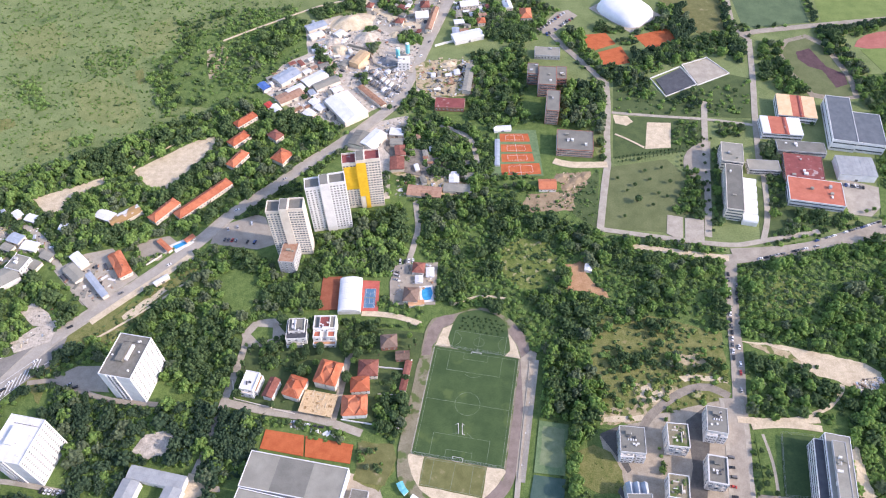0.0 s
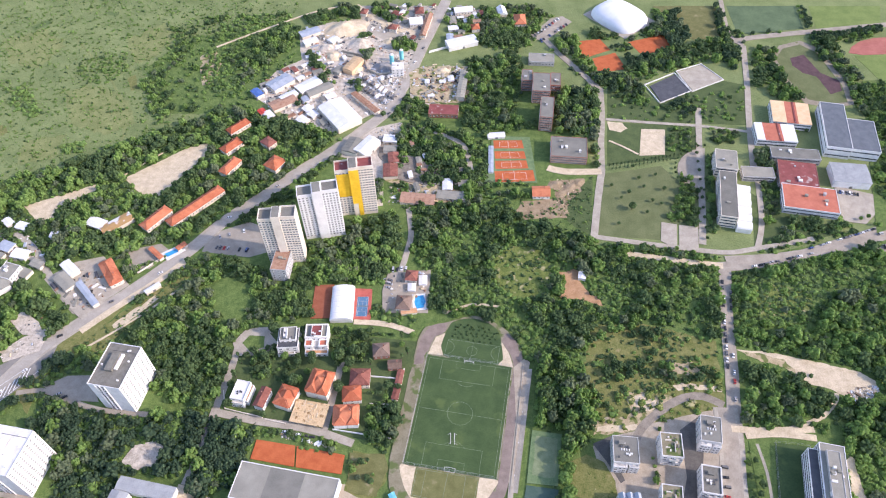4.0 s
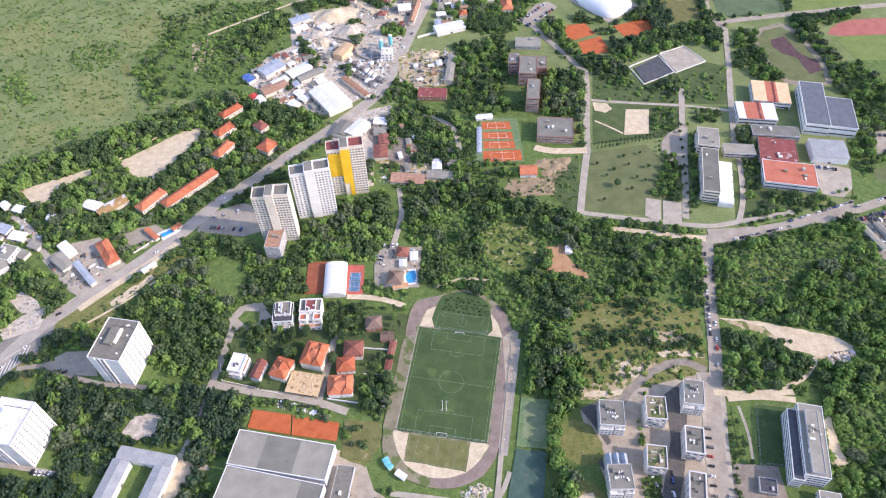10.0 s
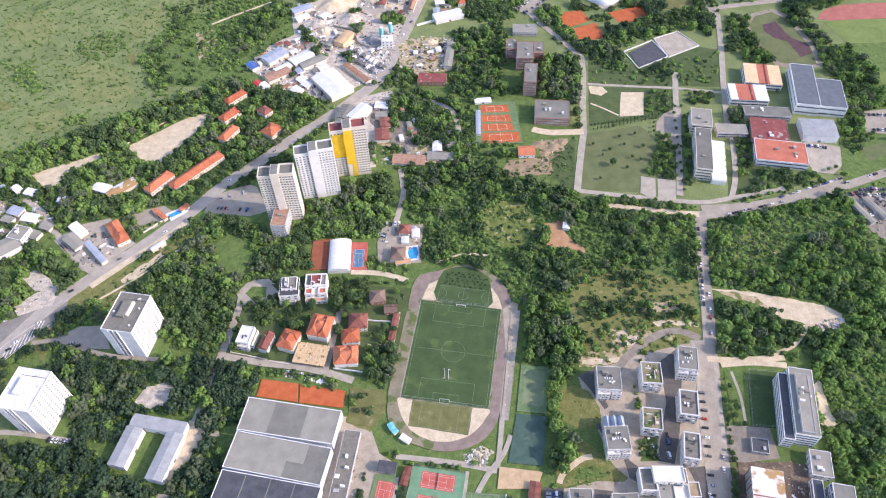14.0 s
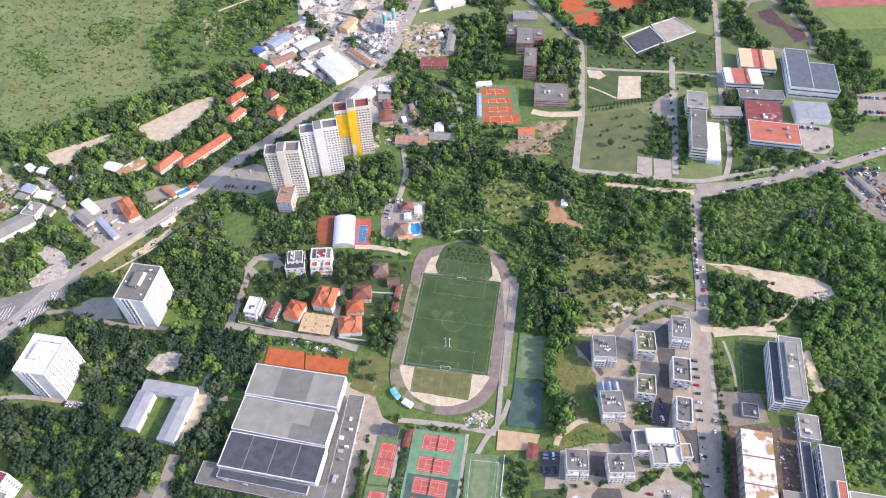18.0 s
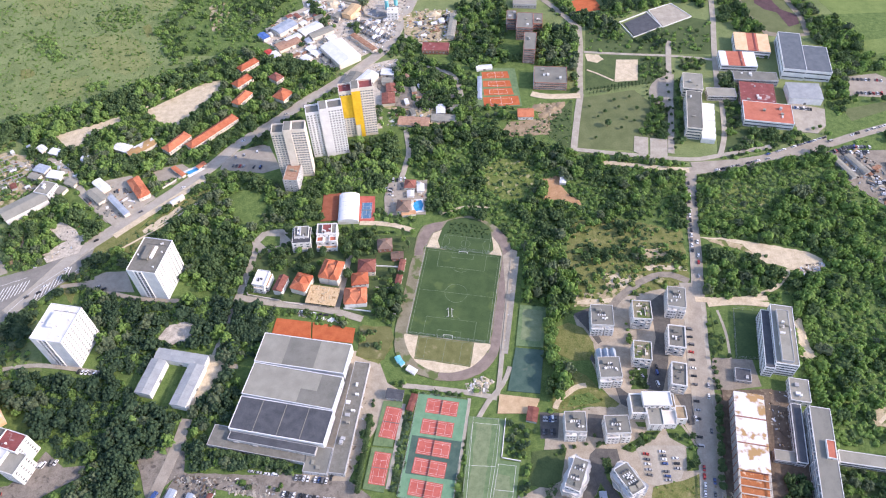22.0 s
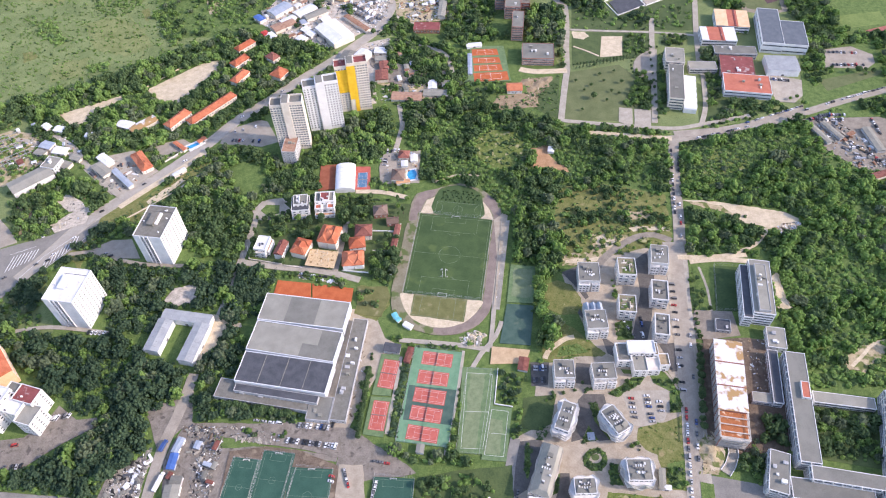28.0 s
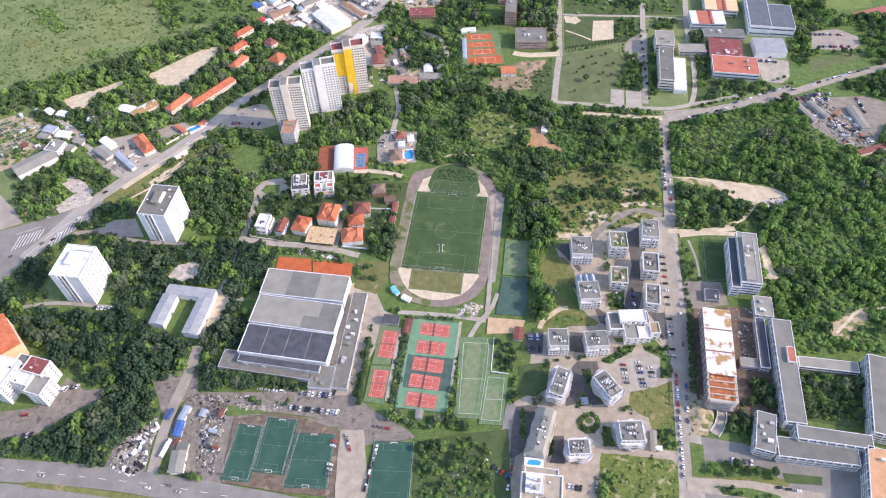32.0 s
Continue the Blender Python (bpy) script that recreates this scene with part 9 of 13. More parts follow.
shed(-318.1, 379.1, 17.6, 8.3, 4, -42.2, "white_sheet", "cream_wall", label="low workshop with a white sheet roof beside the road", group="roadside workshops")
shed(-295.0, 352.2, 31.5, 5.2, 4, -46.6, "blue_grey_sheet", "cream_wall", label="low workshop with a blue grey sheet roof beside the road", group="roadside workshops")
shed(-292.4, 428.9, 28.1, 11.2, 4, 41.0, "patchy_white", "cream_wall", label="low workshop with a patchy white roof beside the road", group="roadside workshops")
shed(-310.7, 430.0, 16.4, 10.3, 4, -22.8, "white_sheet", "cream_wall", label="low workshop with a white sheet roof beside the road", group="roadside workshops")
shed(-248.9, 394.6, 17.2, 4.1, 3, -42.5, "roof_tile", "cream_wall", label="low workshop with a roof tile roof beside the road", group="roadside workshops")
shed(-228.6, 402.0, 8.7, 4.8, 3, 46.4, "roof_tile", "cream_wall", label="low workshop with a roof tile roof beside the road", group="roadside workshops")
house(-281.3, 373.5, 29.2, 8.8, 4.5, -54.5, "roof_tile", "cream_wall", True, wing=True, label="roadside inn with an orange hipped tile roof")
sheet("pool_deck", "white_paint", [(-245.7, 395.8), (-230.1, 405.8), (-224.7, 399.2), (-237.9, 388.0)], "white deck of a roadside pool")
sheet("swimming_pool", "pool_water", [(-242.5, 395.1), (-231.2, 401.9), (-229.0, 398.7), (-238.8, 391.8)], "blue roadside swimming pool", "pool")
shed(-382.3, 404.5, 12.6, 9.8, 3.5, -21.8, "blue_grey_sheet", "cream_wall", label="small garden house with a blue grey sheet roof", group="garden houses")
shed(-366.6, 395.6, 14.0, 9.6, 3.5, -14.0, "white_sheet", "cream_wall", label="small garden house with a white sheet roof", group="garden houses")
shed(-391.3, 433.0, 10.4, 6.8, 3.5, -41.9, "white_sheet", "cream_wall", label="small garden house with a white sheet roof", group="garden houses")
shed(-376.9, 428.0, 10.6, 7.9, 3.5, -19.6, "white_sheet", "cream_wall", label="small garden house with a white sheet roof", group="garden houses")
shed(-344.1, 417.0, 7.3, 6.6, 3.5, -3.0, "white_sheet", "cream_wall", label="small garden house with a white sheet roof", group="garden houses")
shed(-385.9, 394.3, 11.1, 6.8, 3.5, -20.8, "pale_felt", "cream_wall", label="small garden house with a pale felt roof", group="garden houses")
shed(-356.7, 375.2, 12.5, 8.9, 3.5, -23.6, "pale_felt", "cream_wall", label="small garden house with a pale felt roof", group="garden houses")
shed(-347.8, 384.3, 11.3, 7.1, 3.5, -23.5, "pale_felt", "cream_wall", label="small garden house with a pale felt roof", group="garden houses")
shed(-242.1, 356.9, 13.0, 4.0, 3.5, 41.7, "white_sheet", "cream_wall", label="small garden house with a white sheet roof", group="garden houses")
house(-19.2, 729.8, 6.7, 44.2, 4.5, -10.9, "rusty_sheet", "cream_wall", False, label="long old house with a rusty roof", group="old town houses")
house(-31.2, 737.8, 14.5, 14.0, 4.5, 5.3, "white_sheet", "cream_wall", False, label="small white house in the old town", group="old town houses")
house(89.4, 737.1, 12.5, 19.8, 4.5, 1.1, "roof_tile", "cream_wall", True, label="small house with an orange tile roof", group="old town houses")
house(37.3, 723.7, 8.6, 10.3, 4.5, 5.0, "roof_tile", "cream_wall", True, label="small house with an orange tile roof", group="old town houses")
house(69.4, 755.3, 9.4, 15.8, 4.5, 8.6, "white_sheet", "cream_wall", False, label="small white house among trees", group="old town houses")
house(-56.8, 725.9, 8.2, 9.1, 4.5, -11.9, "dark_tile", "cream_wall", True, label="small old house with a dull red roof", group="old town houses")
house(-27.9, 758.9, 10.0, 13.2, 4.5, 3.4, "dark_tile", "cream_wall", True, label="small old house with a dull red roof", group="old town houses")
house(24.3, 759.7, 20.9, 10.8, 4.5, 8.1, "white_sheet", "cream_wall", False, label="white workshop behind a car park", group="old town houses")
house(-92.9, 759.1, 7.1, 9.9, 4.5, -16.4, "dark_tile", "cream_wall", True, label="small old house with a dull red roof", group="old town houses")
shed(-381.6, 354.5, 18.0, 39.0, 6, -50.7, "pale_felt", "white_paint", label="long white hall with a dark roof")
flat_block("annex", -366.8, 373.5, 14.8, 15.1, 8, -17.5, "white_paint", "pale_felt", units=2, label="white head building of the long hall")
shed(-189.8, 79.5, 4.8, 11.1, 3.2, -18.4, "blue_grey_sheet", "cool_white_wall", label="row of pale blue store containers")
shed(-191.6, 67.7, 5.5, 11.3, 3.2, -6.3, "blue_paint", "blue_grey_sheet", label="blue steel store in the scrap yard")
shed(-187.9, 42.3, 10.1, 15.4, 4, -1.5, "pale_felt", "cool_white_wall", label="grey workshop in the scrap yard")
shed(-186.3, 53.2, 7.4, 6.7, 3.5, -6.8, "roof_felt", "grey_wall", label="low dark store in the scrap yard")

# ---- stadium equipment ----
grandstand()
fence([in_stadium(u, v) for u, v in ((-32.6, -44.3), (32.6, -44.3), (32.6, 44.3), (-32.6, 44.3))], 5.0, 8.0, "steel", "tall mesh fence round the football pitch", True, 3)
goal(*in_stadium(-3.2, -20.6), 0.4, STADIUM[2] + 100, 7.3, 2.4, 2.0)
goal(*in_stadium(-0.4, -20.6), 0.4, STADIUM[2] - 80, 7.3, 2.4, 2.0)
# bush meshes stand in for rows of training dummies and their dark shadows
_r = random.Random(19)
for _i in range(5):
    for _j in range(8):
        tree(5.5 + 4.3 * _j + (_i % 2) * 2 + 0.9 * _i + _r.uniform(-1, 1), 307.3 - 0.95 * _j + 3.0 * _i + _r.uniform(-0.6, 0.6) - (3.0 if _i == 4 and _j in (0, 7) else 0), "bush", 0.62, "dark bush shape standing in for a training dummy and its shadow", "shrubs on the training ground")
for _x, _y, _w, _d, _rot in ((-36.5, 181.0, 4.0, 4.6, 25), (-34.0, 177.2, 3.6, 3.6, 40)):
    shed(_x, _y, _w, _d, 2.6, _rot, "turquoise_paint", "white_paint", label="small turquoise tent beside the track", category="tent", name="tent", group="tents by the track", doors=0)
shed(-26.3, 171.0, 7.6, 4.2, 2.6, -36, "white_sheet", "white_paint", label="white pavilion tent beside the track", category="tent", name="tent", doors=0)

# ---- street markings ----
road_marks("hatching", [(-339.9, 247.2, -339.2, 258.1), (-337.4, 250.2, -336.6, 261.2), (-334.8, 253.2, -334.0, 264.3), (-332.2, 256.3, -331.4, 267.5), (-329.6, 259.4, -328.7, 270.6), (-327.0, 262.5, -326.1, 273.8), (-324.3, 265.6, -323.4, 277.0), (-321.7, 268.8, -320.7, 280.2), (-319.0, 271.9, -318.0, 283.4), (-368.4, 263.0, -370.8, 246.4), (-365.7, 264.0, -368.1, 248.2), (-363.0, 265.1, -365.3, 250.0), (-360.3, 266.1, -362.5, 251.8), (-357.6, 267.2, -359.7, 253.6), (-354.8, 268.3, -356.9, 255.4), (-352.1, 269.3, -354.1, 257.2), (-349.4, 270.4, -351.2, 259.1)], 0.75, "white painted hatching of a junction island", 0.03)
road_marks("edge_line", [(-356.6, 238.2, -342.0, 262.0), (-342.0, 262.0, -321.5, 283.5), (-340.5, 243.5, -318.0, 272.5), (-318.0, 272.5, -304.0, 290.0), (-372.5, 265.5, -353.0, 273.5)], 0.35, "white painted edge lines of the junction", 0.03)
road_marks("lane_line", [(-330.4, 49.6, -325.3, 48.7), (-315.3, 47.1, -310.3, 46.2), (-300.4, 44.6, -295.3, 43.7), (-285.5, 42.1, -280.5, 41.2), (-270.7, 39.6, -265.7, 38.7), (-255.9, 37.2, -251.0, 36.2), (-241.3, 34.7, -236.4, 33.8), (-226.7, 32.3, -221.9, 31.4), (-212.3, 29.9, -207.4, 29.0), (-197.8, 27.4, -193.0, 26.5), (-183.4, 24.1, -178.6, 23.2), (-169.0, 20.9, -164.2, 20.0), (-154.7, 17.7, -150.0, 16.8), (-140.6, 14.5, -135.9, 13.6)], 0.35, "white dashed lane lines of the highway", 0.03)

# ---- vehicles ----
car_row(230.0, 365.6, 211.8, 275.0, 16, 0, 0.25, 1, "cars parked along the street")
car_row(232.7, 349.1, 210.2, 246.7, 14, 0, 0.5, 2, "cars parked along the street")
car_row(191.9, 209.3, 174.5, 100.0, 16, 90, 0.25, 3, "cars parked along the street")
car_row(204.2, 208.4, 167.9, 28.7, 20, 0, 0.45, 4, "cars parked along the street")
car_row(173.7, 90.4, 158.1, 9.3, 14, 0, 0.2, 5, "cars parked along the street")
car_row(256.8, 372.3, 318.5, 387.3, 12, 0, 0.35, 6, "cars parked along the street")
car_row(299.3, 387.0, 376.2, 412.6, 14, 0, 0.35, 7, "cars parked along the street")
car_row(-114.1, 80.3, -77.4, 73.4, 16, 85, 0.1, 8, "cars on the dusty lot")
car_row(-106.6, 91.3, -77.9, 87.1, 11, 85, 0.2, 9, "cars on the dusty lot")
car_row(-79.8, 53.5, -83.6, 19.4, 10, 80, 0.5, 10, "cars on the dusty lot")
car_row(-49.2, 46.5, -57.8, 14.8, 11, 5, 0.15, 11, "cars on the dusty lot")
car_row(-71.8, 56.4, -68.2, 43.5, 4, 0, 0.2, 12, "cars on the dusty lot")
car_row(-52.5, 61.7, -40.4, 58.7, 3, 10, 0.1, 13, "cars on the dusty lot")
car_row(-146.0, 98.1, -111.7, 92.1, 6, 0, 0.5, 14, "cars on the dusty lot")
car_row(-70.4, 115.3, -82.1, 88.3, 8, 10, 0.4, 15, "cars on the dusty lot")
car_row(136.0, 101.1, 135.5, 78.8, 6, 80, 0.05, 16, "cars of the estate")
car_row(147.4, 101.8, 147.3, 78.9, 8, 85, 0.1, 17, "cars of the estate")
car_row(155.8, 101.2, 155.6, 85.9, 4, 85, 0.2, 18, "cars of the estate")
car_row(67.5, 128.3, 78.0, 127.6, 5, 90, 0.1, 19, "cars of the estate")
car_row(66.2, 118.2, 75.7, 117.5, 5, 90, 0.2, 20, "cars of the estate")
car_row(79.1, 9.5, 88.7, 7.3, 4, 85, 0.1, 21, "cars of the estate")
car_row(100.6, 16.0, 97.3, 2.2, 3, 0, 0.0, 22, "cars of the estate")
car_row(158.0, 169.9, 155.6, 150.5, 4, 10, 0.1, 23, "cars of the estate")
car_row(24.1, 31.5, 40.4, 18.5, 6, 80, 0.3, 24, "cars of the estate")
car_row(46.3, 36.3, 38.6, 8.9, 6, 0, 0.3, 25, "cars of the estate")
car_row(142.9, 170.9, 149.6, 148.2, 3, 0, 0.2, 26, "cars of the estate")
car_row(161.3, 120.9, 179.9, 124.8, 3, 90, 0.2, 27, "cars of the estate")
car_row(-300.3, 267.8, -271.6, 252.5, 6, 60, 0.3, 28, "cars by the tower block")
car_row(-283.0, 180.8, -263.9, 177.8, 6, 80, 0.2, 29, "cars by the tower block")
car_row(-287.2, 106.4, -274.9, 107.9, 6, 60, 0.2, 30, "cars by the flats")
car_row(-317.4, 69.8, -297.4, 70.7, 7, 80, 0.3, 31, "cars by the flats")
car_row(-324.0, 83.4, -306.5, 86.8, 4, 0, 0.4, 32, "cars by the flats")
car_row(-200.0, 402.0, -169.6, 398.3, 9, 85, 0.3, 33, "cars by the slab blocks")
car_row(-199.6, 413.1, -175.9, 421.3, 6, 85, 0.5, 34, "cars by the slab blocks")
car_row(100.0, 704.6, 136.5, 744.4, 10, 60, 0.1, 35, "cars on the car park")
car_row(109.0, 697.7, 145.0, 732.5, 10, 60, 0.2, 36, "cars on the car park")
car_row(356.8, 457.7, 379.1, 453.0, 9, 85, 0.3, 37, "cars of the school")
car_row(-45.5, 374.3, -31.1, 375.9, 4, 80, 0.1, 38, "cars by the restaurant")
car_row(-45.1, 365.3, -47.1, 353.5, 3, 80, 0.1, 39, "cars by the restaurant")
car_row(192.4, 21.0, 209.0, 18.0, 4, 80, 0.3, 40, "cars of the campus")
car_row(216.7, 1.0, 234.0, -3.9, 3, 10, 0.3, 41, "cars of the campus")
car(-281.9, 39.2, -8, "silver", "car", 0, "cars on the road")
car(-206.0, 25.8, -10, "white", "car", 0, "cars on the road")
car(-184.8, 21.8, -10, "silver", "car", 0, "cars on the road")
car(-334.3, 263.7, 38, "white", "car", 0, "cars on the road")
car(-350.7, 285.2, 25, "white", "car", 0, "cars on the road")
car(-337.5, 257.3, 38, "black", "car", 0, "cars on the road")
car(-346.3, 253.4, 38, "grey", "car", 0, "cars on the road")
car(-321.6, 281.6, 38, "white", "car", 0, "cars on the road")
car(-369.2, 240.4, 35, "grey", "car", 0, "cars on the road")
car(-191.6, 26.9, -10, "grey", "car", 0, "cars on the road")
car(-305.0, 312.7, 33, "black", "car", 0, "cars on the road")
car(-273.5, 345.4, 33, "grey", "car", 0, "cars on the road")
car(-193.8, 436.6, 33, "white", "car", 0, "cars on the road")
car(-155.5, 475.3, 33, "silver", "car", 0, "cars on the road")
car(-55.9, 577.6, 50, "grey", "car", 0, "cars on the road")
car(-31.2, 663.4, 60, "white", "car", 0, "cars on the road")
car(-22.0, 689.5, 60, "grey", "car", 0, "cars on the road")
car(-240.6, 374.5, 33, "white", "car", 0, "cars on the road")
car(-220.3, 381.5, 33, "white", "car", 0, "cars on the road")
car_row(434.0, 499.4, 473.0, 493.7, 10, 85, 0.4, 42, "cars of the school")
car_row(425.4, 476.9, 464.5, 473.4, 10, 85, 0.5, 43, "cars of the school")
car_row(374.5, 405.1, 470.0, 435.8, 16, 0, 0.3, 44, "cars parked along the street")
truck(-198.7, 53.8, 72, "white", 0.2, 14.0, "long white articulated trailer parked beside the street", "trailers")
truck(-200.8, 80.0, 70, "blue", 0.2, 9.0, "blue truck beside the scrap yard", "trailers")
_r = random.Random(8)
for _x0, _y0, _x1, _y1, _n in ((-94.4, 630.0, -56.4, 591.2, 9), (-89.0, 639.7, -47.8, 597.4, 9), (-64.2, 634.1, -49.3, 643.6, 5)):
    for _i in range(_n):
        truck(_x0 + (_x1 - _x0) * _i / _n, _y0 + (_y1 - _y0) * _i / _n, 60 + _r.uniform(-25, 25), _r.choice(("white", "white", "silver", "grey")), 0.2, _r.choice((6.5, 8.0)))

# ---- works, yards and heaps ----
heap(-114.5, 728.8, 60, 38, 7, 20, "sandy_soil", "large brown heap of sand", 620)
heap(-92.8, 699.1, 34, 28, 6, 20, "pale_rubble", "grey heap of gravel", 650)
heap(-130.8, 692.6, 26, 20, 4, 20, "pale_rubble", "pale heap of gravel", 590)
heap(-122.9, 676.4, 20, 24, 4, 20, "sandy_soil", "pale heap of dry sand", 600)
heap(-96.0, 652.9, 22, 20, 4, 20, "sandy_soil", "yellow heap of sand", 640)
heap(-60.9, 704.8, 16, 14, 3, 20, "sandy_soil", "small heap of sand", 700)
heap(-0.1, 647.3, 18, 12, 3, 20, "sandy_soil", "small heap of sand", 795)
heap(116.5, 468.4, 20, 14.0, 1.6, 30, "brown_soil", "low rough heap of brown soil", 1020)
heap(107.2, 459.8, 14, 9.8, 1.4, 14, "brown_soil", "low rough heap of brown soil", 1004)
heap(124.6, 474.1, 16, 11.2, 1.3, 44, "brown_soil", "low rough heap of brown soil", 1034)
heap(103.3, 472.3, 16, 11.2, 1.5, 4, "brown_soil", "low rough heap of brown soil", 994)
heap(105.1, 445.6, 10, 7.0, 1.2, 13, "brown_soil", "low rough heap of brown soil", 1003)
heap(107.5, 435.8, 9, 6.3, 1.0, 20, "brown_soil", "low rough heap of brown soil", 1010)
silo(-55.9, 657.9, 15.0, 2.3)
silo(-45.6, 665.9, 15.0, 2.3)
heap(-65.5, 655.0, 26, 19, 6.5, 10, "grey_gravel", "blue-grey heap of gravel by the silos", 655)
shed(-98.0, 655.0, 24.0, 12.0, 6, 62.0, "tan_sand", "peach_wall", label="tan hopper roof of the concrete works")
flat_block("works_tower", -48.9, 644.0, 12.7, 12.0, 10, 0.0, "white_paint", "white_paint", units=3, label="white mixing tower of the concrete works")
litter("scrap", [(-163.6, 726.8), (-101.8, 736.5), (-34.6, 679.2), (-37.0, 643.3), (-56.5, 593.9), (-84.7, 573.8), (-115.9, 597.2), (-144.9, 646.1)], 630, 0.8, 3.2, ("white_paint", "pale_felt", "concrete", "rusty_sheet", "roof_felt", "dark_felt", "blue_grey_sheet", "sandy_soil"), "machines, pallets and blocks on the works yard", 1)
litter("scrap", [(-200.8, 608.7), (-182.8, 652.2), (-147.2, 666.6), (-103.2, 587.7), (-112.2, 556.9), (-135.5, 560.1), (-154.1, 571.0)], 390, 0.8, 3.2, ("white_paint", "pale_felt", "concrete", "rusty_sheet", "roof_felt", "dark_felt", "blue_grey_sheet", "sandy_soil"), "sheds, pallets and sheets between workshops", 2)
litter("scrap", [(-60.7, 555.7), (-41.0, 564.0), (-38.6, 538.3), (-59.4, 526.3), (-81.4, 522.7), (-79.7, 539.2)], 117, 0.8, 3.0, ("white_paint", "pale_felt", "concrete", "rusty_sheet", "roof_felt", "dark_felt", "blue_grey_sheet", "sandy_soil"), "building material beside the road", 3)
litter("scrap", [(-27.8, 643.0), (24.6, 651.7), (17.3, 603.2), (-12.3, 594.7)], 120, 1.2, 4.5, ("rusty_sheet", "brown_soil", "roof_felt", "white_paint", "dark_felt", "pale_felt", "rubber", "steel", "concrete"), "building material in a yard", 4)
litter("scrap", [(-51.7, 471.7), (22.6, 485.2), (19.0, 452.2), (-50.9, 450.0)], 156, 0.8, 3.0, ("white_paint", "pale_felt", "concrete", "rusty_sheet", "roof_felt", "dark_felt", "blue_grey_sheet", "sandy_soil"), "huts and material by the lane", 5)
litter("scrap", [(-100.9, 772.0), (-5.9, 775.2), (-19.0, 705.8), (-41.1, 686.8), (-84.9, 730.2)], 130, 1.2, 4.5, ("white_paint", "pale_felt", "concrete", "rusty_sheet", "roof_felt", "dark_felt", "blue_grey_sheet", "sandy_soil"), "roofs, carts and stores in the old town", 6)
litter("scrap", [(4.3, 768.8), (68.7, 772.8), (43.0, 724.1), (13.4, 713.7)], 90, 2, 6, ("rusty_sheet", "brown_soil", "roof_felt", "white_paint", "dark_felt", "pale_felt", "rubber", "steel", "concrete"), "vehicles and stores in yards", 7)
litter("scrap", [(-334.9, 366.9), (-311.6, 384.9), (-273.6, 363.0), (-295.9, 334.4)], 90, 1.2, 4, ("rusty_sheet", "brown_soil", "roof_felt", "white_paint", "dark_felt", "pale_felt", "rubber", "steel", "concrete"), "scrap and stock beside the workshops", 8)
litter("scrap", [(-411.5, 439.3), (-382.7, 445.8), (-339.4, 394.8), (-362.1, 388.9), (-394.4, 395.8)], 104, 0.8, 3.0, ("white_paint", "pale_felt", "concrete", "rusty_sheet", "roof_felt", "dark_felt", "blue_grey_sheet", "sandy_soil"), "garden sheds and stores", 9)
litter("scrap", [(-213.8, 71.1), (-221.0, 70.4), (-235.1, 58.6), (-237.3, 45.3), (-233.0, 40.1), (-216.8, 35.2), (-213.0, 40.6), (-211.8, 58.0)], 620, 0.4, 1.7, ("pale_felt", "concrete", "white_paint", "dark_rubble", "concrete", "roof_felt", "rubber", "pale_rubble"), "broken concrete, boards and scrap on the lot", 10)
litter("scrap", [(-186.7, 94.2), (-160.1, 93.4), (-159.4, 72.9), (-162.7, 53.6), (-162.5, 33.8), (-175.5, 34.6), (-174.3, 58.6), (-176.3, 76.2)], 620, 0.3, 1.6, ("dug_soil", "grey_dirt", "roof_felt", "white_paint", "dark_felt", "pale_felt", "rubber", "steel", "concrete"), "scrap cars, sheets and beams", 11)
litter("scrap", [(-163.1, 93.6), (-136.9, 91.9), (-111.0, 83.3), (-112.7, 78.8), (-156.5, 81.7)], 150, 0.3, 1.4, ("dug_soil", "grey_dirt", "roof_felt", "white_paint", "dark_felt", "pale_felt", "rubber", "steel", "concrete"), "rubble along the lot", 12)
litter("scrap", [(376.0, 393.2), (401.9, 400.1), (428.5, 333.4), (420.7, 322.0), (397.4, 318.3), (382.3, 349.5)], 220, 1.5, 4.5, ("rusty_sheet", "brown_soil", "roof_felt", "white_paint", "dark_felt", "pale_felt", "rubber", "steel", "concrete"), "rows of scrap vehicles", 13)
litter("scrap", [(13.8, 158.6), (26.6, 164.9), (35.0, 160.0), (27.5, 149.2), (15.6, 152.0)], 170, 0.7, 2.6, ("white_paint", "pale_felt", "concrete", "sandy_soil", "pale_rubble"), "heap of broken white concrete", 14)
litter("scrap", [(294.2, 254.3), (311.4, 255.7), (317.4, 248.2), (302.9, 243.7), (294.5, 247.1)], 240, 0.5, 1.8, ("white_paint", "pale_felt", "concrete", "rusty_sheet", "roof_felt", "dark_felt", "blue_grey_sheet", "sandy_soil"), "heap of rubble at the wood", 15)
litter("scrap", [(175.8, 76.1), (188.9, 70.7), (182.7, 48.8), (170.2, 47.5)], 60, 0.6, 2, ("sandy_soil", "brown_soil", "concrete"), "soil and blocks by the unfinished building", 16)
litter("scrap", [(-52.4, 368.4), (-14.3, 372.0), (-15.1, 350.1), (-48.6, 333.5)], 40, 1, 3, ("white_paint", "pale_felt", "concrete", "rusty_sheet", "roof_felt", "dark_felt", "blue_grey_sheet", "sandy_soil"), "parasols and tables in the restaurant yard", 17)
litter("scrap", [(-436.7, 411.4), (-405.6, 421.9), (-383.0, 394.3), (-408.3, 359.6), (-420.9, 364.6)], 70, 1, 4, ("white_paint", "pale_felt", "concrete", "rusty_sheet", "roof_felt", "dark_felt", "blue_grey_sheet", "sandy_soil"), "switchyard gear on bare ground", 18)
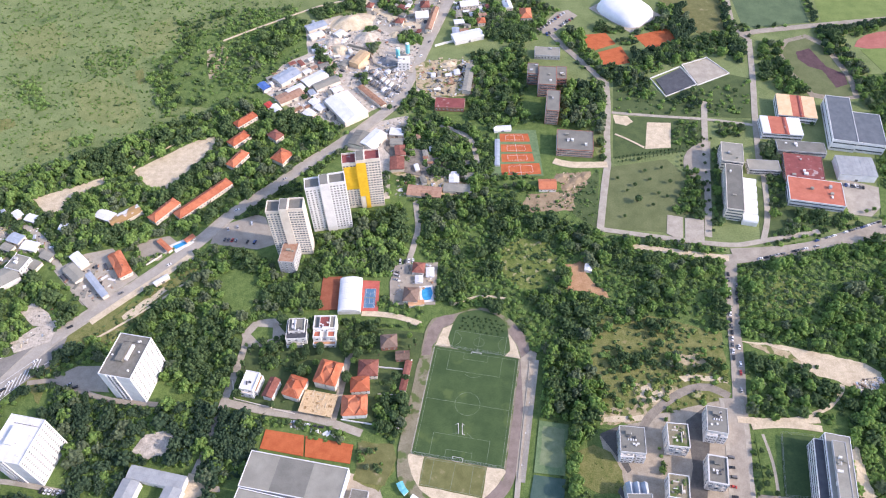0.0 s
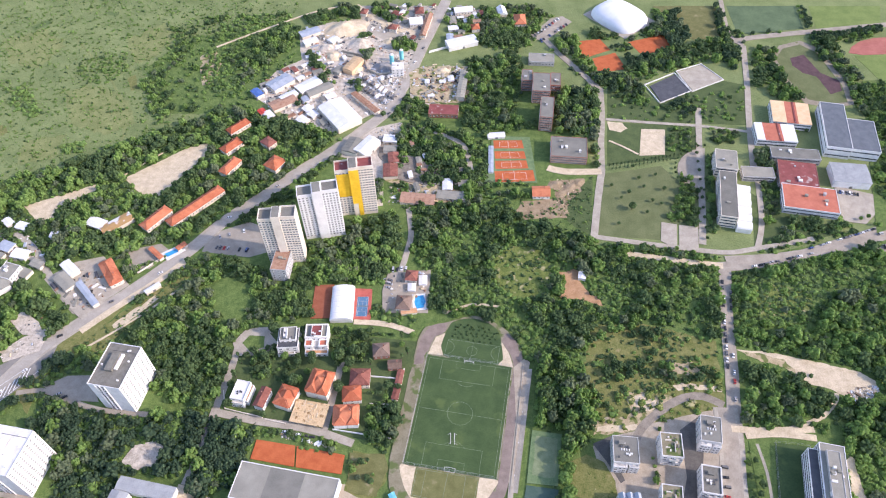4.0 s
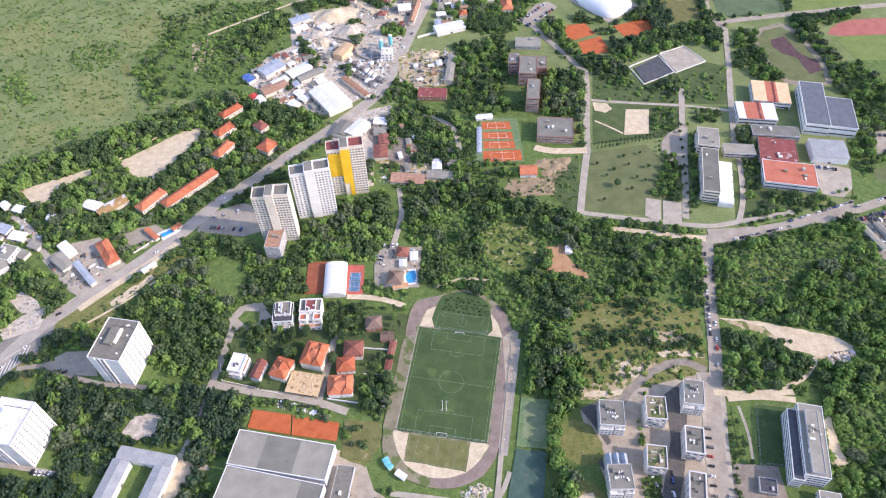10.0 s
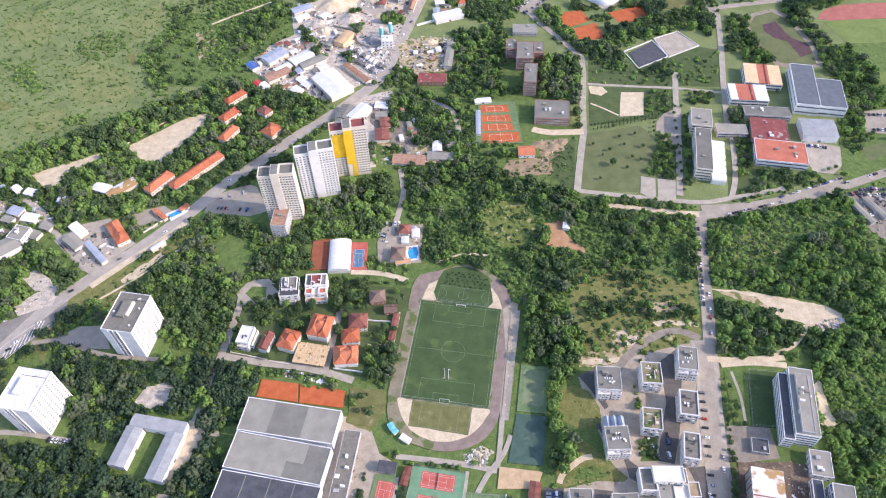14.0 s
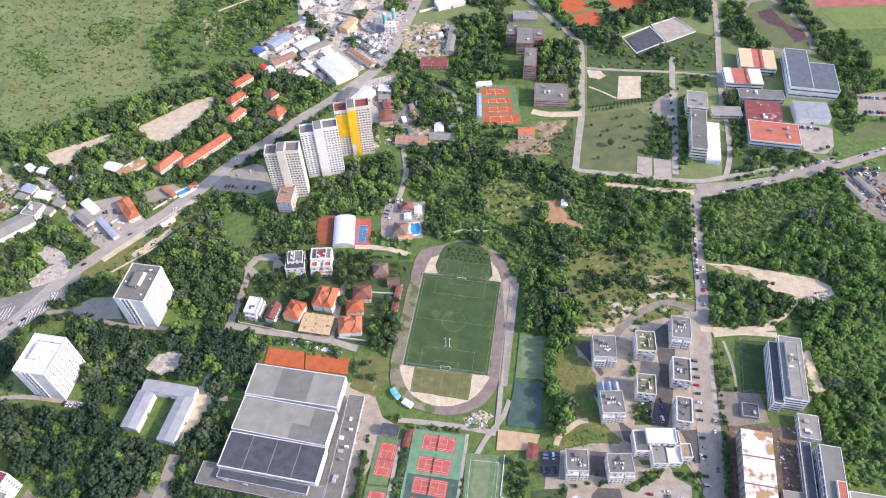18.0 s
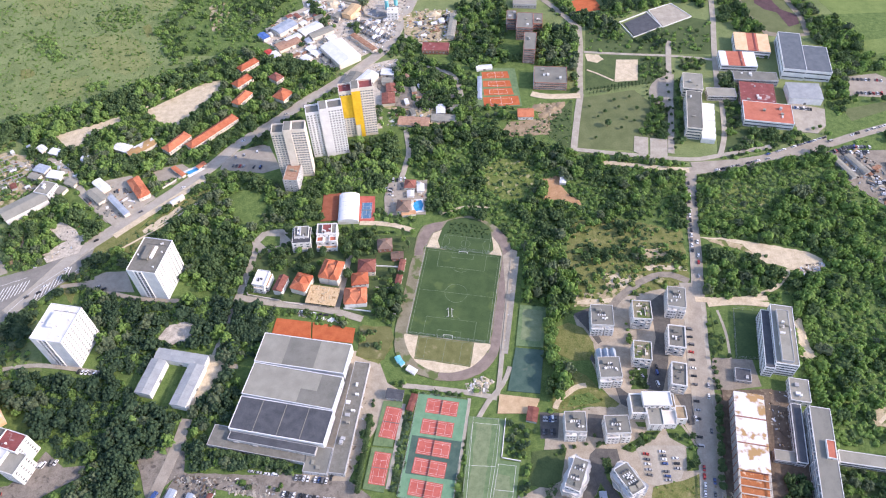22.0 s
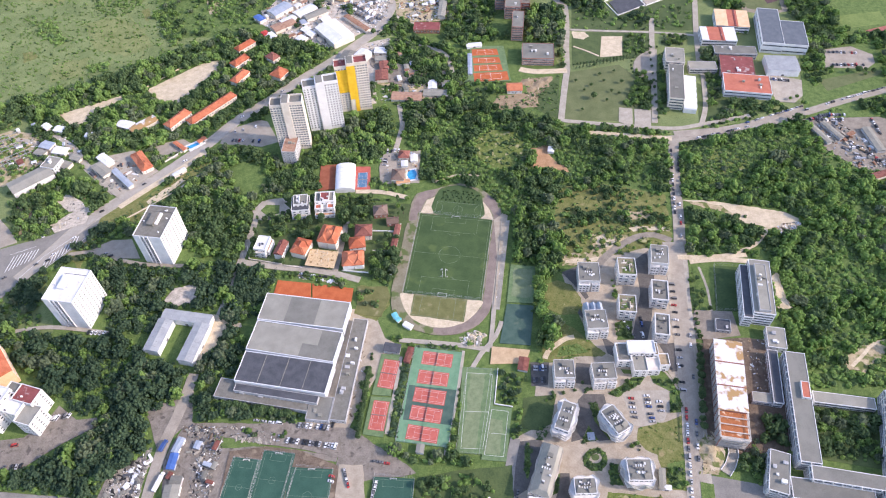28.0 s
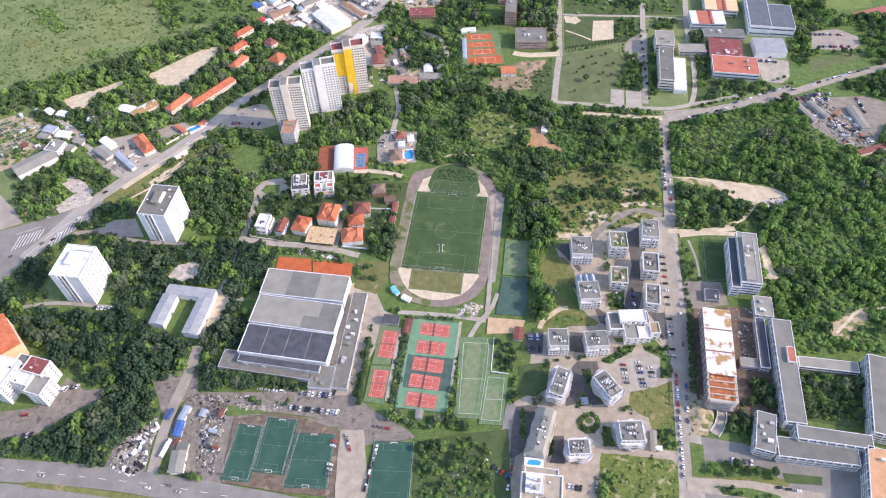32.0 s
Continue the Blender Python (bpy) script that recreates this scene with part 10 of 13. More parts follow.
litter("scrap", [(2.4, 28.8), (17.8, 25.9), (-2.2, 15.2), (-9.7, 19.6)], 10, 1, 2, ("white_paint", "pale_felt", "concrete", "rusty_sheet", "roof_felt", "dark_felt", "blue_grey_sheet", "sandy_soil"), "small huts in the park", 19)
litter("scrap", [(99.3, 479.1), (126.4, 480.0), (127.1, 469.6), (113.7, 453.9), (108.9, 430.3), (99.3, 434.6), (103.8, 457.7), (97.8, 465.1)], 300, 0.5, 1.7, ("brown_soil", "sandy_soil", "brown_soil", "rough_grass", "dry_grass"), "clods of brown soil and roots", 20)
litter("scrap", [(-31.1, 658.3), (28.0, 661.8), (26.1, 598.3), (-15.2, 587.4), (-34.2, 599.8)], 260, 0.6, 2.6, ("white_paint", "pale_felt", "concrete", "rusty_sheet", "roof_felt", "dark_felt", "blue_grey_sheet", "sandy_soil"), "timber, pallets and material in the yard", 21)
litter("scrap", [(-121.1, 655.6), (-37.2, 653.4), (-47.9, 600.2), (-61.9, 582.2), (-93.4, 615.5)], 260, 0.7, 2.8, ("white_paint", "white_paint", "pale_felt", "concrete", "blue_grey_sheet", "steel"), "pale blocks and machines of the works", 22)
litter("scrap", [(-202.3, 618.2), (-164.5, 654.7), (-117.5, 616.1), (-112.5, 559.5), (-147.7, 566.5)], 200, 0.7, 2.6, ("white_paint", "white_sheet", "rusty_sheet", "roof_felt"), "stacked sheets and boxes between workshops", 23)
litter("scrap", [(-163.6, 726.8), (-127.9, 731.5), (-97.2, 670.4), (-121.1, 655.6), (-147.2, 666.6)], 70, 1.5, 4.5, ("white_paint", "white_sheet", "pale_felt", "blue_grey_sheet", "rusty_sheet"), "low sheds and stacked goods of the works", 26)
litter("scrap", [(-89.6, 649.7), (-37.1, 648.3), (-56.4, 591.2), (-88.0, 624.9)], 70, 1.2, 4.0, ("white_paint", "pale_felt", "concrete", "white_sheet"), "pale concrete panels of the works", 27)
litter("scrap", [(-411.5, 439.3), (-381.9, 443.6), (-346.6, 401.3), (-346.5, 383.6), (-372.3, 376.6), (-387.0, 376.9)], 70, 1.2, 4.0, ("white_paint", "white_sheet", "pale_felt", "roof_felt", "concrete"), "small huts and stores in the gardens", 28)
litter("scrap", [(176.7, 71.5), (189.4, 65.2), (189.5, 48.4), (181.7, 38.2), (169.5, 40.3)], 90, 0.4, 1.2, ("dry_grass", "brown_soil", "sandy_soil"), "clods and dry weeds beside the ramp", 24)
litter("scrap", [(-366.4, 324.4), (-352.0, 335.3), (-323.9, 332.1), (-314.6, 307.5), (-331.5, 292.2), (-353.9, 292.5)], 60, 0.6, 2.2, ("white_paint", "pale_felt", "concrete", "rusty_sheet", "roof_felt", "dark_felt", "blue_grey_sheet", "sandy_soil"), "goods stacked on a roadside lot", 25)
heap(182.5, 55.4, 16, 22, 2.6, 10, "sandy_grass", "dry grassy mound of spoil beside the street", 31)
ramp_wall([(195.8, 63.0), (194.2, 54.6), (190.0, 47.5), (185.4, 42.6)], 1.3, "curved white wall of a ramp")
ramp_wall([(202.3, 62.6), (200.0, 51.2), (195.7, 43.7), (190.3, 37.7)], 1.3, "curved white wall of a ramp")
car_row(6.8, 753.1, 43.1, 760.3, 11, 85, 0.15, 45, "cars behind the workshop")
car_row(386.1, 396.9, 412.2, 396.5, 12, 80, 0.05, 46, "scrap yard cars")
car_row(381.0, 391.0, 408.3, 389.6, 12, 80, 0.1, 47, "scrap yard cars")
car_row(372.3, 390.8, 395.3, 397.9, 10, 80, 0.1, 49, "scrap yard cars")
car_row(401.8, 356.3, 423.4, 321.8, 16, 80, 0.1, 50, "scrap yard cars")
car_row(435.0, 388.3, 434.3, 366.4, 10, 10, 0.1, 51, "scrap yard cars")
car_row(399.6, 365.0, 399.6, 323.7, 12, 80, 0.2, 52, "scrap yard cars")
shed(375.2, 369.4, 5.3, 30.0, 3.5, 18.8, "pale_felt", "grey_wall", label="long grey shed in the scrap yard")
shed(389.2, 372.5, 5.2, 26.2, 3.5, 22.2, "pale_felt", "grey_wall", label="long grey shed in the scrap yard")
shed(423.0, 357.0, 8.1, 33.3, 3.5, 2.7, "pale_felt", "grey_wall", label="long grey shed in the scrap yard")
shed(417.1, 311.9, 30.1, 6.5, 3.5, 14.9, "dark_tile", "cream_wall", label="long shed with a brown roof by the wood")

# ---- small sheds of the yards ----
old_quarter([(-202.7, 613.5), (-170.8, 654.9), (-147.2, 666.6), (-111.5, 615.9), (-112.5, 559.5), (-147.7, 566.5), (-184.6, 580.7)], 16, 1, 5, 11, 35, "small shed with a patched sheet roof", "small sheds")
old_quarter([(-166.3, 732.6), (-126.8, 720.1), (-106.7, 670.7), (-121.5, 660.7), (-147.7, 671.8)], 8, 2, 4, 10, 20, "small shed with a patched sheet roof", "small sheds")
old_quarter([(-97.9, 778.1), (-3.8, 775.1), (-18.9, 700.3), (-61.4, 718.2)], 12, 3, 5, 12, 60, "old low house with a patched roof", "old town sheds")
old_quarter([(5.7, 774.8), (72.0, 772.7), (49.5, 723.9), (13.4, 711.5)], 8, 4, 5, 12, 10, "old low house with a patched roof", "old town sheds")
old_quarter([(-60.7, 555.7), (-40.3, 561.3), (-38.5, 534.1), (-3.9, 515.4), (20.1, 491.4), (17.5, 455.8), (-48.4, 453.5), (-57.7, 486.9)], 10, 5, 4, 10, 10, "low hut beside the dusty lot", "lot huts")
old_quarter([(-431.0, 436.2), (-386.1, 440.9), (-346.6, 401.3), (-345.0, 382.4), (-372.3, 376.6), (-406.6, 377.2)], 6, 6, 4, 8, 30, "small garden house among trees", "garden houses")
old_quarter([(-30.9, 645.1), (24.6, 651.7), (17.3, 603.2), (-12.3, 592.8)], 5, 7, 4, 8, 5, "low store in the builders yard", "yard stores")
old_quarter([(-198.7, 64.4), (-185.6, 95.0), (-164.0, 91.3), (-159.4, 72.9), (-161.6, 33.0), (-189.1, 34.7)], 7, 8, 4, 8, 72, "scrap yard hut with a sheet roof", "scrap yard huts")

# ---- walls and fences ----
wall_run([(212.1, 617.2), (247.8, 636.7), (258.3, 605.6), (222.7, 587.0)], 1.3, 0.5, label="white boards round a rink", closed=True)
wall_run([(250.2, 639.6), (279.8, 651.9), (297.1, 623.7), (259.3, 604.6)], 1.3, 0.5, label="white boards round a rink", closed=True)
wall_run([(-31.6, 278.7), (-39.5, 242.1)], 2.0, 0.5, label="white garden wall")
wall_run([(-81.2, 230.3), (-39.6, 222.9)], 1.8, 0.5, label="pale garden wall along the street")
wall_run([(-305.8, 492.0), (-273.8, 524.5), (-250.9, 534.7)], 1.2, 0.5, "sandy_soil", label="sandy edge wall of the field")
wall_run([(-260.0, 374.8), (-241.1, 393.1)], 1.5, 0.5, "cream_wall", label="cream roadside wall")
wall_run([(42.6, 183.8), (59.0, 282.4)], 1.0, 0.5, "concrete", label="concrete kerb of the stand")
wall_run([(41.2, 129.2), (36.1, 100.2), (48.9, 97.2)], 1.2, 0.5, label="white wall beside the courts")
fence([(-21.0, 151.8), (15.2, 145.0), (0.7, 68.4), (-36.2, 75.3)], 3.5, 6.0, label="mesh fence round five tennis courts", closed=True)
fence([(-148.7, 69.1), (-131.2, 65.8), (-137.4, 26.3), (-156.2, 30.6)], 4.0, 6.0, label="mesh fence round a small pitch", closed=True)
fence([(-128.6, 72.7), (-107.0, 69.1), (-114.2, 30.0), (-134.8, 34.1)], 4.0, 6.0, label="mesh fence round a small pitch", closed=True)
fence([(-104.4, 60.6), (-79.1, 56.4), (-83.1, 17.1), (-113.0, 21.3)], 4.0, 6.0, label="mesh fence round a small pitch", closed=True)
fence([(-50.4, 51.6), (-23.3, 46.9), (-27.8, 4.5), (-56.2, 8.1)], 4.0, 6.0, label="mesh fence round a small pitch", closed=True)
fence([(18.2, 130.6), (36.1, 128.4), (21.9, 61.7), (5.8, 65.0)], 3.0, 6.0, label="mesh fence round a worn court", closed=True)
shed(51.6, 539.5, 16.8, 6.8, 3, 4.4, "white_sheet", "white_paint", label="white kiosk row beside the red courts")
shed(44.9, 505.6, 4.3, 36.2, 2.5, -3.0, "blue_grey_sheet", "white_paint", label="pale changing huts beside the courts")
house(88.4, 460.3, 15.4, 12.3, 4, -1.1, "roof_tile", "white_paint", False, label="small clubhouse with a red roof")
shed(113.7, 364.5, 5.6, 7.3, 3, -11.3, "white_sheet", "white_paint", label="small white hut in a clearing")

# ---- single trees ----
grove([(-162.6, 313.3), (-109.0, 317.9), (-25.3, 314.1), (-24.3, 254.1), (-41.7, 218.6), (-83.2, 232.1), (-138.1, 242.6), (-164.6, 251.2)], 7.2, seed=1, fill=0.5, size=0.95, group="garden trees", kinds=("broad", "round", "light", "fir"))
tree(168.1, 440.2, "round", 1.12, "small tree on the mown lawn", "lawn trees")
tree(169.0, 460.0, "round", 0.62, "small tree on the mown lawn", "lawn trees")
tree(181.1, 478.2, "round", 0.56, "small tree on the mown lawn", "lawn trees")
tree(184.3, 467.0, "round", 0.50, "small tree on the mown lawn", "lawn trees")
tree(153.4, 422.0, "round", 0.50, "small tree on the mown lawn", "lawn trees")
tree(188.6, 448.9, "round", 0.50, "small tree on the mown lawn", "lawn trees")
tree(201.7, 463.0, "round", 0.62, "small tree on the mown lawn", "lawn trees")
tree(195.6, 445.2, "round", 0.50, "small tree on the mown lawn", "lawn trees")
tree(180.9, 435.1, "round", 0.50, "small tree on the mown lawn", "lawn trees")
tree(154.3, 469.1, "round", 0.50, "small tree on the mown lawn", "lawn trees")
tree(178.4, 493.4, "round", 0.62, "small tree on the mown lawn", "lawn trees")
tree(208.3, 445.0, "round", 0.75, "small tree on the mown lawn", "lawn trees")
tree(212.6, 441.4, "round", 0.75, "small tree on the mown lawn", "lawn trees")
tree(197.5, 481.6, "round", 0.50, "small tree on the mown lawn", "lawn trees")
tree(161.1, 453.0, "round", 0.44, "small tree on the mown lawn", "lawn trees")
tree_line(156.5, 490.0, 217.8, 502.7, 16, "fir", 0.42, "hedge trees of the lawn")
tree_line(246.9, 540.1, 226.0, 397.8, 12, "round", 0.5, "alley trees")
tree_line(241.5, 548.7, 236.7, 510.2, 5, "round", 0.5, "alley trees")
wood("garden_trees", [(222.0, 549.2), (245.4, 548.6), (237.1, 511.7), (215.2, 516.2)], 9.0, seed=502, size=0.47, mix=(0.55, 0.35, 0.1), label="loose park trees and shrubs", fill=0.7, category="trees", under=0.01, force=True)
wood("garden_trees", [(263.9, 548.2), (287.8, 543.4), (276.9, 522.9), (260.5, 527.4)], 8.0, seed=503, size=0.57, mix=(0.55, 0.35, 0.1), label="loose park trees and shrubs", fill=0.8, category="trees", under=0.01, force=True)
tree(294.8, 591.7, "broad", 0.7)
tree(251.3, 592.7, "broad", 0.8)
tree(-35.6, 581.6, "silver", 0.9)
tree(-61.5, 573.2, "broad", 0.7)
grove([(-20.5, 46.8), (3.8, 51.6), (31.0, 41.4), (31.3, 4.7), (-21.6, 7.9)], 9.5, seed=4, fill=0.65, size=0.7, group="park trees", kinds=("broad", "round", "light", "fir"))
wood("garden_trees", [(139.1, 168.4), (151.6, 170.3), (146.9, 148.3), (134.2, 148.1)], 4.8, seed=505, size=0.59, mix=(0.55, 0.35, 0.1), label="loose courtyard trees and shrubs", fill=0.85, category="trees", under=0.01, force=True)
wood("garden_trees", [(120.6, 103.6), (135.6, 113.5), (147.2, 120.9), (152.0, 118.5), (145.9, 110.8), (126.5, 100.8)], 4.4, seed=506, size=0.47, mix=(0.55, 0.35, 0.1), label="loose courtyard trees and shrubs", fill=0.85, category="trees", under=0.01, force=True)
wood("garden_trees", [(131.8, 127.1), (140.1, 124.4), (138.4, 116.4), (130.4, 119.9)], 4.0, seed=507, size=0.52, mix=(0.55, 0.35, 0.1), label="loose courtyard trees and shrubs", fill=0.85, category="trees", under=0.01, force=True)
wood("garden_trees", [(152.7, 121.5), (167.0, 122.6), (174.9, 101.9), (154.5, 110.2)], 4.4, seed=508, size=0.57, mix=(0.55, 0.35, 0.1), label="loose courtyard trees and shrubs", fill=0.85, category="trees", under=0.01, force=True)
wood("garden_trees", [(164.8, 102.6), (176.9, 102.8), (173.3, 85.6), (161.7, 86.4)], 4.8, seed=509, size=0.57, mix=(0.55, 0.35, 0.1), label="loose courtyard trees and shrubs", fill=0.85, category="trees", under=0.01, force=True)
wood("garden_trees", [(93.6, 109.3), (103.8, 118.7), (103.0, 108.7), (86.6, 105.9)], 4.0, seed=510, size=0.47, mix=(0.55, 0.35, 0.1), label="loose courtyard trees and shrubs", fill=0.85, category="trees", under=0.01, force=True)
wood("garden_trees", [(104.5, 109.6), (110.7, 108.2), (108.1, 103.4), (102.3, 104.8)], 3.6, seed=511, size=0.43, mix=(0.55, 0.35, 0.1), label="loose courtyard trees and shrubs", fill=0.85, category="trees", under=0.01, force=True)
wood("garden_trees", [(148.4, 234.8), (157.1, 240.7), (145.5, 200.3), (139.6, 194.6)], 5.6, seed=512, size=0.52, mix=(0.55, 0.35, 0.1), label="loose courtyard trees and shrubs", fill=0.85, category="trees", under=0.01, force=True)
wood("garden_trees", [(142.7, 200.5), (147.2, 198.9), (144.1, 188.4), (139.6, 189.9)], 4.0, seed=513, size=0.66, mix=(0.55, 0.35, 0.1), label="loose courtyard trees and shrubs", fill=0.85, category="trees", under=0.01, force=True)
wood("garden_trees", [(203.7, 217.8), (209.5, 217.4), (200.2, 147.4), (194.0, 147.8)], 5.6, seed=514, size=0.52, mix=(0.55, 0.35, 0.1), label="loose courtyard trees and shrubs", fill=0.85, category="trees", under=0.01, force=True)
wood("garden_trees", [(149.9, 46.6), (164.3, 47.9), (161.1, 31.2), (148.4, 32.4)], 6.4, seed=515, size=0.47, mix=(0.55, 0.35, 0.1), label="loose courtyard trees and shrubs", fill=0.85, category="trees", under=0.01, force=True)
wood("garden_trees", [(75.9, 106.6), (86.9, 107.8), (81.6, 101.3), (72.8, 99.5)], 4.0, seed=516, size=0.43, mix=(0.55, 0.35, 0.1), label="loose courtyard trees and shrubs", fill=0.85, category="trees", under=0.01, force=True)
wood("garden_trees", [(132.0, 66.2), (139.4, 62.6), (137.6, 58.3), (126.8, 61.2)], 4.0, seed=517, size=0.38, mix=(0.55, 0.35, 0.1), label="loose courtyard trees and shrubs", fill=0.85, category="trees", under=0.01, force=True)
tufts("hedge_planting", [(105.3, 97.3), (108.8, 97.6), (114.8, 80.1), (118.4, 68.4), (114.2, 68.3), (106.2, 83.0)], 70, 0.6, 1.15, "dense dark clipped shrubs in a bed", 40, open_to=True)
tufts("hedge_planting", [(101.4, 80.1), (106.5, 68.8), (94.2, 66.9)], 26, 0.6, 1.15, "dense dark clipped shrubs in a bed", 41, open_to=True)
tufts("hedge_planting", [(53.9, 63.6), (56.7, 69.3), (58.0, 63.4), (55.7, 48.3), (52.7, 43.4), (51.7, 48.6)], 40, 0.6, 1.15, "dense dark clipped shrubs in a bed", 42, open_to=True)
tufts("hedge_planting", [(111.7, 50.8), (117.2, 50.4), (115.3, 44.5), (118.1, 35.1), (109.7, 36.5), (109.1, 41.5)], 40, 0.6, 1.15, "dense dark clipped shrubs in a bed", 43, open_to=True)
tufts("hedge_planting", [(110.2, 53.9), (109.5, 51.6), (108.1, 49.6), (106.2, 48.0), (104.0, 46.8), (101.6, 46.3), (99.2, 46.5), (97.0, 47.3), (95.2, 48.7), (94.0, 50.5), (93.3, 52.7), (93.4, 55.0), (94.1, 57.3), (95.5, 59.3), (97.4, 61.0), (99.7, 62.2), (102.1, 62.7), (104.5, 62.5), (106.7, 61.7), (108.5, 60.3), (109.7, 58.4), (110.3, 56.2), (110.2, 53.9), (106.6, 56.2), (106.3, 57.3), (105.6, 58.2), (104.6, 58.9), (103.4, 59.3), (102.1, 59.4), (100.7, 59.2), (99.5, 58.6), (98.5, 57.8), (97.8, 56.7), (97.4, 55.6), (97.3, 54.4), (97.7, 53.3), (98.4, 52.4), (99.4, 51.7), (100.6, 51.3), (101.9, 51.2), (103.2, 51.5), (104.4, 52.0), (105.4, 52.8), (106.2, 53.9), (106.6, 55.0), (106.6, 55.0)], 90, 0.6, 1.15, "dense dark clipped shrubs in a bed", 44, open_to=True)
tufts("hedge_planting", [(71.2, 44.8), (75.3, 45.4), (72.2, 32.2), (68.7, 32.4)], 26, 0.6, 1.15, "dense dark clipped shrubs in a bed", 45, open_to=True)
tufts("hedge_planting", [(121.1, 103.6), (133.9, 111.6), (147.0, 119.8), (149.8, 116.6), (126.6, 101.2)], 50, 0.6, 1.15, "dense dark clipped shrubs in a bed", 46, open_to=True)
tufts("hedge_planting", [(65.7, 78.7), (75.9, 82.7), (68.8, 70.3), (61.7, 69.8)], 24, 0.6, 1.15, "dense dark clipped shrubs in a bed", 47, open_to=True)
tufts("grass_tufts", [(106.4, 31.7), (123.9, 29.0), (154.0, 23.4), (151.6, -9.4), (96.1, -6.0), (101.9, 16.7)], 130, 0.4, 1.2, "uneven tufts and weeds in the grass", 60, mats=("overgrown_grass", "rough_grass", "bright_foliage"), open_to=True)
tufts("grass_tufts", [(136.2, 76.4), (172.2, 84.8), (161.7, 29.1), (146.1, 31.3), (145.4, 53.4)], 110, 0.25, 0.7, "uneven tufts and weeds in the grass", 61, mats=("overgrown_grass", "rough_grass", "bright_foliage"), open_to=True)
tufts("grass_tufts", [(107.7, 244.4), (132.9, 259.4), (160.4, 269.8), (206.6, 273.4), (201.4, 244.1), (142.7, 230.6), (112.0, 224.5)], 110, 0.5, 1.8, "uneven tufts and weeds in the grass", 62, mats=("overgrown_grass", "rough_grass", "bright_foliage"), open_to=True)
tufts("grass_tufts", [(82.3, 203.6), (108.8, 204.1), (114.1, 178.7), (84.1, 182.0)], 40, 0.2, 0.6, "uneven tufts and weeds in the grass", 63, mats=("overgrown_grass", "rough_grass", "bright_foliage"), open_to=True)
tufts("grass_tufts", [(78.0, 154.2), (96.0, 167.4), (113.6, 149.5), (120.9, 135.1), (80.4, 132.6)], 90, 0.2, 0.8, "uneven tufts and weeds in the grass", 64, mats=("overgrown_grass", "rough_grass", "bright_foliage"), open_to=True)
wood("garden_trees", [(102.3, 14.7), (113.4, 16.0), (112.3, -0.2), (98.3, -2.4)], 6.5, seed=518, size=0.66, mix=(0.1, 0.8, 0.1), label="loose plot bushes and shrubs", fill=0.95, category="trees", under=0.01, force=True)
wood("garden_trees", [(110.2, 244.2), (148.6, 261.6), (202.0, 271.6), (199.6, 251.0), (161.6, 250.4), (139.2, 238.7)], 9.0, seed=519, size=0.57, mix=(0.55, 0.35, 0.1), label="loose scattered trees and shrubs", fill=0.45, category="trees", under=0.01, force=True)
grove([(52.4, 128.3), (68.1, 129.8), (59.8, 97.9), (48.1, 89.1)], 10, seed=20, fill=0.6, size=0.7, group="park trees")
grove([(177.7, 21.6), (221.5, 12.4), (220.6, 5.4), (176.2, 10.9)], 6.2, seed=21, fill=0.9, size=0.68, group="campus trees", force=True)
grove([(169.6, 34.8), (177.8, 33.0), (173.3, 10.3), (165.7, 11.9)], 6, seed=22, fill=0.6, size=0.5, group="campus trees", force=True)
grove([(178.6, 3.4), (201.3, 0.4), (219.1, -5.2), (217.6, -9.7), (181.5, -2.2)], 5.5, seed=23, fill=0.7, size=0.45, group="campus trees", force=True)
grove([(202.5, 54.1), (217.7, 53.1), (212.6, 35.0), (197.4, 37.2)], 6.5, seed=24, fill=0.9, size=0.8, group="campus trees", force=True)
grove([(232.3, 88.9), (242.7, 88.2), (237.5, 58.5), (226.4, 58.3)], 7, seed=25, fill=0.7, size=0.8, group="campus trees", force=True)
wood("garden_trees", [(223.3, 550.0), (247.9, 549.4), (239.6, 513.3), (215.0, 515.4)], 7.5, seed=526, size=0.57, mix=(0.55, 0.35, 0.1), label="loose park trees and shrubs", fill=0.75, category="trees", under=0.01, force=True)
wood("garden_trees", [(263.9, 548.2), (292.9, 541.6), (286.5, 521.9), (260.5, 527.4)], 7.5, seed=527, size=0.57, mix=(0.55, 0.35, 0.1), label="loose park trees and shrubs", fill=0.7, category="trees", under=0.01, force=True)
wood("garden_trees", [(174.9, 616.2), (210.3, 607.7), (223.2, 583.4), (273.8, 601.4), (315.0, 612.6), (299.6, 555.9), (166.8, 563.4)], 26.0, seed=528, size=0.95, mix=(0.6, 0.28, 0.12), label="loose park trees and shrubs", fill=0.5, category="trees", under=0.01, force=True)
tree_line(154.6, 494.7, 221.5, 507.3, 18, "fir", 0.5, "hedge trees of the lawn")
tree(252.4, 521.0, "round", 0.42, "small clipped tree round the plaza", "plaza trees")
tree(245.9, 520.4, "round", 0.42, "small clipped tree round the plaza", "plaza trees")
tree(239.4, 518.2, "round", 0.42, "small clipped tree round the plaza", "plaza trees")
tree(233.2, 514.6, "round", 0.42, "small clipped tree round the plaza", "plaza trees")
tree(227.6, 509.8, "round", 0.42, "small clipped tree round the plaza", "plaza trees")
tree(223.0, 504.1, "round", 0.42, "small clipped tree round the plaza", "plaza trees")
tree(219.6, 497.7, "round", 0.42, "small clipped tree round the plaza", "plaza trees")
tree(217.5, 491.0, "round", 0.42, "small clipped tree round the plaza", "plaza trees")
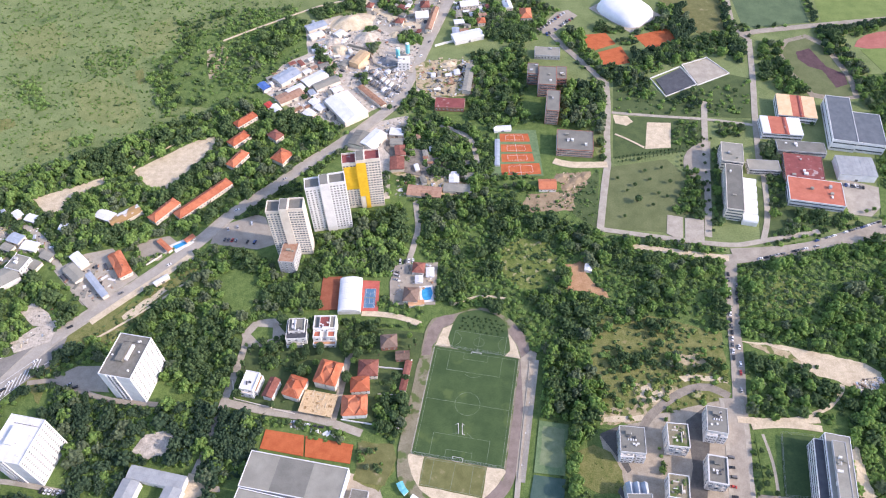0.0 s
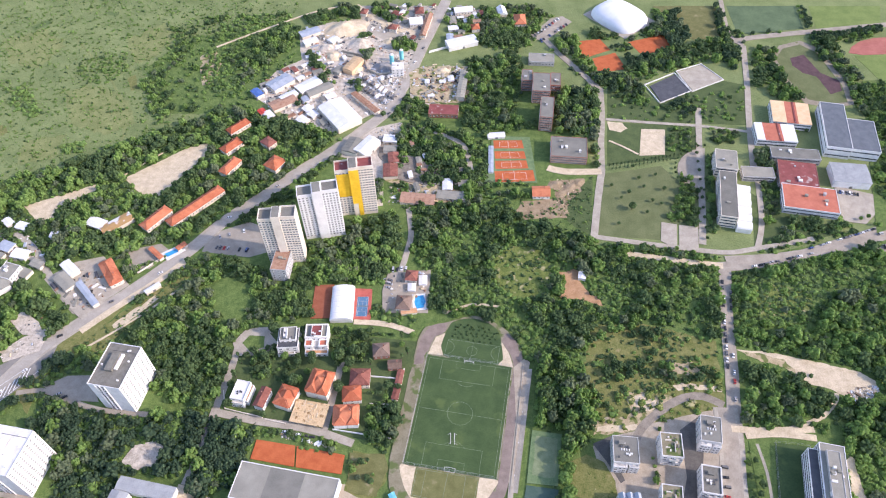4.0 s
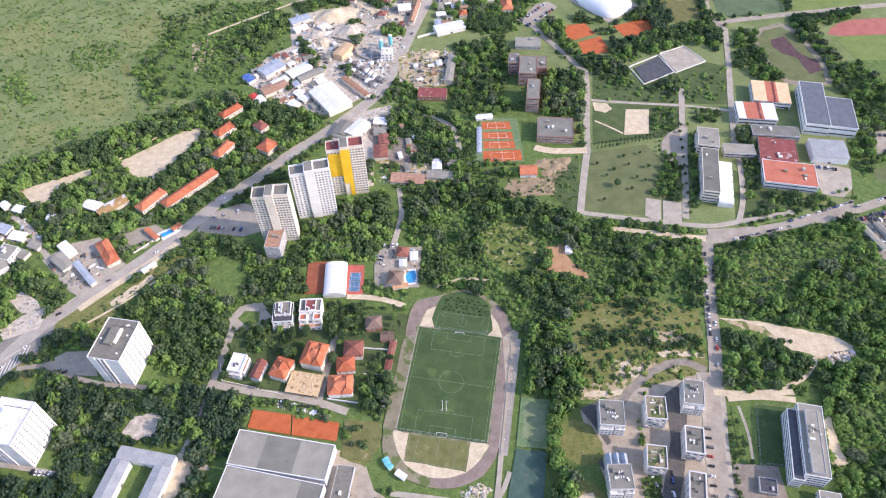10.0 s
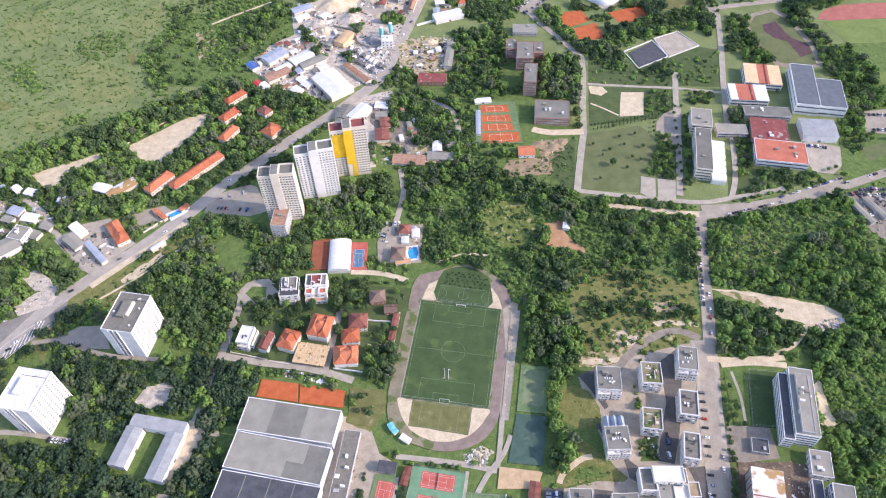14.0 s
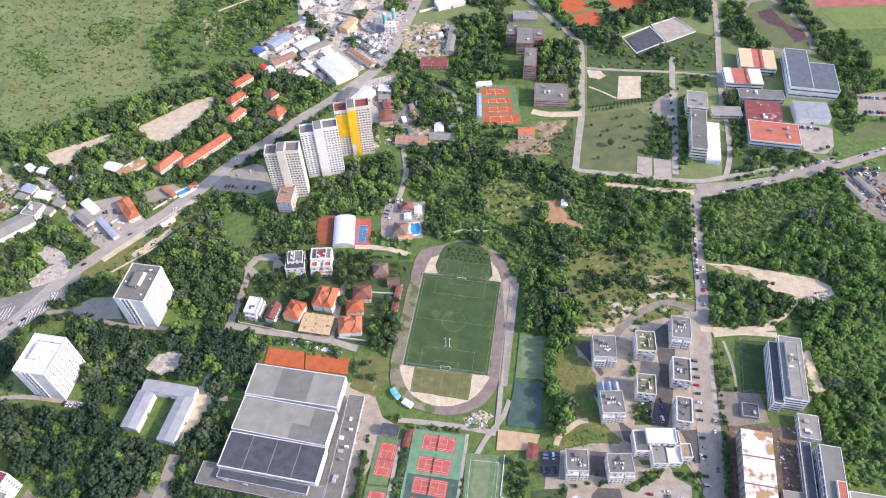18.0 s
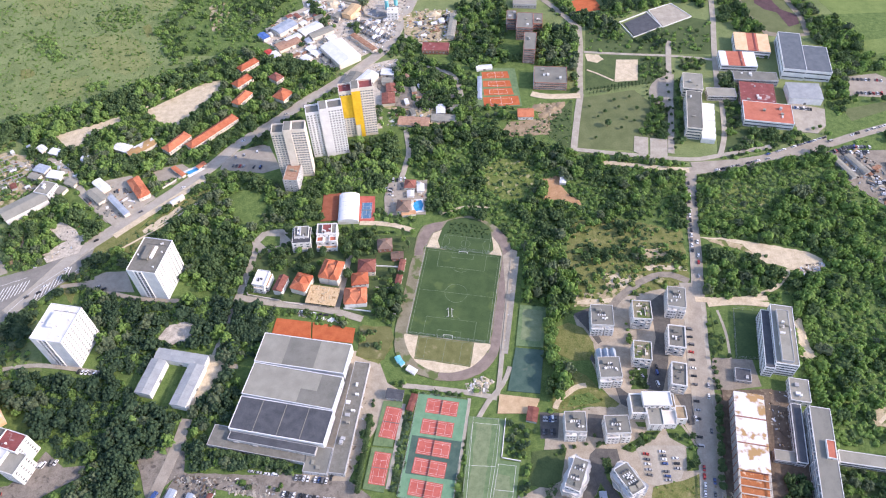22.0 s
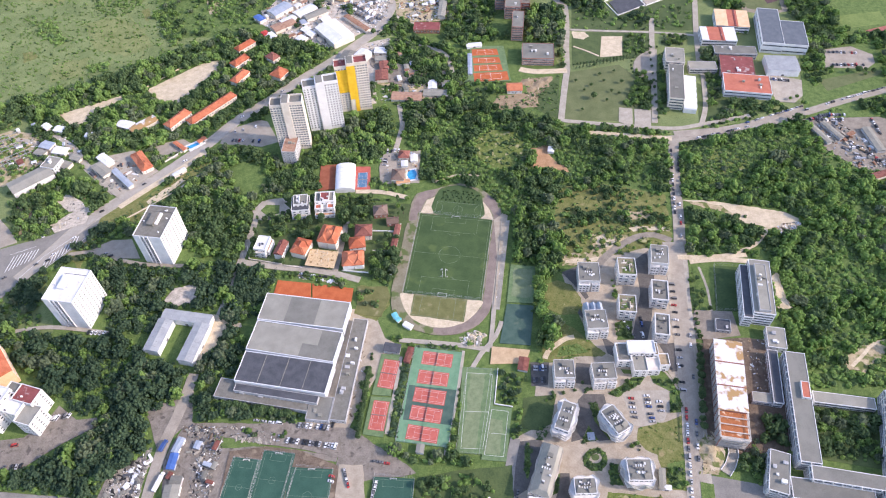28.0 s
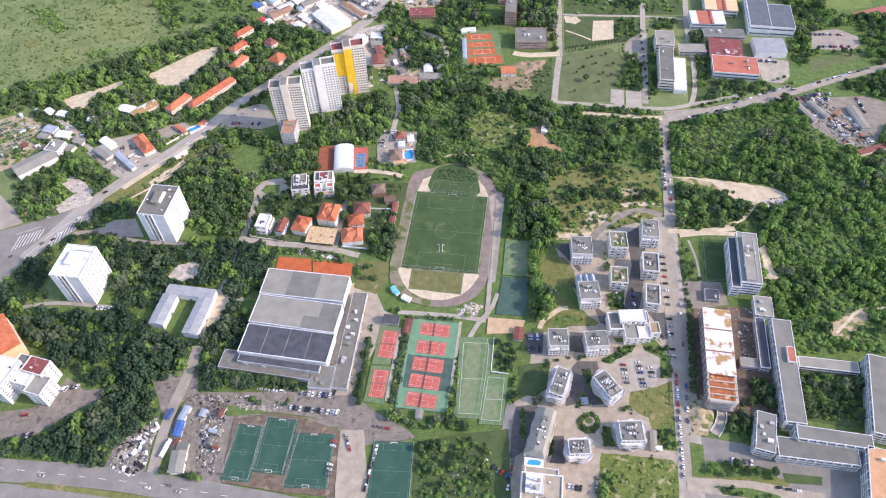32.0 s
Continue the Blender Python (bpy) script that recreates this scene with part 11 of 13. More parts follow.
tree(216.8, 484.4, "round", 0.42, "small clipped tree round the plaza", "plaza trees")
tree(217.5, 478.2, "round", 0.42, "small clipped tree round the plaza", "plaza trees")
tree(219.6, 472.7, "round", 0.42, "small clipped tree round the plaza", "plaza trees")
tree(222.9, 468.1, "round", 0.42, "small clipped tree round the plaza", "plaza trees")
tree(227.2, 464.6, "round", 0.42, "small clipped tree round the plaza", "plaza trees")
tree(232.4, 462.4, "round", 0.42, "small clipped tree round the plaza", "plaza trees")
tree(238.2, 461.5, "round", 0.42, "small clipped tree round the plaza", "plaza trees")
wood("garden_trees", [(-39.3, 752.1), (-2.5, 769.0), (-9.3, 722.3), (-32.1, 719.6)], 9.0, seed=529, size=0.66, mix=(0.55, 0.35, 0.1), label="loose old town trees and shrubs", fill=0.5, category="trees", under=0.01, force=True)
wood("garden_trees", [(-325.3, 332.1), (-335.9, 370.0), (-302.3, 340.2), (-301.6, 323.4)], 8.0, seed=530, size=0.57, mix=(0.55, 0.35, 0.1), label="loose yard trees and shrubs", fill=0.35, category="trees", under=0.01, force=True)
wood("garden_trees", [(-277.3, 393.8), (-274.0, 400.1), (-259.2, 371.7), (-266.4, 362.8)], 6.0, seed=531, size=0.66, mix=(0.55, 0.35, 0.1), label="loose yard trees and shrubs", fill=0.8, category="trees", under=0.01, force=True)
tufts("grass_tufts", [(-287.4, 307.1), (-268.3, 327.4), (-240.7, 355.4), (-218.9, 381.5), (-209.6, 378.9), (-231.4, 345.9), (-253.0, 321.7), (-270.4, 295.4)], 160, 0.3, 1.1, "uneven tufts and weeds on the verge", 70, open_to=True)
tufts("grass_tufts", [(66.0, 458.4), (139.5, 482.8), (127.2, 409.2), (66.2, 427.0)], 200, 0.3, 1.2, "weeds and low shrubs on rough ground", 71, open_to=True)
tree_line(-163.7, 110.2, -112.3, 98.7, 13, "broad", 0.75, "trees along the hall")
tree_line(-55.5, 135.6, -63.1, 77.9, 20, "round", 0.7, "trees beside the courts")
for _x, _y, _k in ((90.8, 236.0, 1.25), (87.5, 229.0, 1.35), (93.0, 222.0, 1.1), (86.0, 216.5, 1.2), (82.5, 206.5, 1.3), (84.5, 198.0, 1.15), (81.0, 190.0, 1.3), (83.5, 182.0, 1.2), (80.5, 174.0, 1.35), (85.0, 167.0, 1.2), (83.0, 159.5, 1.3), (87.0, 151.5, 1.15), (82.0, 144.5, 1.1), (96.0, 246.0, 1.2), (89.0, 254.0, 1.3)):
    tree(_x - 1.0, _y, "light", _k * 1.45, "tall silvery green poplar in a row beside the courts", "poplars beside the courts")
tree_line(210.1, 214.2, 196.5, 150.4, 7, "round", 0.4, "street trees")
tree_line(196.3, 139.5, 180.8, 71.2, 12, "broad", 0.72, "trees along the street")
wood("garden_trees", [(245.0, 268.3), (274.9, 273.1), (271.3, 245.6), (237.0, 231.5)], 9.0, seed=532, size=0.76, mix=(0.55, 0.35, 0.1), label="loose wood edge trees and shrubs", fill=0.5, category="trees", under=0.01, force=True)
wood("garden_trees", [(116.7, 253.8), (173.8, 284.5), (197.8, 275.4), (162.9, 257.1)], 10.0, seed=533, size=0.57, mix=(0.55, 0.35, 0.1), label="loose scattered trees and shrubs", fill=0.5, category="trees", under=0.01, force=True)

# ---- meadow ----
tufts("meadow_bushes", [(-620.8, 794.5), (-165.2, 831.3), (-180.9, 733.0), (-322.0, 661.0), (-290.8, 583.2), (-242.6, 577.6), (-309.9, 544.4), (-371.0, 505.0), (-478.3, 472.9)], 4600, 0.35, 1.15, "small dark bushes scattered over the meadow", 1, mats=("bright_foliage", "foliage", "rough_grass"))
tufts("meadow_bushes", [(-409.5, 679.0), (-361.0, 688.3), (-341.4, 651.3), (-370.1, 632.2), (-398.1, 642.8)], 140, 0.9, 2.0, "clump of bushes in the meadow", 2, mats=("bright_foliage", "foliage", "rough_grass"))
tufts("meadow_bushes", [(-470.8, 629.9), (-450.9, 634.3), (-415.7, 586.2), (-422.8, 572.9), (-460.4, 610.5)], 120, 0.9, 2.0, "clump of bushes in the meadow", 3, mats=("bright_foliage", "foliage", "rough_grass"))
tufts("meadow_bushes", [(-381.8, 537.6), (-360.3, 541.3), (-352.8, 526.2), (-374.3, 523.5)], 40, 1.0, 2.2, "clump of bushes in the meadow", 4, mats=("bright_foliage", "foliage", "rough_grass"))
tufts("clearing_bushes", [(41.8, 394.6), (90.5, 393.8), (88.5, 351.3), (41.6, 346.3)], 160, 0.4, 1.3, "low shrubs in the clearing", 5, open_to=True)
tufts("clearing_bushes", [(111.8, 317.5), (218.1, 313.2), (205.3, 263.1), (159.5, 265.1), (105.6, 241.1)], 170, 0.4, 1.5, "low shrubs in dry grass", 6)
wood("garden_trees", [(-318.9, 660.9), (-306.2, 660.6), (-284.8, 583.1), (-300.8, 588.0), (-317.5, 630.9)], 9.0, seed=534, size=0.71, mix=(0.55, 0.35, 0.1), label="loose meadow trees and shrubs", fill=0.9, category="trees", under=0.01, force=True)
grove([(416.4, 469.4), (465.1, 467.2), (477.9, 461.0), (453.4, 454.0), (413.4, 461.5)], 9, seed=35, fill=0.7, size=0.7, group="park trees", force=True)
grove([(349.7, 418.4), (381.5, 432.7), (377.8, 414.1), (340.2, 398.9)], 9, seed=36, fill=0.6, size=0.8, group="park trees", force=True)
grove([(-181.4, 35.0), (-164.6, 32.3), (-164.4, 26.0), (-179.6, 29.3)], 7, seed=37, fill=0.9, size=0.8, group="roadside trees", force=True)
grove([(-164.1, 112.7), (-103.8, 98.2), (-105.6, 94.5), (-164.1, 106.9)], 8, seed=38, fill=0.6, size=0.95, group="trees along the hall", force=True)
wall_run([(-56.2, 272.9), (-38.4, 270.8)], 1.8, 0.5, label="white garden wall between plots")
wall_run([(-165.7, 262.6), (-162.0, 247.8), (-133.5, 240.5)], 1.4, 0.5, "cream_wall", label="pale garden wall of the villas")
wall_run([(-130.9, 239.0), (-115.8, 235.4)], 1.4, 0.5, "cream_wall", label="pale garden wall of the villas")
wall_run([(-56.0, 250.5), (-39.5, 249.3)], 1.2, 0.5, "cream_wall", label="pale garden wall of the villas")
grove([(212.2, 216.6), (220.5, 214.7), (215.5, 172.7), (208.2, 173.3)], 6, seed=39, fill=0.7, size=0.6, group="street trees", force=True)
fence([(229.3, 216.6), (251.9, 213.7), (239.4, 169.9), (219.0, 171.9)], 4.0, 6.0, label="mesh fence round the turf court", closed=True)
fence([(-436.2, 409.6), (-416.6, 420.2)], 8.0, 6.0, label="steel gantry of a switchyard", thick=0.3, name="gantry")
fence([(-425.0, 396.8), (-404.4, 408.8)], 8.0, 6.0, label="steel gantry of a switchyard", thick=0.3, name="gantry")
fence([(-414.8, 382.7), (-394.2, 396.0)], 8.0, 6.0, label="steel gantry of a switchyard", thick=0.3, name="gantry")
fence([(-422.6, 372.7), (-410.2, 382.3)], 8.0, 6.0, label="steel gantry of a switchyard", thick=0.3, name="gantry")

# ---- woods and trees ----
wood("woodland", [(-127.4, 417.1), (-80.5, 429.7), (-37.6, 439.2), (-36.1, 383.4), (-52.0, 359.4), (-113.6, 360.4), (-129.5, 354.8), (-130.9, 385.0)], 8.0, seed=1, size=1.22, label="dense green deciduous wood")
wood("woodland", [(-30.1, 446.1), (42.8, 462.5), (81.0, 423.3), (124.2, 409.3), (155.9, 392.6), (231.6, 375.8), (218.8, 315.9), (156.5, 316.8), (114.0, 317.4), (106.2, 276.4), (105.3, 238.9), (87.8, 230.2), (63.5, 230.5), (63.5, 277.0), (56.8, 302.3), (40.2, 321.2), (-0.4, 327.3), (-9.5, 364.7), (-29.0, 389.5)], 8.2, seed=2, size=1.22, label="dense green deciduous wood", low=-0.12, under=0.06)
wood("woodland", [(111.8, 317.5), (218.8, 315.9), (206.1, 263.1), (159.7, 266.0), (105.3, 238.9)], 7.0, seed=3, label="loose green trees and shrubs", size=1.0, low=0.06, under=0.006)
wood("woodland", [(241.1, 366.6), (373.8, 396.4), (413.2, 407.3), (347.8, 254.3), (325.7, 273.6), (230.5, 293.8)], 8.3, seed=4, size=1.22, label="dense green deciduous wood", mix=(0.12, 0.8, 0.08), low=-0.14, under=0.06)
wood("woodland", [(224.3, 283.8), (254.2, 272.1), (282.1, 255.1), (248.7, 228.4), (209.3, 223.6)], 8.0, seed=5, size=1.22, label="dense green deciduous wood")
wood("woodland", [(276.5, 215.7), (326.6, 272.8), (396.9, 344.2), (483.6, 362.4), (366.4, 97.0), (306.7, 98.6), (264.5, 101.4), (267.6, 134.6), (263.5, 162.5)], 8.0, seed=6, size=1.22, label="dense green deciduous wood", mix=(0.12, 0.8, 0.08), low=-0.1, under=0.05)
wood("woodland", [(-260.1, 339.5), (-236.2, 356.5), (-194.5, 386.1), (-158.3, 373.1), (-136.6, 354.9), (-105.6, 328.8), (-163.2, 317.1), (-165.2, 290.0), (-171.7, 244.4), (-212.2, 256.4), (-226.7, 280.7), (-245.3, 301.3), (-278.3, 307.0)], 8.0, seed=7, size=1.22, label="dense green deciduous wood")
wood("woodland", [(-299.3, 250.5), (-261.2, 250.0), (-225.8, 243.6), (-169.6, 244.3), (-175.8, 195.1), (-185.7, 195.2), (-222.2, 199.6), (-231.2, 175.9), (-267.2, 180.1), (-272.7, 208.4), (-302.1, 234.6)], 8.0, seed=8, size=1.22, label="dense green deciduous wood", mix=(0.78, 0.1, 0.12), main="dark_shaded_foliage", under=0.08)
wood("woodland", [(-430.1, 486.9), (-371.0, 505.0), (-309.9, 544.4), (-231.7, 581.8), (-203.7, 590.2), (-105.8, 548.2), (-108.7, 517.7), (-166.9, 463.0), (-203.2, 432.0), (-233.1, 405.8), (-276.8, 419.8), (-289.4, 447.5), (-327.8, 420.7), (-360.5, 441.8), (-387.9, 460.1), (-412.8, 442.8), (-448.9, 429.7), (-464.3, 465.2)], 8.2, seed=9, size=1.22, label="dense green deciduous wood")
wood("woodland", [(-412.8, 442.8), (-386.6, 456.5), (-344.8, 441.5), (-311.4, 434.0), (-306.5, 400.6), (-332.4, 388.4), (-369.1, 408.2), (-404.7, 422.1)], 7.6, seed=10, size=1.22, label="dense green deciduous wood", fill=0.8)
wood("woodland", [(-377.5, 352.8), (-357.6, 376.4), (-323.1, 346.2), (-301.6, 323.4), (-336.6, 318.5), (-349.9, 282.3), (-376.4, 282.7), (-403.8, 347.4)], 7.6, seed=11, size=1.22, label="dense green deciduous wood", fill=0.85)
wood("woodland", [(-322.0, 661.0), (-301.0, 736.6), (-279.0, 759.4), (-177.2, 756.3), (-161.7, 709.9), (-168.4, 636.8), (-197.8, 590.0), (-290.8, 583.2), (-318.1, 621.2)], 9.0, seed=12, label="loose green trees and shrubs", size=0.8, fill=0.3, low=-0.02, under=0.012)
wood("woodland", [(-46.5, 555.4), (-15.1, 563.3), (29.8, 536.7), (38.6, 484.9), (21.9, 462.9), (-30.9, 486.3), (-45.3, 517.9)], 8.0, seed=13, size=1.22, label="dense green deciduous wood")
wood("woodland", [(24.9, 661.9), (85.4, 681.2), (83.1, 611.0), (71.0, 565.7), (92.7, 552.2), (58.2, 544.5), (41.1, 540.6), (22.0, 558.1)], 8.2, seed=14, size=1.22, label="dense green deciduous wood")
wood("woodland", [(122.2, 614.7), (158.4, 609.1), (149.5, 538.2), (111.5, 543.2)], 8.0, seed=15, size=1.22, label="dense green deciduous wood")
wood("woodland", [(114.8, 691.0), (151.6, 706.4), (159.0, 666.5), (167.0, 635.9), (191.5, 637.2), (221.2, 666.9), (259.6, 686.9), (321.8, 696.0), (317.0, 654.0), (280.5, 654.9), (213.8, 626.8), (170.4, 618.3), (159.2, 623.4)], 8.0, seed=16, size=1.22, label="dense green deciduous wood")
wood("woodland", [(158.7, 711.7), (163.9, 702.7), (207.7, 697.1), (261.5, 710.9), (270.7, 754.5), (249.9, 767.1), (239.8, 732.0), (209.0, 704.7), (171.9, 713.6)], 8.2, seed=17, size=1.22, label="dense green deciduous wood")
wood("woodland", [(342.5, 679.2), (370.3, 678.5), (362.6, 622.9), (375.5, 589.7), (346.7, 590.4), (327.3, 614.2)], 8.2, seed=18, size=1.22, label="dense green deciduous wood")
wood("woodland", [(319.7, 764.9), (329.6, 764.6), (324.6, 706.9), (318.2, 701.5)], 8.2, seed=19, size=1.22, label="dense green deciduous wood")
wood("woodland", [(408.6, 710.0), (429.5, 714.9), (446.0, 592.5), (415.6, 588.7), (421.6, 621.4)], 8.2, seed=20, size=1.22, label="dense green deciduous wood")
wood("woodland", [(423.1, 715.1), (503.1, 726.3), (493.5, 701.9), (443.2, 681.7)], 6.5, seed=21, label="loose green trees and shrubs", fill=0.8)
wood("woodland", [(-104.7, 778.3), (-50.1, 776.6), (-22.5, 739.9), (-62.1, 735.3), (-89.6, 753.7)], 6.5, seed=22, label="loose green trees and shrubs")
wood("woodland", [(4.1, 756.7), (72.0, 772.7), (102.4, 771.8), (130.2, 746.9), (93.5, 702.5), (42.6, 715.1), (23.8, 738.5)], 6.5, seed=23, label="loose green trees and shrubs", fill=0.8)
wood("woodland", [(-132.1, 779.1), (-104.7, 778.3), (-86.9, 707.7), (-99.1, 697.1), (-155.6, 743.9), (-170.4, 756.1)], 8.2, seed=24, size=1.22, label="dense green deciduous wood")
wood("woodland", [(173.4, 618.2), (210.3, 607.7), (211.8, 584.6), (188.7, 585.1)], 6.5, seed=25, label="loose green trees and shrubs", fill=0.5)
wood("woodland", [(218.0, 466.3), (234.3, 462.3), (224.5, 420.7), (196.7, 425.9)], 6.5, seed=26, label="loose green trees and shrubs", size=0.8, fill=0.8)
wood("woodland", [(251.3, 507.5), (261.0, 507.2), (240.4, 410.5), (230.5, 410.6)], 5.5, seed=27, label="loose green trees and shrubs")
wood("woodland", [(300.3, 518.4), (314.9, 518.0), (304.5, 443.1), (292.0, 479.6)], 8.2, seed=28, size=1.22, label="dense green deciduous wood")
wood("woodland", [(318.8, 432.5), (369.7, 421.3), (318.8, 402.5), (273.0, 395.7)], 7.0, seed=29, label="loose green trees and shrubs", fill=0.8)
wood("woodland", [(127.8, 399.5), (185.6, 395.3), (236.0, 383.7), (215.8, 379.1), (155.3, 388.9)], 6.0, seed=30, label="loose green trees and shrubs")
wood("woodland", [(263.4, 387.6), (318.4, 401.3), (382.2, 417.8), (379.4, 410.6), (288.4, 382.8)], 7.0, seed=31, label="loose green trees and shrubs", fill=0.6, size=0.8)
wood("woodland", [(-59.7, 249.9), (-34.8, 254.3), (-35.9, 222.9), (-45.4, 210.2), (-60.2, 225.3)], 8.0, seed=32, size=1.22, label="dense green deciduous wood")
wood("woodland", [(-172.4, 237.6), (-136.5, 232.7), (-145.2, 211.3), (-152.7, 186.9), (-176.1, 187.1)], 8.0, seed=33, size=1.22, label="dense green deciduous wood", mix=(0.78, 0.1, 0.12), main="dark_shaded_foliage", under=0.08)
wood("woodland", [(62.1, 286.9), (87.1, 296.8), (106.5, 247.9), (102.8, 221.4), (80.8, 204.8), (79.0, 172.4), (73.3, 172.4), (63.5, 230.5)], 8.0, seed=34, size=1.22, tall=1.55, label="dense green deciduous wood")
wood("woodland", [(91.9, 276.4), (109.2, 254.3), (100.9, 215.9), (82.5, 204.8), (80.9, 175.3), (91.6, 168.9), (88.3, 147.0), (72.1, 127.0), (71.8, 148.1), (84.9, 223.3)], 8.0, seed=35, size=1.22, tall=1.55, label="dense green deciduous wood")
wood("woodland", [(-389.1, 188.2), (-332.4, 184.2), (-283.2, 172.5), (-257.9, 181.9), (-232.2, 158.1), (-200.2, 142.8), (-196.2, 119.7), (-217.5, 97.1), (-218.5, 72.2), (-237.6, 58.3), (-238.1, 43.8), (-291.8, 52.5), (-342.3, 60.7), (-345.5, 69.4), (-311.1, 63.0), (-264.4, 68.6), (-248.5, 103.8), (-275.6, 110.4), (-297.2, 141.6), (-323.0, 153.7)], 8.0, seed=36, size=1.22, label="dense green deciduous wood", mix=(0.84, 0.05, 0.11), main="dark_shaded_foliage", under=0.08)
wood("woodland", [(-180.1, 187.9), (-160.6, 180.8), (-152.6, 152.7), (-167.8, 132.9), (-190.5, 124.3), (-190.6, 166.1)], 8.0, seed=37, size=1.22, label="dense green deciduous wood", mix=(0.78, 0.1, 0.12), main="dark_shaded_foliage", under=0.08)
wood("woodland", [(-65.1, 75.8), (-40.3, 69.7), (-3.5, 67.3), (20.1, 54.9), (-28.3, 57.9), (-64.9, 66.8)], 6.0, seed=38, label="loose green trees and shrubs")
wood("woodland", [(8.2, 126.1), (17.1, 128.1), (4.3, 60.2), (-1.8, 60.6)], 5.0, seed=39, label="loose green trees and shrubs", size=0.6)
wood("woodland", [(261.1, 89.4), (305.6, 80.7), (295.2, 41.7), (255.5, 48.5)], 7.6, seed=40, size=1.22, label="dense green deciduous wood")
wood("woodland", [(110.8, 32.3), (127.0, 25.1), (113.8, -0.3), (101.9, 0.4)], 6.0, seed=41, label="loose green trees and shrubs")
wood("woodland", [(220.9, 73.2), (241.8, 67.2), (238.4, 51.8), (209.1, 30.2), (203.2, 43.2)], 6.0, seed=42, label="loose green trees and shrubs", size=0.8)
wood("woodland", [(-39.9, 164.0), (-8.2, 156.3), (34.5, 150.7), (31.8, 145.5), (-35.4, 154.4)], 7, seed=43, label="loose green trees and shrubs", size=0.6, fill=0.6)
wood("woodland", [(-403.4, 418.7), (-389.3, 421.8), (-344.4, 394.9), (-331.1, 369.9), (-357.6, 376.4), (-379.9, 358.7), (-418.4, 359.3), (-445.9, 422.8)], 9.5, seed=44, label="loose green trees and shrubs", fill=0.5, size=0.75, under=0.02)
wood("woodland", [(301.9, 514.3), (313.7, 514.0), (310.3, 479.2), (304.0, 441.7), (287.8, 447.0), (289.4, 479.7)], 8.0, seed=45, size=1.22, label="dense green deciduous wood")
wood("woodland", [(157.9, 613.8), (162.6, 613.7), (143.7, 482.7), (139.5, 482.8)], 8.0, seed=46, size=1.22, label="dense green deciduous wood")
wood("woodland", [(60.6, 538.5), (42.8, 462.5), (105.3, 461.3), (65.7, 454.9), (27.1, 462.8), (25.3, 485.1)], 7.5, seed=47, label="loose green trees and shrubs")
wood("woodland", [(409.9, 588.8), (461.6, 620.3), (484.2, 600.8), (426.4, 462.1), (409.1, 477.2), (436.2, 552.7)], 8.0, seed=48, label="loose green trees and shrubs", fill=0.8)
wood("woodland", [(-63.7, 777.0), (4.3, 774.9), (-15.8, 716.8), (-31.9, 706.2)], 9.0, seed=49, label="loose green trees and shrubs", fill=0.5, size=0.8)
wood("woodland", [(-303.7, 261.4), (-261.9, 242.2), (-257.7, 223.1), (-277.7, 206.4), (-296.9, 244.7)], 8.0, seed=50, size=1.22, label="dense green deciduous wood", mix=(0.78, 0.1, 0.12), main="dark_shaded_foliage", under=0.08)
wood("woodland", [(-306.3, 281.9), (-282.4, 312.0), (-264.5, 307.0), (-268.1, 282.5), (-289.1, 273.8)], 7.0, seed=51, label="loose green trees and shrubs", fill=0.7, size=0.8)
wood("woodland", [(-370.9, 276.4), (-349.0, 324.4), (-335.1, 312.3), (-346.5, 288.3)], 8.5, seed=52, label="loose green trees and shrubs", fill=0.5, size=0.6)
wood("woodland", [(-153.4, 682.5), (-140.1, 689.6), (-132.8, 661.0), (-113.5, 625.6), (-123.1, 623.9), (-145.8, 654.2)], 7.0, seed=53, size=1.22, label="dense green deciduous wood", force=True)
wood("woodland", [(-101.3, 728.4), (-84.4, 721.1), (-76.7, 685.7), (-86.4, 668.1), (-95.9, 697.0)], 7.0, seed=54, size=1.22, label="dense green deciduous wood", force=True)
wood("woodland", [(-166.1, 619.2), (-150.2, 616.9), (-141.4, 592.3), (-155.4, 590.8)], 7.0, seed=55, label="loose green trees and shrubs", force=True)
wood("woodland", [(-212.4, 642.9), (-191.4, 659.6), (-176.2, 697.1), (-167.6, 732.7), (-178.6, 741.1), (-204.9, 716.7), (-224.7, 679.2)], 7.5, seed=56, size=1.22, label="dense green deciduous wood", fill=0.8, force=True)
wood("woodland", [(-60.9, 704.8), (-33.8, 706.2), (-29.6, 682.3), (-56.4, 688.3)], 7.0, seed=57, size=1.22, label="dense green deciduous wood", force=True)
wood("woodland", [(-171.6, 571.4), (-135.5, 560.1), (-124.9, 540.2), (-156.0, 540.9)], 7.0, seed=58, size=1.22, label="dense green deciduous wood", force=True)
wood("woodland", [(-40.4, 446.3), (21.6, 452.1), (31.8, 448.4), (-29.9, 439.1)], 7.0, seed=59, label="loose green trees and shrubs", force=True)
wood("woodland", [(-70.6, 777.2), (-46.7, 776.5), (-47.8, 743.0), (-69.0, 741.3)], 7.5, seed=60, size=1.22, label="dense green deciduous wood", force=True)
wood("woodland", [(17.2, 738.7), (49.4, 720.5), (111.4, 759.4), (106.2, 702.2), (66.5, 681.7), (35.4, 693.3)], 8.0, seed=61, label="loose green trees and shrubs", fill=0.75, force=True)
wood("woodland", [(-344.4, 394.9), (-336.6, 401.2), (-329.9, 388.3), (-333.1, 372.9)], 6.5, seed=62, label="loose green trees and shrubs", force=True)
wood("woodland", [(-294.0, 400.4), (-274.8, 393.7), (-259.0, 374.8), (-270.5, 368.9)], 7.0, seed=63, label="loose green trees and shrubs", force=True)
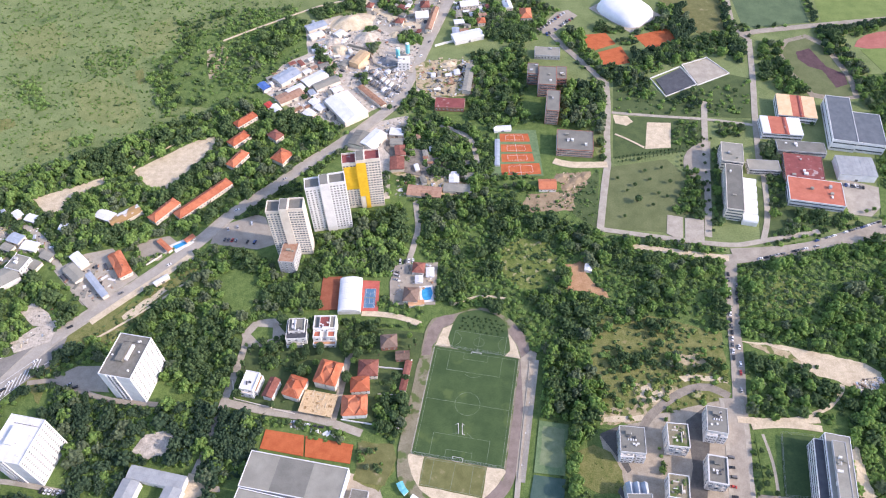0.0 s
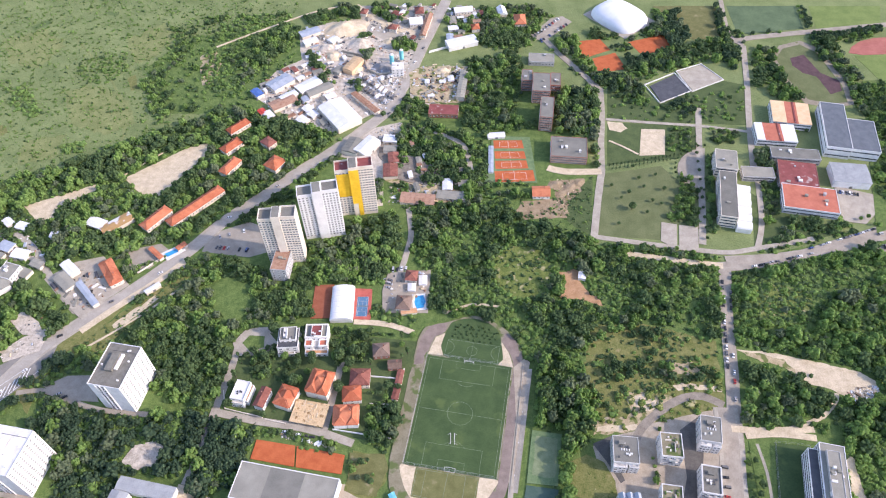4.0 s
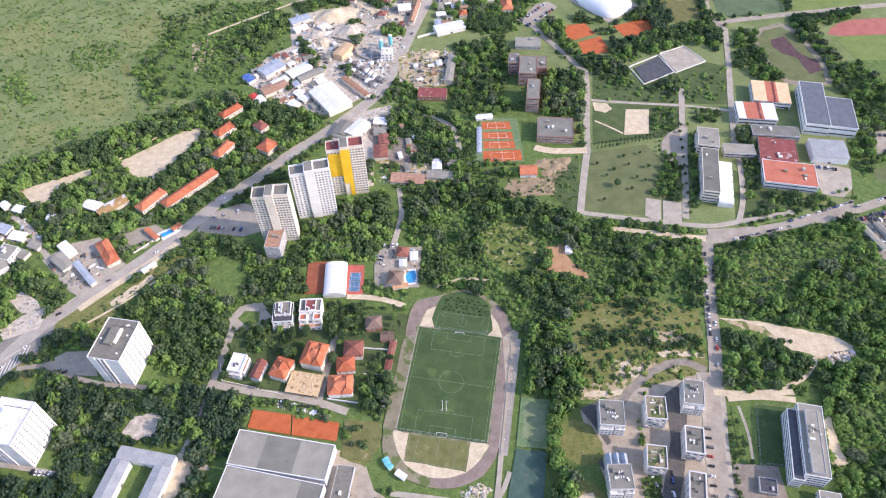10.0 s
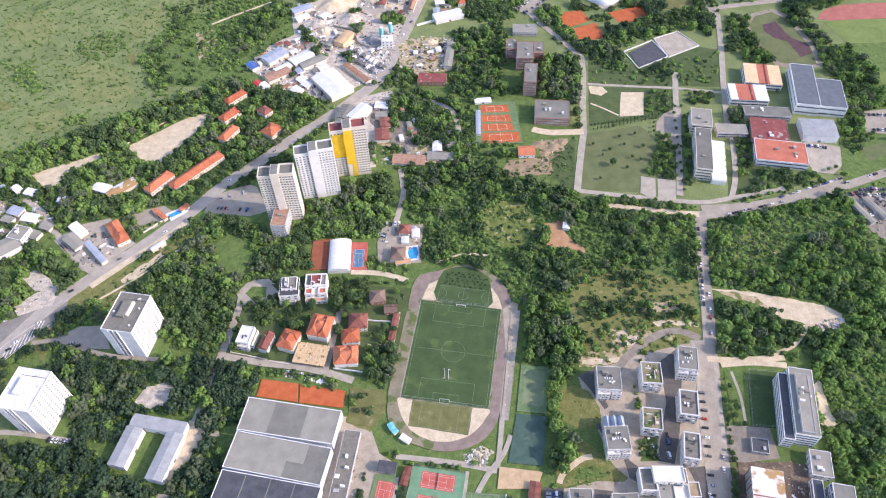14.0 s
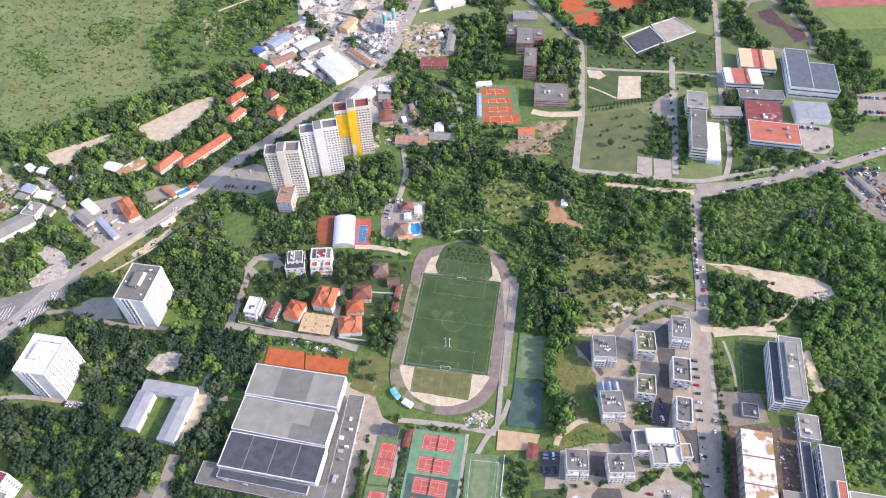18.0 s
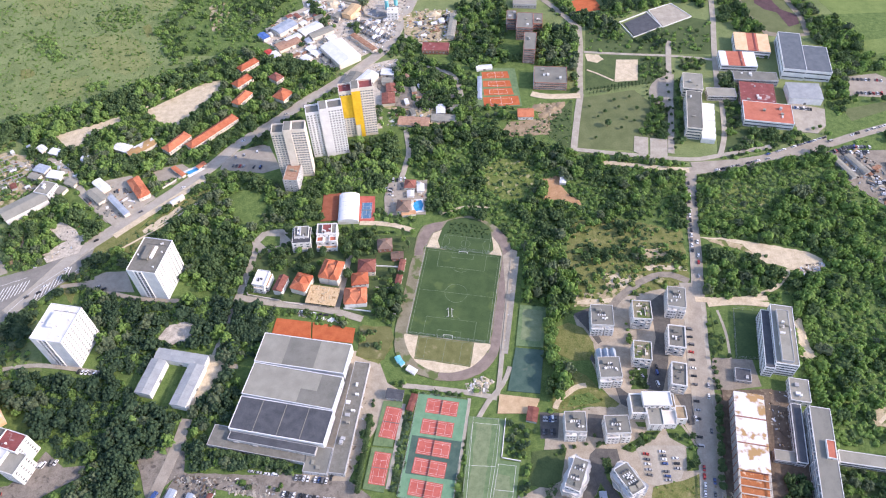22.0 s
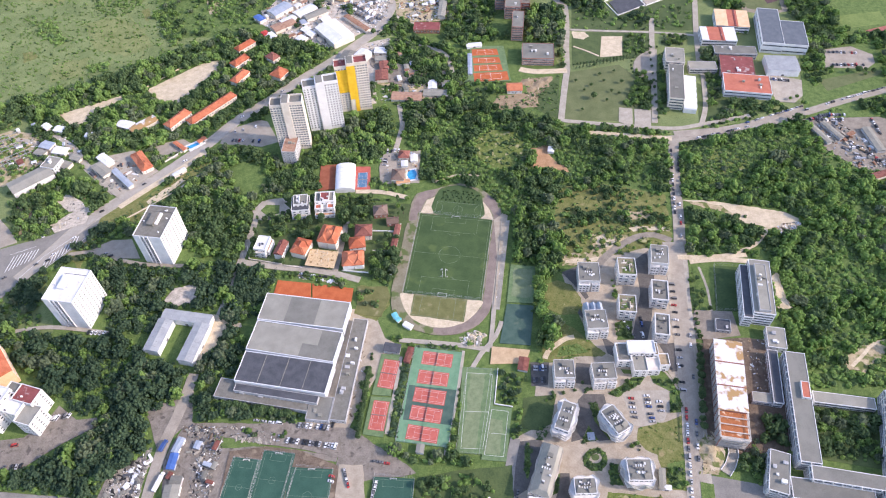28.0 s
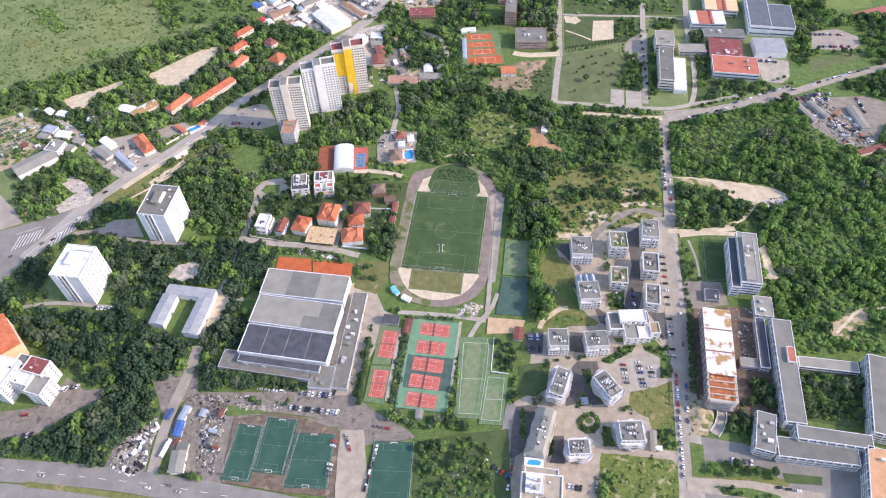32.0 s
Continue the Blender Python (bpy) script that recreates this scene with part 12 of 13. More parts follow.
wood("woodland", [(-322.4, 304.2), (-312.9, 318.0), (-302.1, 306.2), (-312.6, 296.3)], 6.5, seed=64, label="loose green trees and shrubs", force=True)
wood("woodland", [(-30.0, 595.1), (-18.2, 585.7), (-20.9, 567.9), (-41.1, 568.3), (-44.4, 581.8)], 7.0, seed=65, label="loose green trees and shrubs", force=True)
wood("woodland", [(-103.6, 630.2), (-94.8, 634.9), (-84.4, 615.2), (-93.3, 613.6)], 7.0, seed=66, label="loose green trees and shrubs", force=True)
wood("woodland", [(-31.0, 494.0), (-4.0, 501.1), (19.9, 485.3), (16.9, 470.4), (-20.0, 474.8)], 8.0, seed=67, label="loose green trees and shrubs", force=True, fill=0.8)
wood("woodland", [(-59.2, 522.3), (-40.0, 525.9), (-34.0, 505.7), (-41.8, 494.2)], 8.0, seed=68, label="loose green trees and shrubs", force=True, fill=0.6)
wood("woodland", [(-38.3, 706.3), (-28.7, 711.6), (-25.2, 689.6), (-34.6, 679.2)], 7.0, seed=69, label="loose green trees and shrubs", force=True)
wood("woodland", [(-2.6, 751.0), (37.4, 749.8), (49.6, 726.2), (16.7, 715.9)], 9.0, seed=70, label="loose green trees and shrubs", force=True, fill=0.6)
wood("woodland", [(-343.3, 424.4), (-299.7, 420.2), (-272.1, 425.1), (-235.4, 427.1), (-228.2, 417.6), (-249.0, 409.4), (-276.2, 398.8), (-294.3, 392.8), (-314.1, 393.1), (-330.9, 387.1)], 7.0, seed=71, size=1.22, label="dense green deciduous wood", force=True)
wood("woodland", [(2.7, 746.1), (37.4, 749.8), (34.2, 735.9), (33.1, 719.9), (13.5, 721.6)], 7.0, seed=72, size=1.22, label="dense green deciduous wood", force=True)
wood("woodland", [(39.0, 756.8), (64.0, 749.0), (79.4, 732.2), (98.9, 691.5), (79.3, 683.5), (48.0, 690.8), (41.4, 717.4)], 7.5, seed=73, size=1.22, label="dense green deciduous wood", force=True, fill=0.85)
wood("woodland", [(-89.5, 775.3), (-63.7, 777.0), (-39.9, 776.2), (-41.5, 759.3), (-52.4, 740.8), (-69.1, 743.6)], 7.0, seed=74, size=1.22, label="dense green deciduous wood", force=True, fill=0.8)
wood("woodland", [(-51.3, 706.7), (-28.7, 711.6), (-37.9, 684.6), (-50.6, 687.1)], 6.5, seed=75, label="loose green trees and shrubs", force=True)
wood("woodland", [(-360.4, 309.2), (-337.6, 302.6), (-316.8, 307.5), (-310.9, 323.6), (-301.3, 315.3), (-323.4, 282.0), (-346.0, 272.4)], 7.5, seed=76, label="loose green trees and shrubs", fill=0.5)
wood("woodland", [(412.3, 516.6), (436.7, 523.3), (418.3, 471.3), (400.4, 435.0), (395.0, 453.1), (399.7, 478.1)], 8.0, seed=77, size=1.22, label="dense green deciduous wood")
wood("woodland", [(493.7, 512.5), (574.9, 527.6), (640.8, 504.8), (594.8, 466.1), (511.9, 447.9), (471.3, 438.6), (477.0, 466.1)], 8.5, seed=78, size=1.22, label="dense green deciduous wood", fill=0.8)
wood("woodland", [(438.7, 545.8), (486.7, 534.5), (575.4, 528.7), (567.1, 511.4), (476.9, 510.8), (433.9, 512.4)], 8.5, seed=79, size=1.22, label="dense green deciduous wood", fill=0.7)
wood("woodland", [(423.1, 412.1), (458.6, 423.3), (519.1, 437.4), (587.1, 451.4), (542.4, 366.2), (496.5, 365.6), (463.4, 383.3), (432.0, 402.2)], 8.0, seed=80, size=1.22, label="dense green deciduous wood")
wood("woodland", [(421.2, 571.0), (474.3, 578.2), (464.9, 545.7), (418.7, 536.2)], 9.0, seed=81, size=1.22, label="dense green deciduous wood", fill=0.6)
wood("woodland", [(446.0, 344.3), (492.5, 357.4), (559.7, 356.1), (518.1, 279.9), (440.2, 293.4), (428.9, 315.8)], 8.5, seed=82, size=1.22, label="dense green deciduous wood")
wood("woodland", [(-393.6, 226.6), (-349.8, 240.9), (-327.9, 229.3), (-328.9, 210.0), (-323.0, 183.6), (-360.1, 184.5), (-378.6, 184.6)], 7.5, seed=83, size=1.22, label="dense green deciduous wood", mix=(0.8, 0.1, 0.1), fill=0.85, main="dark_shaded_foliage")
wood("woodland", [(-310.1, 257.3), (-283.7, 251.5), (-262.9, 242.2), (-265.6, 250.1), (-300.6, 263.2)], 7.0, seed=84, size=1.22, label="dense green deciduous wood", mix=(0.8, 0.1, 0.1), main="dark_shaded_foliage")
wood("woodland", [(-288.1, 280.5), (-276.5, 297.1), (-265.6, 302.0), (-266.6, 282.4)], 7.0, seed=85, size=1.22, label="dense green deciduous wood", fill=0.8)
wood("woodland", [(-151.0, 301.3), (-132.7, 302.0), (-129.4, 274.9), (-146.7, 273.4)], 6.5, seed=86, label="loose green trees and shrubs", force=True, size=0.9)
wood("woodland", [(-129.7, 284.7), (-114.2, 283.5), (-107.7, 270.5), (-118.1, 267.2), (-126.5, 263.7)], 6.0, seed=87, label="loose green trees and shrubs", force=True, size=0.8)
wood("woodland", [(-91.3, 315.1), (-59.4, 315.6), (-60.1, 291.5), (-85.7, 281.3)], 6.5, seed=88, label="loose green trees and shrubs", force=True, size=0.8)
wood("woodland", [(-56.9, 240.1), (-39.5, 238.8), (-40.6, 219.8), (-56.6, 222.2)], 6.5, seed=89, label="loose green trees and shrubs", force=True, size=0.9)
wood("woodland", [(-176.6, 238.5), (-147.6, 233.9), (-134.7, 221.6), (-138.4, 214.5), (-144.9, 199.4), (-167.8, 201.0)], 7.0, seed=90, size=1.22, label="dense green deciduous wood", force=True, mix=(0.78, 0.1, 0.12), main="dark_shaded_foliage")
wood("woodland", [(-102.7, 221.2), (-78.3, 216.4), (-80.0, 211.6), (-104.4, 217.0)], 6.0, seed=91, label="loose green trees and shrubs", force=True, size=0.7, fill=0.7)
wood("woodland", [(-68.4, 206.5), (-49.3, 208.2), (-51.5, 187.5), (-63.3, 191.3)], 7.0, seed=92, label="loose green trees and shrubs", force=True, size=0.7, fill=0.5)
wood("woodland", [(-42.2, 546.8), (-20.7, 540.4), (1.6, 520.9), (23.9, 492.8), (21.1, 471.7), (4.4, 479.5), (-8.4, 496.6), (-31.4, 512.8), (-50.2, 516.4)], 7.5, seed=93, size=1.22, label="dense green deciduous wood", force=True, fill=0.9)
wood("woodland", [(-48.8, 477.6), (-33.2, 472.8), (-29.4, 464.0), (-45.1, 464.3)], 7.0, seed=94, label="loose green trees and shrubs", force=True)
wood("woodland", [(-76.5, 487.2), (-57.4, 480.8), (-55.0, 450.1), (-69.2, 453.9)], 7.0, seed=95, label="loose green trees and shrubs", force=True, fill=0.7)
wood("woodland", [(264.9, 253.4), (296.8, 250.3), (314.7, 245.5), (332.1, 236.3), (313.5, 210.6), (304.0, 218.3), (270.9, 222.9), (248.4, 227.5)], 8.0, seed=96, size=1.22, label="dense green deciduous wood", low=-0.1)
wood("woodland", [(-274.5, 78.9), (-250.9, 96.5), (-224.9, 102.3), (-216.3, 91.5), (-216.3, 75.2), (-235.8, 59.1), (-261.5, 57.7)], 7.5, seed=97, size=1.22, label="dense green deciduous wood", mix=(0.84, 0.05, 0.11), force=True, main="dark_shaded_foliage")
wood("woodland", [(-186.6, 119.1), (-166.7, 118.7), (-161.2, 110.6), (-163.8, 98.3), (-179.7, 97.5)], 7.5, seed=98, size=1.22, label="dense green deciduous wood", mix=(0.8, 0.1, 0.1), main="dark_shaded_foliage")
wood("woodland", [(-162.5, 110.6), (-103.6, 96.3), (-104.2, 92.5), (-161.2, 101.0)], 6.5, seed=99, size=1.22, label="dense green deciduous wood", mix=(0.8, 0.1, 0.1), force=True, main="dark_shaded_foliage")
wood("woodland", [(-20.5, 46.8), (3.7, 50.8), (30.9, 40.6), (33.2, 4.6), (-21.6, 7.9)], 11, seed=100, label="loose green trees and shrubs", fill=0.6, size=0.9)
wood("woodland", [(-338.3, 168.1), (-324.6, 159.1), (-300.4, 149.5), (-284.9, 125.6), (-286.2, 114.9), (-295.6, 123.8), (-303.8, 136.9), (-321.0, 147.3), (-332.1, 154.3)], 7.0, seed=101, size=1.22, label="dense green deciduous wood", mix=(0.84, 0.05, 0.11), force=True, main="dark_shaded_foliage")
wood("woodland", [(-242.7, 54.4), (-242.7, 62.9), (-219.2, 75.4), (-217.0, 78.8), (-217.5, 97.1), (-210.6, 94.3), (-211.2, 76.2), (-237.6, 58.3)], 6.5, seed=102, size=1.22, label="dense green deciduous wood", mix=(0.84, 0.05, 0.11), main="dark_shaded_foliage")
wood("woodland", [(-296.0, 66.3), (-275.1, 78.1), (-263.2, 79.5), (-258.0, 59.6), (-273.1, 56.3)], 7.0, seed=103, size=1.22, label="dense green deciduous wood", mix=(0.84, 0.05, 0.11), main="dark_shaded_foliage")
# leaves coloured dark for the shade of the tower block over these trees
wood("woodland", [(-352.0, 222.0), (-340.3, 240.1), (-323.3, 266.3), (-312.8, 279.3), (-299.3, 297.0), (-286.0, 295.8), (-293.4, 280.1), (-297.0, 268.8), (-314.5, 259.6), (-322.2, 248.6), (-333.1, 232.2), (-348.2, 204.9)], 6.2, seed=104, size=0.95, label="dense trees below the junction with the tower's shade in their colour", mix=(0.9, 0.02, 0.08), force=True, main="dark_shaded_foliage")
wood("woodland", [(-330.2, 641.8), (-318.2, 641.6), (-281.8, 579.8), (-292.3, 564.9)], 6.5, seed=105, size=0.75, label="row of bushes across the meadow", fill=0.85)
wood("woodland", [(-316.8, 737.1), (-302.8, 736.8), (-286.4, 668.8), (-296.5, 660.3)], 6.5, seed=106, size=0.7, label="row of bushes across the meadow", fill=0.8)
wood("woodland", [(219.6, 487.3), (231.3, 474.3), (220.7, 417.5), (210.1, 421.8)], 6.5, seed=107, size=0.8, label="trees along the school alley", fill=0.85, force=True)
wood("woodland", [(-262.0, 765.0), (-178.0, 760.0), (-170.0, 700.0), (-205.0, 640.0), (-232.0, 600.0), (-262.0, 640.0)], 8.5, seed=108, size=0.85, label="loose bushes and trees behind the works", fill=0.3, low=-0.1)
for _i, _ring in enumerate(([(-83.4, 315.7), (-81.6, 315.7), (-79.0, 290.0), (-81.0, 290.0)], [(-80.0, 290.4), (-56.5, 287.6), (-56.5, 285.6), (-80.0, 288.2)], [(-57.8, 306.0), (-55.9, 306.0), (-55.2, 286.3), (-57.0, 286.3)], [(-84.0, 311.4), (-41.1, 311.6), (-41.1, 309.4), (-84.0, 309.2)],
                            [(-146.4, 287.2), (-143.9, 287.6), (-139.4, 271.0), (-141.8, 270.6)], [(-57.5, 262.0), (-42.5, 260.0), (-42.8, 258.2), (-57.7, 260.0)], [(-126.0, 245.0), (-124.4, 245.3), (-121.4, 262.0), (-123.0, 262.2)])):
    tufts("hedge_planting", _ring, 44, 0.7, 1.3, "dark clipped hedge between garden plots", 80 + _i, open_to=True)
car_row(-118.4, 229.6, -88.0, 223.4, 6, 10, 0.2, 61, "cars by the villas")
litter("scrap", [(-120.0, 228.2), (-84.0, 220.4), (-83.0, 217.6), (-120.6, 224.6)], 46, 0.6, 2.2, ("white_paint", "white_sheet", "concrete", "new_timber", "grey_car_paint"), "building material and bins beside the lane", 61)
wall_run([(-112.5, 685.1), (-89.7, 675.7), (-81.9, 649.6), (-69.2, 641.0), (-53.9, 643.4)], 3.0, 0.9, "concrete", label="pale concrete retaining wall of the works")
wood("woodland", [(239.5, 368.0), (246.0, 366.0), (234.0, 296.0), (221.0, 296.0), (226.0, 320.0)], 5.2, seed=110, size=0.72, label="bushes along the street", mix=(0.35, 0.6, 0.05))
wood("woodland", [(242.0, 372.5), (300.0, 380.5), (376.0, 401.0), (382.0, 394.0), (300.0, 372.0), (246.0, 360.0)], 5.4, seed=111, size=0.72, label="bushes along the street", mix=(0.35, 0.6, 0.05), fill=0.9)
wood("woodland", [(236.0, 300.0), (300.0, 284.0), (326.0, 272.0), (322.0, 266.0), (306.0, 275.5), (258.0, 290.5), (236.0, 295.0)], 5.0, seed=112, size=0.68, label="bushes above the sandy strip", mix=(0.2, 0.75, 0.05))
wood("woodland", [(211.0, 296.0), (217.0, 320.0), (224.0, 366.0), (228.0, 366.0), (221.0, 316.0), (214.5, 294.0)], 6.0, seed=113, size=0.6, label="bushes along the street", mix=(0.5, 0.45, 0.05), fill=0.6)
wood("woodland", [(252.4, 363.7), (286.7, 363.6), (324.7, 368.6), (358.7, 372.7), (349.8, 357.1), (316.4, 343.7), (294.1, 323.3), (272.3, 315.4), (249.5, 316.5), (241.8, 331.1)], 8.0, seed=120, size=0.62, label="loose bushes on open grassland", mix=(0.15, 0.8, 0.05), fill=0.32, low=0.0, force=True)
tufts("grass_tufts", [(252.4, 363.7), (286.7, 363.6), (324.7, 368.6), (358.7, 372.7), (349.8, 357.1), (316.4, 343.7), (294.1, 323.3), (272.3, 315.4), (249.5, 316.5), (241.8, 331.1)], 420, 0.4, 1.5, "weeds and low bushes in open grassland", 90, open_to=True)
wood("garden_trees", [(334.1, 545.2), (361.4, 552.4), (357.0, 534.7), (334.8, 525.5)], 7, seed=130, size=0.9, label="dark green trees round the school", mix=(0.72, 0.16, 0.12), fill=1, category="trees", under=0.01, force=True)
wood("garden_trees", [(294.9, 487.5), (308.1, 474.1), (297.7, 426.5), (279.2, 416.0), (284.3, 450.7)], 7, seed=131, size=0.9, label="dark green trees round the school", mix=(0.72, 0.16, 0.12), fill=0.8, category="trees", under=0.01, force=True)
wood("garden_trees", [(323.0, 416.7), (355.7, 417.9), (351.3, 405.8), (319.1, 405.1)], 7, seed=132, size=0.85, label="dark green trees round the school", mix=(0.72, 0.16, 0.12), fill=0.8, category="trees", under=0.01, force=True)
wood("garden_trees", [(393.4, 463.5), (411.1, 481.6), (419.5, 514.1), (422.2, 538.3), (433.4, 555.7), (433.5, 527.2), (414.5, 468.7)], 7, seed=133, size=1.0, label="dark green trees round the school", mix=(0.72, 0.16, 0.12), fill=0.9, category="trees", under=0.01, force=True)
wood("garden_trees", [(320.1, 710.9), (343.6, 711.3), (331.9, 665.2), (316.6, 667.8), (310.7, 684.1)], 7, seed=134, size=1.0, label="dark green trees round the school", mix=(0.72, 0.16, 0.12), fill=0.9, category="trees", under=0.01, force=True)
wood("garden_trees", [(151.4, 633.5), (180.2, 630.2), (215.1, 609.7), (208.2, 598.3), (176.6, 607.9), (149.2, 617.4)], 7, seed=135, size=0.8, label="dark green trees round the school", mix=(0.72, 0.16, 0.12), fill=0.6, category="trees", under=0.01, force=True)
wood("garden_trees", [(242.1, 683.7), (270.1, 695.5), (249.1, 657.1), (230.3, 649.7), (196.3, 639.1), (195.6, 649.2), (225.1, 661.1)], 7, seed=136, size=0.95, label="dark green trees round the school", mix=(0.72, 0.16, 0.12), fill=0.95, category="trees", under=0.01, force=True)
wood("garden_trees", [(243.8, 577.2), (267.7, 579.7), (266.4, 564.8), (248.5, 547.7), (242.8, 562.4)], 7, seed=137, size=0.6, label="dark green trees round the school", mix=(0.72, 0.16, 0.12), fill=0.5, category="trees", under=0.01, force=True)
wood("garden_trees", [(267.0, 539.6), (293.3, 545.2), (288.6, 527.9), (262.7, 522.4)], 7, seed=138, size=0.75, label="dark green trees round the school", mix=(0.72, 0.16, 0.12), fill=0.7, category="trees", under=0.01, force=True)
wood("woodland", [(-149.0, 487.2), (-124.1, 506.7), (-104.0, 529.9), (-95.5, 516.6), (-123.1, 496.2), (-141.0, 489.2), (-149.1, 470.6)], 6.0, seed=150, size=0.75, label="trees and shrubs along the road", mix=(0.6, 0.3, 0.1), fill=0.85, force=True)
wood("woodland", [(-104.6, 537.8), (-84.9, 555.5), (-74.8, 574.4), (-67.3, 575.4), (-84.6, 550.1), (-100.7, 532.4)], 6.0, seed=151, size=0.7, label="trees and shrubs along the road", mix=(0.6, 0.3, 0.1), fill=0.85, force=True)
wood("woodland", [(-54.7, 599.8), (-37.6, 610.0), (-37.1, 570.2), (-54.6, 564.2)], 6.0, seed=152, size=0.8, label="trees and shrubs along the road", mix=(0.6, 0.3, 0.1), fill=0.85, force=True)
wood("woodland", [(31.9, 534.6), (42.3, 530.1), (39.4, 478.9), (29.3, 479.4)], 6.0, seed=153, size=0.8, label="trees and shrubs along the road", mix=(0.6, 0.3, 0.1), fill=0.85, force=True)
wood("woodland", [(39.8, 477.7), (77.9, 475.8), (78.1, 469.8), (39.4, 470.6)], 6.0, seed=154, size=0.7, label="trees and shrubs along the road", mix=(0.6, 0.3, 0.1), fill=0.85, force=True)
wood("woodland", [(-229.7, 151.2), (-208.6, 148.6), (-194.0, 138.9), (-191.1, 121.7), (-202.0, 113.0), (-220.4, 107.2), (-232.3, 101.1), (-244.3, 108.7), (-242.0, 134.6)], 7.0, seed=160, size=1.15, tall=1.2, label="dark dense trees beside the street", mix=(0.86, 0.04, 0.1), force=True, main="dark_shaded_foliage")
wood("woodland", [(-265.9, 89.9), (-244.3, 108.7), (-220.9, 104.9), (-216.5, 89.0), (-226.3, 74.5), (-238.7, 60.7), (-241.0, 46.7), (-254.5, 47.5), (-266.8, 64.4)], 6.5, seed=161, size=1.1, tall=1.2, label="dark dense trees beside the street", mix=(0.86, 0.04, 0.1), force=True, main="dark_shaded_foliage")
wood("woodland", [(-147.5, 91.8), (-114.7, 87.1), (-115.2, 81.4), (-147.9, 86.9)], 6.0, seed=162, size=0.55, label="low bushes along a bank", mix=(0.6, 0.3, 0.1), fill=0.8, force=True)
wood("woodland", [(-200.4, 39.4), (-167.7, 29.8), (-167.8, 25.0), (-199.4, 34.5)], 6.0, seed=163, size=0.7, label="bushes along the highway", mix=(0.7, 0.2, 0.1), fill=0.9, force=True)
litter("scrap", [(-190.7, 96.3), (-165.9, 93.6), (-158.7, 85.4), (-162.5, 70.6), (-164.6, 34.4), (-176.0, 35.1), (-180.1, 69.5)], 240, 0.6, 2.6, ("dug_soil", "pale_felt", "roof_felt", "concrete", "grey_car_paint", "rubber", "dark_felt"), "piles of scrap metal and rubble", 71)
litter("rubble", [(-236.1, 46.4), (-226.8, 68.2), (-208.9, 80.9), (-208.7, 60.9), (-212.1, 41.1), (-219.5, 36.1), (-230.4, 38.3)], 200, 1.0, 3.6, ("rubber", "roof_felt", "concrete", "dark_felt", "pale_felt", "white_sheet"), "heaps of broken concrete and dark rubble", 72)
litter("rubble", [(-153.2, 86.2), (-122.2, 81.0), (-122.8, 77.1), (-153.2, 81.8)], 70, 0.6, 2.0, ("concrete", "pale_felt"), "row of dumped concrete blocks", 73)
wood("garden_trees", [(228.8, 84.6), (242.5, 79.1), (241.4, 61.1), (233.6, 56.2), (219.5, 59.2)], 6.0, seed=164, size=1.0, label="dark trees between the campus buildings", mix=(0.85, 0.05, 0.1), category="trees", under=0.01, force=True)
wood("garden_trees", [(204.0, 56.9), (218.4, 56.0), (213.3, 37.3), (197.1, 35.8)], 5.5, seed=165, size=0.85, label="dark trees between the campus buildings", mix=(0.85, 0.05, 0.1), category="trees", under=0.01, force=True)
wood("garden_trees", [(194.2, 149.4), (199.9, 149.1), (181.8, 69.3), (174.0, 55.5)], 5.5, seed=166, size=0.75, label="dark street trees beside the building site", mix=(0.8, 0.1, 0.1), category="trees", under=0.01, force=True)
litter("rubble", [(234.5, 146.8), (251.7, 144.3), (235.4, 98.3), (226.0, 98.9), (230.8, 131.2)], 90, 0.4, 1.6, ("concrete", "dug_soil", "new_timber", "white_sheet"), "building rubble in the dug soil", 74)
wood("woodland", [(-189.8, 137.3), (-176.3, 147.7), (-154.5, 167.7), (-152.7, 153.8), (-158.4, 135.3), (-174.6, 136.3), (-173.9, 121.7), (-160.2, 113.7), (-168.6, 107.3), (-183.7, 101.3)], 6.5, seed=170, size=0.95, label="dark trees between school and halls", mix=(0.75, 0.15, 0.1), fill=0.9, force=True, main="dark_shaded_foliage")
wood("woodland", [(-169.7, 114.3), (-150.6, 111.3), (-104.8, 103.2), (-105.7, 94.7), (-133.8, 99.9), (-167.7, 101.0)], 6.5, seed=171, size=0.95, label="dark trees before the sports hall", mix=(0.8, 0.1, 0.1), fill=0.95, force=True, main="dark_shaded_foliage")
wood("woodland", [(-318.3, 67.3), (-301.2, 68.7), (-287.4, 71.7), (-278.6, 61.8), (-242.8, 47.0), (-284.2, 51.5), (-314.9, 57.3)], 6.5, seed=172, size=1.0, label="dark trees beside the flats", mix=(0.7, 0.2, 0.1), fill=0.9, force=True, main="dark_shaded_foliage")
wood("woodland", [(-147.4, 365.1), (-112.6, 367.1), (-106.1, 328.5), (-117.6, 323.0), (-141.4, 322.6), (-153.8, 340.7)], 6.5, seed=180, size=0.95, label="trees and shrubs filling the gaps", mix=(0.66, 0.22, 0.12), fill=0.9, force=True, main="foliage")
wood("woodland", [(-115.0, 390.0), (-52.9, 381.3), (-52.1, 361.9), (-74.6, 361.4), (-112.4, 365.2)], 6.5, seed=181, size=0.95, label="trees and shrubs filling the gaps", mix=(0.66, 0.22, 0.12), fill=0.9, force=True, main="foliage")
wood("woodland", [(-11.1, 386.4), (8.4, 389.1), (12.1, 338.3), (-0.2, 329.8), (-12.2, 336.1)], 6.5, seed=182, size=0.9, label="trees and shrubs filling the gaps", mix=(0.66, 0.22, 0.12), fill=0.85, force=True, main="foliage")
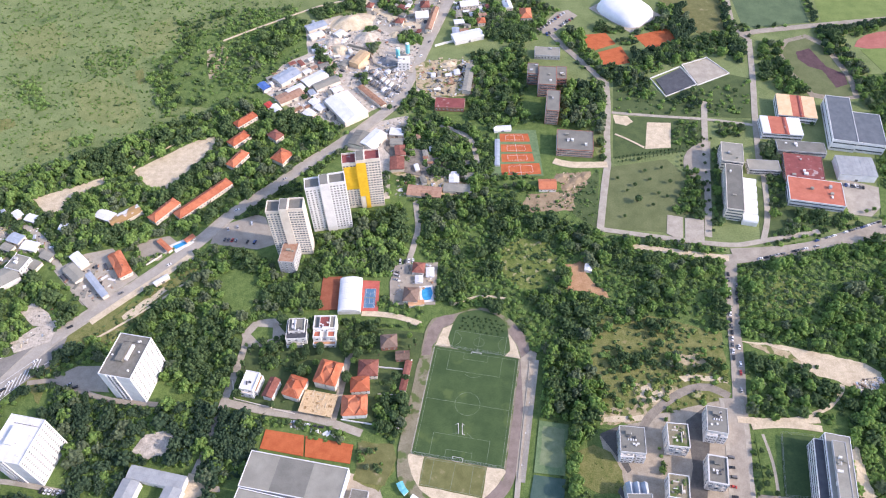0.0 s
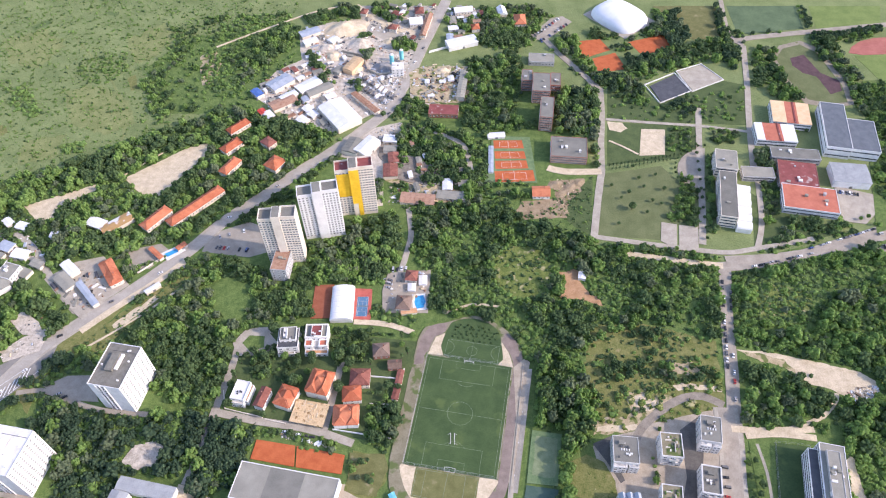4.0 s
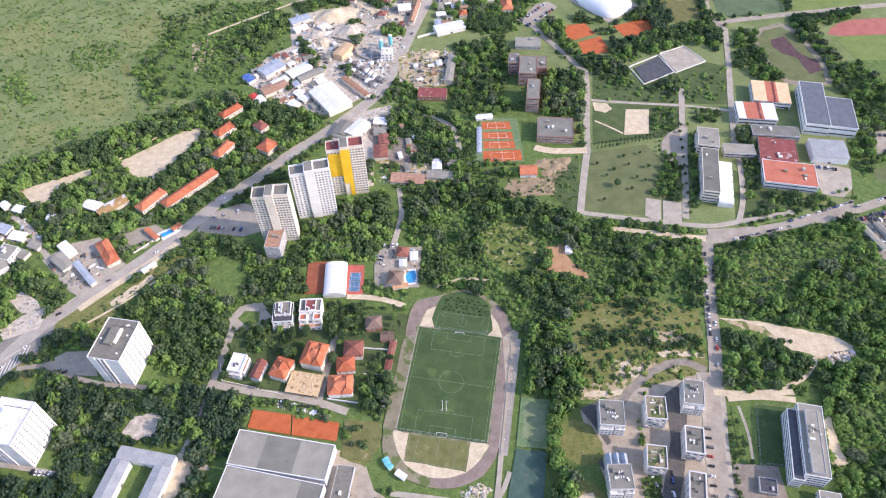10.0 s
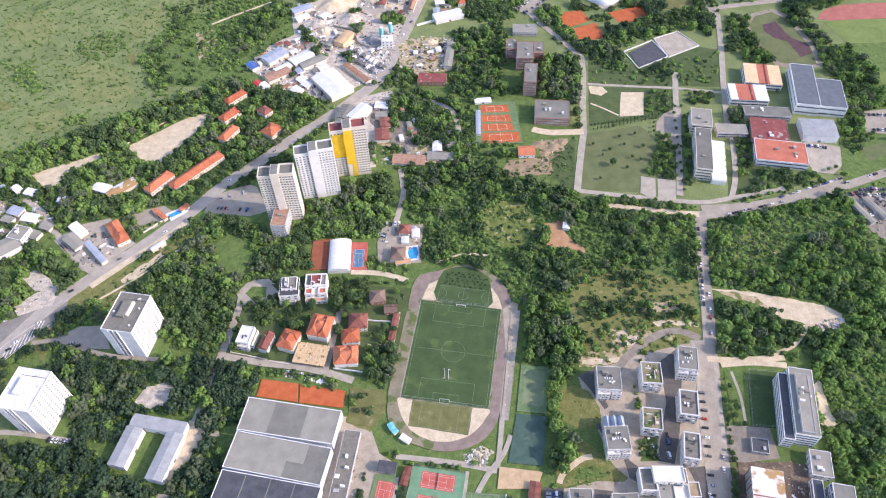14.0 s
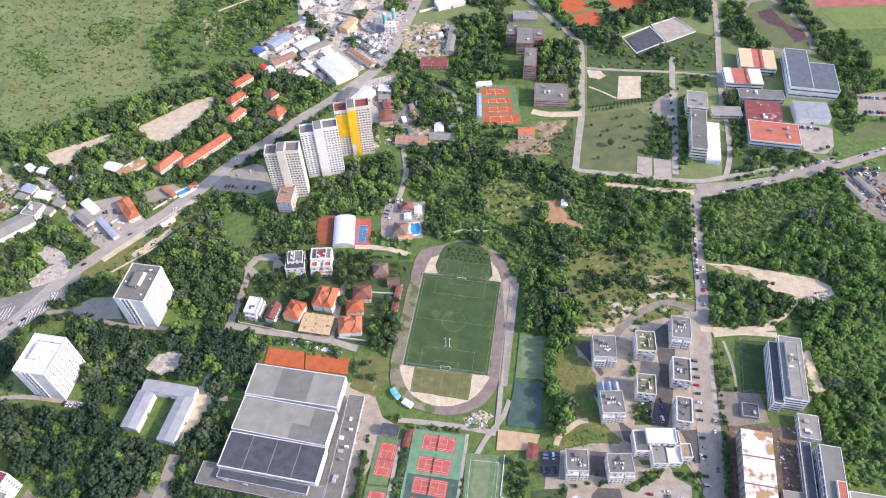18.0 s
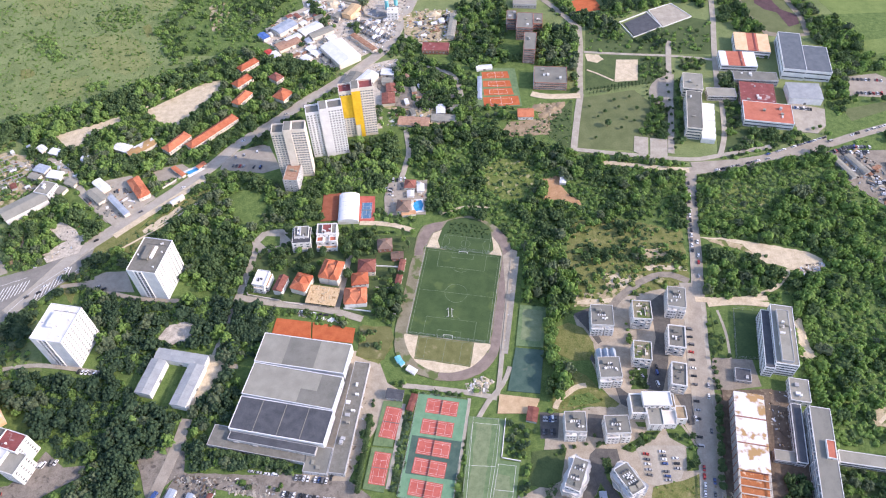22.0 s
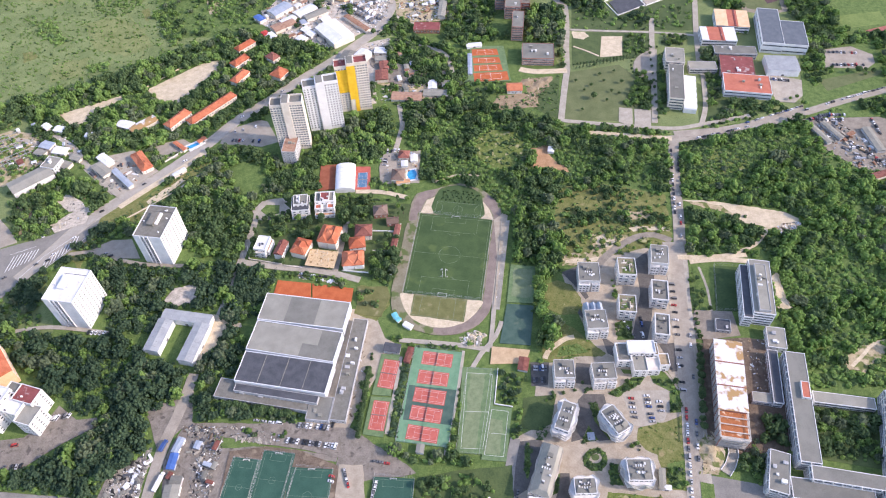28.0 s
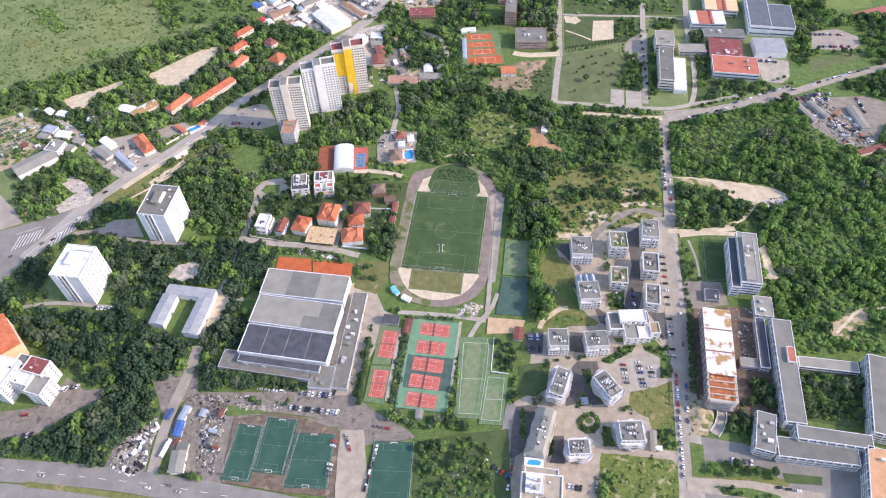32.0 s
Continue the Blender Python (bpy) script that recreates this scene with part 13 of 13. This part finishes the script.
wood("woodland", [(-61.0, 340.7), (-21.9, 329.3), (-25.5, 316.1), (-60.3, 327.0)], 5.5, seed=183, size=0.6, label="trees and shrubs filling the gaps", mix=(0.66, 0.22, 0.12), fill=0.6, force=True, main="foliage")
wood("woodland", [(-186.2, 239.1), (-159.3, 234.6), (-141.0, 228.5), (-137.9, 209.0), (-147.2, 189.8), (-174.2, 182.2)], 6.5, seed=184, size=1.05, label="trees and shrubs filling the gaps", mix=(0.66, 0.22, 0.12), fill=0.95, force=True, main="dark_shaded_foliage")
wood("woodland", [(-141.9, 234.1), (-115.6, 231.0), (-76.2, 222.1), (-77.9, 217.6), (-119.1, 225.1), (-141.0, 228.5)], 5, seed=186, size=0.55, label="trees and shrubs filling the gaps", mix=(0.66, 0.22, 0.12), fill=0.6, force=True, main="foliage")
wood("woodland", [(-220.0, 386.3), (-205.8, 395.0), (-179.8, 389.5), (-148.9, 372.6), (-147.3, 361.6), (-177.8, 378.1), (-206.2, 379.0), (-230.5, 362.1), (-237.1, 361.1)], 5.5, seed=187, size=0.8, label="trees and shrubs filling the gaps", mix=(0.66, 0.22, 0.12), fill=0.95, force=True, main="foliage")
wood("woodland", [(-195.2, 425.8), (-174.0, 443.7), (-144.2, 475.9), (-139.2, 473.0), (-136.6, 451.6), (-160.1, 451.5), (-170.2, 431.4)], 5.5, seed=188, size=0.75, label="trees and shrubs filling the gaps", mix=(0.66, 0.22, 0.12), fill=0.9, force=True, main="foliage")
wood("woodland", [(-263.0, 380.9), (-243.1, 393.9), (-239.0, 391.5), (-258.2, 375.8)], 4.5, seed=189, size=0.5, label="trees and shrubs filling the gaps", mix=(0.66, 0.22, 0.12), fill=0.8, force=True, main="foliage")
wood("woodland", [(-271.8, 374.5), (-263.0, 380.9), (-258.2, 375.8), (-265.7, 364.6)], 5, seed=190, size=0.6, label="trees and shrubs filling the gaps", mix=(0.66, 0.22, 0.12), fill=0.8, force=True, main="foliage")
wood("woodland", [(318.9, 765.0), (327.3, 764.7), (320.4, 702.6), (311.6, 696.2)], 6, seed=200, size=0.95, label="dark trees between the sports grounds", mix=(0.7, 0.15, 0.15), fill=1.0, force=True, main="dark_shaded_foliage", tall=1.15)
wood("woodland", [(418.0, 761.9), (426.4, 761.6), (421.9, 713.8), (412.5, 709.8)], 6, seed=201, size=0.95, label="dark trees between the sports grounds", mix=(0.7, 0.15, 0.15), fill=1.0, force=True, main="dark_shaded_foliage", tall=1.15)
wood("woodland", [(321.5, 697.6), (350.2, 706.7), (390.2, 712.2), (388.1, 705.6), (347.9, 698.5), (320.9, 686.2)], 6, seed=202, size=0.7, label="dark trees between the sports grounds", mix=(0.7, 0.15, 0.15), fill=0.7, force=True, main="dark_shaded_foliage", tall=1.15)
wood("woodland", [(416.0, 703.1), (458.5, 715.2), (501.0, 720.7), (495.1, 705.7), (452.5, 698.7), (418.1, 681.1), (415.7, 653.8), (408.9, 654.0)], 6, seed=203, size=1.0, label="dark trees between the sports grounds", mix=(0.7, 0.15, 0.15), fill=1.0, force=True, main="dark_shaded_foliage", tall=1.15)
wood("woodland", [(235.0, 732.1), (274.6, 757.3), (278.0, 705.5), (256.9, 673.7), (254.0, 693.8)], 6, seed=204, size=1.05, label="dark trees between the sports grounds", mix=(0.7, 0.15, 0.15), fill=1.0, force=True, main="dark_shaded_foliage", tall=1.15)
wood("woodland", [(142.8, 661.2), (158.2, 638.1), (193.9, 633.4), (191.5, 618.9), (160.7, 623.3), (131.8, 646.3)], 6.5, seed=205, size=1.0, label="dark trees between the sports grounds", mix=(0.7, 0.15, 0.15), fill=0.95, force=True, main="dark_shaded_foliage", tall=1.15)
wood("woodland", [(133.3, 709.7), (147.9, 702.6), (144.7, 669.0), (129.9, 678.8)], 6.5, seed=206, size=1.0, label="dark trees between the sports grounds", mix=(0.7, 0.15, 0.15), fill=0.95, force=True, main="dark_shaded_foliage", tall=1.15)
wood("woodland", [(186.3, 683.6), (209.2, 695.9), (211.0, 678.9), (191.3, 674.0)], 6, seed=207, size=0.8, label="dark trees between the sports grounds", mix=(0.7, 0.15, 0.15), fill=0.8, force=True, main="dark_shaded_foliage", tall=1.15)
wood("woodland", [(201.2, 665.8), (256.9, 673.7), (275.1, 671.6), (253.3, 656.7), (217.2, 636.5), (200.3, 644.4)], 6.5, seed=208, size=1.0, label="dark trees between the sports grounds", mix=(0.7, 0.15, 0.15), fill=0.9, force=True, main="dark_shaded_foliage", tall=1.15)
wood("woodland", [(301.8, 666.2), (326.2, 679.7), (326.7, 663.9), (318.3, 641.3), (309.3, 641.5)], 6.5, seed=209, size=1.0, label="dark trees between the sports grounds", mix=(0.7, 0.15, 0.15), fill=0.95, force=True, main="dark_shaded_foliage", tall=1.15)
wood("woodland", [(109.8, 610.3), (159.2, 612.6), (157.3, 574.6), (148.3, 529.9), (129.1, 549.1), (104.4, 556.2)], 7, seed=210, size=1.1, label="dark trees between the sports grounds", mix=(0.7, 0.15, 0.15), fill=0.8, force=True, main="dark_shaded_foliage", tall=1.15)
wood("garden_trees", [(175.5, 631.7), (199.8, 628.1), (211.2, 609.1), (201.1, 592.6), (175.9, 605.1)], 6.5, seed=220, size=0.95, label="dark park trees beside the rink", mix=(0.75, 0.1, 0.15), fill=0.9, category="trees", under=0.01, force=True, main="dark_shaded_foliage", tall=1.2)
wood("garden_trees", [(232.1, 587.7), (259.0, 591.1), (257.6, 575.6), (247.1, 567.2), (230.9, 571.5)], 5.5, seed=221, size=0.75, label="dark park trees along the path", mix=(0.75, 0.1, 0.15), fill=0.85, category="trees", under=0.01, force=True, main="dark_shaded_foliage")
wood("woodland", [(-143.5, 480.0), (-122.9, 502.0), (-104.2, 520.3), (-90.2, 534.1), (-86.4, 525.8), (-105.8, 507.2), (-128.0, 477.5)], 5.5, seed=222, size=0.8, label="trees and shrubs along the road", mix=(0.66, 0.22, 0.12), fill=0.95, force=True)
wood("woodland", [(-40.3, 617.5), (-31.3, 597.1), (-16.5, 590.2), (-16.4, 574.1), (-39.2, 575.9), (-49.7, 580.0)], 6.0, seed=223, size=0.85, label="trees beside the road", mix=(0.7, 0.2, 0.1), fill=0.9, force=True)
wood("woodland", [(17.1, 592.6), (37.8, 595.4), (36.3, 560.3), (16.4, 563.8)], 6.5, seed=224, size=0.9, label="trees beside the builders yard", mix=(0.7, 0.2, 0.1), fill=0.9, force=True)
litter("rubble", [(-70.4, 179.0), (-58.8, 176.1), (-59.1, 139.5), (-66.8, 96.7), (-72.6, 95.1), (-71.3, 140.1)], 120, 0.4, 1.7, ("concrete", "white_sheet", "pale_felt", "dug_soil", "sandy_soil"), "dumped stones and boards beside the hall", 75)
wood("woodland", [(-56.8, 147.7), (-52.0, 147.5), (-59.5, 89.0), (-66.3, 85.6)], 5.0, seed=225, size=0.5, label="shrubs between the hall and the courts", mix=(0.66, 0.22, 0.12), fill=0.85, force=True)
road_marks("court_line", [(17.5, 127.0, 36.7, 124.5), (36.7, 124.5, 32.9, 101.1), (32.9, 101.1, 24.7, 66.0), (24.7, 66.0, 9.6, 67.5), (9.6, 67.5, 17.5, 127.0), (33.6, 95.7, 45.5, 93.7), (45.5, 93.7, 38.7, 59.7), (38.7, 59.7, 25.5, 61.7), (25.5, 61.7, 33.6, 95.7), (13.6, 95.5, 30.7, 93.9), (30.3, 77.7, 42.6, 76.0)], 0.2, "white painted lines of the turf courts", 0.02)
litter("rubble", [(296.5, 256.9), (316.4, 260.6), (320.7, 249.0), (311.7, 244.2), (295.7, 246.3)], 170, 0.6, 2.2, ("concrete", "pale_felt", "steel", "white_sheet", "dug_soil"), "heap of sheets and rubble at the wood edge", 76)
tufts("hedge_planting", [(-31.4, 137.2), (-26.4, 136.9), (-35.4, 77.2), (-40.7, 79.7)], 110, 0.7, 1.4, "dark shrubs between the tennis courts", 91, mats=("dark_shaded_foliage", "foliage", "rough_grass"), open_to=True)
wood("garden_trees", [(42.0, 127.7), (54.5, 127.0), (58.1, 103.0), (51.5, 98.4), (39.0, 102.1)], 5.0, seed=226, size=0.6, label="dark garden trees beside the turf courts", mix=(0.8, 0.1, 0.1), fill=0.7, category="trees", under=0.02, force=True, main="dark_shaded_foliage")
wood("garden_trees", [(49.6, 91.8), (57.7, 99.7), (52.5, 80.2), (45.6, 64.9), (42.0, 58.9)], 5.0, seed=227, size=0.6, label="dark garden trees beside the turf courts", mix=(0.8, 0.1, 0.1), fill=0.6, category="trees", under=0.02, force=True, main="dark_shaded_foliage")
